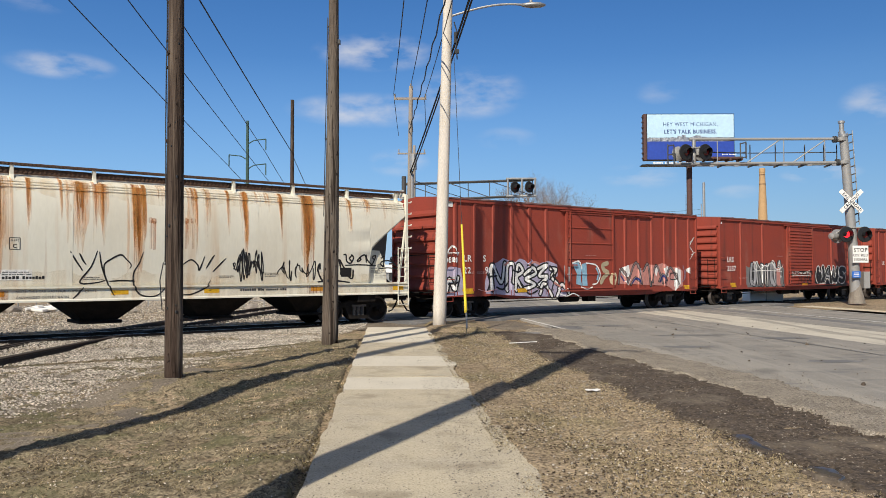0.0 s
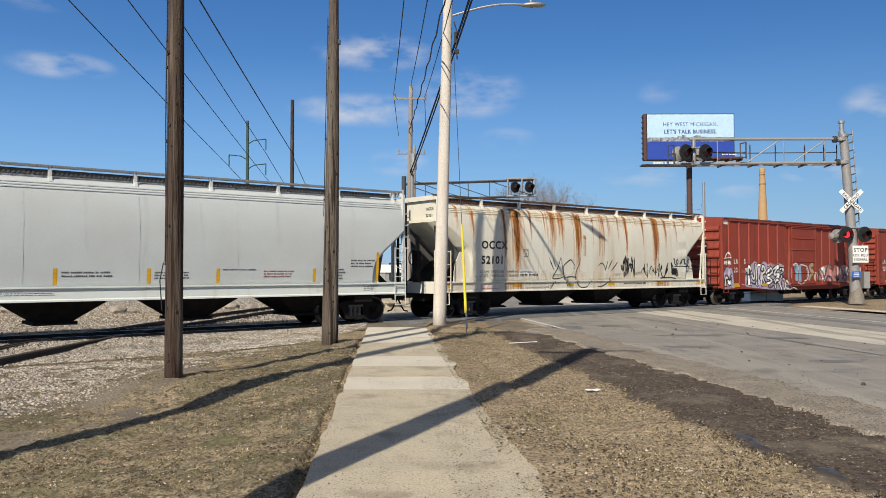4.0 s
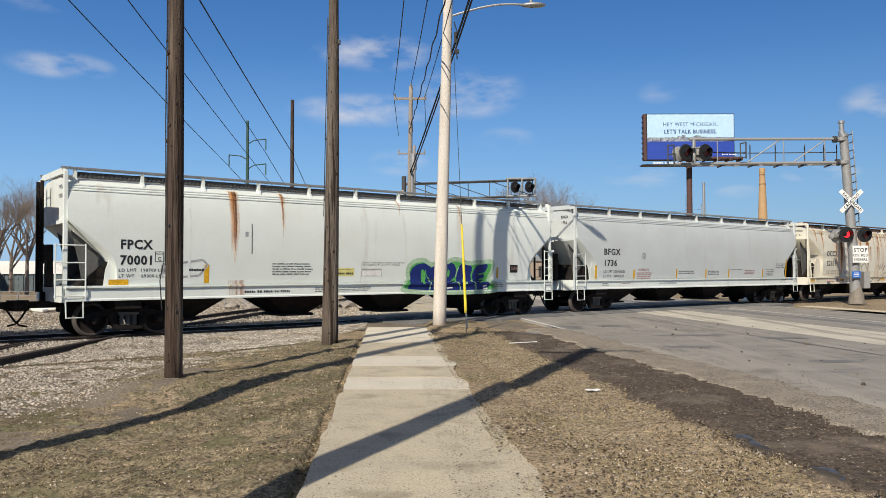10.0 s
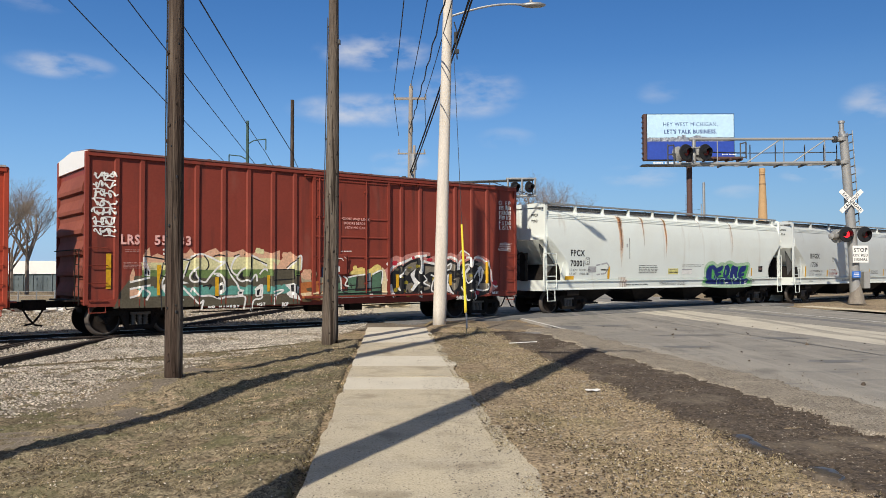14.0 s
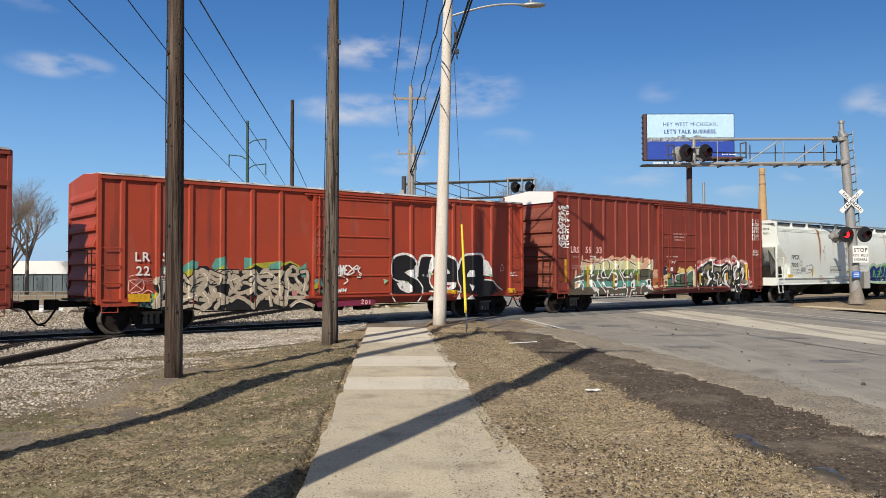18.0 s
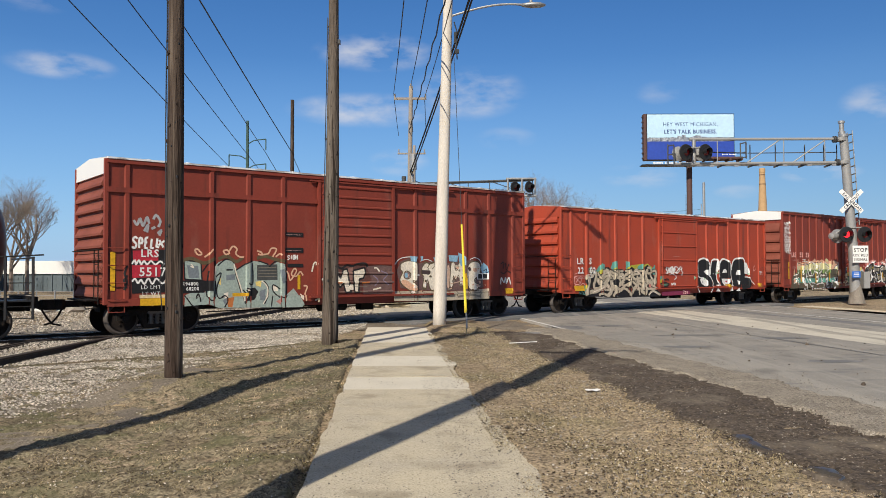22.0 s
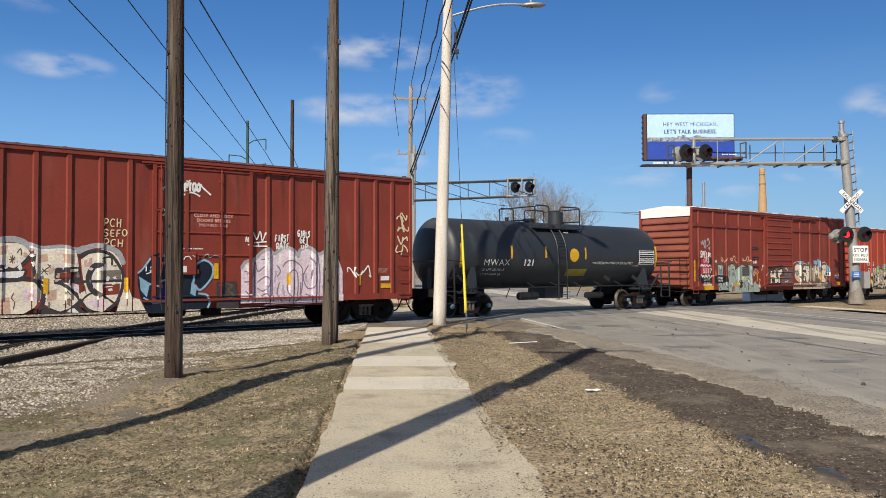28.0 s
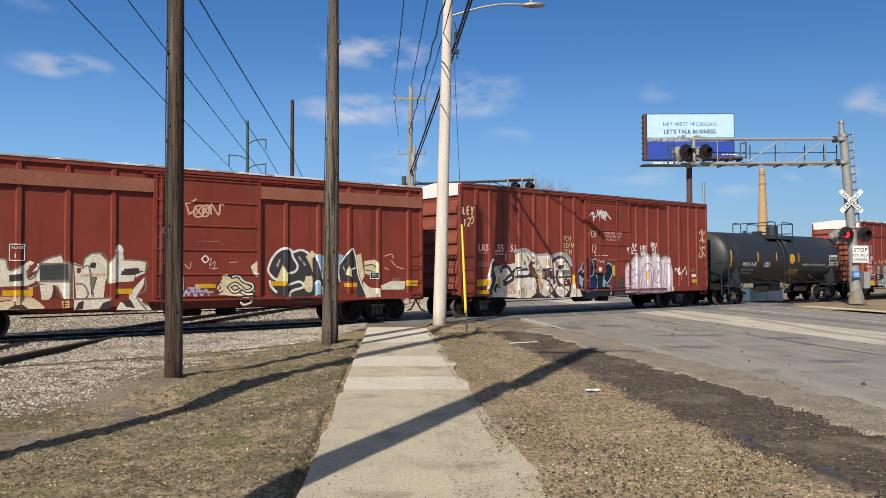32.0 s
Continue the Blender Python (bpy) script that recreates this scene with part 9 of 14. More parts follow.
    stroke(s, [(12.85, 2.41), (13.00, 2.52), (13.34, 2.35)], 0.055, "p_white")
    stroke(s, [(10.91, 0.96), (11.10, 0.85), (11.03, 1.08)], 0.055, "p_white")
    stroke(s, [(10.24, 1.65), (10.34, 1.74), (10.42, 1.84)], 0.055, "p_white")
    stroke(s, [(12.41, 1.33), (12.59, 1.52), (12.87, 1.60), (12.98, 1.34), (12.87, 1.17), (13.02, 0.89)], 0.045, "p_black")
    stroke(s, [(11.25, 2.01), (11.23, 1.68), (11.37, 1.51)], 0.045, "p_black")
    stroke(s, [(13.44, 1.81), (13.46, 1.42), (13.35, 1.25)], 0.045, "p_black")
    stroke(s, [(13.89, 1.84), (13.85, 1.49)], 0.045, "p_black")
    blob(s, 13.66, 0.96, 0.10, 0.08, "p_red", 1, 0.4)
    blob(s, 14.58, 1.32, 0.13, 0.09, "p_red", 1, 0.4)
    blob(s, 11.47, 2.16, 0.14, 0.06, "p_red", 1, 0.4)
    blob(s, 12.17, 2.18, 0.10, 0.06, "p_red", 4, 0.4)
    blob(s, 13.04, 2.26, 0.12, 0.08, "p_red", 7, 0.4)
    blob(s, 10.75, 2.23, 0.06, 0.06, "p_red", 1, 0.4)
    hand(s, "SUSEC", 12.65, 0.74, 0.37, 0.11, "p_white", 0.035, 8)
    hand(s, "UEST", 14.40, 0.91, 0.32, 0.08, "p_white", 0.03, 9)
    for i, x in enumerate((0.15, 0.42)):
        for k in range(7):
            tag(s, x, x + 0.3, 2.75 + k * 0.25, 2.97 + k * 0.25, "p_white", 2, 0.04, 51 + k + 10 * i)
    for k, wd in enumerate(("O EP", "THIS TRAIN", "IS DEDICATED", "TO MY BEST", "FRIEND", "LASTLY")):
        hand(s, wd, 14.78, 4.3 - k * 0.19, 0.66, 0.15, "p_white", 0.02, 71 + k)
    tag(s, 14.8, 15.4, 2.72, 2.86, "p_white", 5, 0.02, 80)
    tag(s, 14.8, 15.4, 2.55, 2.68, "p_white", 4, 0.02, 81)
    s.done()
    markings(s, "reflector", [("p_yellow", 0.5, 0.63, 1.3, 2.25), ("p_yellow", 1.86, 1.98, 1.1, 1.95), ("p_yellow", 3.55, 3.66, 1.05, 1.6), ("p_yellow", 5.2, 5.3, 1.15, 1.65), ("p_yellow", 7.35, 7.5, 1.45, 1.95), ("p_yellow", 10.0, 10.12, 1.2, 1.65), ("p_yellow", 12.35, 12.47, 1.25, 1.65), ("p_yellow", 14.1, 14.2, 1.3, 2.1)],
             [("p_faint", 1.0, 2.35, 2, 0.5, 0.025), ("p_faint", 0.95, 2.0, 5, 0.35, 0.023), ("p_faint", 1.35, 2.0, 5, 0.3, 0.023), ("white", 2.0, 2.35, 2, 0.5, 0.07), ("p_faint", 7.1, 3.3, 2, 0.3, 0.023)])
    letters(s, "LRS", 0.87, 2.52, 0.36, "p_rose", 0.85, bold=0.035)
    letters(s, "55", 1.78, 2.52, 0.36, "p_rose", bold=0.035)
    letters(s, "33", 2.46, 2.52, 0.36, "p_rose", bold=0.035)
    for i, wd in enumerate(("CLOSE AND LOCK", "DOORS BEFORE", "MOVING CAR")):
        letters(s, wd, 8.32, 3.44 - i * 0.14, 0.115, "p_rose", align="CENTER")
    # 2202: tan wildstyle and the black block word
    s = Side(*T["2202"], "box", P93, DP)
    poly(s, [(2.16, 1.78), (2.31, 1.93), (2.53, 2.10), (2.74, 2.03), (2.70, 1.81), (2.38, 1.63)], "p_teal")
    poly(s, [(2.22, 1.67), (2.53, 1.87), (2.61, 1.75), (2.34, 1.56)], "p_lemon")
    poly(s, [(3.12, 1.90), (3.25, 2.14), (3.56, 2.21), (3.63, 1.78), (3.30, 1.71)], "p_teal")
    poly(s, [(3.22, 1.78), (3.50, 1.97), (3.53, 1.68)], "p_lemon")
    poly(s, [(1.00, 0.81), (1.10, 0.97), (1.32, 1.01), (1.45, 1.20), (1.55, 1.03), (1.48, 0.75)], "p_teal")
    poly(s, [(1.42, 1.06), (1.59, 1.28), (1.82, 1.40), (1.95, 1.25), (1.88, 1.02), (1.45, 0.81)], "p_lemon")
    poly(s, [(1.68, 1.87), (1.87, 1.96), (1.81, 1.72), (1.67, 1.66)], "p_teal")
    poly(s, [(4.14, 2.18), (4.36, 2.17), (4.36, 1.91), (4.14, 1.81)], "p_teal")
    poly(s, [(4.18, 1.84), (4.42, 2.00), (5.36, 2.08), (5.40, 1.94), (5.02, 1.78), (4.34, 1.74)], "p_lemon")
    poly(s, [(4.98, 1.97), (5.33, 2.09), (5.31, 1.81), (4.95, 1.84)], "p_teal")
    poly(s, [(5.36, 2.01), (5.68, 2.09), (6.00, 1.94), (6.04, 1.71)], "p_lemon")
    poly(s, [(5.97, 1.84), (6.24, 2.05), (6.24, 1.59), (6.08, 1.57)], "p_teal")
    poly(s, [(1.45, 1.48), (1.56, 1.61), (1.73, 1.58), (1.79, 1.39), (1.76, 1.63), (2.10, 1.75), (2.34, 1.59), (2.55, 1.66), (2.67, 1.81), (2.76, 1.92), (3.00, 1.92), (3.22, 1.71), (3.69, 1.75), (4.18, 1.78), (4.36, 1.87), (4.52, 1.96), (4.73, 1.86), (5.02, 1.83), (5.33, 1.71), (5.45, 1.91), (5.65, 2.03), (5.88, 1.96), (6.02, 1.69), (6.10, 1.52), (6.28, 1.59), (6.32, 1.18), (6.30, 0.92), (6.49, 0.74), (6.49, 0.59), (3.70, 0.61), (1.45, 0.69), (1.66, 1.03), (1.48, 1.26)], "p_black")
    wild(s, 1.75, 6.25, 0.95, 1.75, "p_black", 34, 0.062, 53, "p_ash")
    stroke(s, [(1.50, 1.48), (1.59, 1.54), (1.70, 1.42), (1.66, 1.16), (1.54, 0.93), (1.45, 0.81), (1.76, 0.88), (2.10, 0.91), (2.40, 1.03), (2.76, 1.13)], 0.17, "p_ash")
    stroke(s, [(1.87, 1.52), (2.13, 1.66), (2.09, 1.40), (1.99, 1.17), (2.02, 1.05)], 0.14, "p_ash")
    stroke(s, [(2.28, 1.47), (2.24, 1.32), (2.39, 1.21), (2.53, 1.45), (2.70, 1.69), (2.50, 1.55)], 0.12, "p_ash")
    stroke(s, [(2.83, 1.78), (2.99, 1.61), (2.91, 1.39), (2.79, 1.25), (2.91, 1.08), (3.04, 0.86), (2.86, 0.72)], 0.19, "p_ash")
    stroke(s, [(2.88, 1.81), (3.09, 1.62), (3.30, 1.51), (3.56, 1.60)], 0.1, "p_ash")
    stroke(s, [(3.10, 1.32), (3.19, 1.17), (3.15, 1.02), (3.32, 1.08), (3.54, 0.98)], 0.15, "p_ash")
    stroke(s, [(3.23, 0.71), (3.35, 0.83), (3.57, 0.87)], 0.14, "p_ash")
    stroke(s, [(2.24, 0.74), (2.54, 0.79), (2.84, 0.69)], 0.1, "p_ash")
    stroke(s, [(3.63, 1.46), (3.79, 1.62), (3.98, 1.52), (3.89, 1.26), (3.70, 1.14)], 0.13, "p_ash")
    stroke(s, [(3.70, 0.90), (3.89, 1.01), (4.12, 0.94)], 0.12, "p_ash")
    stroke(s, [(4.18, 1.60), (4.43, 1.76), (4.54, 1.60), (4.43, 1.29), (4.26, 1.11)], 0.14, "p_ash")
    stroke(s, [(4.71, 1.73), (4.86, 1.81), (5.04, 1.64), (5.23, 1.53), (5.35, 1.76)], 0.12, "p_ash")
    stroke(s, [(4.54, 1.53), (4.76, 1.38), (5.02, 1.43), (5.24, 1.48)], 0.13, "p_ash")
    stroke(s, [(4.60, 1.27), (4.88, 1.13), (5.04, 1.28), (5.30, 1.36)], 0.1, "p_ash")
    stroke(s, [(4.85, 1.10), (4.60, 0.94), (4.43, 0.70)], 0.13, "p_ash")
    stroke(s, [(4.94, 1.07), (4.99, 0.69)], 0.1, "p_ash")
    stroke(s, [(5.35, 1.26), (5.28, 1.03), (5.13, 0.86), (5.39, 0.76)], 0.15, "p_ash")
    stroke(s, [(5.63, 1.78), (5.51, 1.59), (5.58, 1.34), (5.51, 1.02), (5.46, 0.76)], 0.17, "p_ash")
    stroke(s, [(5.83, 1.61), (5.92, 1.44), (6.04, 1.35), (5.90, 1.23), (5.70, 1.34)], 0.1, "p_ash")
    stroke(s, [(6.19, 1.52), (6.19, 1.30), (6.08, 1.08), (5.83, 1.23), (5.63, 1.36)], 0.11, "p_ash")
    stroke(s, [(5.63, 0.67), (5.90, 0.84), (6.17, 0.79), (6.47, 0.66)], 0.1, "p_ash")
    stroke(s, [(4.18, 0.89), (4.32, 0.79), (4.43, 0.67)], 0.12, "p_ash")
    stroke(s, [(5.65, 1.88), (5.79, 1.91), (5.93, 1.74)], 0.1, "p_ash")
    stroke(s, [(1.56, 1.41), (1.62, 1.18), (1.53, 1.03)], 0.03, "p_bone")
    stroke(s, [(2.25, 1.40), (2.31, 1.29)], 0.03, "p_bone")
    stroke(s, [(2.88, 1.72), (3.00, 1.56), (2.94, 1.34)], 0.03, "p_bone")
    stroke(s, [(4.74, 1.71), (4.91, 1.73), (5.16, 1.54)], 0.03, "p_bone")
    stroke(s, [(3.69, 1.49), (3.89, 1.55)], 0.03, "p_bone")
    stroke(s, [(4.34, 1.68), (4.48, 1.55), (4.38, 1.32)], 0.03, "p_bone")
    stroke(s, [(5.54, 1.57), (5.61, 1.31), (5.54, 0.97)], 0.03, "p_bone")
    stroke(s, [(5.86, 1.54), (5.97, 1.40)], 0.03, "p_bone")
    stroke(s, [(6.19, 1.43), (6.12, 1.16)], 0.03, "p_bone")
    stroke(s, [(2.85, 1.17), (2.98, 1.00), (3.01, 0.84)], 0.03, "p_bone")
    stroke(s, [(1.88, 0.87), (2.31, 0.98), (2.70, 1.08)], 0.03, "p_bone")
    stroke(s, [(3.16, 1.24), (3.25, 1.13)], 0.03, "p_bone")
    stroke(s, [(4.92, 1.02), (4.95, 0.79)], 0.03, "p_bone")
    stroke(s, [(5.69, 0.68), (5.94, 0.81), (6.23, 0.73)], 0.03, "p_bone")
    stroke(s, [(2.02, 1.60), (1.93, 1.32)], 0.035, "p_black")
    stroke(s, [(2.37, 1.44), (2.49, 1.35)], 0.035, "p_black")
    stroke(s, [(3.00, 1.47), (3.10, 1.37), (3.28, 1.40)], 0.035, "p_black")
    stroke(s, [(3.44, 1.56), (3.35, 1.27)], 0.035, "p_black")
    stroke(s, [(4.51, 1.45), (4.68, 1.32), (4.88, 1.31)], 0.035, "p_black")
    stroke(s, [(5.09, 1.61), (5.02, 1.45)], 0.035, "p_black")
    stroke(s, [(5.72, 1.74), (5.86, 1.81)], 0.035, "p_black")
    stroke(s, [(5.44, 1.24), (5.58, 1.20)], 0.035, "p_black")
    stroke(s, [(4.35, 1.00), (4.55, 1.03)], 0.035, "p_black")
    stroke(s, [(4.68, 0.79), (4.78, 0.96)], 0.035, "p_black")
    poly(s, [(5.72, 1.15), (5.90, 1.17), (5.90, 1.01), (5.72, 1.00)], "p_pink")
    blob(s, 2.28, 1.50, 0.05, 0.05, "p_black", 1, 0.4)
    stroke(s, [(1.01, 0.78), (1.09, 0.92), (1.17, 0.80), (1.26, 0.92), (1.34, 0.80)], 0.05, "p_black")
    stroke(s, [(0.78, 1.63), (1.03, 1.69), (1.33, 1.68)], 0.02, "p_rose")
    stroke(s, [(0.78, 1.52), (1.14, 1.26)], 0.02, "p_rose")
    stroke(s, [(1.14, 1.54), (0.81, 1.24)], 0.02, "p_rose")
    stroke(s, [(0.78, 1.52), (1.14, 1.54), (1.14, 1.25), (0.79, 1.22), (0.78, 1.52)], 0.02, "p_rose")
    stroke(s, [(0.82, 1.14), (0.96, 1.21), (1.10, 1.14), (1.28, 1.25), (1.42, 1.18)], 0.025, "p_rose")
    stroke(s, [(6.64, 0.71), (7.21, 0.71), (7.99, 0.72), (8.70, 0.74)], 0.18, "p_magenta")
    poly(s, [(6.46, 1.50), (6.72, 1.55), (6.78, 1.29), (6.50, 1.24)], "p_teal")
    poly(s, [(6.46, 1.33), (6.65, 1.43), (6.61, 1.24), (6.46, 1.19)], "p_lemon")
    stroke(s, [(6.48, 1.16), (6.76, 1.22), (7.14, 1.16), (6.95, 1.05), (6.57, 1.07)], 0.05, "p_black")
    stroke(s, [(6.76, 1.34), (6.99, 1.39), (7.14, 1.32)], 0.05, "p_black")
    poly(s, [(6.54, 1.16), (7.06, 1.18), (6.95, 1.06), (6.57, 1.09)], "p_fern")
    hand(s, "SHOWE", 6.89, 1.65, 0.83, 0.30, "p_white", 0.055, 3)
    stroke(s, [(7.72, 1.97), (7.94, 1.75), (7.66, 1.65), (8.04, 1.95), (8.08, 1.84), (7.94, 1.84)], 0.045, "p_white")
    stroke(s, [(7.16, 1.58), (7.37, 1.62), (7.60, 1.56)], 0.045, "p_white")
    stroke(s, [(7.64, 1.53), (7.70, 1.44), (7.54, 1.35)], 0.045, "p_white")
    stroke(s, [(8.04, 1.59), (8.18, 1.56), (8.14, 1.66)], 0.045, "p_white")
    stroke(s, [(8.18, 1.90), (8.10, 1.77), (8.24, 1.66)], 0.045, "p_white")
    hand(s, "WH", 7.31, 1.09, 0.37, 0.14, "p_white", 0.045, 4)
    hand(s, "201", 8.21, 0.68, 0.43, 0.13, "p_rose", 0.035, 2)
    poly(s, [(9.50, 2.07), (9.63, 2.22), (9.81, 2.31), (10.11, 2.33), (10.41, 2.20), (10.56, 2.06), (10.52, 1.74), (10.38, 1.61), (10.56, 1.47), (10.74, 1.30), (10.78, 1.12), (10.71, 0.92), (9.59, 0.95), (9.50, 1.20), (9.55, 1.44), (9.50, 1.61)], "p_black")
    poly(s, [(10.04, 1.72), (10.23, 1.81), (10.38, 1.81), (10.58, 2.05), (10.58, 1.45), (10.29, 1.56)], "p_white")
    poly(s, [(9.71, 1.34), (9.93, 1.44), (10.20, 1.39), (10.34, 1.23), (10.34, 1.05), (10.17, 1.00), (9.85, 1.13)], "p_white")
    poly(s, [(10.56, 1.43), (10.63, 1.86), (10.74, 2.20), (11.22, 2.26), (11.15, 2.02), (11.11, 1.60), (11.19, 1.34), (11.30, 1.13), (11.38, 1.01), (10.78, 1.02), (10.78, 1.30)], "p_black")
    poly(s, [(11.15, 2.12), (11.26, 2.31), (11.43, 2.12), (11.39, 1.93), (11.24, 1.79), (11.15, 1.43), (11.26, 1.19), (11.55, 1.01), (11.30, 1.06), (11.11, 1.34), (11.07, 1.77)], "p_white")
    poly(s, [(11.39, 1.91), (11.49, 2.19), (11.72, 2.28), (12.07, 2.29), (12.27, 2.15), (12.39, 1.95), (12.37, 1.40), (11.68, 1.37), (11.64, 1.23), (12.37, 1.31), (12.49, 1.15), (12.59, 0.98), (11.53, 1.01), (11.38, 1.43)], "p_black")
    poly(s, [(11.62, 1.65), (11.78, 1.83), (11.91, 1.86), (12.03, 1.77), (12.05, 1.67)], "p_white")
    poly(s, [(11.57, 1.37), (12.37, 1.35), (12.33, 1.22), (12.07, 1.03), (11.86, 1.00), (11.65, 1.14)], "p_white")
    poly(s, [(11.86, 1.26), (12.11, 1.26), (11.99, 1.16)], "p_red")
    poly(s, [(12.43, 1.74), (12.51, 2.09), (12.73, 2.28), (13.08, 2.33), (13.49, 2.34), (13.64, 2.16), (13.73, 1.77), (13.73, 1.42), (14.03, 1.40), (14.27, 1.21), (14.38, 1.00), (13.97, 0.85), (12.57, 0.99), (12.47, 1.38)], "p_black")
    poly(s, [(12.87, 1.65), (13.00, 1.79), (13.20, 1.79), (13.22, 1.55), (12.87, 1.54)], "p_white")
    poly(s, [(13.66, 2.23), (13.92, 2.12), (14.07, 1.86), (14.09, 1.55), (13.67, 1.61)], "p_white")
    poly(s, [(12.98, 1.30), (13.20, 1.21), (13.12, 1.03)], "p_white")
    poly(s, [(13.37, 1.37), (14.25, 1.25), (14.38, 1.02), (14.05, 0.86), (13.37, 0.79)], "p_black")
    stroke(s, [(9.48, 1.56), (9.48, 2.02), (9.60, 2.24), (9.84, 2.34), (10.16, 2.35), (10.45, 2.20), (10.58, 2.05)], 0.085, "p_white")
    stroke(s, [(10.58, 1.57), (10.63, 1.94), (10.78, 2.29), (11.24, 2.31)], 0.085, "p_white")
    stroke(s, [(11.39, 2.05), (11.58, 2.30), (11.83, 2.34), (12.17, 2.25), (12.39, 2.08), (12.41, 1.95)], 0.085, "p_white")
    stroke(s, [(12.43, 1.81), (12.57, 2.17), (12.79, 2.35), (13.08, 2.39), (13.54, 2.39), (13.71, 2.23)], 0.085, "p_white")
    stroke(s, [(9.45, 1.59), (9.71, 1.44), (10.04, 1.41)], 0.05, "p_white")
    stroke(s, [(10.58, 1.49), (10.78, 1.26), (10.82, 1.09), (10.69, 0.84), (10.56, 0.70)], 0.05, "p_white")
    stroke(s, [(12.41, 1.95), (12.43, 1.42), (12.57, 1.15), (12.49, 0.97)], 0.05, "p_white")
    stroke(s, [(11.38, 1.43), (11.34, 1.77), (11.43, 1.98)], 0.05, "p_white")
    stroke(s, [(13.71, 1.44), (14.09, 1.40), (14.40, 1.17), (14.62, 1.04)], 0.05, "p_white")
    stroke(s, [(9.40, 1.03), (9.50, 0.87), (9.61, 0.72)], 0.05, "p_white")
    stroke(s, [(11.11, 1.05), (11.49, 1.04)], 0.05, "p_white")
    stroke(s, [(11.92, 1.02), (12.57, 1.02)], 0.05, "p_white")
    poly(s, [(11.00, 0.74), (11.17, 0.91), (11.44, 0.73)], "p_white")
    poly(s, [(12.27, 0.73), (12.47, 0.97), (12.51, 0.74)], "p_white")
    poly(s, [(12.77, 0.73), (13.08, 0.90), (13.20, 0.72)], "p_white")
    poly(s, [(9.09, 1.51), (9.31, 1.45), (9.14, 1.33)], "p_mint")
    poly(s, [(11.11, 1.72), (11.28, 1.67), (11.15, 1.57)], "p_mint")
    poly(s, [(10.04, 1.42), (10.20, 1.40), (10.09, 1.32)], "p_mint")
    poly(s, [(13.94, 1.66), (14.09, 1.62), (14.01, 1.51)], "p_mint")
    blob(s, 11.06, 1.60, 0.06, 0.06, "p_silver", 1, 0.4)
    blob(s, 10.85, 1.62, 0.04, 0.04, "p_silver", 1, 0.4)
    blob(s, 9.94, 1.21, 0.05, 0.05, "p_silver", 1, 0.4)
    stroke(s, [(14.53, 1.73), (14.60, 2.03), (14.71, 1.81), (14.53, 1.77)], 0.02, "p_rose")
    s.done()
    markings(s, "reflector", [("p_yellow", 0.75, 1.35, 0.93, 1.15), ("p_yellow", 11.9, 12.4, 0.93, 1.08), ("p_yellow", 14.9, 15.3, 0.93, 1.1)],
             [("p_faint", 0.95, 1.55, 4, 0.4, 0.023), ("white", 1.5, 1.6, 3, 0.3, 0.04), ("p_faint", 7.5, 2.42, 1, 0.5, 0.025), ("white", 15.0, 1.7, 3, 0.3, 0.04)])
    letters(s, "LR", 0.92, 2.05, 0.36, "white")
    letters(s, "S", 1.68, 2.05, 0.36, "white")
    letters(s, "22", 0.96, 1.66, 0.36, "white")
    letters(s, "02", 1.72, 1.66, 0.36, "white")
    # 5517: sage letters, white door word, cream word
    s = Side(*T["5517"], "box", P115, (6.45, 9.4))
    poly(s, [(2.14, 0.77), (2.16, 1.08), (2.49, 1.21), (2.78, 1.15), (2.77, 1.49), (3.06, 1.49), (3.06, 1.93), (3.16, 2.03), (3.38, 2.12), (3.64, 2.05), (3.74, 1.81), (4.03, 2.00), (4.24, 2.08), (4.53, 2.05), (4.75, 2.01), (4.81, 1.47), (4.87, 1.93), (5.05, 2.06), (5.32, 1.98), (5.37, 1.03), (5.62, 1.23), (5.82, 0.99), (5.98, 0.73), (5.90, 0.64), (3.15, 0.70), (2.88, 0.81)], "p_sage")
    poly(s, [(2.14, 2.09), (2.64, 2.03), (2.67, 1.51), (2.17, 1.54)], "p_sage")
    stroke(s, [(2.14, 2.09), (2.64, 2.03), (2.67, 1.51), (2.17, 1.54), (2.14, 2.09)], 0.04, "p_black", curve=False)
    poly(s, [(2.23, 1.95), (2.56, 1.92), (2.59, 1.58), (2.28, 1.58)], "p_slate")
    poly(s, [(4.39, 1.96), (5.06, 1.98), (5.07, 1.50), (4.39, 1.49)], "p_asphalt")
    poly(s, [(3.41, 1.66), (3.68, 1.68), (3.69, 1.51), (3.41, 1.50)], "p_slate")
    poly(s, [(4.02, 1.21), (4.32, 1.28), (4.44, 1.14), (4.28, 0.91), (3.97, 0.85), (4.11, 1.03)], "p_black")
    poly(s, [(3.39, 0.97), (3.64, 1.01), (3.58, 0.70), (3.45, 0.71)], "p_orange")
    poly(s, [(3.28, 0.90), (3.42, 1.02), (3.39, 0.72)], "p_slate")
    poly(s, [(4.48, 1.17), (4.68, 1.23), (4.63, 0.87), (4.45, 0.90)], "p_slate")
    poly(s, [(5.15, 1.81), (5.30, 1.84), (5.32, 1.39), (5.22, 1.39)], "p_slate")
    poly(s, [(3.35, 1.12), (3.48, 1.16), (3.46, 1.00), (3.34, 0.96)], "p_bone")
    poly(s, [(4.92, 1.33), (5.10, 1.27), (5.07, 1.15), (4.93, 1.16)], "p_bone")
    poly(s, [(5.84, 1.07), (5.96, 0.99), (5.96, 0.86), (5.85, 0.94)], "p_bone")
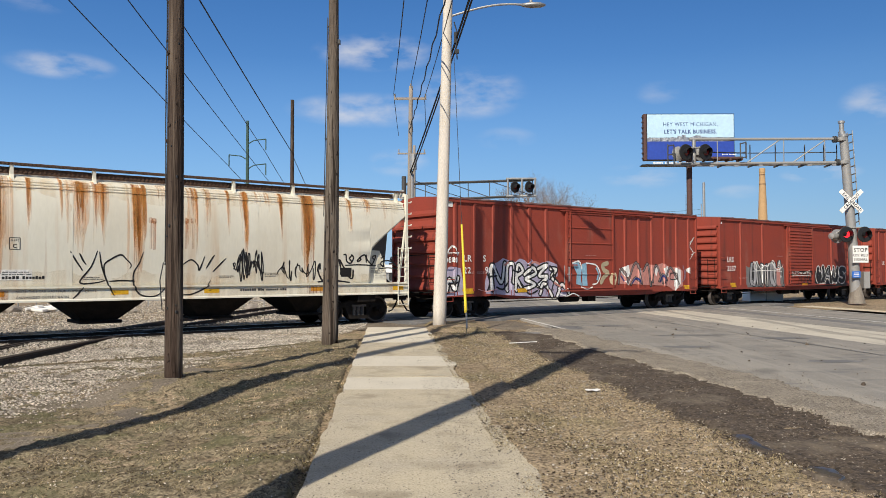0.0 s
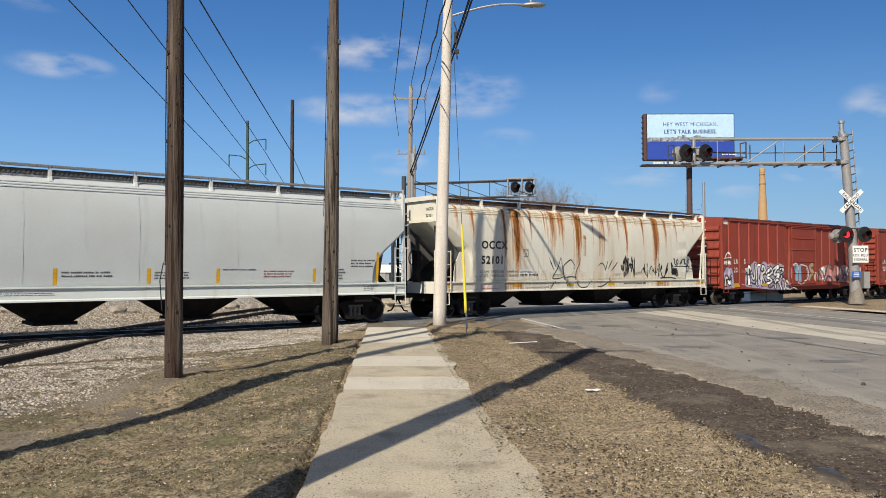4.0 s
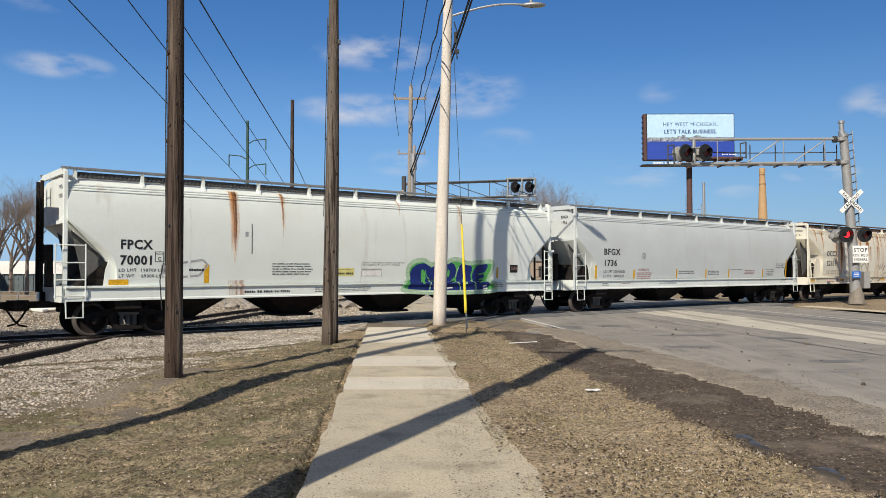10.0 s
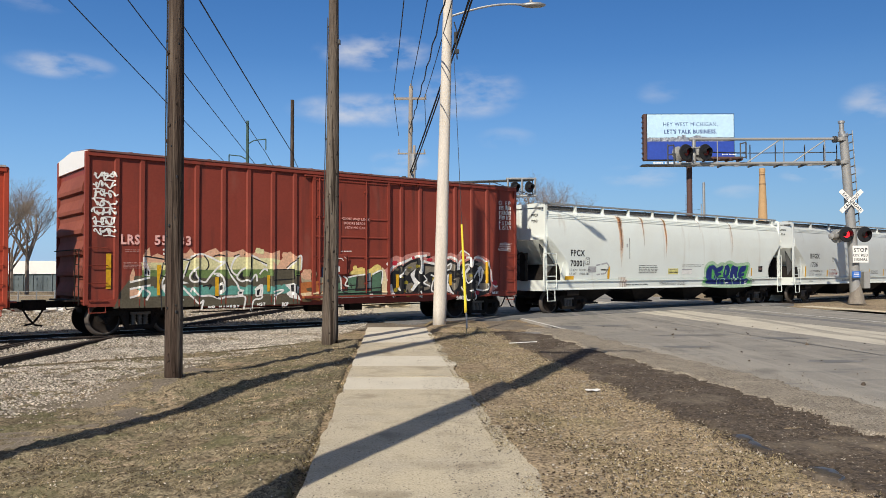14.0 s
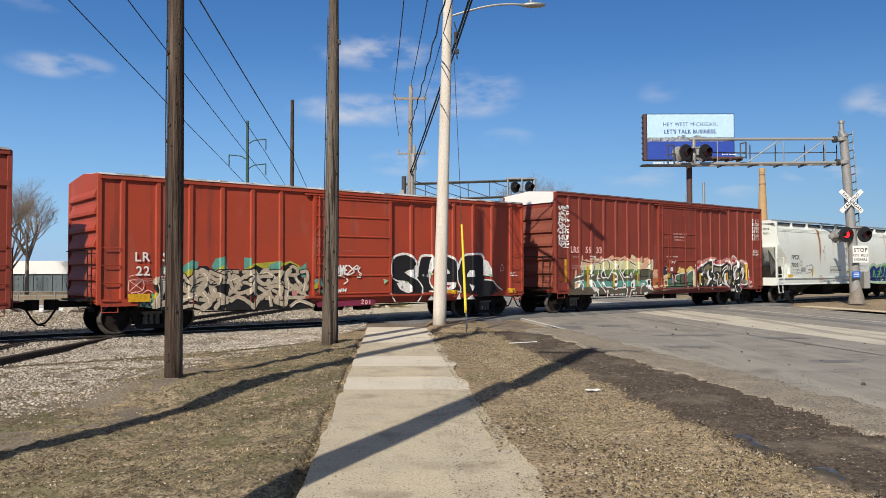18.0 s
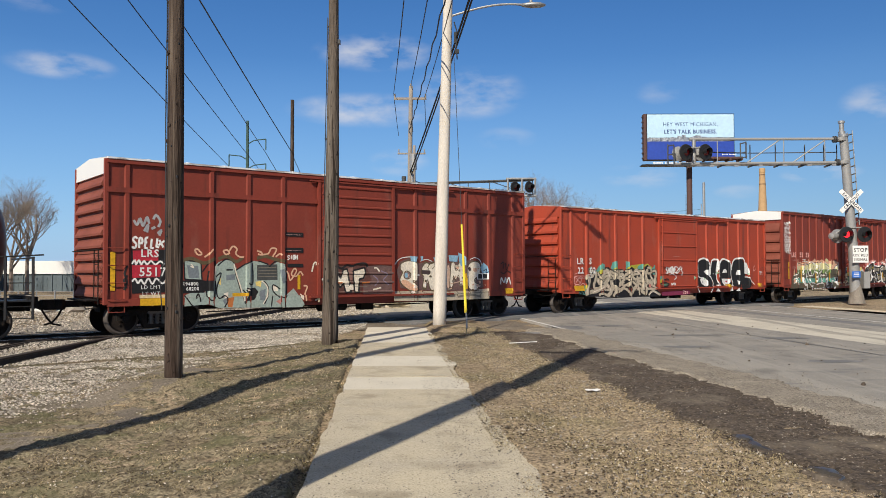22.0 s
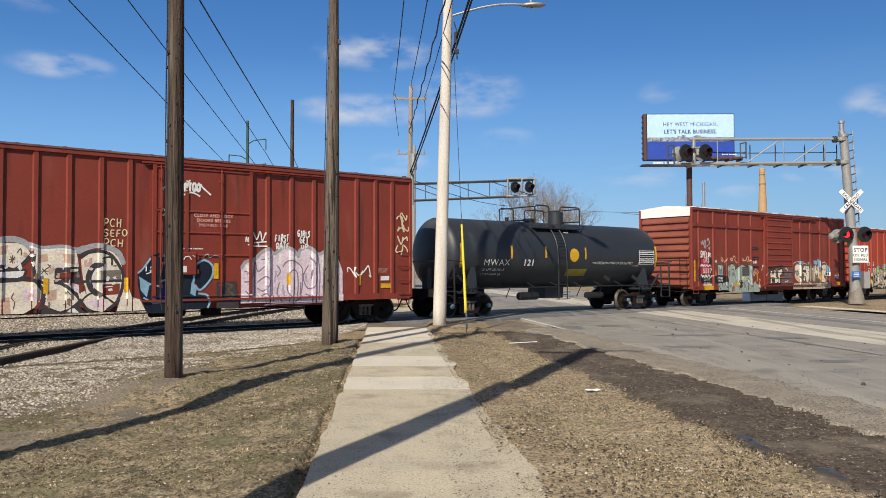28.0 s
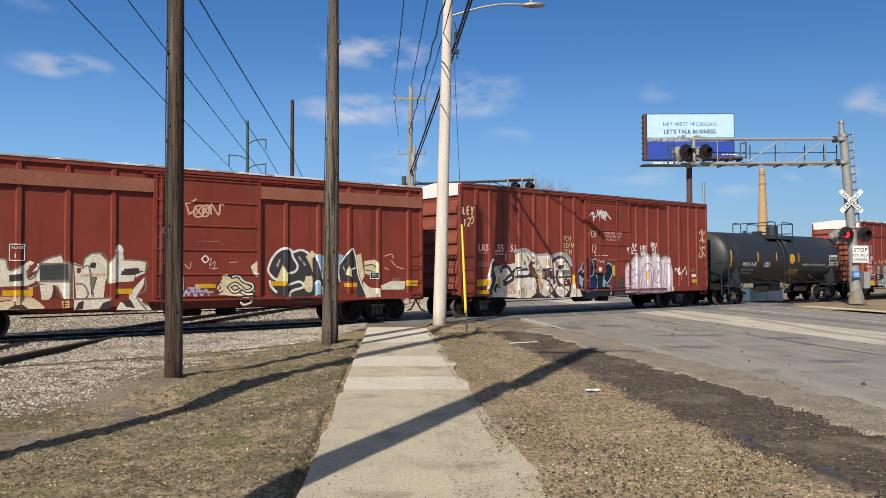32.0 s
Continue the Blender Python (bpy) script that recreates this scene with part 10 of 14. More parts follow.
    poly(s, [(4.08, 1.26), (4.21, 1.30), (4.19, 1.18), (4.08, 1.17)], "p_bone")
    poly(s, [(5.00, 0.84), (5.22, 0.97), (5.15, 0.74)], "p_pink")
    poly(s, [(3.17, 1.40), (3.25, 1.58), (3.24, 1.36)], "p_butter")
    poly(s, [(4.33, 1.45), (4.54, 1.48), (4.51, 1.29), (4.36, 1.33)], "p_butter")
    stroke(s, [(4.42, 1.87), (5.03, 1.89)], 0.02, "p_taupe")
    stroke(s, [(4.42, 1.78), (5.03, 1.79)], 0.02, "p_taupe")
    stroke(s, [(4.42, 1.69), (5.03, 1.70)], 0.02, "p_taupe")
    stroke(s, [(4.42, 1.60), (5.04, 1.61)], 0.02, "p_taupe")
    stroke(s, [(2.68, 1.75), (2.90, 2.03), (3.06, 2.06), (3.05, 1.00), (2.83, 1.03), (2.83, 1.42), (2.87, 1.78)], 0.04, "p_black")
    stroke(s, [(3.14, 1.93), (3.40, 2.12), (3.64, 2.03), (3.70, 1.71), (3.83, 1.30), (3.94, 0.96), (4.00, 0.79)], 0.04, "p_black")
    stroke(s, [(3.06, 1.58), (3.25, 1.71), (3.12, 1.27), (3.17, 0.98), (3.38, 1.05), (3.44, 0.90), (3.34, 0.71)], 0.04, "p_black")
    stroke(s, [(3.68, 1.78), (4.03, 1.99), (4.24, 2.08)], 0.04, "p_black")
    stroke(s, [(3.94, 1.21), (4.18, 0.98), (4.26, 1.18), (4.04, 1.26)], 0.04, "p_black")
    stroke(s, [(4.43, 2.08), (4.76, 1.98)], 0.04, "p_black")
    stroke(s, [(4.79, 1.90), (5.00, 2.06), (5.32, 2.00), (5.37, 1.03), (5.16, 0.99)], 0.04, "p_black")
    stroke(s, [(4.61, 1.47), (4.74, 1.32), (4.76, 1.09), (4.61, 0.77)], 0.04, "p_black")
    stroke(s, [(4.88, 1.01), (4.84, 0.69)], 0.04, "p_black")
    stroke(s, [(5.16, 1.22), (4.92, 1.35), (4.92, 1.16), (5.13, 0.96)], 0.04, "p_black")
    stroke(s, [(2.16, 1.08), (2.37, 0.79), (2.55, 0.74)], 0.04, "p_black")
    stroke(s, [(2.49, 0.98), (2.57, 1.12), (2.62, 0.89)], 0.04, "p_black")
    stroke(s, [(4.24, 2.01), (4.25, 1.40), (4.11, 1.40)], 0.04, "p_black")
    stroke(s, [(3.41, 1.81), (3.61, 1.81)], 0.04, "p_black")
    stroke(s, [(3.65, 1.99), (3.72, 1.71), (3.87, 1.26), (3.98, 0.87)], 0.035, "p_bone")
    stroke(s, [(4.54, 1.48), (4.71, 1.32), (4.74, 1.09), (4.57, 0.78)], 0.035, "p_bone")
    stroke(s, [(3.08, 1.93), (3.06, 1.49)], 0.035, "p_bone")
    stroke(s, [(5.30, 1.93), (5.35, 1.47)], 0.035, "p_bone")
    stroke(s, [(2.35, 1.98), (2.43, 1.87), (2.33, 1.92)], 0.035, "p_bone")
    stroke(s, [(2.02, 2.04), (2.35, 2.14), (2.74, 2.01), (3.07, 2.16)], 0.1, "p_brown")
    stroke(s, [(3.16, 2.13), (3.43, 2.21), (3.71, 2.06), (3.93, 2.18)], 0.1, "p_brown")
    stroke(s, [(4.38, 2.16), (4.67, 2.22), (5.00, 2.13), (5.36, 2.07)], 0.1, "p_brown")
    stroke(s, [(2.45, 2.38), (2.53, 2.41), (2.66, 2.27), (2.54, 2.25), (2.45, 2.38)], 0.05, "p_salmon")
    stroke(s, [(2.74, 2.18), (2.87, 2.27), (3.00, 2.42)], 0.05, "p_salmon")
    stroke(s, [(3.31, 2.37), (3.43, 2.40), (3.50, 2.30), (3.38, 2.27), (3.31, 2.37)], 0.05, "p_salmon")
    stroke(s, [(3.50, 2.37), (3.61, 2.51), (3.74, 2.43), (3.70, 2.30), (3.82, 2.20), (3.96, 2.20)], 0.05, "p_salmon")
    stroke(s, [(4.38, 2.39), (4.53, 2.34), (4.53, 2.27), (4.41, 2.29)], 0.05, "p_salmon")
    stroke(s, [(4.53, 2.27), (4.75, 2.31), (4.86, 2.47), (5.03, 2.44), (4.90, 2.21)], 0.05, "p_salmon")
    stroke(s, [(5.00, 2.21), (5.15, 2.31), (5.21, 2.26)], 0.05, "p_salmon")
    poly(s, [(0.67, 2.37), (1.64, 2.38), (1.61, 1.93), (1.65, 1.40), (1.59, 1.18), (0.70, 1.16)], "p_black")
    poly(s, [(0.71, 2.34), (1.41, 2.37), (1.41, 2.07), (0.72, 2.05)], "p_red")
    poly(s, [(0.69, 1.94), (1.48, 1.96), (1.49, 1.61), (0.70, 1.59)], "p_red")
    stroke(s, [(0.69, 1.97), (0.77, 2.08), (0.80, 1.96), (0.88, 2.08), (0.94, 1.96), (1.02, 2.06), (1.10, 1.96), (1.21, 2.06), (1.33, 1.96), (1.47, 2.05), (1.58, 1.96)], 0.05, "p_white")
    stroke(s, [(0.70, 1.49), (0.78, 1.57), (0.86, 1.44), (0.94, 1.54), (1.03, 1.42), (1.14, 1.57), (1.25, 1.42), (1.36, 1.57), (1.53, 1.43), (1.64, 1.54)], 0.05, "p_white")
    hand(s, "SPELL", 0.69, 2.41, 0.79, 0.30, "p_white", 0.06, 5)
    stroke(s, [(1.41, 2.50), (1.58, 2.63)], 0.06, "p_white")
    stroke(s, [(1.43, 2.65), (1.55, 2.44)], 0.06, "p_white")
    stroke(s, [(0.73, 3.18), (0.82, 3.05), (0.90, 3.23), (0.98, 3.03), (1.09, 3.27), (1.15, 3.09)], 0.07, "p_silver")
    stroke(s, [(1.26, 3.22), (1.34, 3.34), (1.46, 3.17), (1.40, 3.01)], 0.07, "p_silver")
    stroke(s, [(1.01, 2.88), (1.12, 3.06), (1.09, 2.85)], 0.07, "p_silver")
    stroke(s, [(1.38, 2.83), (1.49, 2.92), (1.43, 2.77)], 0.07, "p_silver")
    stroke(s, [(1.21, 2.95), (1.32, 3.01)], 0.07, "p_silver")
    hand(s, "SWS", 1.83, 2.17, 0.26, 0.11, "p_white", 0.03, 6)
    stroke(s, [(0.48, 1.26), (0.55, 1.49), (0.49, 1.71), (0.56, 1.93)], 0.045, "p_black")
    stroke(s, [(0.54, 1.31), (0.48, 1.52), (0.56, 1.66)], 0.045, "p_black")
    poly(s, [(1.88, 1.51), (2.74, 1.51), (2.74, 1.15), (1.88, 1.14)], "p_black")
    stroke(s, [(1.59, 1.48), (1.76, 1.52)], 0.05, "p_salmon")
    stroke(s, [(1.23, 0.81), (1.39, 0.97), (1.59, 0.88), (1.62, 0.83)], 0.05, "p_salmon")
    poly(s, [(1.90, 1.75), (2.02, 1.78), (2.08, 1.53), (1.93, 1.50)], "p_orange")
    stroke(s, [(5.37, 1.78), (5.44, 1.67), (5.50, 1.49), (5.62, 1.62), (5.72, 1.78), (5.64, 1.85), (5.54, 1.67), (5.70, 1.61), (5.85, 1.75), (5.95, 1.63)], 0.05, "p_salmon")
    stroke(s, [(5.97, 1.31), (6.10, 1.28), (6.02, 1.05), (6.05, 0.83)], 0.05, "p_salmon")
    hand(s, "SIOH", 5.40, 2.13, 0.37, 0.15, "p_white", 0.035, 7)
    poly(s, [(6.57, 1.36), (6.65, 1.78), (6.93, 1.93), (7.42, 1.95), (8.26, 2.00), (8.47, 1.87), (8.45, 1.46), (8.11, 1.39), (8.11, 1.05), (6.91, 1.02), (6.62, 1.16)], "p_russet")
    poly(s, [(8.26, 1.93), (8.85, 1.97), (9.33, 1.94), (9.37, 1.45), (9.34, 1.01), (8.14, 1.00), (8.14, 1.37), (8.48, 1.46)], "p_dusk")
    poly(s, [(7.53, 1.87), (7.74, 1.89), (7.72, 1.47), (7.63, 1.47)], "p_haze")
    poly(s, [(6.96, 1.76), (7.11, 1.81), (7.27, 1.54), (7.37, 1.81), (7.52, 1.84), (7.67, 1.09), (7.47, 1.06), (7.38, 1.37), (7.26, 1.23), (7.16, 1.39), (7.18, 1.07), (6.98, 1.06)], "p_bone")
    poly(s, [(7.74, 1.78), (8.20, 1.89), (8.23, 1.73), (8.15, 1.53), (7.99, 1.50), (7.97, 1.07), (7.81, 1.06)], "p_bone")
    stroke(s, [(6.96, 1.76), (7.11, 1.81), (7.27, 1.54), (7.37, 1.81), (7.52, 1.84), (7.67, 1.09), (7.47, 1.06), (7.38, 1.37), (7.26, 1.23), (7.16, 1.39), (7.18, 1.07), (6.98, 1.06), (6.96, 1.76)], 0.06, "p_black", curve=False)
    stroke(s, [(7.74, 1.78), (8.20, 1.89), (8.23, 1.73), (8.15, 1.53), (7.99, 1.50), (7.97, 1.07), (7.81, 1.06), (7.74, 1.78)], 0.06, "p_black", curve=False)
    stroke(s, [(6.92, 1.9), (7.1, 1.95), (7.3, 1.85), (7.5, 1.96), (7.72, 1.93), (7.9, 2.0), (8.22, 2.02), (8.3, 1.9)], 0.07, "p_black")
    for k in range(5):
        stroke(s, [(6.9 + 0.05 * k, 1.08 + 0.16 * k), (7.6, 1.1 + 0.16 * k), (8.3, 1.09 + 0.16 * k)], 0.012, "p_taupe")
    blob(s, 7.70, 1.24, 0.10, 0.10, "p_bone", 1, 0.4)
    stroke(s, [(6.26, 1.75), (6.34, 2.02), (6.42, 2.05), (6.42, 1.96)], 0.05, "p_bone")
    stroke(s, [(6.59, 1.48), (6.69, 1.60), (6.81, 1.66)], 0.05, "p_bone")
    stroke(s, [(8.57, 1.87), (8.69, 1.87), (8.79, 1.75)], 0.05, "p_bone")
    stroke(s, [(8.54, 1.15), (8.86, 1.21)], 0.05, "p_bone")
    stroke(s, [(6.62, 1.30), (6.90, 1.39), (7.33, 1.38)], 0.05, "p_orange")
    stroke(s, [(8.08, 1.37), (8.38, 1.40)], 0.05, "p_orange")
    stroke(s, [(6.35, 0.84), (6.49, 0.89), (6.46, 0.78)], 0.05, "p_cream")
    stroke(s, [(8.85, 1.78), (9.11, 1.65), (8.95, 1.46), (9.18, 1.30)], 0.04, "p_plum")
    stroke(s, [(8.54, 1.62), (8.73, 1.46), (8.60, 1.27)], 0.04, "p_plum")
    poly(s, [(9.39, 1.07), (10.52, 1.08), (11.84, 1.02), (13.77, 1.11), (13.77, 0.73), (11.72, 0.71), (9.39, 0.74)], "p_ash")
    poly(s, [(9.55, 1.78), (9.71, 2.10), (10.05, 2.22), (10.51, 2.05), (11.10, 2.12), (11.84, 2.06), (12.60, 2.13), (12.99, 2.19), (13.39, 2.01), (13.53, 1.17), (13.00, 1.03), (11.11, 1.07), (9.72, 1.18)], "p_dusk")
    soft_poly(s, [(9.71, 2.02), (9.99, 2.12), (10.31, 2.09), (10.41, 2.00), (10.42, 1.44), (10.24, 1.42), (10.52, 1.10), (10.11, 1.10), (9.75, 1.33), (9.69, 1.50), (9.80, 1.72), (9.71, 1.83)], "p_bone")
    stroke(s, [(9.71, 2.02), (9.99, 2.12), (10.31, 2.09), (10.41, 2.00), (10.42, 1.44), (10.24, 1.42), (10.52, 1.10), (10.11, 1.10), (9.75, 1.33), (9.69, 1.50), (9.80, 1.72), (9.71, 1.83), (9.71, 2.02)], 0.035, "p_brown")
    soft_poly(s, [(9.75, 1.48), (10.00, 1.45), (10.28, 1.28), (10.55, 1.09), (10.11, 1.08), (9.75, 1.29)], "p_salmon")
    soft_poly(s, [(9.86, 1.69), (9.97, 1.77), (10.14, 1.69), (10.12, 1.53), (9.97, 1.49), (9.86, 1.56)], "p_greyrose")
    stroke(s, [(9.86, 1.69), (9.97, 1.77), (10.14, 1.69), (10.12, 1.53), (9.97, 1.49), (9.86, 1.56), (9.86, 1.69)], 0.03, "p_brown")
    soft_poly(s, [(9.87, 1.66), (9.95, 1.72), (10.05, 1.66), (10.03, 1.55), (9.93, 1.52)], "p_sky")
    soft_poly(s, [(10.66, 1.91), (10.80, 2.06), (11.01, 2.02), (11.25, 2.07), (11.38, 1.83), (11.34, 1.26), (11.17, 1.09), (11.02, 1.10), (10.88, 1.44), (10.81, 1.12), (10.67, 1.19), (10.72, 1.55), (10.60, 1.69)], "p_bone")
    stroke(s, [(10.66, 1.91), (10.80, 2.06), (11.01, 2.02), (11.25, 2.07), (11.38, 1.83), (11.34, 1.26), (11.17, 1.09), (11.02, 1.10), (10.88, 1.44), (10.81, 1.12), (10.67, 1.19), (10.72, 1.55), (10.60, 1.69), (10.66, 1.91)], 0.035, "p_brown")
    soft_poly(s, [(10.59, 1.82), (10.81, 1.79), (11.03, 1.80), (11.01, 1.63), (10.78, 1.65), (10.59, 1.68)], "p_umber")
    stroke(s, [(10.64, 2.00), (10.80, 2.10), (10.95, 2.00), (10.88, 1.88)], 0.03, "p_brown")
    stroke(s, [(10.95, 1.97), (11.10, 2.09), (11.21, 1.97), (11.10, 1.84)], 0.03, "p_brown")
    soft_poly(s, [(11.40, 1.97), (11.48, 2.06), (11.51, 1.26), (11.41, 1.12), (11.36, 1.43)], "p_taupe")
    stroke(s, [(11.40, 1.97), (11.48, 2.06), (11.51, 1.26), (11.41, 1.12), (11.36, 1.43), (11.40, 1.97)], 0.035, "p_brown")
    soft_poly(s, [(11.51, 2.11), (11.70, 2.12), (11.70, 1.17), (11.54, 1.14)], "p_straw")
    stroke(s, [(11.51, 2.11), (11.70, 2.12), (11.70, 1.17), (11.54, 1.14), (11.51, 2.11)], 0.035, "p_brown")
    poly(s, [(11.56, 2.00), (11.65, 2.00), (11.65, 1.55), (11.57, 1.52)], "p_butter")
    soft_poly(s, [(11.74, 1.95), (11.90, 2.00), (11.92, 1.17), (11.75, 1.13)], "p_beige")
    soft_poly(s, [(11.95, 2.06), (12.13, 2.09), (12.15, 1.82), (12.27, 1.82), (12.32, 2.09), (12.54, 1.95), (12.55, 1.25), (12.38, 1.24), (12.32, 1.60), (12.17, 1.43), (12.06, 1.59), (12.04, 1.18), (11.90, 1.19)], "p_bone")
    stroke(s, [(11.95, 2.06), (12.13, 2.09), (12.15, 1.82), (12.27, 1.82), (12.32, 2.09), (12.54, 1.95), (12.55, 1.25), (12.38, 1.24), (12.32, 1.60), (12.17, 1.43), (12.06, 1.59), (12.04, 1.18), (11.90, 1.19), (11.95, 2.06)], 0.035, "p_brown")
    soft_poly(s, [(12.10, 1.98), (12.34, 1.98), (12.31, 1.88), (12.14, 1.88)], "p_ash")
    poly(s, [(12.54, 1.67), (12.65, 1.68), (12.67, 1.24), (12.55, 1.23)], "p_yellow")
    soft_poly(s, [(12.67, 1.77), (12.85, 2.06), (13.19, 2.13), (13.37, 2.00), (13.36, 1.68), (13.07, 1.42), (13.26, 1.24), (13.21, 1.05), (12.75, 1.11)], "p_bone")
    stroke(s, [(12.67, 1.77), (12.85, 2.06), (13.19, 2.13), (13.37, 2.00), (13.36, 1.68), (13.07, 1.42), (13.26, 1.24), (13.21, 1.05), (12.75, 1.11), (12.67, 1.77)], 0.035, "p_brown")
    soft_poly(s, [(12.74, 1.88), (12.86, 1.94), (12.94, 1.80), (12.83, 1.74)], "p_umber")
    soft_poly(s, [(12.99, 1.88), (13.21, 1.88), (13.22, 1.74), (13.03, 1.73)], "p_salmon")
    stroke(s, [(9.41, 1.91), (9.63, 2.16), (9.88, 2.24), (10.13, 2.26)], 0.03, "p_white")
    stroke(s, [(12.85, 2.19), (13.09, 2.26), (13.33, 2.18), (13.45, 1.98)], 0.03, "p_white")
    stroke(s, [(10.57, 2.11), (10.83, 2.18), (11.10, 2.11)], 0.025, "p_white")
    stroke(s, [(11.75, 1.43), (11.96, 1.32), (12.47, 1.38), (12.73, 1.24)], 0.03, "p_beige")
    stroke(s, [(9.61, 1.12), (9.69, 1.03), (9.64, 0.91)], 0.03, "p_brown")
    stroke(s, [(10.06, 1.11), (10.14, 1.02), (10.09, 0.90)], 0.03, "p_brown")
    stroke(s, [(10.60, 1.10), (10.69, 1.01), (10.64, 0.88)], 0.03, "p_brown")
    stroke(s, [(11.11, 1.09), (11.19, 1.00), (11.14, 0.87)], 0.03, "p_brown")
    stroke(s, [(11.78, 1.07), (11.87, 0.98), (11.82, 0.86)], 0.03, "p_brown")
    stroke(s, [(12.15, 1.07), (12.24, 0.97), (12.19, 0.85)], 0.03, "p_brown")
    stroke(s, [(12.73, 1.06), (12.83, 0.96), (12.77, 0.83)], 0.03, "p_brown")
    stroke(s, [(13.26, 1.05), (13.36, 0.95), (13.30, 0.82)], 0.03, "p_brown")
    stroke(s, [(9.50, 0.94), (10.40, 0.97), (11.29, 0.91), (12.47, 0.94), (13.67, 0.98)], 0.03, "p_taupe")
    speck = random.Random(43)
    for _ in range(46):
        blob(s, speck.uniform(9.9, 13.7), speck.uniform(1.0, 1.9), speck.uniform(0.02, 0.07), speck.uniform(0.02, 0.05), speck.choice(("p_salmon", "p_brown", "p_taupe", "p_white", "p_beige")), speck.randint(0, 99), 0.7)
    poly(s, [(10.12, 2.29), (10.41, 2.27), (10.36, 2.09), (10.15, 2.11)], "p_sky")
    poly(s, [(10.57, 2.29), (10.69, 2.29), (10.67, 2.13), (10.59, 2.13)], "p_sky")
    poly(s, [(11.14, 2.25), (11.39, 2.27), (11.34, 2.10), (11.21, 2.11)], "p_sky")
    poly(s, [(11.84, 2.34), (12.29, 2.33), (12.25, 2.10), (11.87, 2.12)], "p_sky")
    poly(s, [(12.29, 2.44), (12.52, 2.37), (12.64, 2.27), (12.64, 1.98), (12.41, 1.95), (12.33, 2.12)], "p_sky")
    poly(s, [(13.37, 1.92), (13.52, 2.08), (13.72, 1.95), (13.76, 1.66), (13.44, 1.70)], "p_sky")
    stroke(s, [(13.52, 1.77), (13.68, 1.84), (13.64, 1.70), (13.76, 1.74)], 0.035, "p_navy")
    stroke(s, [(13.56, 1.56), (13.72, 1.63), (13.64, 1.45)], 0.035, "p_navy")
    stroke(s, [(14.39, 2.03), (14.56, 2.10), (14.52, 1.84)], 0.035, "p_black")
    stroke(s, [(14.65, 2.07), (14.69, 1.81), (14.82, 2.03)], 0.035, "p_black")
    stroke(s, [(14.39, 1.73), (14.56, 1.66), (14.73, 1.77), (14.91, 1.70)], 0.035, "p_black")
    stroke(s, [(14.39, 1.26), (14.43, 1.51), (14.56, 1.33), (14.65, 1.51), (14.69, 1.29), (14.82, 1.51), (14.91, 1.25)], 0.055, "p_white")
    stroke(s, [(9.72, 0.90), (10.23, 0.95), (10.54, 0.84)], 0.07, "p_taupe")
    stroke(s, [(10.75, 0.97), (11.29, 0.87), (11.84, 0.91)], 0.07, "p_taupe")
    stroke(s, [(12.22, 0.83), (12.80, 0.89), (13.36, 0.81)], 0.07, "p_taupe")
    s.done()
    markings(s, "reflector", [("p_yellow", 0.12, 0.25, 1.25, 2.3), ("p_yellow", 0.9, 1.7, 0.82, 1.02), ("p_cream", 0.9, 1.65, 1.03, 1.12), ("p_yellow", 3.6, 4.1, 1.02, 1.12), ("p_yellow", 5.75, 5.85, 1.2, 1.65), ("p_yellow", 12.6, 12.7, 1.1, 1.5), ("p_white", 13.2, 13.75, 1.45, 1.68), ("p_black", 13.25, 13.45, 1.48, 1.65), ("p_black", 13.5, 13.7, 1.48, 1.65), ("p_yellow", 14.6, 15.0, 0.9, 1.1),
                             ("p_black", 2.0, 3.0, 1.2, 1.5), ("p_black", 5.3, 5.95, 2.85, 2.98), ("p_black", 5.3, 5.95, 2.35, 2.5), ("p_black", 5.4, 5.95, 1.9, 2.0)],
             [("p_faint", 5.35, 2.9, 1, 0.5, 0.025), ("p_faint", 5.35, 2.4, 1, 0.5, 0.025)])
    letters(s, "LRS", 0.92, 2.17, 0.3, "white", lift=0.011)
    letters(s, "5517", 0.88, 1.64, 0.34, "white", lift=0.011)
    letters(s, "LD LMT", 0.93, 1.28, 0.15, "white", lift=0.011)
    letters(s, "LT WT", 0.97, 1.1, 0.15, "white", lift=0.011)
    letters(s, "194800", 2.1, 1.36, 0.14, "white", lift=0.011)
    letters(s, "68200", 2.2, 1.22, 0.14, "white", lift=0.011)
    # tank car markings
    car, h, R, cz = T["tank"]
    s = Side(car, h, "tank")
    markings(s, "reflector", [("p_yellow", 1.14, 1.26, 1.9, 2.8), ("p_yellow", 3.69, 3.79, 2.25, 2.75), ("p_yellow", 7.99, 8.07, 2.25, 2.75), ("p_yellow", 12.8, 12.92, 1.95, 2.9), ("p_yellow", 5.59, 5.69, 2.3, 2.75), ("p_olive", 6.99, 8.24, 1.55, 1.85), ("p_white", 11.63, 12.72, 2.05, 2.68), ("p_black", 11.66, 12.69, 2.08, 2.65), ("p_black", 1.94, 2.19, 1.75, 2.0)],
             [("white", 11.7, 2.57, 8, 0.94, 0.04), ("p_faint", 11.24, 2.0, 2, 0.4, 0.023), ("white", 6.99, 3.35, 1, 0.4, 0.06), ("p_faint", 8.04, 1.45, 2, 0.5, 0.023)])
    blob(s, 7.33, 2.42, 0.28, 0.28, "p_yellow", 1, 0.0)
    s.done("marker")
    letters(s, "MWAX", 2.32, 1.98, 0.35, "white", 1.15, bold=0.035)
    letters(s, "121", 4.4, 1.98, 0.35, "white", 1.1, bold=0.035)
    letters(s, "LD LMT 221100 LB", 2.3, 1.78, 0.13, "white")
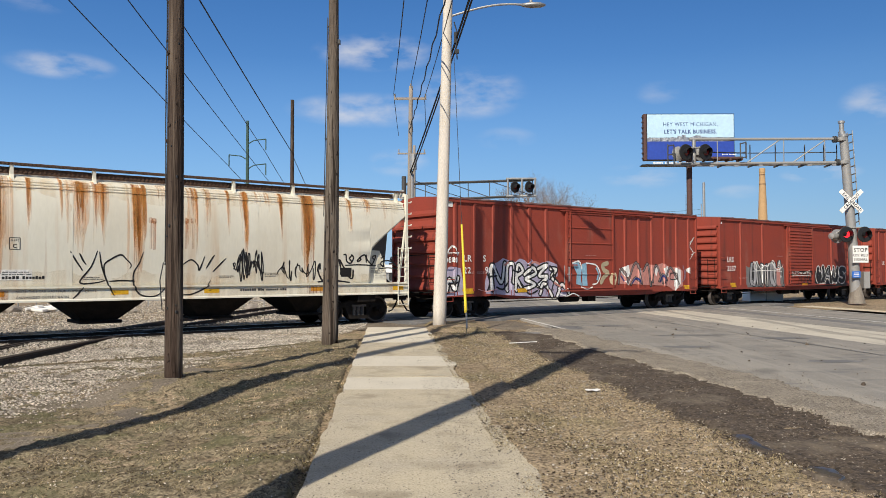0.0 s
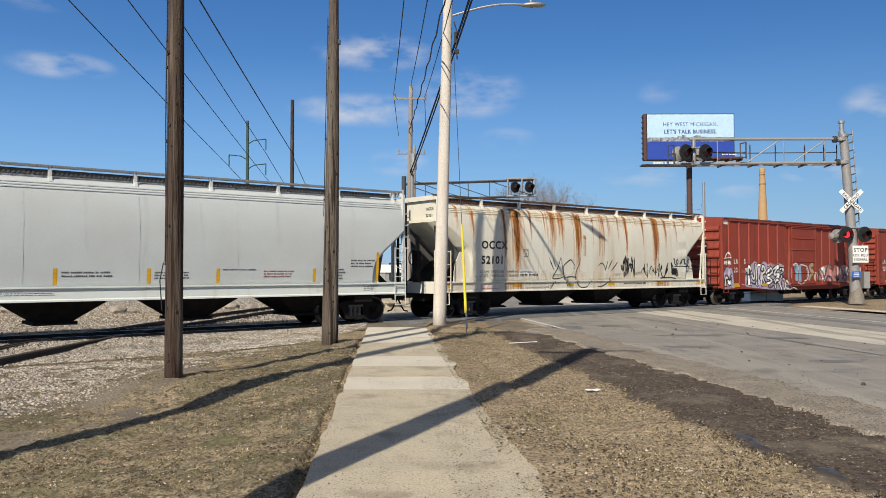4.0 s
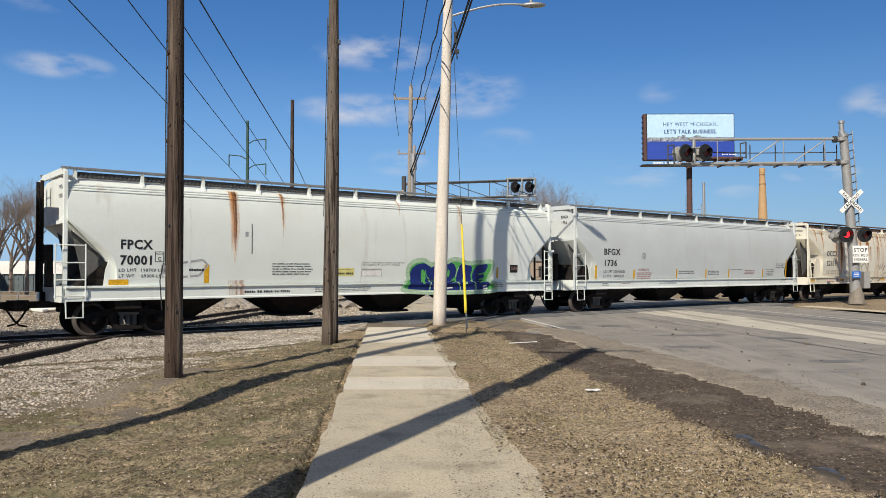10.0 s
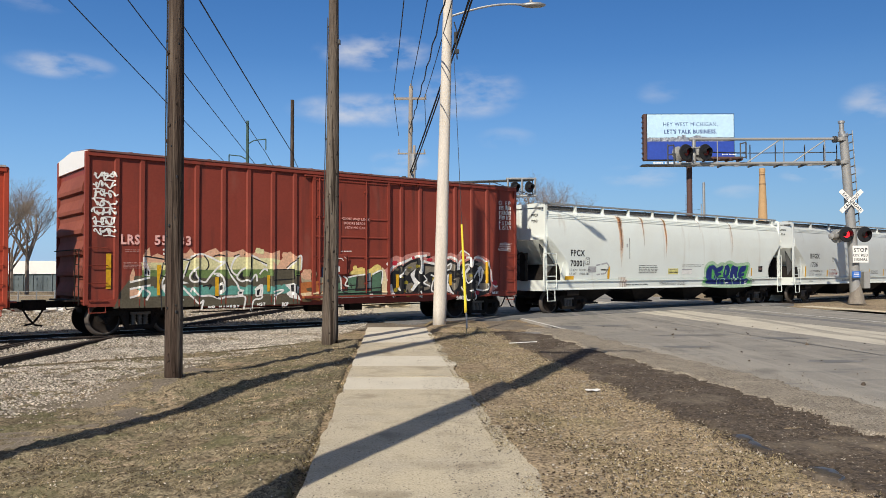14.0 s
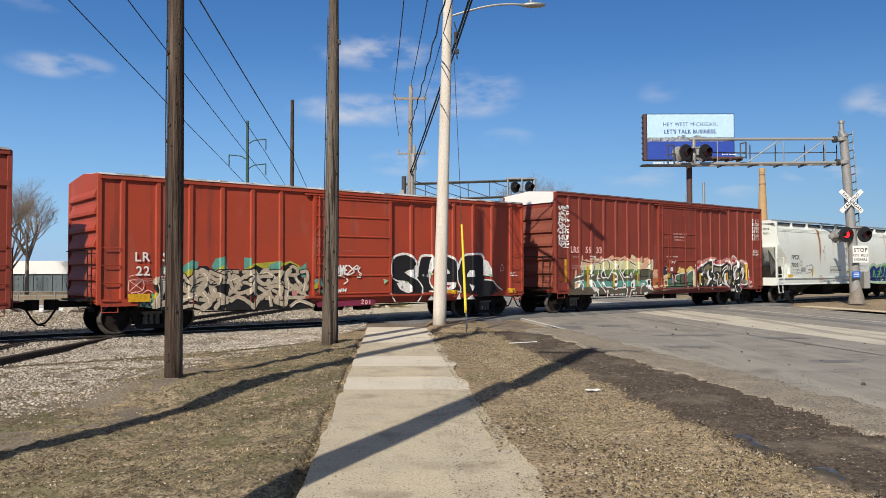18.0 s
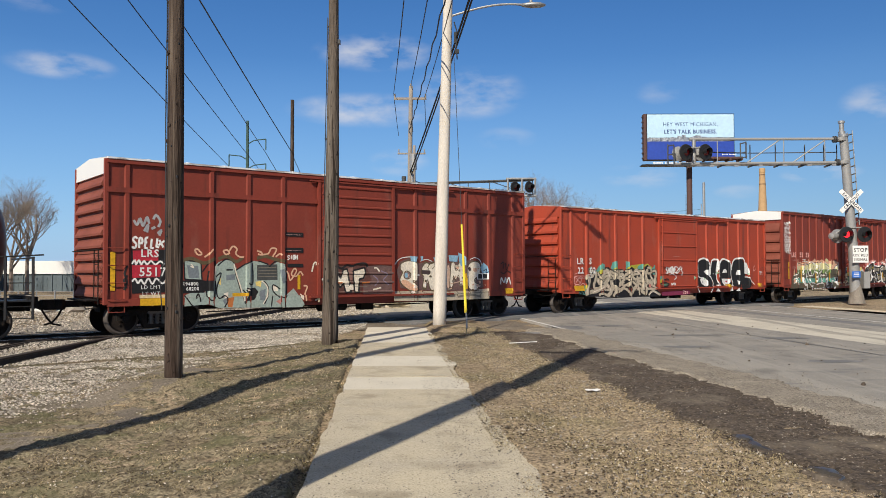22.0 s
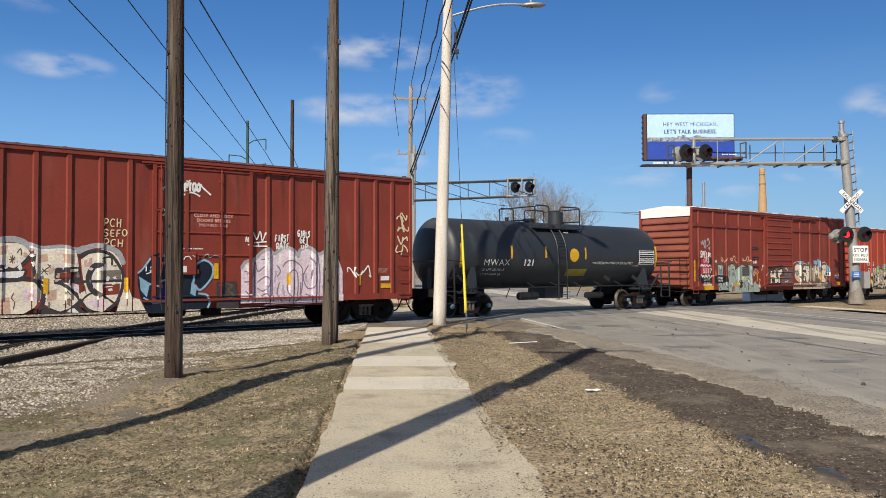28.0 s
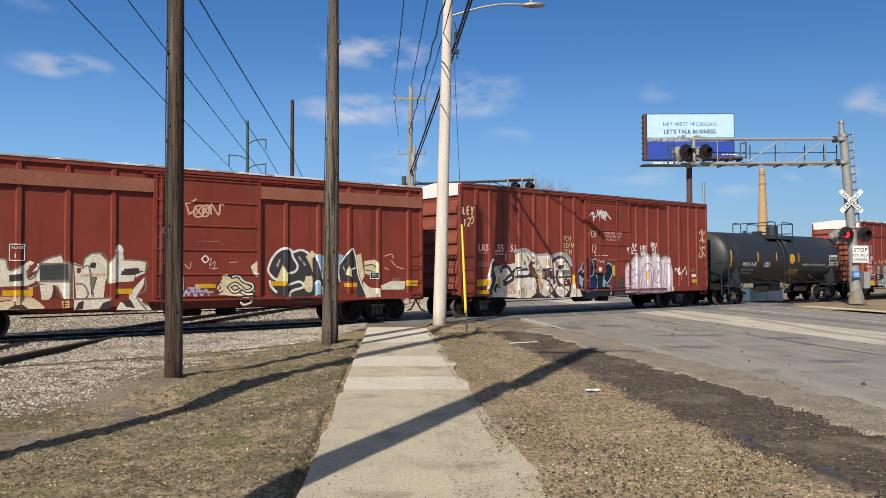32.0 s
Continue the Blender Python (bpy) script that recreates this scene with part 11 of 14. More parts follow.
    letters(s, "LT WT 64500 LB", 2.3, 1.6, 0.13, "white")
    letters(s, "MAGNESIUM HYDROXIDE SLURRY", 8.5, 2.05, 0.16, "white")
    for x in (9.55, 11.45):
        bm = bmesh.new()
        q = 0.2
        prism(bm, [(-q, 0), (0, q), (q, 0), (0, -q)], -0.004, 0.004, "y")
        o = part("placard", bm, "black", car, "black diamond placard with white edge")
        o.location = (x - h, -1.22, 1.45)
        o.rotation_euler = (radians(-40), 0, 0)
    # 5551: beige word, navy word on the door, lilac word, tags
    s = Side(*T["5551"], "box", P78, DL)
    poly(s, [(1.42, 0.86), (1.48, 1.47), (1.67, 1.93), (2.70, 2.06), (3.06, 2.18), (3.10, 0.73), (1.42, 0.78)], "p_bone")
    poly(s, [(2.18, 1.23), (2.71, 1.30), (2.78, 0.90), (2.18, 0.84)], "p_beige")
    poly(s, [(1.83, 1.96), (2.17, 2.00), (2.11, 1.81), (1.83, 1.78)], "p_beige")
    stroke(s, [(1.65, 2.06), (1.55, 1.84), (1.63, 1.62), (1.66, 1.44), (1.50, 1.10), (1.36, 0.83)], 0.2, "p_dark")
    stroke(s, [(1.66, 2.21), (1.53, 2.10), (1.46, 1.92), (1.42, 1.69), (1.37, 1.53)], 0.1, "p_white")
    poly(s, [(1.30, 1.47), (1.45, 1.55), (1.57, 1.39), (1.42, 1.17), (1.32, 1.00)], "p_white")
    stroke(s, [(2.02, 1.75), (2.14, 1.92), (2.39, 1.92), (2.58, 1.71), (2.72, 1.78)], 0.13, "p_dark")
    stroke(s, [(2.17, 1.37), (2.38, 1.53), (2.61, 1.62), (2.66, 1.46), (2.39, 1.32), (2.18, 1.26)], 0.13, "p_dark")
    stroke(s, [(1.93, 1.16), (1.78, 1.22), (1.69, 1.01)], 0.13, "p_dark")
    stroke(s, [(2.23, 2.44), (2.26, 2.12)], 0.07, "p_white")
    stroke(s, [(2.08, 1.81), (2.26, 1.84), (2.45, 1.75)], 0.05, "p_white")
    stroke(s, [(2.27, 1.37), (2.49, 1.46)], 0.05, "p_white")
    poly(s, [(2.76, 2.40), (3.01, 2.49), (3.39, 2.49), (3.62, 2.40), (3.71, 2.18), (3.52, 1.95), (3.37, 1.85), (2.77, 1.82)], "p_bone")
    poly(s, [(3.01, 2.40), (3.19, 2.43), (3.16, 2.21), (3.01, 2.18)], "p_beige")
    poly(s, [(2.77, 1.50), (3.02, 1.50), (3.53, 1.52), (3.79, 1.49), (3.96, 1.27), (3.95, 1.06), (3.79, 0.85), (3.54, 0.70), (2.78, 0.71)], "p_bone")
    poly(s, [(3.03, 1.08), (3.23, 1.13), (3.26, 0.72), (3.03, 0.71)], "p_beige")
    poly(s, [(3.53, 1.32), (3.81, 1.32), (3.82, 1.06), (3.58, 1.01)], "p_petal")
    stroke(s, [(2.76, 2.51), (3.01, 2.56), (3.26, 2.59), (3.51, 2.53), (3.72, 2.36)], 0.15, "p_silver")
    stroke(s, [(3.73, 2.21), (3.53, 1.97), (3.33, 1.82), (3.02, 1.89), (2.77, 1.85)], 0.09, "p_dark")
    stroke(s, [(2.77, 1.53), (3.02, 1.53), (3.40, 1.55), (3.72, 1.58), (3.94, 1.38), (4.03, 1.13), (3.94, 0.86), (3.79, 0.73)], 0.09, "p_dark")
    poly(s, [(2.89, 1.78), (3.60, 1.81), (3.55, 1.64), (3.40, 1.58), (2.90, 1.60)], "p_white")
    stroke(s, [(2.89, 1.78), (3.60, 1.81), (3.55, 1.64), (3.40, 1.58), (2.90, 1.60), (2.89, 1.78)], 0.05, "p_dark", curve=False)
    poly(s, [(3.78, 2.36), (4.79, 2.30), (4.88, 1.78), (4.30, 1.71), (4.30, 1.61), (4.59, 1.49), (4.87, 1.04), (4.66, 0.82), (4.39, 0.73), (4.16, 0.83), (3.95, 0.99), (4.05, 1.20), (3.92, 1.49), (3.81, 1.61), (3.75, 2.14)], "p_bone")
    poly(s, [(3.86, 2.19), (4.09, 2.22), (4.12, 2.04), (3.88, 1.98)], "p_beige")
    poly(s, [(4.10, 1.27), (4.32, 1.31), (4.32, 1.05), (4.08, 1.00)], "p_beige")
    poly(s, [(4.47, 2.22), (4.75, 2.23), (4.75, 1.96), (4.50, 1.99)], "p_beige")
    poly(s, [(4.67, 1.48), (4.86, 1.41), (4.87, 1.19), (4.70, 1.28)], "p_petal")
    stroke(s, [(3.64, 2.46), (3.97, 2.36), (4.44, 2.40), (4.79, 2.33), (4.95, 2.39)], 0.14, "p_silver")
    stroke(s, [(3.67, 2.41), (3.97, 2.32), (4.44, 2.35), (4.77, 2.29)], 0.05, "p_white")
    stroke(s, [(3.78, 2.21), (3.76, 1.85), (3.86, 1.55), (4.05, 1.48)], 0.085, "p_dark")
    stroke(s, [(4.26, 1.49), (4.52, 1.40), (4.87, 1.04), (4.68, 0.82)], 0.085, "p_dark")
    stroke(s, [(4.29, 1.84), (4.86, 1.87), (4.88, 1.60), (4.29, 1.59), (4.29, 1.84)], 0.05, "p_dark", curve=False)
    poly(s, [(3.98, 0.90), (4.19, 0.79), (4.46, 0.72), (4.68, 0.82), (4.81, 0.98), (4.88, 0.81), (5.04, 0.67), (3.93, 0.67)], "p_dark")
    poly(s, [(4.56, 0.71), (4.70, 0.85), (4.86, 0.68)], "p_white")
    poly(s, [(4.29, 1.84), (4.64, 1.85), (4.64, 1.75), (4.29, 1.72)], "p_dark")
    poly(s, [(4.90, 2.08), (5.14, 2.26), (5.42, 2.37), (5.71, 2.30), (5.91, 2.09), (5.99, 1.63), (5.90, 1.17), (5.73, 0.86), (5.44, 0.69), (5.15, 0.75), (4.90, 0.96), (4.84, 1.19), (5.03, 1.26), (4.98, 1.48), (4.93, 1.78)], "p_bone")
    poly(s, [(5.01, 0.96), (5.29, 1.06), (5.58, 0.93), (5.38, 0.75)], "p_petal")
    poly(s, [(4.97, 2.05), (5.17, 2.14), (5.20, 1.93), (5.00, 1.87)], "p_beige")
    poly(s, [(5.91, 1.47), (6.05, 1.55), (6.20, 1.08), (6.41, 1.00), (6.57, 0.70), (5.80, 0.69), (5.90, 1.01)], "p_bone")
    stroke(s, [(4.84, 2.29), (5.07, 2.41), (5.35, 2.46), (5.64, 2.39), (5.86, 2.27), (5.98, 2.01)], 0.14, "p_silver")
    stroke(s, [(4.84, 2.14), (5.07, 2.26), (5.39, 2.31), (5.66, 2.21), (5.86, 1.95), (5.99, 1.63), (5.94, 1.24), (5.80, 0.94), (5.55, 0.73)], 0.085, "p_dark")
    stroke(s, [(4.87, 1.04), (5.01, 0.81), (5.18, 0.70)], 0.085, "p_dark")
    stroke(s, [(5.41, 1.93), (5.23, 1.90), (5.10, 1.63), (5.15, 1.34), (5.30, 1.18)], 0.15, "p_dark")
    stroke(s, [(5.38, 1.84), (5.23, 1.70), (5.22, 1.48), (5.33, 1.36)], 0.06, "p_white")
    poly(s, [(5.38, 1.79), (5.92, 1.81), (5.93, 1.55), (5.39, 1.52)], "p_taupe")
    stroke(s, [(4.25, 1.52), (5.00, 1.50), (5.96, 1.52)], 0.07, "p_dark")
    poly(s, [(5.43, 1.42), (5.90, 1.44), (5.89, 1.15), (5.45, 1.13)], "p_oxide")
    stroke(s, [(4.91, 0.98), (5.15, 1.18), (5.43, 1.14), (5.76, 0.89)], 0.05, "p_dark")
    stroke(s, [(5.42, 2.11), (5.66, 2.15), (5.69, 1.93)], 0.05, "p_dark")
    stroke(s, [(4.70, 1.72), (4.86, 1.72), (4.86, 1.56), (4.70, 1.56), (4.70, 1.72)], 0.05, "p_dark")
    stroke(s, [(5.50, 1.35), (5.71, 1.37)], 0.025, "p_white")
    stroke(s, [(3.24, 2.15), (3.34, 1.98)], 0.022, "p_brown")
    stroke(s, [(3.35, 2.14), (3.23, 1.99)], 0.022, "p_brown")
    stroke(s, [(3.21, 2.07), (3.37, 2.07)], 0.022, "p_brown")
    stroke(s, [(3.29, 2.18), (3.29, 1.97)], 0.022, "p_brown")
    stroke(s, [(3.97, 1.85), (4.10, 1.69)], 0.022, "p_brown")
    stroke(s, [(4.10, 1.87), (3.95, 1.71)], 0.022, "p_brown")
    stroke(s, [(3.94, 1.78), (4.13, 1.78)], 0.022, "p_brown")
    stroke(s, [(4.10, 1.96), (4.20, 1.84)], 0.022, "p_brown")
    stroke(s, [(4.19, 1.96), (4.10, 1.84)], 0.022, "p_brown")
    stroke(s, [(3.33, 1.24), (3.28, 1.10), (3.34, 1.00), (3.31, 0.82)], 0.022, "p_brown")
    stroke(s, [(3.39, 2.24), (3.47, 2.35), (3.49, 2.18)], 0.022, "p_brown")
    stroke(s, [(4.56, 1.26), (4.65, 1.16)], 0.022, "p_brown")
    stroke(s, [(4.90, 1.18), (4.98, 1.41), (5.04, 1.18)], 0.022, "p_brown")
    stroke(s, [(4.46, 0.90), (4.59, 0.93)], 0.022, "p_brown")
    speck = random.Random(47)
    for _ in range(50):
        blob(s, speck.uniform(2.0, 6.0), speck.uniform(0.85, 2.2), speck.uniform(0.02, 0.06), speck.uniform(0.03, 0.09), speck.choice(("p_petal", "p_beige", "p_taupe", "p_white")), speck.randint(0, 99), 0.7)
    poly(s, [(6.37, 1.76), (6.60, 1.95), (6.74, 2.21), (6.90, 2.29), (7.10, 2.18), (7.22, 2.27), (7.44, 2.24), (7.62, 2.13), (7.73, 1.77), (7.52, 1.59), (7.67, 1.41), (7.77, 0.87), (7.44, 0.59), (6.61, 0.61), (6.45, 1.04), (6.37, 1.42)], "p_ink")
    poly(s, [(6.41, 1.63), (6.70, 1.42), (6.62, 1.05), (6.45, 1.25)], "p_sky")
    poly(s, [(7.00, 1.42), (7.32, 1.31), (7.24, 0.88), (6.92, 1.03)], "p_blue")
    stroke(s, [(6.72, 2.14), (6.52, 1.86), (6.37, 1.72)], 0.05, "p_sky")
    stroke(s, [(7.00, 2.22), (7.22, 2.13), (7.28, 1.86), (7.20, 1.59), (6.98, 1.49)], 0.05, "p_sky")
    stroke(s, [(6.41, 1.60), (6.70, 1.42), (7.02, 1.33)], 0.05, "p_sky")
    stroke(s, [(7.16, 2.22), (7.44, 2.26), (7.58, 2.10)], 0.05, "p_sky")
    stroke(s, [(7.40, 1.59), (7.52, 1.39), (7.44, 1.05), (7.30, 0.88)], 0.05, "p_sky")
    stroke(s, [(6.53, 1.04), (6.80, 0.89), (7.12, 0.95)], 0.05, "p_sky")
    hand(s, "12", 6.54, 1.77, 0.28, 0.14, "p_white", 0.035, 3)
    stroke(s, [(6.60, 1.70), (6.82, 1.77)], 0.03, "p_white")
    poly(s, [(7.49, 1.90), (7.70, 1.94), (7.93, 1.78), (7.94, 1.45), (8.05, 1.13), (8.32, 0.99), (8.38, 0.70), (7.50, 0.68)], "p_ink")
    poly(s, [(7.95, 1.87), (8.05, 2.02), (8.23, 2.07), (8.44, 1.96), (8.47, 1.61), (8.29, 1.38), (8.12, 1.24), (7.95, 1.45)], "p_ink")
    stroke(s, [(7.98, 1.97), (8.23, 2.09), (8.47, 1.92), (8.44, 1.58), (8.12, 1.24), (7.95, 1.36)], 0.06, "p_sky")
    stroke(s, [(8.05, 1.13), (8.29, 1.09), (8.39, 0.88), (8.33, 0.71)], 0.06, "p_sky")
    stroke(s, [(7.52, 1.87), (7.74, 1.94), (7.92, 1.74), (7.89, 1.36)], 0.06, "p_sky")
    poly(s, [(7.85, 1.45), (8.02, 1.35), (7.96, 1.06), (7.82, 1.13)], "p_sky")
    poly(s, [(8.59, 1.45), (9.19, 1.47), (9.30, 0.67), (8.60, 0.69)], "p_dark")
    stroke(s, [(8.90, 1.41), (9.08, 1.34), (8.94, 1.21), (9.12, 1.07), (8.94, 0.94)], 0.06, "p_brown")
    hand(s, "eTOO", 7.61, 4.06, 0.49, 0.24, "p_white", 0.06, 3)
    stroke(s, [(7.61, 3.95), (7.84, 4.03), (8.09, 3.93)], 0.05, "p_white")
    stroke(s, [(8.03, 4.32), (8.20, 4.16), (8.41, 3.99)], 0.05, "p_white")
    stroke(s, [(8.13, 4.29), (8.04, 4.12)], 0.05, "p_white")
    stroke(s, [(8.18, 2.18), (8.32, 2.27), (8.38, 2.17), (8.55, 2.24), (8.69, 2.17)], 0.03, "p_silver")
    poly(s, [(9.35, 0.81), (9.35, 1.84), (9.47, 2.01), (9.82, 2.12), (10.00, 2.31), (10.28, 2.43), (10.43, 2.29), (10.58, 2.37), (10.78, 2.49), (11.15, 2.39), (11.27, 2.22), (11.34, 2.41), (11.64, 2.51), (11.99, 2.30), (12.26, 2.39), (12.70, 2.29), (12.91, 1.77), (12.91, 0.81)], "p_petal")
    stroke(s, [(9.38, 1.88), (9.51, 2.05), (9.82, 2.13), (10.02, 2.32), (10.28, 2.45), (10.45, 2.31), (10.60, 2.38), (10.80, 2.51), (11.15, 2.41), (11.29, 2.23), (11.36, 2.43), (11.66, 2.53), (12.01, 2.31), (12.30, 2.41), (12.72, 2.29)], 0.11, "p_silver")
    stroke(s, [(9.46, 1.44), (9.73, 1.52), (9.82, 1.95)], 0.04, "p_plum")
    stroke(s, [(9.85, 2.05), (9.93, 1.77), (10.15, 1.91)], 0.04, "p_plum")
    stroke(s, [(9.82, 2.08), (9.82, 0.85)], 0.04, "p_plum")
    stroke(s, [(10.41, 2.26), (10.42, 0.84)], 0.04, "p_plum")
    stroke(s, [(9.91, 1.43), (10.19, 1.60), (10.34, 1.43), (10.12, 1.17), (9.91, 1.26)], 0.04, "p_plum")
    stroke(s, [(10.76, 1.91), (10.95, 2.09), (11.25, 2.04), (11.45, 1.77), (11.39, 1.06), (11.15, 0.80)], 0.04, "p_plum")
    stroke(s, [(10.95, 1.67), (11.11, 1.81), (11.27, 1.68), (11.27, 1.06), (11.07, 0.96), (10.92, 1.23), (10.95, 1.67)], 0.04, "p_plum")
    stroke(s, [(11.65, 1.95), (11.47, 1.59), (11.65, 1.22), (11.95, 1.39), (11.91, 1.93), (11.71, 2.22)], 0.04, "p_plum")
    stroke(s, [(11.99, 2.31), (12.07, 1.59), (12.01, 0.83)], 0.04, "p_plum")
    stroke(s, [(9.49, 1.18), (9.64, 1.01), (9.57, 0.84)], 0.04, "p_plum")
    stroke(s, [(10.01, 1.00), (10.23, 1.08), (10.34, 0.87)], 0.04, "p_plum")
    stroke(s, [(10.65, 1.42), (10.57, 1.08), (10.72, 0.83)], 0.04, "p_plum")
    stroke(s, [(11.55, 1.06), (11.79, 0.91), (11.75, 0.77)], 0.04, "p_plum")
    stroke(s, [(12.36, 2.14), (12.24, 1.77), (12.45, 1.41), (12.32, 0.86)], 0.04, "p_plum")
    stroke(s, [(12.57, 2.17), (12.74, 1.59), (12.62, 0.86)], 0.04, "p_plum")
    stroke(s, [(9.46, 1.77), (9.64, 1.74)], 0.04, "p_plum")
    stroke(s, [(10.57, 1.95), (10.68, 1.77), (10.57, 1.60)], 0.04, "p_plum")
    stroke(s, [(11.15, 1.60), (11.15, 1.17)], 0.04, "p_plum")
    stroke(s, [(11.79, 1.81), (11.75, 1.52)], 0.04, "p_plum")
    stroke(s, [(10.04, 2.12), (10.26, 2.15)], 0.04, "p_plum")
    stroke(s, [(11.39, 1.42), (11.35, 0.89)], 0.04, "p_plum")
    stroke(s, [(10.12, 0.74), (10.76, 0.78), (11.55, 0.77), (12.79, 0.81)], 0.04, "p_plum")
    stroke(s, [(9.56, 1.94), (9.64, 1.60)], 0.08, "p_white")
    stroke(s, [(10.19, 2.21), (10.30, 1.77)], 0.08, "p_white")
    stroke(s, [(10.68, 2.30), (10.64, 1.95)], 0.08, "p_white")
    stroke(s, [(10.99, 2.20), (11.23, 2.20)], 0.08, "p_white")
    stroke(s, [(11.75, 2.31), (11.87, 2.13)], 0.08, "p_white")
    stroke(s, [(12.16, 2.21), (12.20, 1.84)], 0.08, "p_white")
    stroke(s, [(9.93, 1.09), (10.04, 0.92)], 0.08, "p_white")
    stroke(s, [(9.71, 1.35), (9.64, 1.18)], 0.08, "p_white")
    stroke(s, [(11.03, 0.89), (11.23, 0.96)], 0.08, "p_white")
    stroke(s, [(9.53, 1.67), (9.71, 1.81)], 0.07, "p_lilac")
    stroke(s, [(10.19, 1.34), (10.27, 1.08)], 0.07, "p_lilac")
    stroke(s, [(10.76, 1.34), (10.80, 0.99)], 0.07, "p_lilac")
    stroke(s, [(11.55, 1.70), (11.59, 1.42)], 0.07, "p_lilac")
    stroke(s, [(12.16, 1.32), (12.24, 1.05)], 0.07, "p_lilac")
    stroke(s, [(10.53, 1.77), (10.49, 1.43)], 0.07, "p_lilac")
    hand(s, "NO", 9.49, 2.64, 0.25, 0.14, "p_white", 0.04, 2)
    stroke(s, [(9.56, 2.56), (9.71, 2.58), (9.65, 2.61)], 0.04, "p_white")
    stroke(s, [(9.78, 2.94), (9.89, 2.73), (10.00, 2.98), (10.07, 2.70), (10.18, 2.95)], 0.04, "p_white")
    stroke(s, [(9.81, 2.63), (10.19, 2.67)], 0.04, "p_white")
    stroke(s, [(9.78, 2.53), (10.22, 2.53)], 0.04, "p_white")
    stroke(s, [(9.93, 2.63), (9.96, 2.50)], 0.04, "p_white")
    hand(s, "FIRST", 10.49, 2.68, 0.48, 0.22, "p_white", 0.045, 3)
    hand(s, "RATE", 10.53, 2.45, 0.46, 0.20, "p_white", 0.045, 4)
    hand(s, "GIRLS", 11.26, 2.86, 0.46, 0.19, "p_white", 0.04, 5)
    hand(s, "GET", 11.34, 2.64, 0.32, 0.21, "p_white", 0.04, 6)
    hand(s, "UP", 11.38, 2.47, 0.28, 0.14, "p_white", 0.04, 7)
    hand(s, "PCH", 5.45, 2.98, 0.5, 0.22, "p_cream", 0.03, 119)
    hand(s, "SEFO", 5.45, 2.72, 0.65, 0.2, "p_cream", 0.03, 120)
    hand(s, "PCH", 5.45, 2.44, 0.55, 0.22, "p_cream", 0.03, 121)
    tag(s, 7.0, 7.5, 3.9, 4.3, "p_white", 2, 0.045, 122)
    hand(s, "xx", 7.45, 4.2, 0.4, 0.2, "p_white", 0.035, 123)
    hand(s, "PCH", 6.95, 3.2, 0.5, 0.3, "p_cream", 0.04, 124)
    hand(s, "12", 7.1, 2.55, 0.35, 0.34, "p_cream", 0.045, 125)
    tag(s, 13.1, 14.0, 1.5, 2.0, "p_white", 3, 0.045, 129)
    for k in range(4):
        tag(s, 15.1, 15.5, 2.3 + k * 0.38, 2.65 + k * 0.38, "p_cream", 2, 0.05, 130 + k)
    hand(s, "LEY", 0.08, 3.85, 0.6, 0.3, "p_cream", 0.06, 140)
    hand(s, "12", 0.12, 3.42, 0.4, 0.3, "p_cream", 0.05, 141)
    stroke(s, [(0.5, 3.7), (0.6, 3.8), (0.62, 3.6), (0.5, 3.5)], 0.05, "p_cream")
    s.done()
    markings(s, "reflector", [("p_yellow", 0.75, 1.4, 1.2, 1.45), ("p_yellow", 0.75, 1.35, 0.9, 1.05), ("p_yellow", 1.85, 1.97, 1.15, 1.55), ("p_yellow", 4.0, 4.12, 1.2, 1.6), ("p_yellow", 6.0, 6.1, 1.2, 1.6), ("p_yellow", 8.5, 8.65, 1.55, 2.0), ("p_yellow", 10.9, 11.0, 1.35, 1.7), ("p_yellow", 13.5, 13.62, 1.3, 1.65), ("p_yellow", 14.4, 14.8, 1.2, 1.35), ("p_white", 14.4, 14.75, 1.45, 1.6)],
             [("p_faint", 0.95, 2.45, 2, 0.5, 0.025), ("p_faint", 0.85, 2.1, 6, 0.5, 0.023), ("white", 1.7, 2.5, 2, 0.5, 0.07), ("p_faint", 14.3, 1.85, 5, 0.35, 0.023)])
    letters(s, "LRS", 0.86, 2.52, 0.36, "p_rose", 0.85, bold=0.035)
    letters(s, "55", 1.82, 2.52, 0.36, "p_rose", 0.9, bold=0.035)
    letters(s, "51", 2.5, 2.52, 0.36, "p_rose", 0.9, bold=0.035)
    for i, wd in enumerate(("CLOSE AND LOCK", "DOORS BEFORE", "MOVING CAR")):
        letters(s, wd, 8.5, 3.34 - i * 0.14, 0.13, "p_rose", align="CENTER")
    # last car: cream letters and the dark word with pale edges
    s = Side(*T["last"], "box", P115, (6.3, 9.5))
    poly(s, [(2.06, 1.92), (2.30, 2.03), (2.54, 2.08), (2.67, 2.05), (2.75, 1.78), (3.05, 1.92), (3.21, 2.05), (3.32, 2.00), (3.13, 1.78), (3.19, 1.57), (3.35, 1.72), (3.33, 1.49), (3.06, 1.35), (2.06, 1.42)], "p_bone")
    poly(s, [(2.06, 1.40), (2.55, 1.39), (2.93, 1.33), (3.29, 1.38), (3.27, 1.09), (3.06, 1.07), (2.07, 1.01)], "p_beige")
    poly(s, [(2.07, 0.98), (2.56, 1.01), (3.06, 1.08), (3.32, 1.09), (3.61, 0.82), (2.56, 0.81), (2.07, 0.81)], "p_cream")
    poly(s, [(2.55, 1.39), (3.19, 1.41), (3.19, 1.15), (2.56, 1.14)], "p_oxide")
    poly(s, [(2.75, 1.68), (3.05, 1.72), (3.06, 1.54), (2.76, 1.51)], "p_dark")
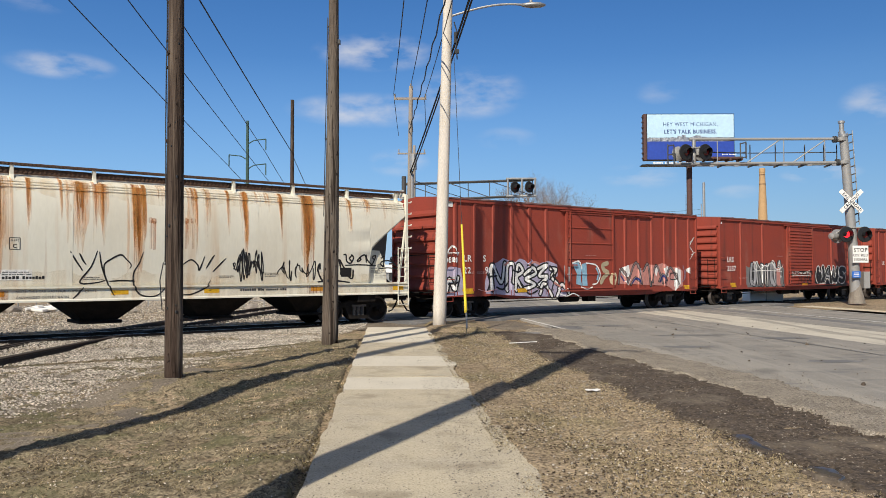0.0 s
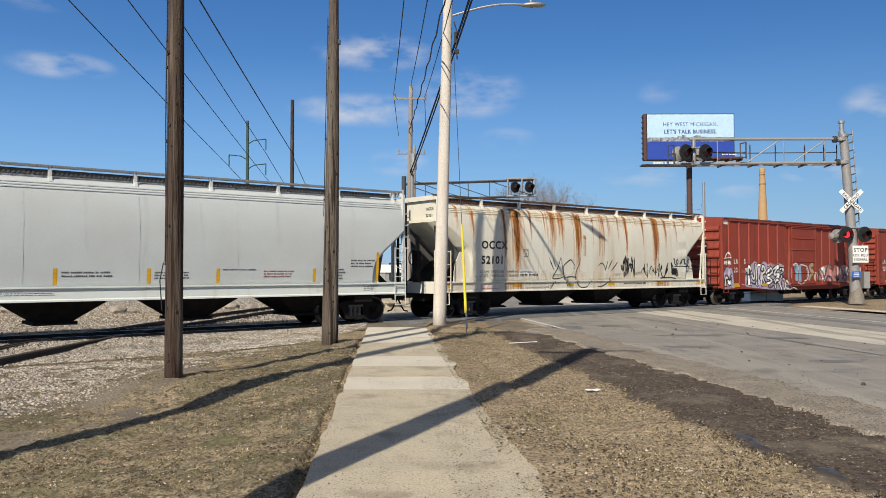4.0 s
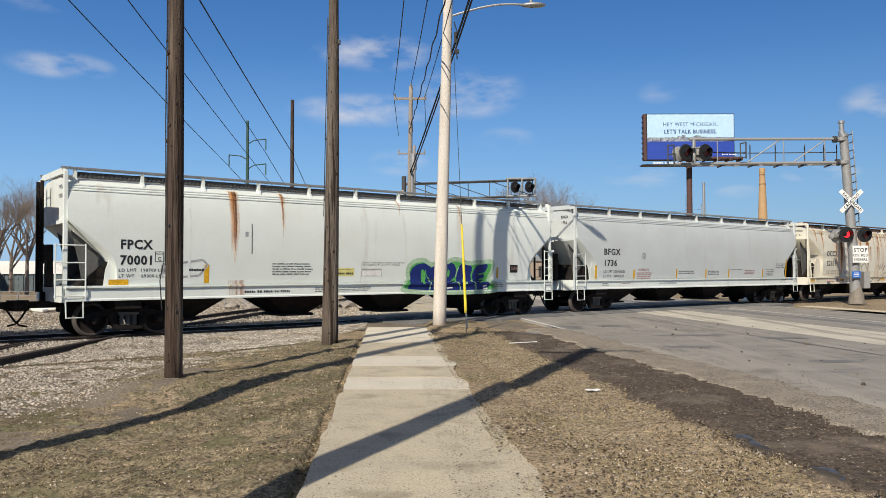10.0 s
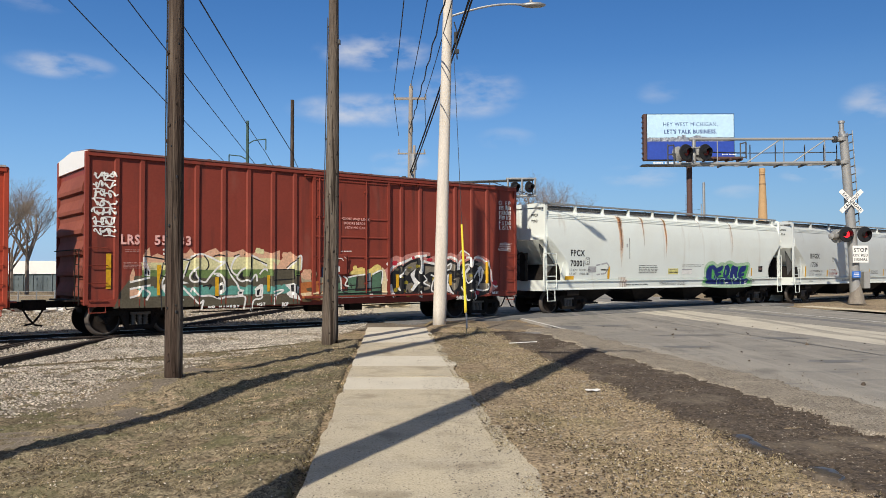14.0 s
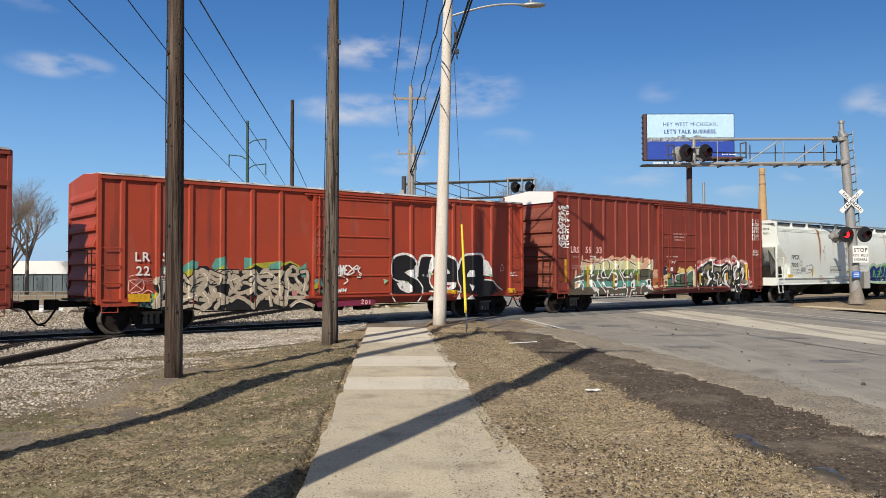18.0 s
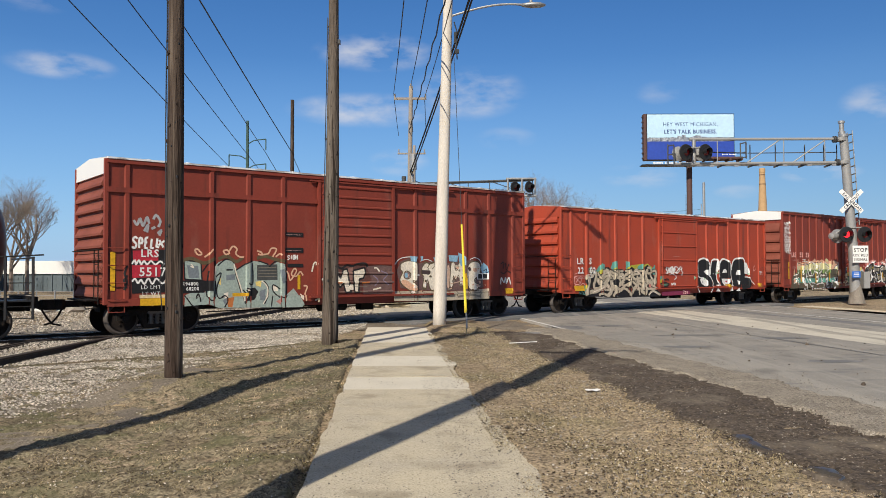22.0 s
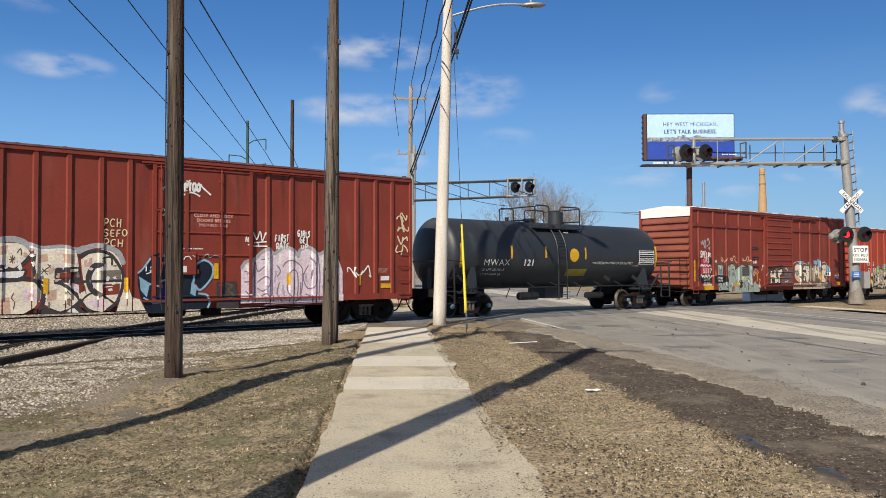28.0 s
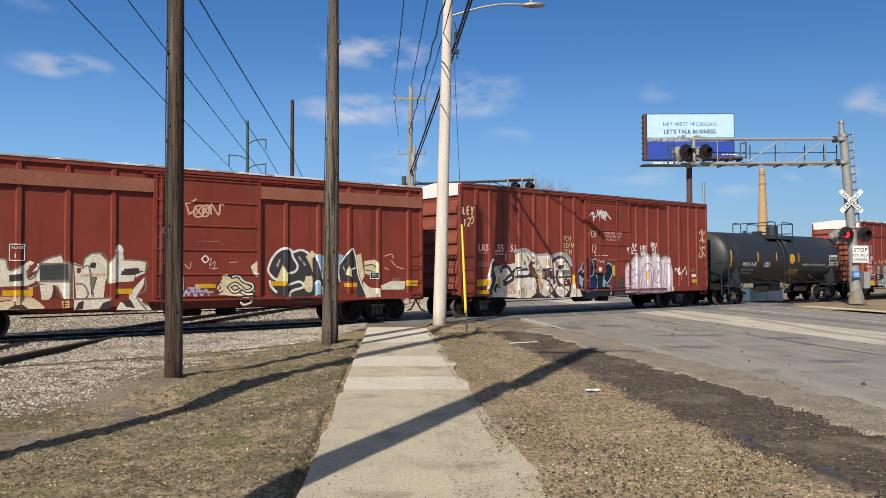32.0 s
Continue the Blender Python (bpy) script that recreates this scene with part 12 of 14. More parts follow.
    poly(s, [(2.71, 0.82), (2.86, 0.92), (3.06, 0.93), (3.19, 0.82)], "p_dark")
    poly(s, [(3.26, 1.75), (3.49, 2.03), (3.95, 2.19), (4.02, 1.99), (4.11, 2.02), (4.25, 1.93), (4.27, 1.04), (3.99, 1.06), (3.85, 1.40), (3.45, 1.46), (3.33, 1.55), (3.42, 1.81)], "p_bone")
    poly(s, [(3.39, 1.98), (4.17, 2.00), (4.17, 1.48), (3.39, 1.49)], "p_taupe")
    poly(s, [(3.44, 1.94), (4.11, 1.96), (4.12, 1.56), (3.45, 1.55)], "p_asphalt")
    poly(s, [(3.39, 1.97), (3.44, 1.97), (3.45, 1.52), (3.39, 1.52)], "p_white")
    poly(s, [(3.45, 1.43), (3.79, 1.44), (3.72, 1.04), (3.50, 1.04)], "p_bone")
    poly(s, [(4.14, 2.00), (4.25, 1.99), (4.26, 1.07), (4.16, 1.07)], "p_cream")
    poly(s, [(3.54, 1.04), (3.96, 1.05), (3.96, 0.81), (3.56, 0.81)], "p_oxide")
    poly(s, [(3.96, 1.00), (4.15, 1.01), (4.15, 0.82), (3.99, 0.81)], "p_butter")
    poly(s, [(4.26, 2.00), (4.46, 1.93), (4.53, 2.09), (4.67, 2.22), (4.90, 2.25), (5.07, 2.07), (5.15, 1.78), (5.05, 1.48), (5.01, 1.05), (4.32, 1.07), (4.30, 1.48)], "p_bone")
    poly(s, [(4.42, 1.69), (5.06, 1.72), (5.06, 1.64), (4.42, 1.62)], "p_salmon")
    poly(s, [(4.33, 1.85), (4.45, 1.87), (4.42, 1.72), (4.34, 1.72)], "p_oxide")
    poly(s, [(4.67, 1.60), (4.83, 1.61), (4.71, 1.15)], "p_taupe")
    stroke(s, [(4.67, 1.60), (4.83, 1.61), (4.71, 1.15), (4.67, 1.60)], 0.025, "p_dark", curve=False)
    blob(s, 4.74, 1.93, 0.08, 0.08, "p_dark", 1, 0.4)
    poly(s, [(4.26, 1.02), (5.20, 1.03), (5.20, 0.77), (4.26, 0.76)], "p_bone")
    poly(s, [(4.29, 0.76), (4.37, 0.95), (4.51, 1.00), (4.48, 0.78)], "p_dark")
    poly(s, [(4.88, 0.77), (4.99, 0.93), (5.20, 1.00), (5.20, 0.77)], "p_dark")
    poly(s, [(5.13, 1.99), (5.30, 2.24), (5.33, 2.42), (5.49, 2.43), (5.53, 2.09), (6.13, 2.03), (6.10, 1.79), (5.57, 1.78), (5.34, 1.47), (5.13, 1.44)], "p_bone")
    poly(s, [(5.32, 1.66), (5.85, 1.67), (5.79, 1.50), (5.34, 1.47)], "p_bone")
    poly(s, [(5.48, 1.84), (5.94, 1.86), (5.94, 1.68), (5.46, 1.67)], "p_dark")
    poly(s, [(5.31, 1.44), (5.79, 1.47), (5.76, 1.16), (5.31, 1.14)], "p_oxide")
    poly(s, [(5.92, 1.44), (6.09, 1.62), (6.06, 1.39), (5.87, 1.08), (6.13, 0.93), (6.27, 0.69), (5.32, 0.73), (5.43, 0.94), (5.67, 0.85), (5.67, 1.16)], "p_bone")
    poly(s, [(5.46, 0.97), (5.70, 0.99), (5.82, 0.76), (5.58, 0.81)], "p_dark")
    stroke(s, [(2.54, 2.09), (2.68, 2.06), (2.76, 1.80), (3.03, 1.92)], 0.045, "p_taupe")
    stroke(s, [(3.23, 1.93), (3.16, 1.67), (3.24, 1.57), (3.39, 1.75), (3.52, 2.04), (3.97, 2.21)], 0.045, "p_taupe")
    stroke(s, [(4.00, 1.99), (4.14, 2.02), (4.28, 1.93)], 0.045, "p_taupe")
    stroke(s, [(4.29, 1.96), (4.47, 1.91), (4.53, 2.11), (4.72, 2.25), (4.97, 2.25), (5.11, 2.01), (5.11, 1.48)], 0.045, "p_taupe")
    stroke(s, [(4.45, 1.84), (4.63, 1.91), (4.70, 1.48), (4.75, 1.09)], 0.045, "p_taupe")
    stroke(s, [(5.13, 1.99), (5.30, 2.21)], 0.045, "p_taupe")
    stroke(s, [(5.51, 2.09), (6.15, 2.03), (6.12, 1.78)], 0.045, "p_taupe")
    stroke(s, [(6.12, 1.78), (5.85, 1.59)], 0.045, "p_taupe")
    stroke(s, [(6.09, 1.62), (6.12, 1.28), (5.88, 1.06), (6.13, 0.71)], 0.045, "p_taupe")
    stroke(s, [(3.85, 1.40), (4.01, 1.05)], 0.045, "p_taupe")
    stroke(s, [(3.29, 1.38), (3.45, 1.43)], 0.045, "p_taupe")
    stroke(s, [(4.27, 1.04), (5.20, 1.05)], 0.045, "p_taupe")
    stroke(s, [(4.54, 1.03), (4.62, 1.18), (4.51, 1.41), (4.31, 1.45)], 0.045, "p_taupe")
    stroke(s, [(5.33, 2.30), (5.40, 2.45), (5.49, 2.30)], 0.1, "p_white")
    stroke(s, [(5.36, 1.93), (5.43, 1.56)], 0.06, "p_white")
    stroke(s, [(5.48, 1.96), (5.51, 1.78)], 0.06, "p_white")
    stroke(s, [(5.85, 1.65), (6.09, 1.75)], 0.06, "p_white")
    stroke(s, [(3.77, 1.42), (3.80, 1.20), (3.69, 1.05)], 0.03, "p_dark")
    stroke(s, [(3.82, 1.14), (3.93, 1.05)], 0.03, "p_dark")
    stroke(s, [(3.99, 0.94), (4.12, 0.94)], 0.03, "p_dark")
    stroke(s, [(3.99, 0.88), (4.12, 0.88)], 0.03, "p_dark")
    stroke(s, [(5.11, 0.91), (5.26, 0.94), (5.23, 0.82)], 0.03, "p_dark")
    poly(s, [(7.02, 1.68), (7.12, 1.69), (7.14, 1.26), (7.03, 1.25)], "p_bone")
    poly(s, [(8.34, 1.67), (8.47, 1.69), (8.48, 1.25), (8.36, 1.24)], "p_bone")
    poly(s, [(7.48, 1.40), (7.96, 1.41), (7.96, 1.31), (7.50, 1.30)], "p_salmon")
    poly(s, [(6.29, 1.61), (6.82, 1.62), (6.84, 1.28), (6.30, 1.28)], "p_oxide")
    poly(s, [(8.21, 1.45), (8.34, 1.55), (8.65, 1.63), (8.89, 1.50), (9.33, 1.19), (9.26, 0.93), (8.88, 1.00), (8.20, 1.09), (8.14, 1.26)], "p_cream")
    stroke(s, [(7.14, 1.04), (7.24, 1.23), (7.30, 1.08), (7.40, 1.29), (7.49, 1.05), (7.59, 1.27), (7.68, 1.08), (7.81, 1.25), (7.90, 1.07)], 0.05, "p_lilac")
    stroke(s, [(7.19, 1.14), (7.54, 1.20), (8.03, 1.16)], 0.05, "p_lilac")
    stroke(s, [(7.27, 1.29), (7.67, 1.28)], 0.05, "p_lilac")
    stroke(s, [(8.61, 1.60), (8.80, 1.63), (8.97, 1.47), (9.23, 1.38), (9.26, 1.24), (9.04, 1.17), (8.87, 1.31)], 0.13, "p_black")
    stroke(s, [(8.61, 1.60), (8.80, 1.63), (8.97, 1.47), (9.23, 1.38), (9.26, 1.24), (9.04, 1.17), (8.87, 1.31)], 0.06, "p_bone")
    stroke(s, [(8.51, 1.30), (8.71, 1.40), (8.89, 1.25), (8.67, 1.16), (8.51, 1.30)], 0.13, "p_black")
    stroke(s, [(8.51, 1.30), (8.71, 1.40), (8.89, 1.25), (8.67, 1.16), (8.51, 1.30)], 0.06, "p_bone")
    stroke(s, [(8.86, 0.93), (9.10, 0.98), (9.23, 0.86), (8.98, 0.77), (8.86, 0.87)], 0.13, "p_black")
    stroke(s, [(8.86, 0.93), (9.10, 0.98), (9.23, 0.86), (8.98, 0.77), (8.86, 0.87)], 0.06, "p_bone")
    stroke(s, [(8.89, 1.17), (9.07, 1.08), (9.27, 1.10)], 0.13, "p_black")
    stroke(s, [(8.89, 1.17), (9.07, 1.08), (9.27, 1.10)], 0.06, "p_bone")
    stroke(s, [(8.23, 1.41), (8.31, 1.27), (8.20, 1.18)], 0.13, "p_black")
    stroke(s, [(8.23, 1.41), (8.31, 1.27), (8.20, 1.18)], 0.06, "p_bone")
    stroke(s, [(7.08, 3.76), (7.19, 3.72), (7.30, 3.41)], 0.05, "p_salmon")
    stroke(s, [(7.08, 3.76), (7.30, 3.72), (7.51, 3.86)], 0.05, "p_salmon")
    stroke(s, [(7.27, 3.38), (7.49, 3.54)], 0.05, "p_salmon")
    stroke(s, [(7.46, 3.62), (7.46, 3.36), (7.68, 3.37), (7.68, 3.66), (7.46, 3.62)], 0.05, "p_salmon")
    stroke(s, [(7.70, 3.64), (7.71, 3.37), (7.87, 3.41), (7.87, 3.68), (7.70, 3.64)], 0.05, "p_salmon")
    stroke(s, [(7.49, 3.60), (7.65, 3.40)], 0.05, "p_salmon")
    stroke(s, [(7.65, 3.63), (7.49, 3.39)], 0.05, "p_salmon")
    stroke(s, [(7.73, 3.61), (7.84, 3.44)], 0.05, "p_salmon")
    stroke(s, [(7.84, 3.64), (7.73, 3.43)], 0.05, "p_salmon")
    stroke(s, [(7.96, 3.41), (7.95, 3.74), (8.18, 3.42), (8.23, 3.73), (8.35, 3.70)], 0.05, "p_salmon")
    stroke(s, [(7.86, 2.08), (7.97, 2.14), (7.91, 1.93), (8.08, 2.05), (8.03, 1.81)], 0.02, "p_rose")
    stroke(s, [(7.89, 1.87), (8.17, 1.84)], 0.02, "p_rose")
    stroke(s, [(7.18, 1.98), (7.32, 1.84), (7.37, 2.04)], 0.02, "p_rose")
    stroke(s, [(6.74, 2.07), (6.87, 1.95), (6.82, 2.10), (6.95, 1.92)], 0.02, "p_rose")
    stroke(s, [(8.51, 2.02), (8.79, 2.05)], 0.02, "p_rose")
    poly(s, [(9.19, 1.92), (9.44, 2.10), (9.46, 1.53), (9.28, 1.69)], "p_bone")
    poly(s, [(9.81, 1.74), (9.87, 2.03), (10.10, 2.33), (10.38, 2.46), (10.58, 2.37), (10.80, 2.13), (10.80, 1.84), (10.58, 1.70), (10.29, 1.79), (10.10, 1.62), (9.91, 1.67)], "p_dark")
    poly(s, [(10.62, 2.30), (10.97, 2.41), (11.28, 2.22), (11.50, 1.86), (11.54, 1.41), (11.40, 0.93), (11.08, 0.77), (10.49, 0.88), (10.01, 0.97), (9.85, 1.25), (9.91, 1.53), (10.48, 1.60), (10.68, 1.77), (10.84, 1.95)], "p_dark")
    poly(s, [(10.04, 1.41), (10.29, 1.97), (10.50, 1.60), (10.41, 1.37)], "p_straw")
    poly(s, [(11.23, 2.42), (11.48, 2.31), (11.56, 1.92), (11.40, 2.06)], "p_cream")
    blob(s, 11.20, 1.36, 0.17, 0.27, "p_cream", 1, 0.4)
    stroke(s, [(9.78, 1.79), (9.91, 2.12), (10.13, 2.38), (10.38, 2.48), (10.58, 2.41), (10.64, 2.21), (10.80, 1.95), (10.72, 1.76), (10.46, 1.70)], 0.075, "p_white")
    stroke(s, [(10.64, 2.36), (10.97, 2.43), (11.28, 2.24), (11.50, 1.86), (11.52, 1.41), (11.40, 0.93)], 0.075, "p_white")
    stroke(s, [(9.79, 1.79), (9.93, 1.60), (10.12, 1.49)], 0.075, "p_white")
    stroke(s, [(9.85, 1.50), (9.91, 1.29), (10.10, 1.11)], 0.075, "p_white")
    stroke(s, [(10.45, 1.33), (10.88, 1.44), (11.00, 1.27), (10.60, 1.14), (10.45, 0.88)], 0.075, "p_white")
    stroke(s, [(11.26, 1.41), (11.50, 1.47)], 0.075, "p_white")
    stroke(s, [(11.26, 1.31), (11.50, 1.30)], 0.075, "p_white")
    stroke(s, [(10.19, 2.14), (10.10, 1.91)], 0.07, "p_silver")
    stroke(s, [(10.84, 2.23), (10.95, 2.09)], 0.07, "p_silver")
    stroke(s, [(10.99, 2.06), (11.08, 1.95)], 0.07, "p_silver")
    poly(s, [(11.09, 2.23), (11.34, 2.43), (11.48, 2.24), (11.42, 1.45), (11.28, 1.91)], "p_cream")
    poly(s, [(11.33, 2.17), (11.45, 2.27), (11.60, 1.78), (11.73, 1.51), (11.83, 1.94), (11.95, 2.19), (12.23, 2.35), (12.27, 1.61), (12.32, 1.35), (12.13, 0.99), (11.34, 1.01)], "p_dark")
    poly(s, [(11.41, 2.27), (11.55, 2.32), (11.74, 2.24), (11.79, 2.01), (11.69, 1.54), (11.60, 1.78)], "p_sky")
    poly(s, [(12.14, 2.28), (12.26, 2.36), (12.48, 2.28), (12.39, 1.61), (12.27, 1.51)], "p_sky")
    poly(s, [(11.42, 1.35), (11.54, 1.45), (11.80, 1.01), (11.42, 1.01)], "p_sky")
    poly(s, [(11.76, 1.08), (11.90, 1.36), (12.09, 0.99)], "p_sky")
    poly(s, [(12.28, 1.66), (12.39, 2.11), (12.75, 2.46), (12.93, 2.30), (13.04, 1.77), (13.18, 1.34), (13.33, 1.07), (13.03, 0.88), (12.92, 1.33), (12.46, 1.34)], "p_dark")
    poly(s, [(12.55, 1.67), (12.68, 1.96), (12.84, 1.55)], "p_cream")
    poly(s, [(12.97, 2.29), (13.15, 2.36), (13.29, 1.60), (13.17, 1.40), (13.06, 1.77)], "p_cream")
    poly(s, [(12.37, 1.44), (12.99, 1.45), (12.99, 1.12), (12.39, 1.10)], "p_oxide")
    poly(s, [(13.28, 2.10), (13.68, 2.16), (13.85, 2.04), (13.85, 1.60), (13.30, 1.67)], "p_cream")
    poly(s, [(13.23, 1.43), (13.49, 1.22), (13.91, 1.18), (13.92, 0.90), (13.31, 0.88)], "p_bone")
    poly(s, [(13.95, 1.28), (14.46, 1.45), (14.98, 1.41), (14.92, 1.13), (13.97, 1.14)], "p_bone")
    stroke(s, [(11.45, 2.27), (11.62, 1.78), (11.74, 1.49)], 0.05, "p_white")
    stroke(s, [(11.84, 2.07), (12.03, 2.24), (12.24, 2.35), (12.28, 1.78), (12.34, 1.41)], 0.05, "p_white")
    stroke(s, [(12.35, 2.01), (12.60, 2.32), (12.82, 2.51), (12.95, 2.20), (13.06, 1.60), (13.31, 1.08)], 0.05, "p_white")
    stroke(s, [(12.68, 1.77), (12.93, 1.88)], 0.05, "p_white")
    stroke(s, [(11.42, 1.35), (11.55, 1.45), (11.80, 1.01)], 0.05, "p_white")
    stroke(s, [(11.98, 2.01), (12.04, 1.84)], 0.055, "p_silver")
    stroke(s, [(11.97, 1.78), (12.04, 1.71)], 0.055, "p_silver")
    stroke(s, [(12.46, 1.94), (12.53, 1.77)], 0.055, "p_silver")
    stroke(s, [(14.10, 2.27), (14.38, 2.34), (14.46, 2.20)], 0.04, "p_salmon")
    stroke(s, [(14.38, 2.13), (14.54, 1.95)], 0.04, "p_salmon")
    stroke(s, [(14.11, 1.88), (14.26, 1.81)], 0.04, "p_salmon")
    stroke(s, [(14.58, 1.92), (14.90, 1.84)], 0.04, "p_salmon")
    stroke(s, [(13.30, 1.95), (13.60, 1.98), (13.76, 1.88)], 0.04, "p_dark")
    stroke(s, [(13.34, 1.81), (13.68, 1.74)], 0.04, "p_dark")
    s.done()
    markings(s, "reflector", [("p_yellow", 2.6, 3.3, 1.15, 1.3), ("p_yellow", 5.3, 5.75, 1.15, 1.3), ("p_yellow", 7.6, 8.1, 1.28, 1.4), ("p_yellow", 9.9, 10.4, 1.32, 1.46), ("p_yellow", 12.5, 13.0, 1.25, 1.38), ("p_yellow", 15.0, 15.5, 1.25, 1.45), ("p_white", 13.5, 13.85, 1.5, 1.75), ("p_black", 13.53, 13.82, 1.53, 1.72), ("p_cream", 7.05, 7.15, 1.2, 1.65), ("p_cream", 8.3, 8.4, 1.2, 1.65), ("p_white", 6.55, 7.05, 2.85, 3.0), ("box_b", 6.58, 7.02, 2.88, 2.97)],
             [("p_faint", 7.5, 2.63, 1, 0.6, 0.025), ("p_faint", 6.65, 2.93, 2, 0.35, 0.023), ("white", 13.6, 1.65, 2, 0.2, 0.04), ("p_faint", 14.4, 1.5, 4, 0.3, 0.023)])
    stroke(s, [(7.68, 2.12), (7.78, 2.22), (7.88, 2.12), (7.78, 2.02), (7.68, 2.12)], 0.04, "p_white")
    s.done("stencil_mark")
    plate(s, 2.75, 2.05, 0.34, "C", "white")


def end_letters(s, lines, z, size):
    m = Matrix(((0, 0, -1, -s.h + 0.105), (-1, 0, 0, -0.75), (0, 1, 0, z), (0, 0, 0, 1)))
    for i, wd in enumerate(lines):
        writing(wd, size, "black", s.car, Matrix.Translation((0, 0, -i * size * 1.15)) @ m, align="CENTER")


def plate(s, x, z, size, ch, key="black"):
    for a, b in (((x, z), (x + size, z)), ((x + size, z), (x + size, z + size * 1.2)), ((x + size, z + size * 1.2), (x, z + size * 1.2)), ((x, z + size * 1.2), (x, z))):
        stroke(s, [a, b], size * 0.07, key)
    s.done("stencil_frame")
    letters(s, ch, x + size * 0.5, z + size * 0.15, size * 0.6, key, align="CENTER")
    letters(s, "PLATE", x + size * 0.5, z + size * 0.85, size * 0.26, key, align="CENTER")


for key, col in {"p_straw": (0.74, 0.69, 0.38), "p_moss": (0.17, 0.25, 0.085), "p_drab": (0.115, 0.1, 0.068), "p_butter": (0.8, 0.62, 0.2), "p_fern": (0.1, 0.19, 0.12), "p_slate": (0.2, 0.23, 0.25), "p_taupe": (0.23, 0.2, 0.155),
                 "p_mint": (0.36, 0.6, 0.36), "p_lemon": (0.42, 0.4, 0.05), "p_ash": (0.52, 0.44, 0.33), "p_bone": (0.84, 0.75, 0.61), "p_greyrose": (0.24, 0.18, 0.175), "p_magenta": (0.23, 0.03, 0.075),
                 "p_umber": (0.075, 0.05, 0.045), "p_oxide": (0.25, 0.052, 0.034), "p_asphalt": (0.075, 0.078, 0.075)}.items():
    spray(key, col)
spray("p_label", (0.72, 0.66, 0.25))
spray("p_print", (0.1, 0.1, 0.1))
spray("p_petal", (0.8, 0.66, 0.72))
spray("p_plum", (0.26, 0.2, 0.26))
spray("p_ink", (0.012, 0.018, 0.034))
spray("p_amber", (0.75, 0.36, 0.03))
spray("p_rose", (0.9, 0.5, 0.45))
spray("p_dark", (0.06, 0.052, 0.055))
spray("p_maroon", (0.3, 0.06, 0.05))
spray("p_faint", (0.5, 0.3, 0.27))
spray("p_olive", (0.3, 0.24, 0.03))
dress_train()


# ---- poles, wires, signals, distance ----
def world_at(px, py, y):
    """A place at distance y in front of the eye, by its bearing; used for the far skyline."""
    f = 784 / math.tan(radians(FOV) / 2)
    t = math.atan(0.0293)
    return Vector(((px - 784) / f * y, y, CAM_Z + (482 - py) / f * y))


def wood_pole(name, base, top_x, height, r0, r1, material, label, lean_y=0.0, sides=18):
    root = thing(name, pose(*base), label, "utility pole")
    bm = bmesh.new()
    n = 16
    rings = []
    for k in range(n + 1):
        t = k / n
        c = Vector((top_x * t + 0.03 * math.sin(t * 3.1) * r0 * 4, lean_y * t, -0.3 + (height + 0.3) * t))
        r = r0 + (r1 - r0) * t
        rings.append([(c.x + r * math.cos(6.2832 * i / sides) * (1 + 0.035 * noise.noise(Vector((i * 1.7, t * 3, base[0])))), c.y + r * math.sin(6.2832 * i / sides), c.z) for i in range(sides)])
    loft(bm, rings)
    part("shaft", bm, material, root, smooth=True)
    return root


def wire(name, pts, r, sag=0.0, label="", wavy=0.0):
    bm = bmesh.new()
    path = []
    for a, b in zip(pts, pts[1:]):
        a, b = Vector(a), Vector(b)
        for k in range(24):
            t = k / 24
            p = a.lerp(b, t)
            p.z -= sag * 4 * t * (1 - t)
            if wavy:
                p.x += wavy * math.sin(k * 2.1)
            path.append(p)
    path.append(Vector(pts[-1]))
    pipe(bm, path, r, 5)
    ob = part(name, bm, "wire")
    return tagged(ob, label or "thin black overhead power line", "power line", "overhead wires")


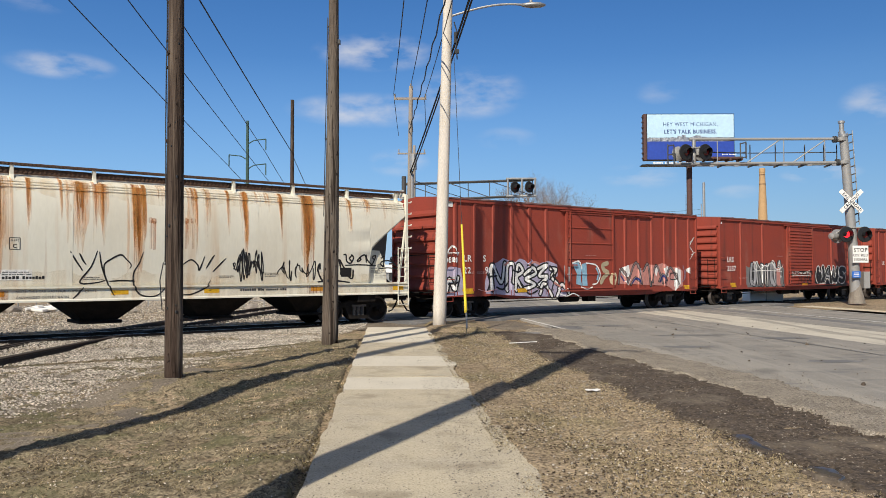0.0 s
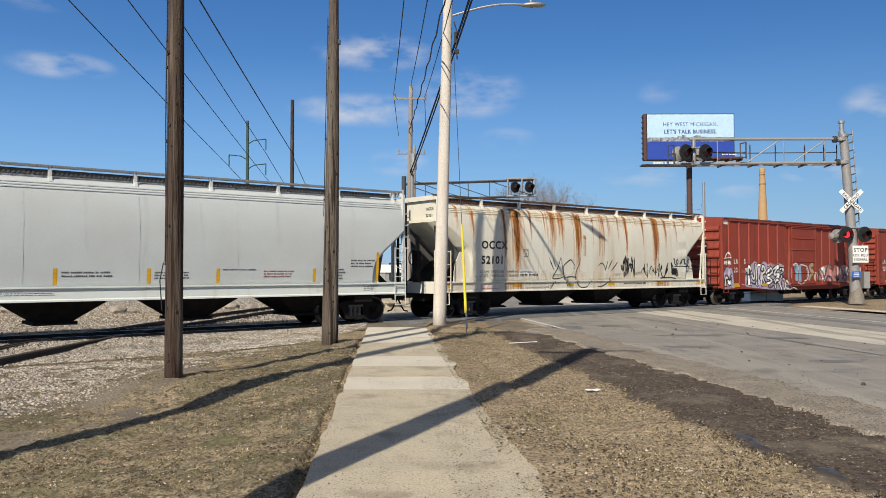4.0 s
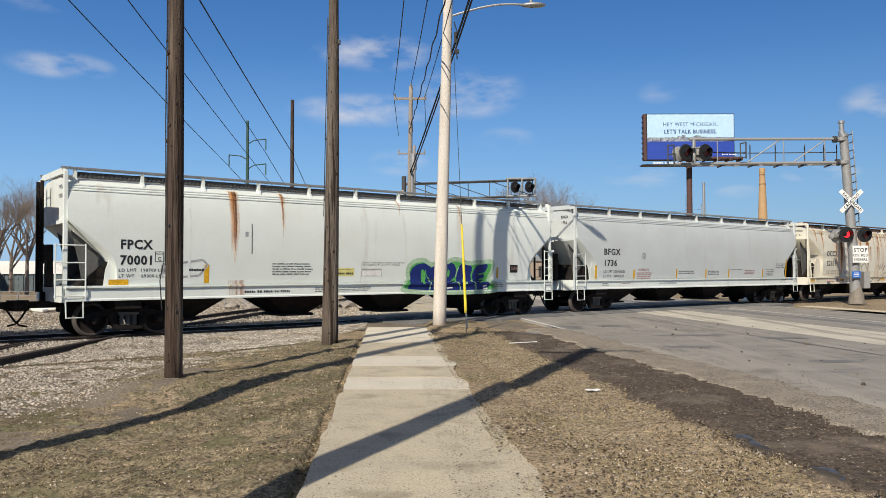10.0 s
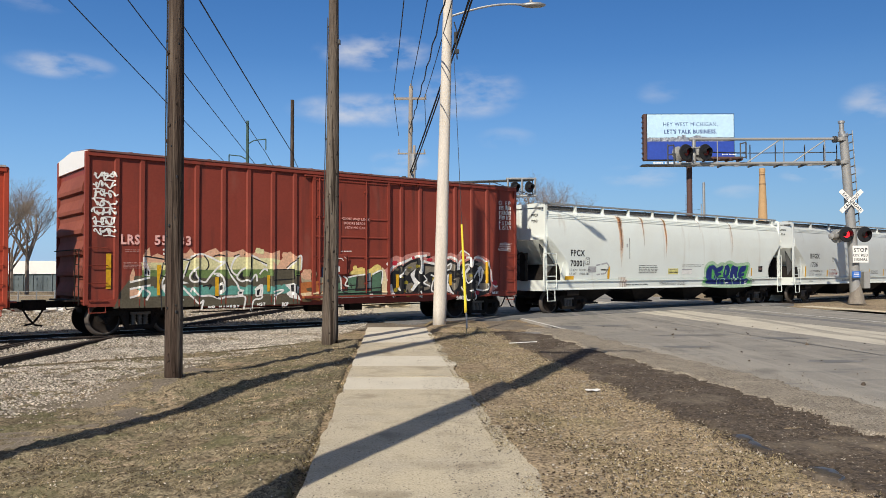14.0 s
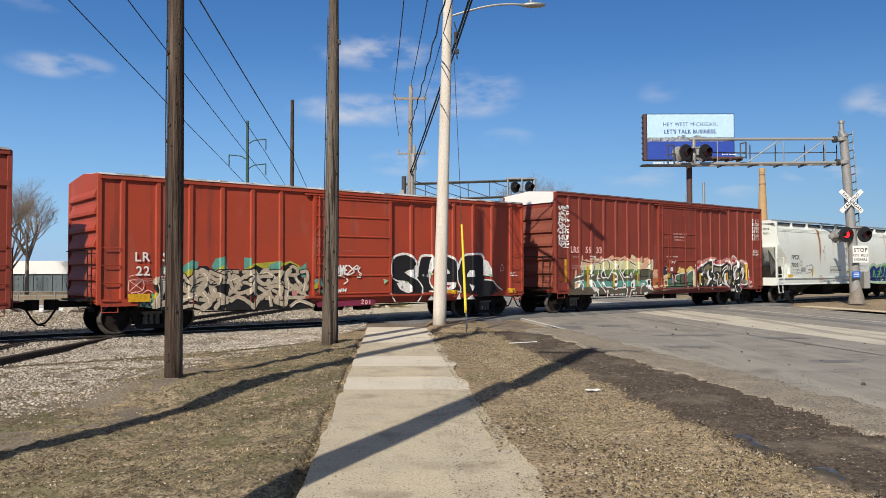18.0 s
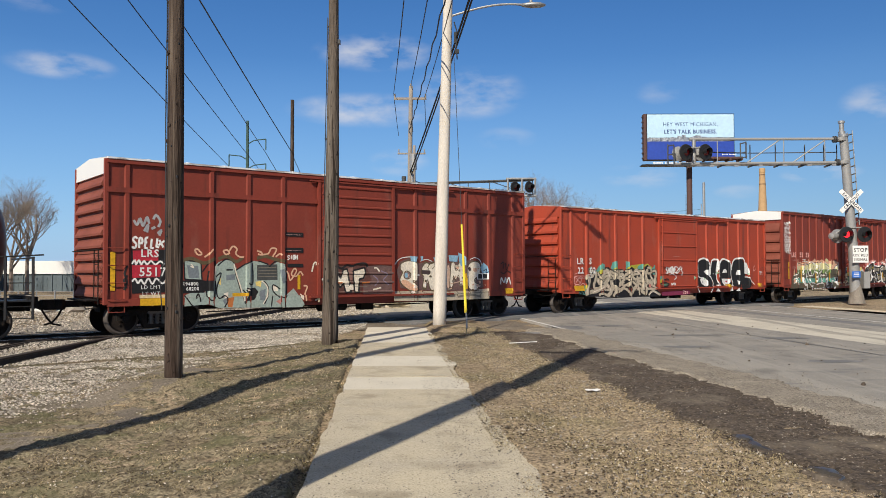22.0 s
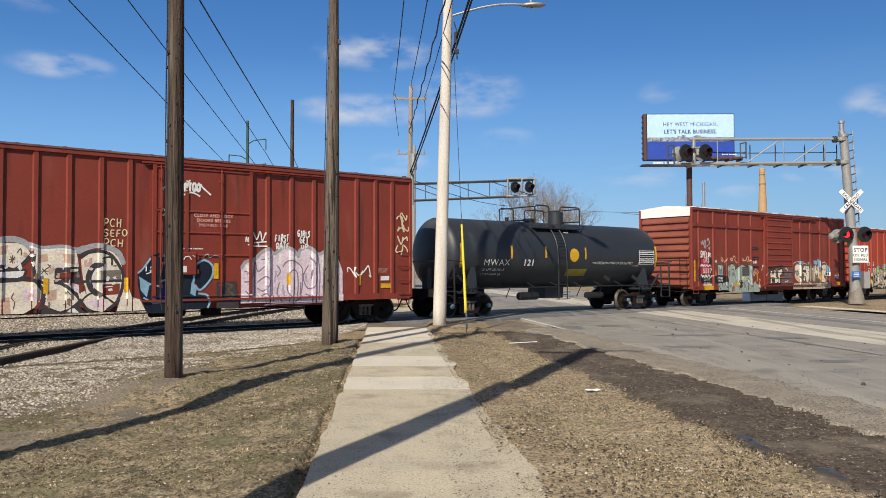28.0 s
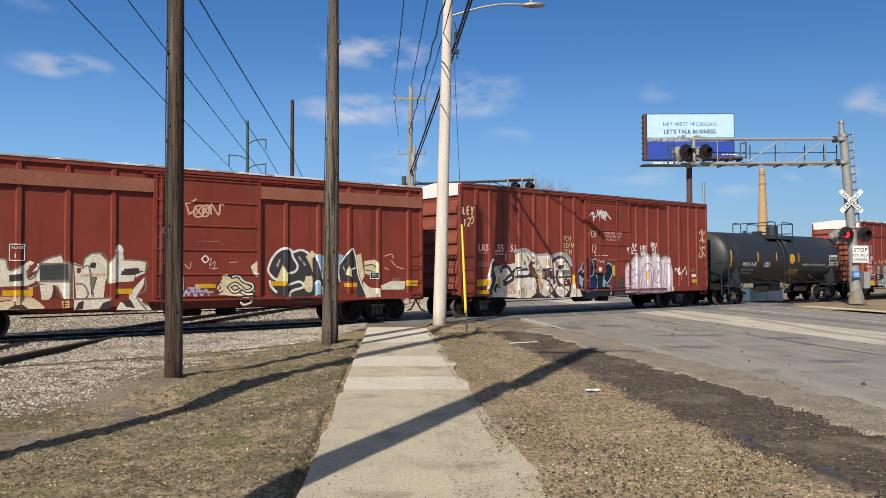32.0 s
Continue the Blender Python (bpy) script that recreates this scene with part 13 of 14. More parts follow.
def build_poles():
    p1 = wood_pole("utility_pole", (-4.52, 13.3, -0.1), -0.02, 11, 0.146, 0.117, "pole", "dark weathered wooden utility pole beside the ballast")
    bm = bmesh.new()
    pipe(bm, [(-0.15 + 0.001 * z - 0.008 * math.sin(z * 1.7), -0.02, z) for z in (2.0, 3.0, 4.4, 5.2, 6.0, 7.5, 9.0)], 0.012)
    pipe(bm, [(-0.17, -0.03, 2.0), (-0.22, -0.05, 1.7), (-0.19, -0.03, 1.2)], 0.01)
    part("ground_wire", bm, "wire", p1)
    p2 = wood_pole("utility_pole", (-2.83, 19.75, -0.08), 0.1, 12, 0.212, 0.09, "pole", "splintered weathered wooden utility pole beside the sidewalk")
    p2.children[0].data.materials[0] = M["pole2"]
    bm = bmesh.new()
    box(bm, 0.16, 0.26, -0.06, 0.06, 7.55, 7.65)
    pipe(bm, [(-0.2 + 0.0185 * z, -0.06, z) for z in (3.2, 5.0, 6.5, 8.2)], 0.012)
    part("wire_clip", bm, "black", p2)
    knots = random.Random(19)
    for pole, r0, r1, hh, lean in ((p1, 0.146, 0.117, 11, -0.02), (p2, 0.212, 0.09, 12, 0.1)):
        for _ in range(26):
            z, a = knots.uniform(0.4, 8.2), knots.uniform(-2.9, -0.25)
            r = r0 + (r1 - r0) * (z + 0.3) / (hh + 0.3)
            c = Vector((lean * z / hh + math.cos(a) * r, math.sin(a) * r, z))
            bm = bmesh.new()
            bmesh.ops.create_icosphere(bm, subdivisions=1, radius=knots.uniform(0.012, 0.028))
            for q in bm.verts:
                q.co = c + Vector((q.co.x, q.co.y, q.co.z * 1.5))
            part("knot", bm, "black" if knots.random() < 0.7 else "pole", pole)
    # pale lamp post with curved arm
    lp = thing("street_lamp", pose(-0.13, 25.1, 0.1), "pale grey street lamp post with a curved arm", "street lamp")
    bm = bmesh.new()
    n = 14
    loft(bm, [[(0.33 * t + (0.215 - 0.07 * t) * math.cos(6.2832 * i / 20), (0.215 - 0.07 * t) * math.sin(6.2832 * i / 20), -0.3 + 11.3 * t) for i in range(20)] for t in [k / n for k in range(n + 1)]])
    part("post", bm, "pale_pole", lp, smooth=True)
    bm = bmesh.new()
    pts = [(0.36 + 2.36 * t, 0, 9.8 + 0.4 * math.sin(t * 1.9)) for t in [k / 10 for k in range(11)]]
    pipe(bm, pts, 0.035, 8)
    part("arm", bm, "galv", lp)
    bm = bmesh.new()
    x0 = pts[-1][0] - 0.05
    z0 = pts[-1][2]
    rings = []
    for t, w, hh in ((0, 0.06, 0.05), (0.12, 0.1, 0.07), (0.3, 0.17, 0.09), (0.6, 0.17, 0.07), (0.76, 0.06, 0.03)):
        rings.append([(x0 + t, w * math.cos(6.2832 * i / 12), z0 - 0.01 + hh * math.sin(6.2832 * i / 12)) for i in range(12)])
    loft(bm, rings)
    rod(bm, (x0 + 0.3, 0, z0 + 0.06), (x0 + 0.3, 0, z0 + 0.15), 0.05, n=10)
    part("lamp_head", bm, "galv", lp, smooth=True)
    bm = bmesh.new()
    pipe(bm, [(0.5, -0.1, 9.6), (0.62, -0.12, 9.2), (0.56, -0.1, 8.8), (0.6, -0.1, 8.4)], 0.02)
    box(bm, 0.52, 0.66, -0.12, 0.0, 8.6, 8.72)
    box(bm, 0.5, 0.6, -0.06, 0.06, 8.95, 9.3)
    part("cable_loop", bm, "wire", lp)
    # guy wire with its yellow guard
    gw = thing("guy_wire", pose(0.67, 22.4, -0.03), "steel guy wire with a yellow plastic guard", "guy wire")
    a, b = Vector((0, 0, -0.1)), Vector((-0.3, 2.7, 8.6))
    bm = bmesh.new()
    pipe(bm, [a, b], 0.009)
    part("cable", bm, "wire", gw)
    bm = bmesh.new()
    rod(bm, a.lerp(b, 0.03) + Vector((0.01, -0.01, 0)), a.lerp(b, 0.095) + Vector((0.01, -0.01, 0)), 0.025, n=8)
    part("anchor", bm, "galv", gw)
    bm = bmesh.new()
    rod(bm, a.lerp(b, 0.08), a.lerp(b, 0.375), 0.042, 0.03, n=10)
    part("guard", bm, "yellow", gw)
    # two poles beside the eye, out of the picture, that throw their shadows over the verge
    for x, y, hh in ((-3.29, 1.9, 12.8), (-6.85, 4.2, 15.4)):
        sp = wood_pole("utility_pole", (x, y, -0.1), 0, hh, 0.25, 0.2, "pole", "weathered wooden utility pole beside the sidewalk")
        bm = bmesh.new()
        box(bm, -1.2, 1.2, -0.06, 0.06, hh - 0.55, hh - 0.43)
        part("crossarm", bm, "pole", sp)
    # far poles
    b = world_at(515, 482, 45)
    wood_pole("utility_pole", (b.x, 45, -0.2), 0.05, 11.8, 0.13, 0.1, "pole", "dark wooden pole beyond the track")
    up = wood_pole("utility_pole", (world_at(721, 482, 43).x, 43, -0.2), 0.2, 12.1, 0.15, 0.11, "pole_far", "grey wooden utility pole with a crossarm")
    bm = bmesh.new()
    box(bm, -0.72, 1.05, -0.06, 0.06, 11.35, 11.47)
    for x in (-0.68, 0.2, 1.0):
        rod(bm, (x, 0, 11.47), (x, 0, 11.68 if x != 0.2 else 12.25), 0.045, n=8)
    part("crossarm", bm, "pole_far", up)
    bm = bmesh.new()
    rod(bm, (0.32, -0.1, 7.5), (0.32, -0.1, 8.35), 0.2, n=12)
    rod(bm, (0.28, -0.05, 5.6), (0.28, -0.05, 7.3), 0.09, n=8)
    box(bm, -0.42, -0.2, -0.1, 0.1, 5.9, 6.4)
    part("transformer", bm, "galv", up)
    up2 = wood_pole("utility_pole", (world_at(731, 482, 62).x, 62, -0.2), 0.1, 11.9, 0.15, 0.11, "pole_far", "grey wooden utility pole farther down the line")
    bm = bmesh.new()
    box(bm, -1.2, 1.0, -0.06, 0.06, 11.2, 11.32)
    for x in (-1.1, 0.05, 0.9):
        rod(bm, (x, 0, 11.3), (x, 0, 11.6), 0.045, n=6)
    part("crossarm", bm, "pole_far", up2)
    # green steel tower with arms
    tw = thing("transmission_tower", pose(world_at(437, 482, 60).x, 60, -0.2), "slim green steel transmission pole with insulator arms", "power pole")
    bm = bmesh.new()
    rod(bm, (0, 0, 0), (0, 0, 13.5), 0.16, 0.1, n=10)
    part("shaft", bm, "green", tw)
    for sg, z in ((-1, 10.8), (1, 12.0), (1, 10.1)):
        bm = bmesh.new()
        pipe(bm, [(0, 0, z - 0.3), (sg * 0.5, 0, z + 0.0), (sg * 1.4, 0, z + 0.1)], 0.04)
        rod(bm, (sg * 1.4, 0, z + 0.1), (sg * 1.4, 0, z - 0.75), 0.05, n=6)
        part("arm", bm, "green", tw)


def build_wires():
    E3 = "thin black overhead power line"
    # lines that run down to the green tower and past it
    for (xa, ya, da), (xb, yb, db), (xc, yc, dc) in (((95, -28, 26), (402, 291, 58), (440, 330, 70)), ((205, -28, 26), (437, 272, 59), (500, 350, 75)),
                                                   ((290, -8, 28), (470, 270, 59), (520, 352, 75)), ((340, -22, 22), (512, 262, 45), (548, 342, 62))):
        wire("power_line", [world_at(xa, ya, da), world_at(xb, yb, db), world_at(xc, yc, dc)], 0.022, 0.04, E3)
    # lines from the crossarm towards the eye
    for (xa, ya, da), (xb, yb, db), r, wv in (((717, -20, 20), (697, 163, 43), 0.016, 0), ((760, -20, 20), (727, 150, 43), 0.016, 0), ((792, -20, 20), (724, 232, 43), 0.022, 0.03),
                                             ((806, -20, 20), (752, 170, 43), 0.016, 0), ((837, -20, 22), (726, 305, 43), 0.035, 0), ((842, -20, 22), (728, 310, 43), 0.03, 0)):
        wire("service_cable" if r > 0.02 else "power_line", [world_at(xa, ya, da), world_at(xb, yb, db)], r, 0.12, "black service cable to the crossarm pole" if r > 0.02 else E3, wv)
    for (xa, ya, da), (xb, yb, db) in (((697, 163, 43), (706, 240, 62)), ((752, 170, 43), (755, 240, 62)), ((727, 150, 43), (731, 232, 62))):
        wire("power_line", [world_at(xa, ya, da), world_at(xb, yb, db)], 0.02, 0.15, E3)
    for a, b in (((1030, 374, 90), (1240, 372, 120)), ((1100, 378, 90), (1250, 380, 120)), ((735, 320, 43), (905, 365, 70))):
        wire("power_line", [world_at(*a), world_at(*b)], 0.02, 0.3, E3)


def flasher_pair(parent, c, right, size, lit, gap=1.13, turn=0.0, paint="signal_black"):
    """Two round lamps with backgrounds and hoods, side by side, turned by some degrees from the eye."""
    for k, sg in enumerate((-1, 1)):
        p = Vector(c) + right * sg * size * gap
        bm = bmesh.new()
        n = 28
        ring = []
        for r, o in ((0.02, -0.02), (size * 0.45, -0.02), (size * 0.95, -0.015), (size, 0.0), (size, 0.03), (size * 0.4, 0.12), (0.05, 0.14)):
            ring.append([(r * math.cos(6.2832 * i / n), o, r * math.sin(6.2832 * i / n)) for i in range(n)])
        loft(bm, ring)
        # hood: half tube over the lens
        h0 = []
        for i in range(15):
            a = -0.5 + (math.pi + 1.0) * i / 14
            h0.append((size * 0.46 * math.cos(a), size * 0.46 * math.sin(a)))
        for (ax, az), (bx, bz) in zip(h0, h0[1:]):
            quad(bm, (ax, -0.02, az), (bx, -0.02, bz), (bx, -0.3 - 0.1 * bz / size, bz), (ax, -0.3 - 0.1 * az / size, az))
        o = part("lamp", bm, paint, parent)
        o.matrix_basis = Matrix.Translation(p) @ Matrix.Rotation(math.atan2(right.y, right.x) + radians(turn), 4, "Z")
        bm = bmesh.new()
        revolve(bm, [(0.01, -0.06), (size * 0.25, -0.055), (size * 0.42, -0.03), (size * 0.43, -0.015)], 20)
        part("lens", bm, "red_glow" if k == lit else "red_lens", o, "lit red lens" if k == lit else "dark red lens")


def build_signals():
    f = 784 / math.tan(radians(FOV) / 2)
    Y = 40.5
    m = Y / f
    base = world_at(1515, 537, Y)
    root = thing("crossing_signal", pose(base.x, Y, 0.1), "cantilever railroad crossing signal with flashing red lamps", "crossing signal")
    # set a little further down the road, in proportion
    root.matrix_basis = Matrix.Translation((0, 0, CAM_Z)) @ Matrix.Scale(1.057, 4) @ Matrix.Translation((0, 0, -CAM_Z)) @ root.matrix_basis

    def q(px, py, dy=0.0):
        w = world_at(px, py, Y + dy)
        return Vector((w.x - base.x, dy, w.z - 0.1))
    bm = bmesh.new()
    rod(bm, q(1513, 535), q(1511, 462), 0.26, 0.245, n=24)
    rod(bm, q(1511, 462), q(1496, 240), 0.245, 0.2, n=24)
    part("mast", bm, "mast", root)
    bm = bmesh.new()
    rod(bm, q(1496.2, 244), q(1496, 239), 0.24, n=24)
    rod(bm, q(1493.6, 239), q(1493.4, 234), 0.17, n=20)
    rod(bm, q(1493.4, 234), q(1493, 219), 0.12, n=20)
    rod(bm, q(1493, 219), q(1493, 215), 0.16, n=20)
    part("mast_cap", bm, "galv", root, "bright galvanised cap")
    # bolted collars that carry the two chords
    for px, py in ((1482, 248), (1486, 289)):
        bm = bmesh.new()
        rod(bm, q(px - 4, py, -0.15), q(px - 1.5, py, -0.15), 0.17, n=16)
        rod(bm, q(px - 0.5, py, -0.15), q(px + 2, py, -0.15), 0.17, n=16)
        part("chord_collar", bm, "dark_steel", root, "dark bolted flange")
        bm = bmesh.new()
        rod(bm, q(px + 9.2, py + 3, 0), q(px + 9, py - 3, 0), 0.27, n=24)
        part("mast_band", bm, "mast", root)
    bm = bmesh.new()
    rod(bm, q(1515, 539), q(1513.5, 500), 0.42, 0.2, n=12)
    part("base", bm, "mast_base", root, "tapered grimy cast base")
    bm = bmesh.new()
    a0, a1 = q(1497, 247, -0.15), q(1222, 247, -0.15)
    b0, b1 = q(1500, 289, -0.15), q(1196, 291, -0.15)
    off = Vector((0, 0.55, 0))
    for p0, p1 in ((a0, a1), (b0, b1), (b0 + off, b1 + off)):
        rod(bm, p0, p1, 0.075, n=10)
    part("arm", bm, "mast", root)
    for xa, xb in ((1324, 1382), (1405, 1463)):
        bm = bmesh.new()
        rod(bm, q(xa, 289, -0.15), q(xb, 249, -0.15), 0.032, n=8)
        part("brace", bm, "galv", root)
    for xa in (1230.5, 1272, 1390, 1463):
        bm = bmesh.new()
        rod(bm, q(xa, 248, -0.15), q(xa, 290, -0.15), 0.026 if xa > 1240 else 0.1, n=10)
        part("strut", bm, "galv", root)
    for k in range(7):
        pb = b0.lerp(b1, (k + 0.5) / 7)
        bm = bmesh.new()
        rod(bm, pb, pb + off, 0.03, n=6)
        box(bm, pb.x - 0.1, pb.x + 0.12, pb.y - 0.03, pb.y + 0.03, pb.z - 0.16, pb.z - 0.02)
        part("cross_tie", bm, "galv", root)
    # brackets and hand rail of the walkway behind the lower chord
    bm = bmesh.new()
    rod(bm, q(1326, 272, 0.4), q(1484, 271, 0.4), 0.026, n=5)
    for xa in (1330, 1375, 1427, 1461, 1484):
        rod(bm, q(xa, 257, 0.4), q(xa, 289, 0.4), 0.03, n=5)
    for xa in (1272, 1326, 1372, 1416, 1462):
        rod(bm, q(xa, 297, -0.15), q(xa + 13, 292, 0.3), 0.05, n=6)
    part("hand_rail", bm, "dark_steel", root, "dark steel hand rail and brackets")
    # maintenance basket at the arm's end
    bm = bmesh.new()
    d = b1 + Vector((0, 0, 0.36))
    box(bm, d.x + 0.4, d.x + 3.6, 0.1, 0.75, d.z - 0.05, d.z + 0.05)
    for k in range(6):
        x = d.x + 0.5 + 0.6 * k
        box(bm, x, x + 0.08, 0.05, 0.8, d.z - 0.14, d.z - 0.05)
    part("deck", bm, "deck", root, "rust-brown grated deck")
    for ends, top, low, mids in (((1184, 1195), 258, 295, (259, 275, 294)), ((1313, 1323), 254, 281, (255, 272, 281))):
        bm = bmesh.new()
        for px in ends:
            rod(bm, q(px, top, -0.45), q(px, low, -0.45), 0.035, n=6)
            rod(bm, q(px, top, 0.5), q(px, low - 3, 0.5), 0.03, n=6)
        outer = ends[0] if ends[0] < 1300 else ends[1]
        for py in mids:
            rod(bm, q(ends[0], py, -0.45), q(ends[1], py - 2, -0.45), 0.03, n=6)
            rod(bm, q(outer, py, -0.45), q(outer, py - 3, 0.5), 0.03, n=6)
        if ends[0] < 1300:
            rod(bm, q(1184, 294, -0.45), q(1222, 294, -0.3), 0.045, n=6)
        else:
            rod(bm, q(1250, 270, 0.5), q(1323, 272, 0.5), 0.03, n=6)
        part("basket", bm, "dark_steel", root, "dark tubular basket frame")
    bm = bmesh.new()
    for (xa, ya), (xb, yb) in (((1503, 236), (1515, 400)), ((1512, 232), (1522, 400))):
        rod(bm, q(xa, ya, 0.1), q(xb, yb, 0.1), 0.028, n=6)
    part("ladder_rails", bm, "galv", root)
    for k in range(12):
        t = k / 11
        bm = bmesh.new()
        rod(bm, q(1503, 241, 0.1).lerp(q(1515, 396, 0.1), t), q(1512, 238, 0.1).lerp(q(1522, 393, 0.1), t), 0.034, n=5)
        part("rung", bm, "dark_steel", root)
    # crossbuck
    cbk = new("crossbuck")
    cbk.parent = root
    c = q(1508.5, 358, -0.35)
    for ang, words in ((45, (("CROSSING", 0),)), (-45, (("RAIL", -0.36), ("ROAD", 0.4)))):
        bm = bmesh.new()
        box(bm, -0.77, 0.77, -0.012 + (0.014 if ang < 0 else 0), 0.012 + (0.014 if ang < 0 else 0), -0.115, 0.115)
        o = part("blade", bm, "white", cbk, "white reflective blade")
        o.matrix_basis = Matrix.Translation(c) @ Matrix.Rotation(radians(-ang), 4, "Y")
        for wd, dx in words:
            writing(wd, 0.23, "black", o, Matrix.Translation((dx, -0.014 + (0.0135 if ang < 0 else 0), -0.08)) @ Matrix.Rotation(radians(90), 4, "X"), align="CENTER", wide=0.86)
    flasher_pair(root, q(1515, 417, -0.4), Vector((1, 0, 0)), 0.4, 0, 1.16, 6)
    bm = bmesh.new()
    rod(bm, q(1494, 405, -0.25), q(1534, 405, -0.25), 0.04, n=8)
    rod(bm, q(1494, 405, -0.25), q(1474, 420, -0.1), 0.04, n=8)
    part("lamp_bracket", bm, "mast", root)
    bm = bmesh.new()
    revolve(bm, [(0.05, -0.3), (0.16, -0.26), (0.19, 0.0), (0.19, 0.2), (0.36, 0.22), (0.36, 0.25), (0.02, 0.3)], 20, "y")
    o = part("side_lamp", bm, "mast", root)
    o.matrix_basis = Matrix.Translation(q(1477, 420, -0.1)) @ Matrix.Rotation(radians(-60), 4, "Z")
    bm = bmesh.new()
    pc = q(1523, 452, -0.4)
    box(bm, pc.x - 0.4, pc.x + 0.4, pc.y - 0.01, pc.y + 0.01, pc.z - 0.43, pc.z + 0.43, 0.004)
    sg = part("stop_sign", bm, "white", root, "white sign with black words")
    for wd, sz, dz in (("STOP", 0.27, 0.12), ("ON RED", 0.19, -0.12), ("SIGNAL", 0.19, -0.33)):
        writing(wd, sz, "black", sg, Matrix.Translation((pc.x, pc.y - 0.014, pc.z + dz)) @ Matrix.Rotation(radians(90), 4, "X"), align="CENTER", wide=1.0)
    bm = bmesh.new()
    pc = q(1515, 488, -0.4)
    box(bm, pc.x - 0.21, pc.x + 0.21, pc.y - 0.01, pc.y + 0.01, pc.z - 0.16, pc.z + 0.16)
    bl = part("number_sign", bm, "blue", root, "small blue notice")
    bm = bmesh.new()
    for k in range(3):
        quad(bm, (pc.x - 0.14, pc.y - 0.014, pc.z + 0.06 - k * 0.08), (pc.x + 0.14, pc.y - 0.014, pc.z + 0.06 - k * 0.08), (pc.x + 0.14, pc.y - 0.014, pc.z + 0.09 - k * 0.08), (pc.x - 0.14, pc.y - 0.014, pc.z + 0.09 - k * 0.08))
    part("print", bm, "white", bl)
    bm = bmesh.new()
    pc = q(1525, 495, 0)
    box(bm, pc.x, pc.x + 0.3, -0.2, 0.2, pc.z - 0.5, pc.z + 0.35)
    part("junction_box", bm, "mast", root)
    flasher_pair(root, q(1234, 270, -0.6), Vector((1, 0, 0)), 0.41, -1, 1.2, 20)
    flasher_pair(root, q(1222, 273, 0.15), Vector((1, 0, 0)), 0.38, -1, 1.5, 200, "disc_back")
    bm = bmesh.new()
    rod(bm, q(1219, 262, -0.45), q(1250, 262, -0.45), 0.045, n=8)
    rod(bm, q(1230, 262, -0.45), q(1230, 262, -0.1), 0.05, n=8)
    part("lamp_crossarm", bm, "galv", root)
    # second cantilever beyond the track
    Y2 = 47.0
    r2 = thing("crossing_signal", pose(world_at(715, 482, Y2).x, Y2, -0.05), "far cantilever crossing signal arm with lamps", "crossing signal")
    bx = world_at(715, 482, Y2).x

    def q2(px, py, dy=0.0):
        w = world_at(px, py, Y2)
        return Vector((w.x - bx, dy, w.z + 0.05))
    bm = bmesh.new()
    rod(bm, (0, 0, 0), (0, 0, q2(715, 312).z), 0.17, 0.14, n=12)
    part("dark_steel", bm, "dark_steel", r2)
    bm = bmesh.new()
    for p0, p1 in (((715, 325), (946, 318)), ((715, 355), (946, 346))):
        for dy in (0, 0.5):
            rod(bm, q2(*p0, dy), q2(*p1, dy), 0.05, n=8)
    part("arm", bm, "dark_steel", r2)
    for k in range(7):
        bm = bmesh.new()
        x = 715 + k * 38
        rod(bm, q2(x, 325 - k * 1.1), q2(x, 355 - k * 1.4), 0.025, n=5)
        if k % 2 == 0 and k < 6:
            rod(bm, q2(x, 325 - k * 1.1), q2(x + 76, 352 - k * 1.4), 0.025, n=5)
        rod(bm, q2(x, 352 - k * 1.4), q2(x, 352 - k * 1.4, 0.5), 0.025, n=5)
        part("brace", bm, "dark_steel", r2)
    bm = bmesh.new()
    for xa in (899, 924, 947):
        rod(bm, q2(xa, 317, -0.2), q2(xa, 348, -0.2), 0.06, n=8)
    for py in (317, 348):
        rod(bm, q2(896, py, -0.2), q2(949, py, -0.2), 0.06, n=8)
    part("lamp_frame", bm, "galv", r2, "pale galvanised frame round the lamps")
    flasher_pair(r2, q2(923.5, 333, -0.5), Vector((1, 0, 0)), 0.335, -1, 1.25, 35)


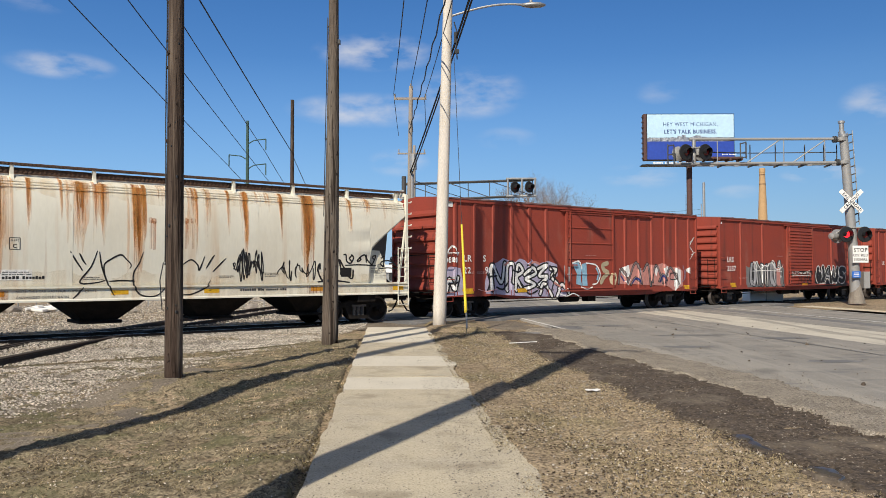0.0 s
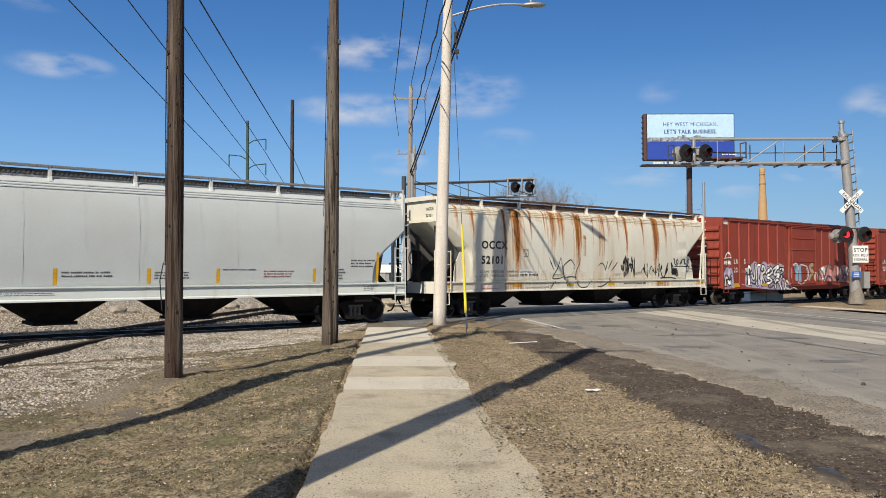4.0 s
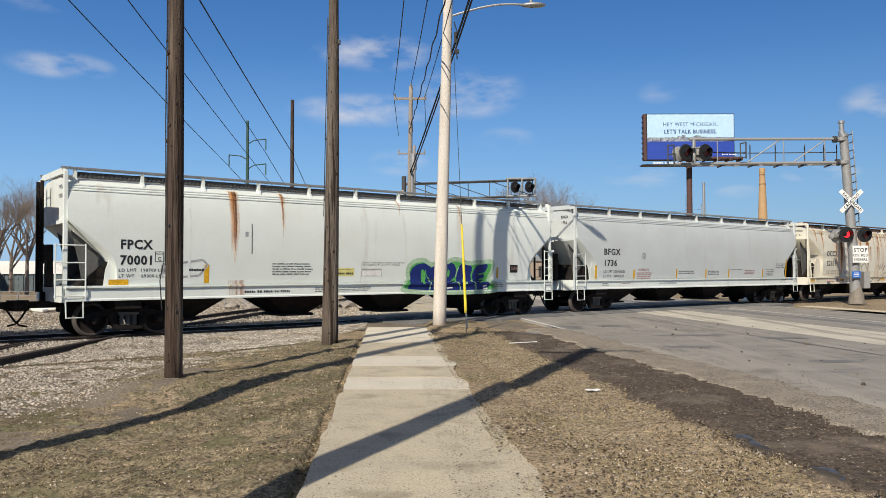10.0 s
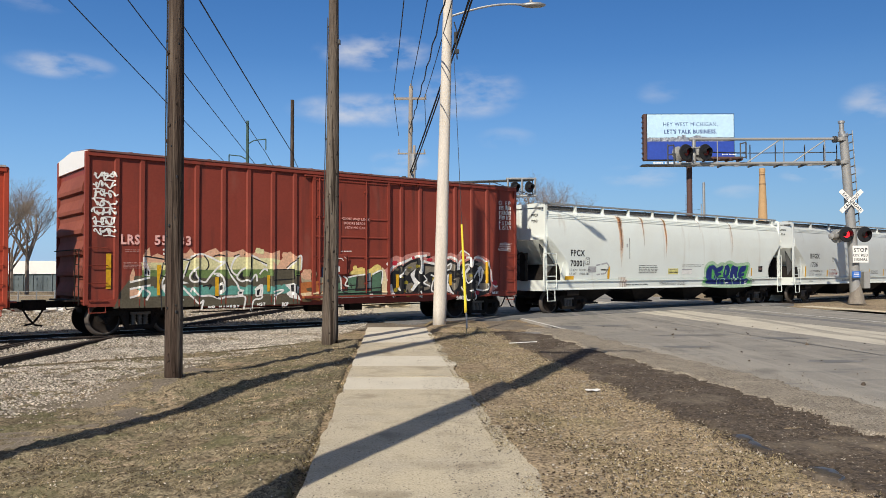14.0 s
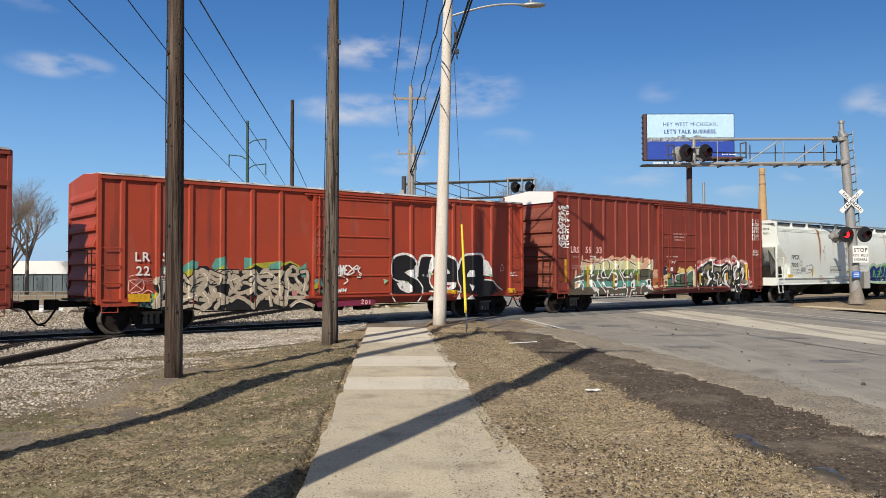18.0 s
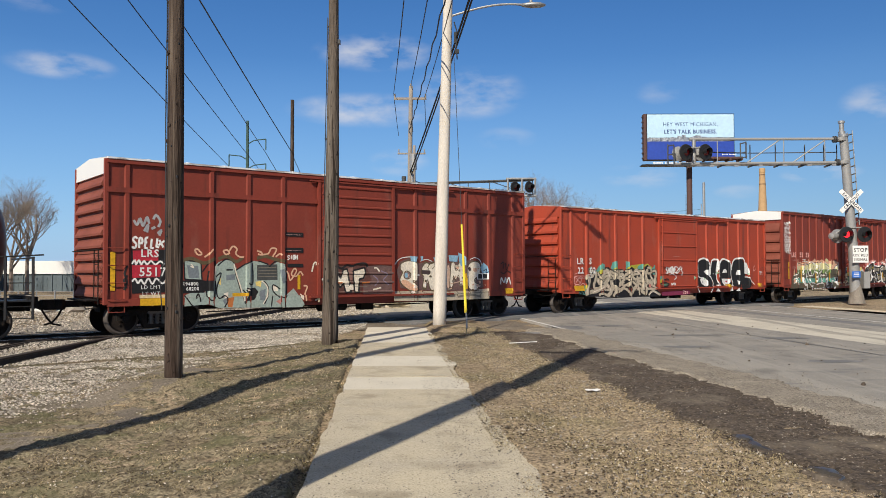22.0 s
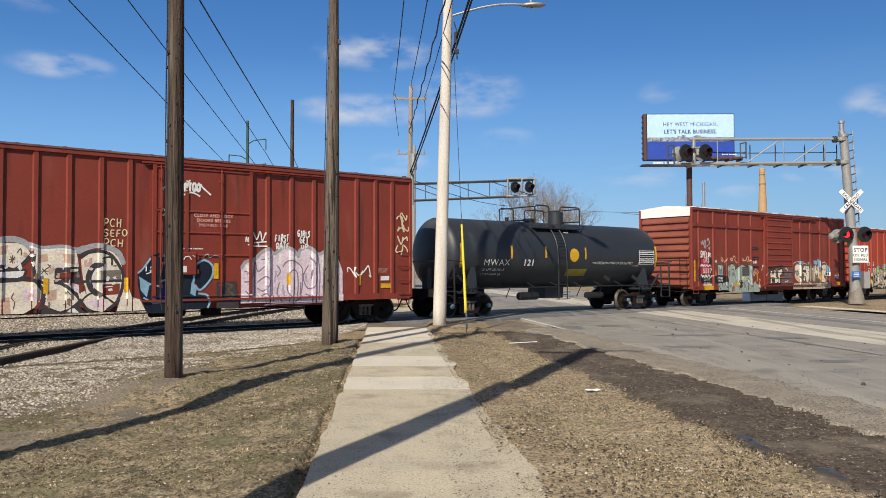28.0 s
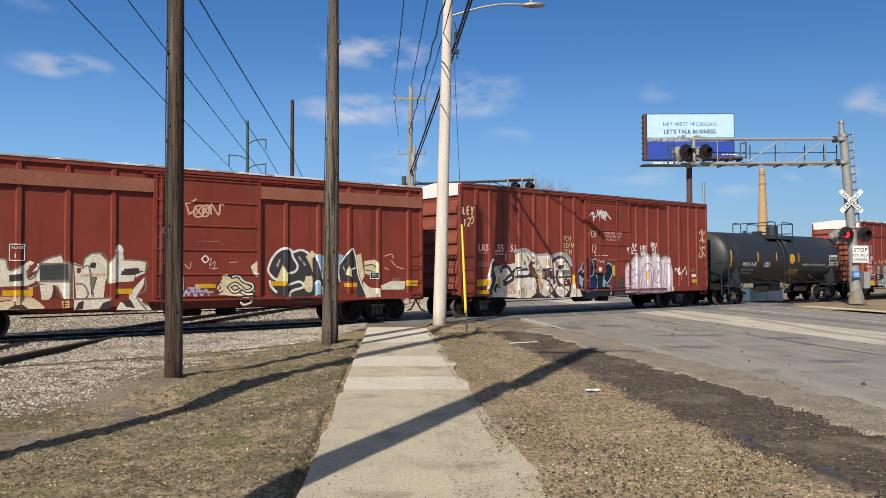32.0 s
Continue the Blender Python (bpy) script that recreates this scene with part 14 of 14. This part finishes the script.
def build_billboard():
    Y = 62.0
    f = 784 / math.tan(radians(FOV) / 2)
    s = Y / f
    c = world_at(1224, 243, Y)
    root = thing("billboard", pose(c.x, Y, -0.2), "roadside billboard with pale blue advertisement on a brown post", "billboard")
    w, hh = 78 * s, 41.5 * s
    z = c.z + 0.2
    bm = bmesh.new()
    rod(bm, (0, 0.35, 0), (0, 0.35, z - hh + 0.3), 0.22, n=16)
    for k in range(14):
        rod(bm, (-0.3, 0.3, 2 + k * 0.4), (-0.22, 0.3, 2 + k * 0.4), 0.02, n=4)
    rod(bm, (-0.3, 0.3, 1.5), (-0.3, 0.3, 8), 0.02, n=4)
    part("post", bm, "deck", root)
    bm = bmesh.new()
    box(bm, -w - 0.2, w + 0.02, -0.02, 0.5, z - hh, z + hh, 0.02)
    for k in range(9):
        zz = z - hh + 0.2 + k * (2 * hh - 0.4) / 8
        box(bm, -w - 0.27, -w - 0.2, 0.0, 0.5, zz - 0.04, zz + 0.04)
    part("frame", bm, "deck", root)
    bm = bmesh.new()
    box(bm, -w, w, -0.08, -0.025, z - hh, z + hh, 0.01)
    pn = part("panel", bm, "black", root)
    y = -0.09
    bm = bmesh.new()
    quad(bm, (-w + 0.05, y, z - 0.05), (w - 0.05, y, z - 0.05), (w - 0.05, y, z + hh - 0.06), (-w + 0.05, y, z + hh - 0.06))
    part("poster_sky", bm, "ad_sky", pn, "pale blue top of the advertisement")
    bm = bmesh.new()
    quad(bm, (-w + 0.05, y, z - hh + 0.06), (w - 0.05, y, z - hh + 0.06), (w - 0.05, y, z - 0.35), (-w + 0.05, y, z - 0.35))
    part("poster_base", bm, "ad_blue", pn, "deep blue band with small print")
    rnd = random.Random(8)
    bm = bmesh.new()
    x = -w + 0.05
    while x < w - 0.4:
        b = rnd.uniform(0.15, 0.45)
        quad(bm, (x, y - 0.004, z - 0.36), (x + b, y - 0.004, z - 0.36), (x + b, y - 0.004, z - 0.1 + rnd.uniform(0, 0.35) * (1 if abs(x) < 1.2 else 0.3)), (x, y - 0.004, z - 0.1 + rnd.uniform(0, 0.3) * (1 if abs(x) < 1.2 else 0.3)))
        x += b
    part("skyline", bm, "ad_city", pn, "city skyline silhouettes")
    m = Matrix.Rotation(radians(90), 4, "X")
    for wd, dz in (("HEY WEST MICHIGAN,", 0.85), ("LET'S TALK BUSINESS.", 0.27)):
        writing(wd, 0.43, "ad_text", pn, Matrix.Translation((0, y - 0.006, z + dz)) @ m, align="CENTER", wide=0.9, bold=0.03)
    bm = bmesh.new()
    bars(bm, w - 1.0, z - hh + 0.4, 1, 0.8, 0.12, y - 0.006)
    bars(bm, -w + 0.5, z - hh - 0.28, 1, 2.4, 0.2, y + 0.0)
    part("small_print", bm, "white", pn)
    bm = bmesh.new()
    box(bm, -w - 0.55, w * 0.1, -1.0, 0.0, z - hh - 0.52, z - hh - 0.44)
    for x in (-w, -w * 0.5, 0, w * 0.5):
        rod(bm, (x, 0.2, z - hh - 0.3), (x, -0.9, z - hh - 0.45), 0.04, n=6)
    part("catwalk", bm, "black", root)


def tree(name, p, height, spread, seed, label):
    rnd = random.Random(seed)
    root = thing(name, pose(*p), label, "tree")
    bmt, bmb = bmesh.new(), bmesh.new()

    def grow(a, d, length, r, depth):
        b = a + d * length
        rod(bmt if depth < 2 else bmb, a, b, r, r * 0.68, n=6 if depth < 2 else 4, caps=False)
        if depth >= 7 or r < 0.004:
            return
        for k in range(rnd.choice((2, 3, 3, 4)) if depth else 5):
            t = rnd.uniform(0.55, 1.0)
            q = a + d * length * t
            nd = (d + Vector((rnd.uniform(-1, 1) * spread, rnd.uniform(-1, 1) * spread, rnd.uniform(-0.15, 0.5)))).normalized()
            grow(q, nd, length * rnd.uniform(0.55, 0.82), r * rnd.uniform(0.42, 0.6), depth + 1)
    grow(Vector((0, 0, -0.2)), Vector((0, 0, 1)), height * 0.27, height * 0.014, 0)
    part("trunk", bmt, "bark", root)
    part("crown", bmb, "bark", root)


def far_building(name, x0, x1, y, dep, hh, wall, roof, label, bays, base=-0.2, cap=0.9, ribs=0):
    root = thing(name, pose((x0 + x1) / 2, y, base), label, "building")
    w = (x1 - x0) / 2
    bm = bmesh.new()
    box(bm, -w, w, 0, dep, 0, hh)
    part("wall", bm, wall, root)
    bm = bmesh.new()
    box(bm, -w - 0.2, w + 0.2, -0.2, dep + 0.2, hh, hh + cap)
    part("parapet", bm, roof, root)
    for k in range(ribs):
        bm = bmesh.new()
        x = -w + 2 * w * (k + 0.5) / ribs
        box(bm, x - 0.06, x + 0.06, -0.09, 0.0, 0.0, hh)
        for z in (0.35, 0.75):
            box(bm, x + 0.2, x + 0.5, -0.05, 0.0, hh * z - 0.12, hh * z + 0.12)
        part("panel_rib", bm, wall, root)
    for k in range(bays):
        bm = bmesh.new()
        x = -w + 2 * w * (k + 0.5) / bays
        box(bm, x - 0.9, x + 0.9, -0.05, 0.04, 1.0 if k % 3 else 0.05, 3.0)
        part("window" if k % 3 else "door", bm, "black" if k % 3 else "galv", root)
    return root


def build_distance():
    # chimney
    c = world_at(1351, 482, 240)
    ch = thing("chimney", pose(c.x, 240, -0.2), "tall tan brick factory chimney", "chimney")
    bm = bmesh.new()
    f = 240 / 1400
    revolve(bm, [(1.7, 0), (1.28, 20), (0.82, 31.8), (0.9, 32.0), (0.9, 33.1), (0.72, 33.3)], 20, "z")
    part("stack", bm, "chimney", ch, smooth=False)
    for z in (28.4, 31.2):
        bm = bmesh.new()
        r = 1.28 - 0.46 * (z - 20) / 11.8 + 0.03
        revolve(bm, [(r, z - 0.12), (r, z + 0.12)], 20, "z")
        part("band", bm, "rust", ch)
    # slim white pole and lattice behind the billboard
    p = thing("flagpole", pose(world_at(1247, 482, 100).x, 100, -0.2), "slim white metal pole beyond the train", "pole")
    bm = bmesh.new()
    rod(bm, (0, 0, 0), (0, 0, 13.2), 0.2, 0.16, n=10)
    rod(bm, (-0.25, 0.3, 0), (-0.25, 0.3, 10.5), 0.05, n=6)
    part("shaft", bm, "galv", p)
    far_building("warehouse", -46, -22, 82, 20, 1.85, "steel_wall", "white", "low blue-grey steel warehouse under a white upper wall", 0, cap=1.35, ribs=24)
    far_building("warehouse", -22, -12.5, 96, 14, 1.9, "steel_wall", "white", "low blue-grey steel shed under a white upper wall", 0, cap=1.2, ribs=9)
    far_building("workshop", -60, -46.5, 70, 20, 2.0, "steel_wall", "white", "low blue-grey steel workshop under a white upper wall", 0, cap=1.1, ribs=12)
    hs = thing("house", pose(world_at(362, 482, 70).x, 70, -0.2), "small tan house with a pale gable roof", "house")
    bm = bmesh.new()
    box(bm, -1.6, 1.6, 0, 5, 0, 1.5)
    part("wall", bm, "tan", hs)
    bm = bmesh.new()
    prism(bm, [(-1.9, 1.5), (1.9, 1.5), (1.6, 2.05), (-1.2, 2.35)], -0.2, 5.2, "y")
    part("roof", bm, "white", hs)
    # buildings seen under and over the cars on the far side of the road
    far_building("store", world_at(650, 482, 90).x, world_at(720, 482, 90).x, 90, 12, 1.9, "metal_wall", "white", "low pale building beyond the crossing", 2)
    far_building("factory", 60, 130, 160, 30, 7, "tan", "metal_wall", "long low tan factory beyond the road", 10)
    far_building("depot", 8, 30, 150, 20, 4, "tan", "metal_wall", "low tan depot beyond the road", 5)
    # signal cabinet by the crossing
    a, b = world_at(1325, 537, 47), world_at(1384, 537, 47)
    cb = thing("signal_cabinet", pose((a.x + b.x) / 2, 47.5, -0.06), "white metal signal cabinet beside the track", "cabinet")
    w = (b.x - a.x) / 2
    bm = bmesh.new()
    box(bm, -w, w, -0.6, 0.6, 0, 0.75, 0.02)
    part("body", bm, "white", cb)
    bm = bmesh.new()
    box(bm, -w - 0.05, w + 0.05, -0.65, 0.65, 0.75, 0.82)
    box(bm, -0.02, 0.02, -0.615, -0.6, 0.05, 0.72)
    part("lid", bm, "galv", cb)
    # trees
    for px, y, hh, sd in ((20, 75, 10.5, 1), (-8, 68, 10.5, 21), (48, 71, 10.0, 22), (-40, 70, 9, 5), (905, 105, 13.0, 7), (962, 98, 15.0, 8), (985, 101, 14.5, 14), (1008, 110, 13.5, 9), (650, 120, 5.5, 11), (-120, 70, 10, 12)):
        tree("bare_tree", (world_at(px, 482, y).x, y, -0.2), hh * 1.42, 0.75, sd, "leafless brown tree beyond the track")
    rnd = random.Random(31)
    # fence of posts and rails and rubble on the far side of the track
    fn = thing("fence", pose(0, 0, 0), "low chain fence on grey posts beyond the tracks", "fence")
    for k in range(26):
        x = -34 + k * 1.1
        y = 46 - 0.12 * k
        bm = bmesh.new()
        rod(bm, (x, y, -0.3), (x, y, 0.75), 0.035, n=6)
        part("post", bm, "galv", fn)
    bm = bmesh.new()
    for z in (0.2, 0.45, 0.7):
        pipe(bm, [(-34, 46, z), (-6.5, 43, z)], 0.018)
    part("rail", bm, "galv", fn)
    rnd = random.Random(21)
    for k in range(16):
        x, y = rnd.uniform(-30, -5), rnd.uniform(37, 44)
        if abs(x - second_track(y - 8).x) < 1.6:
            continue
        r = rnd.uniform(0.15, 0.5)
        bm = bmesh.new()
        bmesh.ops.create_icosphere(bm, subdivisions=2, radius=r)
        for v in bm.verts:
            v.co *= 1 + 0.35 * noise.noise(v.co * (2.2 / r) + Vector((k, 0, 0)))
            v.co.z *= 0.55
        o = part("rubble", bm, "stone_dark")
        o.location = (x, y, -0.12 + r * 0.2)
        tagged(o, "grey lump of broken concrete beyond the track", "rubble", "rubble beyond the track")
    for nm, cx, cy, n, L, mt, lb in (("timber_pile", -7.0, 41.5, 16, 2.4, "tie", "heap of old dark railway timbers beyond the track"), ("slab_pile", -2.9, 39.6, 14, 1.5, "concrete", "stack of broken tan concrete slabs beyond the track"), ("scrap_pile", -19.4, 38.5, 12, 1.2, "white", "heap of pale scrap and plastic beyond the track")):
        root = thing(nm, pose(cx, cy, -0.16), lb, "debris pile")
        for k in range(n):
            bm = bmesh.new()
            w = L * rnd.uniform(0.4, 1.0)
            box(bm, -w / 2, w / 2, -0.14, 0.14, -0.06, 0.06, 0.015)
            o = part("timber" if mt == "tie" else "slab", bm, mt, root)
            o.matrix_basis = pose(rnd.uniform(-0.7, 0.7), rnd.uniform(-0.5, 0.5), 0.06 + 0.045 * k * (0.6 if n > 12 else 0.4), rnd.uniform(-8, 8), rnd.uniform(-9, 9), rnd.uniform(-50, 50))
    # litter
    bm = bmesh.new()
    box(bm, -0.4, 0.4, -0.012, 0.012, 0, 0.022, 0.005)
    st = part("stick", bm, "white")
    g = Vector((1.95, 19.3, 0.0))
    st.matrix_basis = pose(g.x, g.y, g.z, 0, 0, 28)
    tagged(st, "pale broken stick on the dark dirt", "stick")
    bm = bmesh.new()
    bmesh.ops.create_grid(bm, x_segments=6, y_segments=4, size=0.11)
    for v in bm.verts:
        v.co.z = 0.02 + 0.02 * noise.noise(v.co * 20)
        v.co.y *= 0.6
    sp = part("paper", bm, "white")
    sp.location = (2.2, 11.7, -0.03)
    sp.modifiers.new("thick", "SOLIDIFY").thickness = 0.004
    tagged(sp, "crumpled white paper scrap on the grass", "litter")


M["pole2"] = overlay(overlay(overlay(mat("grey_split_pole_wood", (0.135, 0.112, 0.09), 0.95, var=0.5, scale=1.6, fine=26, bump=1.0, other=(0.085, 0.06, 0.045), amount=0.9, stretch=(1.6, 1.6, 0.14), dist=0.03, spec=0.15),
                     (0.022, 0.016, 0.013), (13, 13, 0.5), 0.54, 0.61, 0.9, 7), (0.27, 0.235, 0.195), (9, 9, 0.35), 0.55, 0.68, 0.6, 7), (0.012, 0.009, 0.008), (8, 8, 5.0), 0.67, 0.71, 0.9, 2)
M["mast_base"] = mat("grimy_cast_base", (0.24, 0.21, 0.175), 0.8, var=0.4, scale=3, fine=20, bump=0.3, other=(0.14, 0.115, 0.09), amount=0.9)
M["ad_sky"] = mat("billboard_pale_blue", (0.48, 0.68, 0.84), 0.5, var=0.12, scale=0.5, fine=4, bump=0)
M["ad_blue"] = mat("billboard_deep_blue", (0.02, 0.06, 0.36), 0.5, var=0.15, scale=1, fine=6, bump=0)
M["ad_city"] = mat("billboard_skyline", (0.11, 0.13, 0.17), 0.5, var=0.8, scale=6, fine=14, bump=0, other=(0.5, 0.52, 0.55), amount=0.9)
M["ad_text"] = mat("billboard_navy_letters", (0.02, 0.05, 0.2), 0.5, var=0.1, bump=0)
M["chimney"] = mat("tan_brick", (0.47, 0.3, 0.15), 0.9, var=0.2, scale=0.6, fine=5, bump=0)
M["steel_wall"] = mat("blue_grey_steel_panels", (0.1, 0.13, 0.145), 0.6, 0.1, var=0.2, scale=0.5, fine=6, bump=0)
M["dark_steel"] = mat("dark_weathered_steel", (0.07, 0.07, 0.07), 0.6, 0.3, var=0.25, scale=3, fine=30, bump=0.1)
M["metal_wall"] = mat("grey_metal_cladding", (0.24, 0.25, 0.26), 0.6, 0.2, var=0.15, scale=0.5, fine=6, bump=0)
M["tan"] = mat("tan_siding", (0.3, 0.24, 0.18), 0.8, var=0.2, scale=0.5, fine=6, bump=0)
build_ground()
build_surfaces()
build_sidewalk()
build_tracks()
build_scatter()
build_poles()
build_wires()
build_signals()
build_billboard()
build_distance()


def motions():
    # the whole string rolls by at one steady speed
    for car, u in CARS:
        walk(car, [(t, train_pose(u + SPEED * t)) for t in (0, 8, 16, 24, 32)])
    step = 4 / FPS
    turn = math.degrees(SPEED * step / WR)
    for k, (w, sx) in enumerate(SPINNERS):
        first = (k * 37) % 90
        walk(w, [(i * step, pose(sx, 0, WR, 0, first + turn * i, 0)) for i in range(241)])


motions()
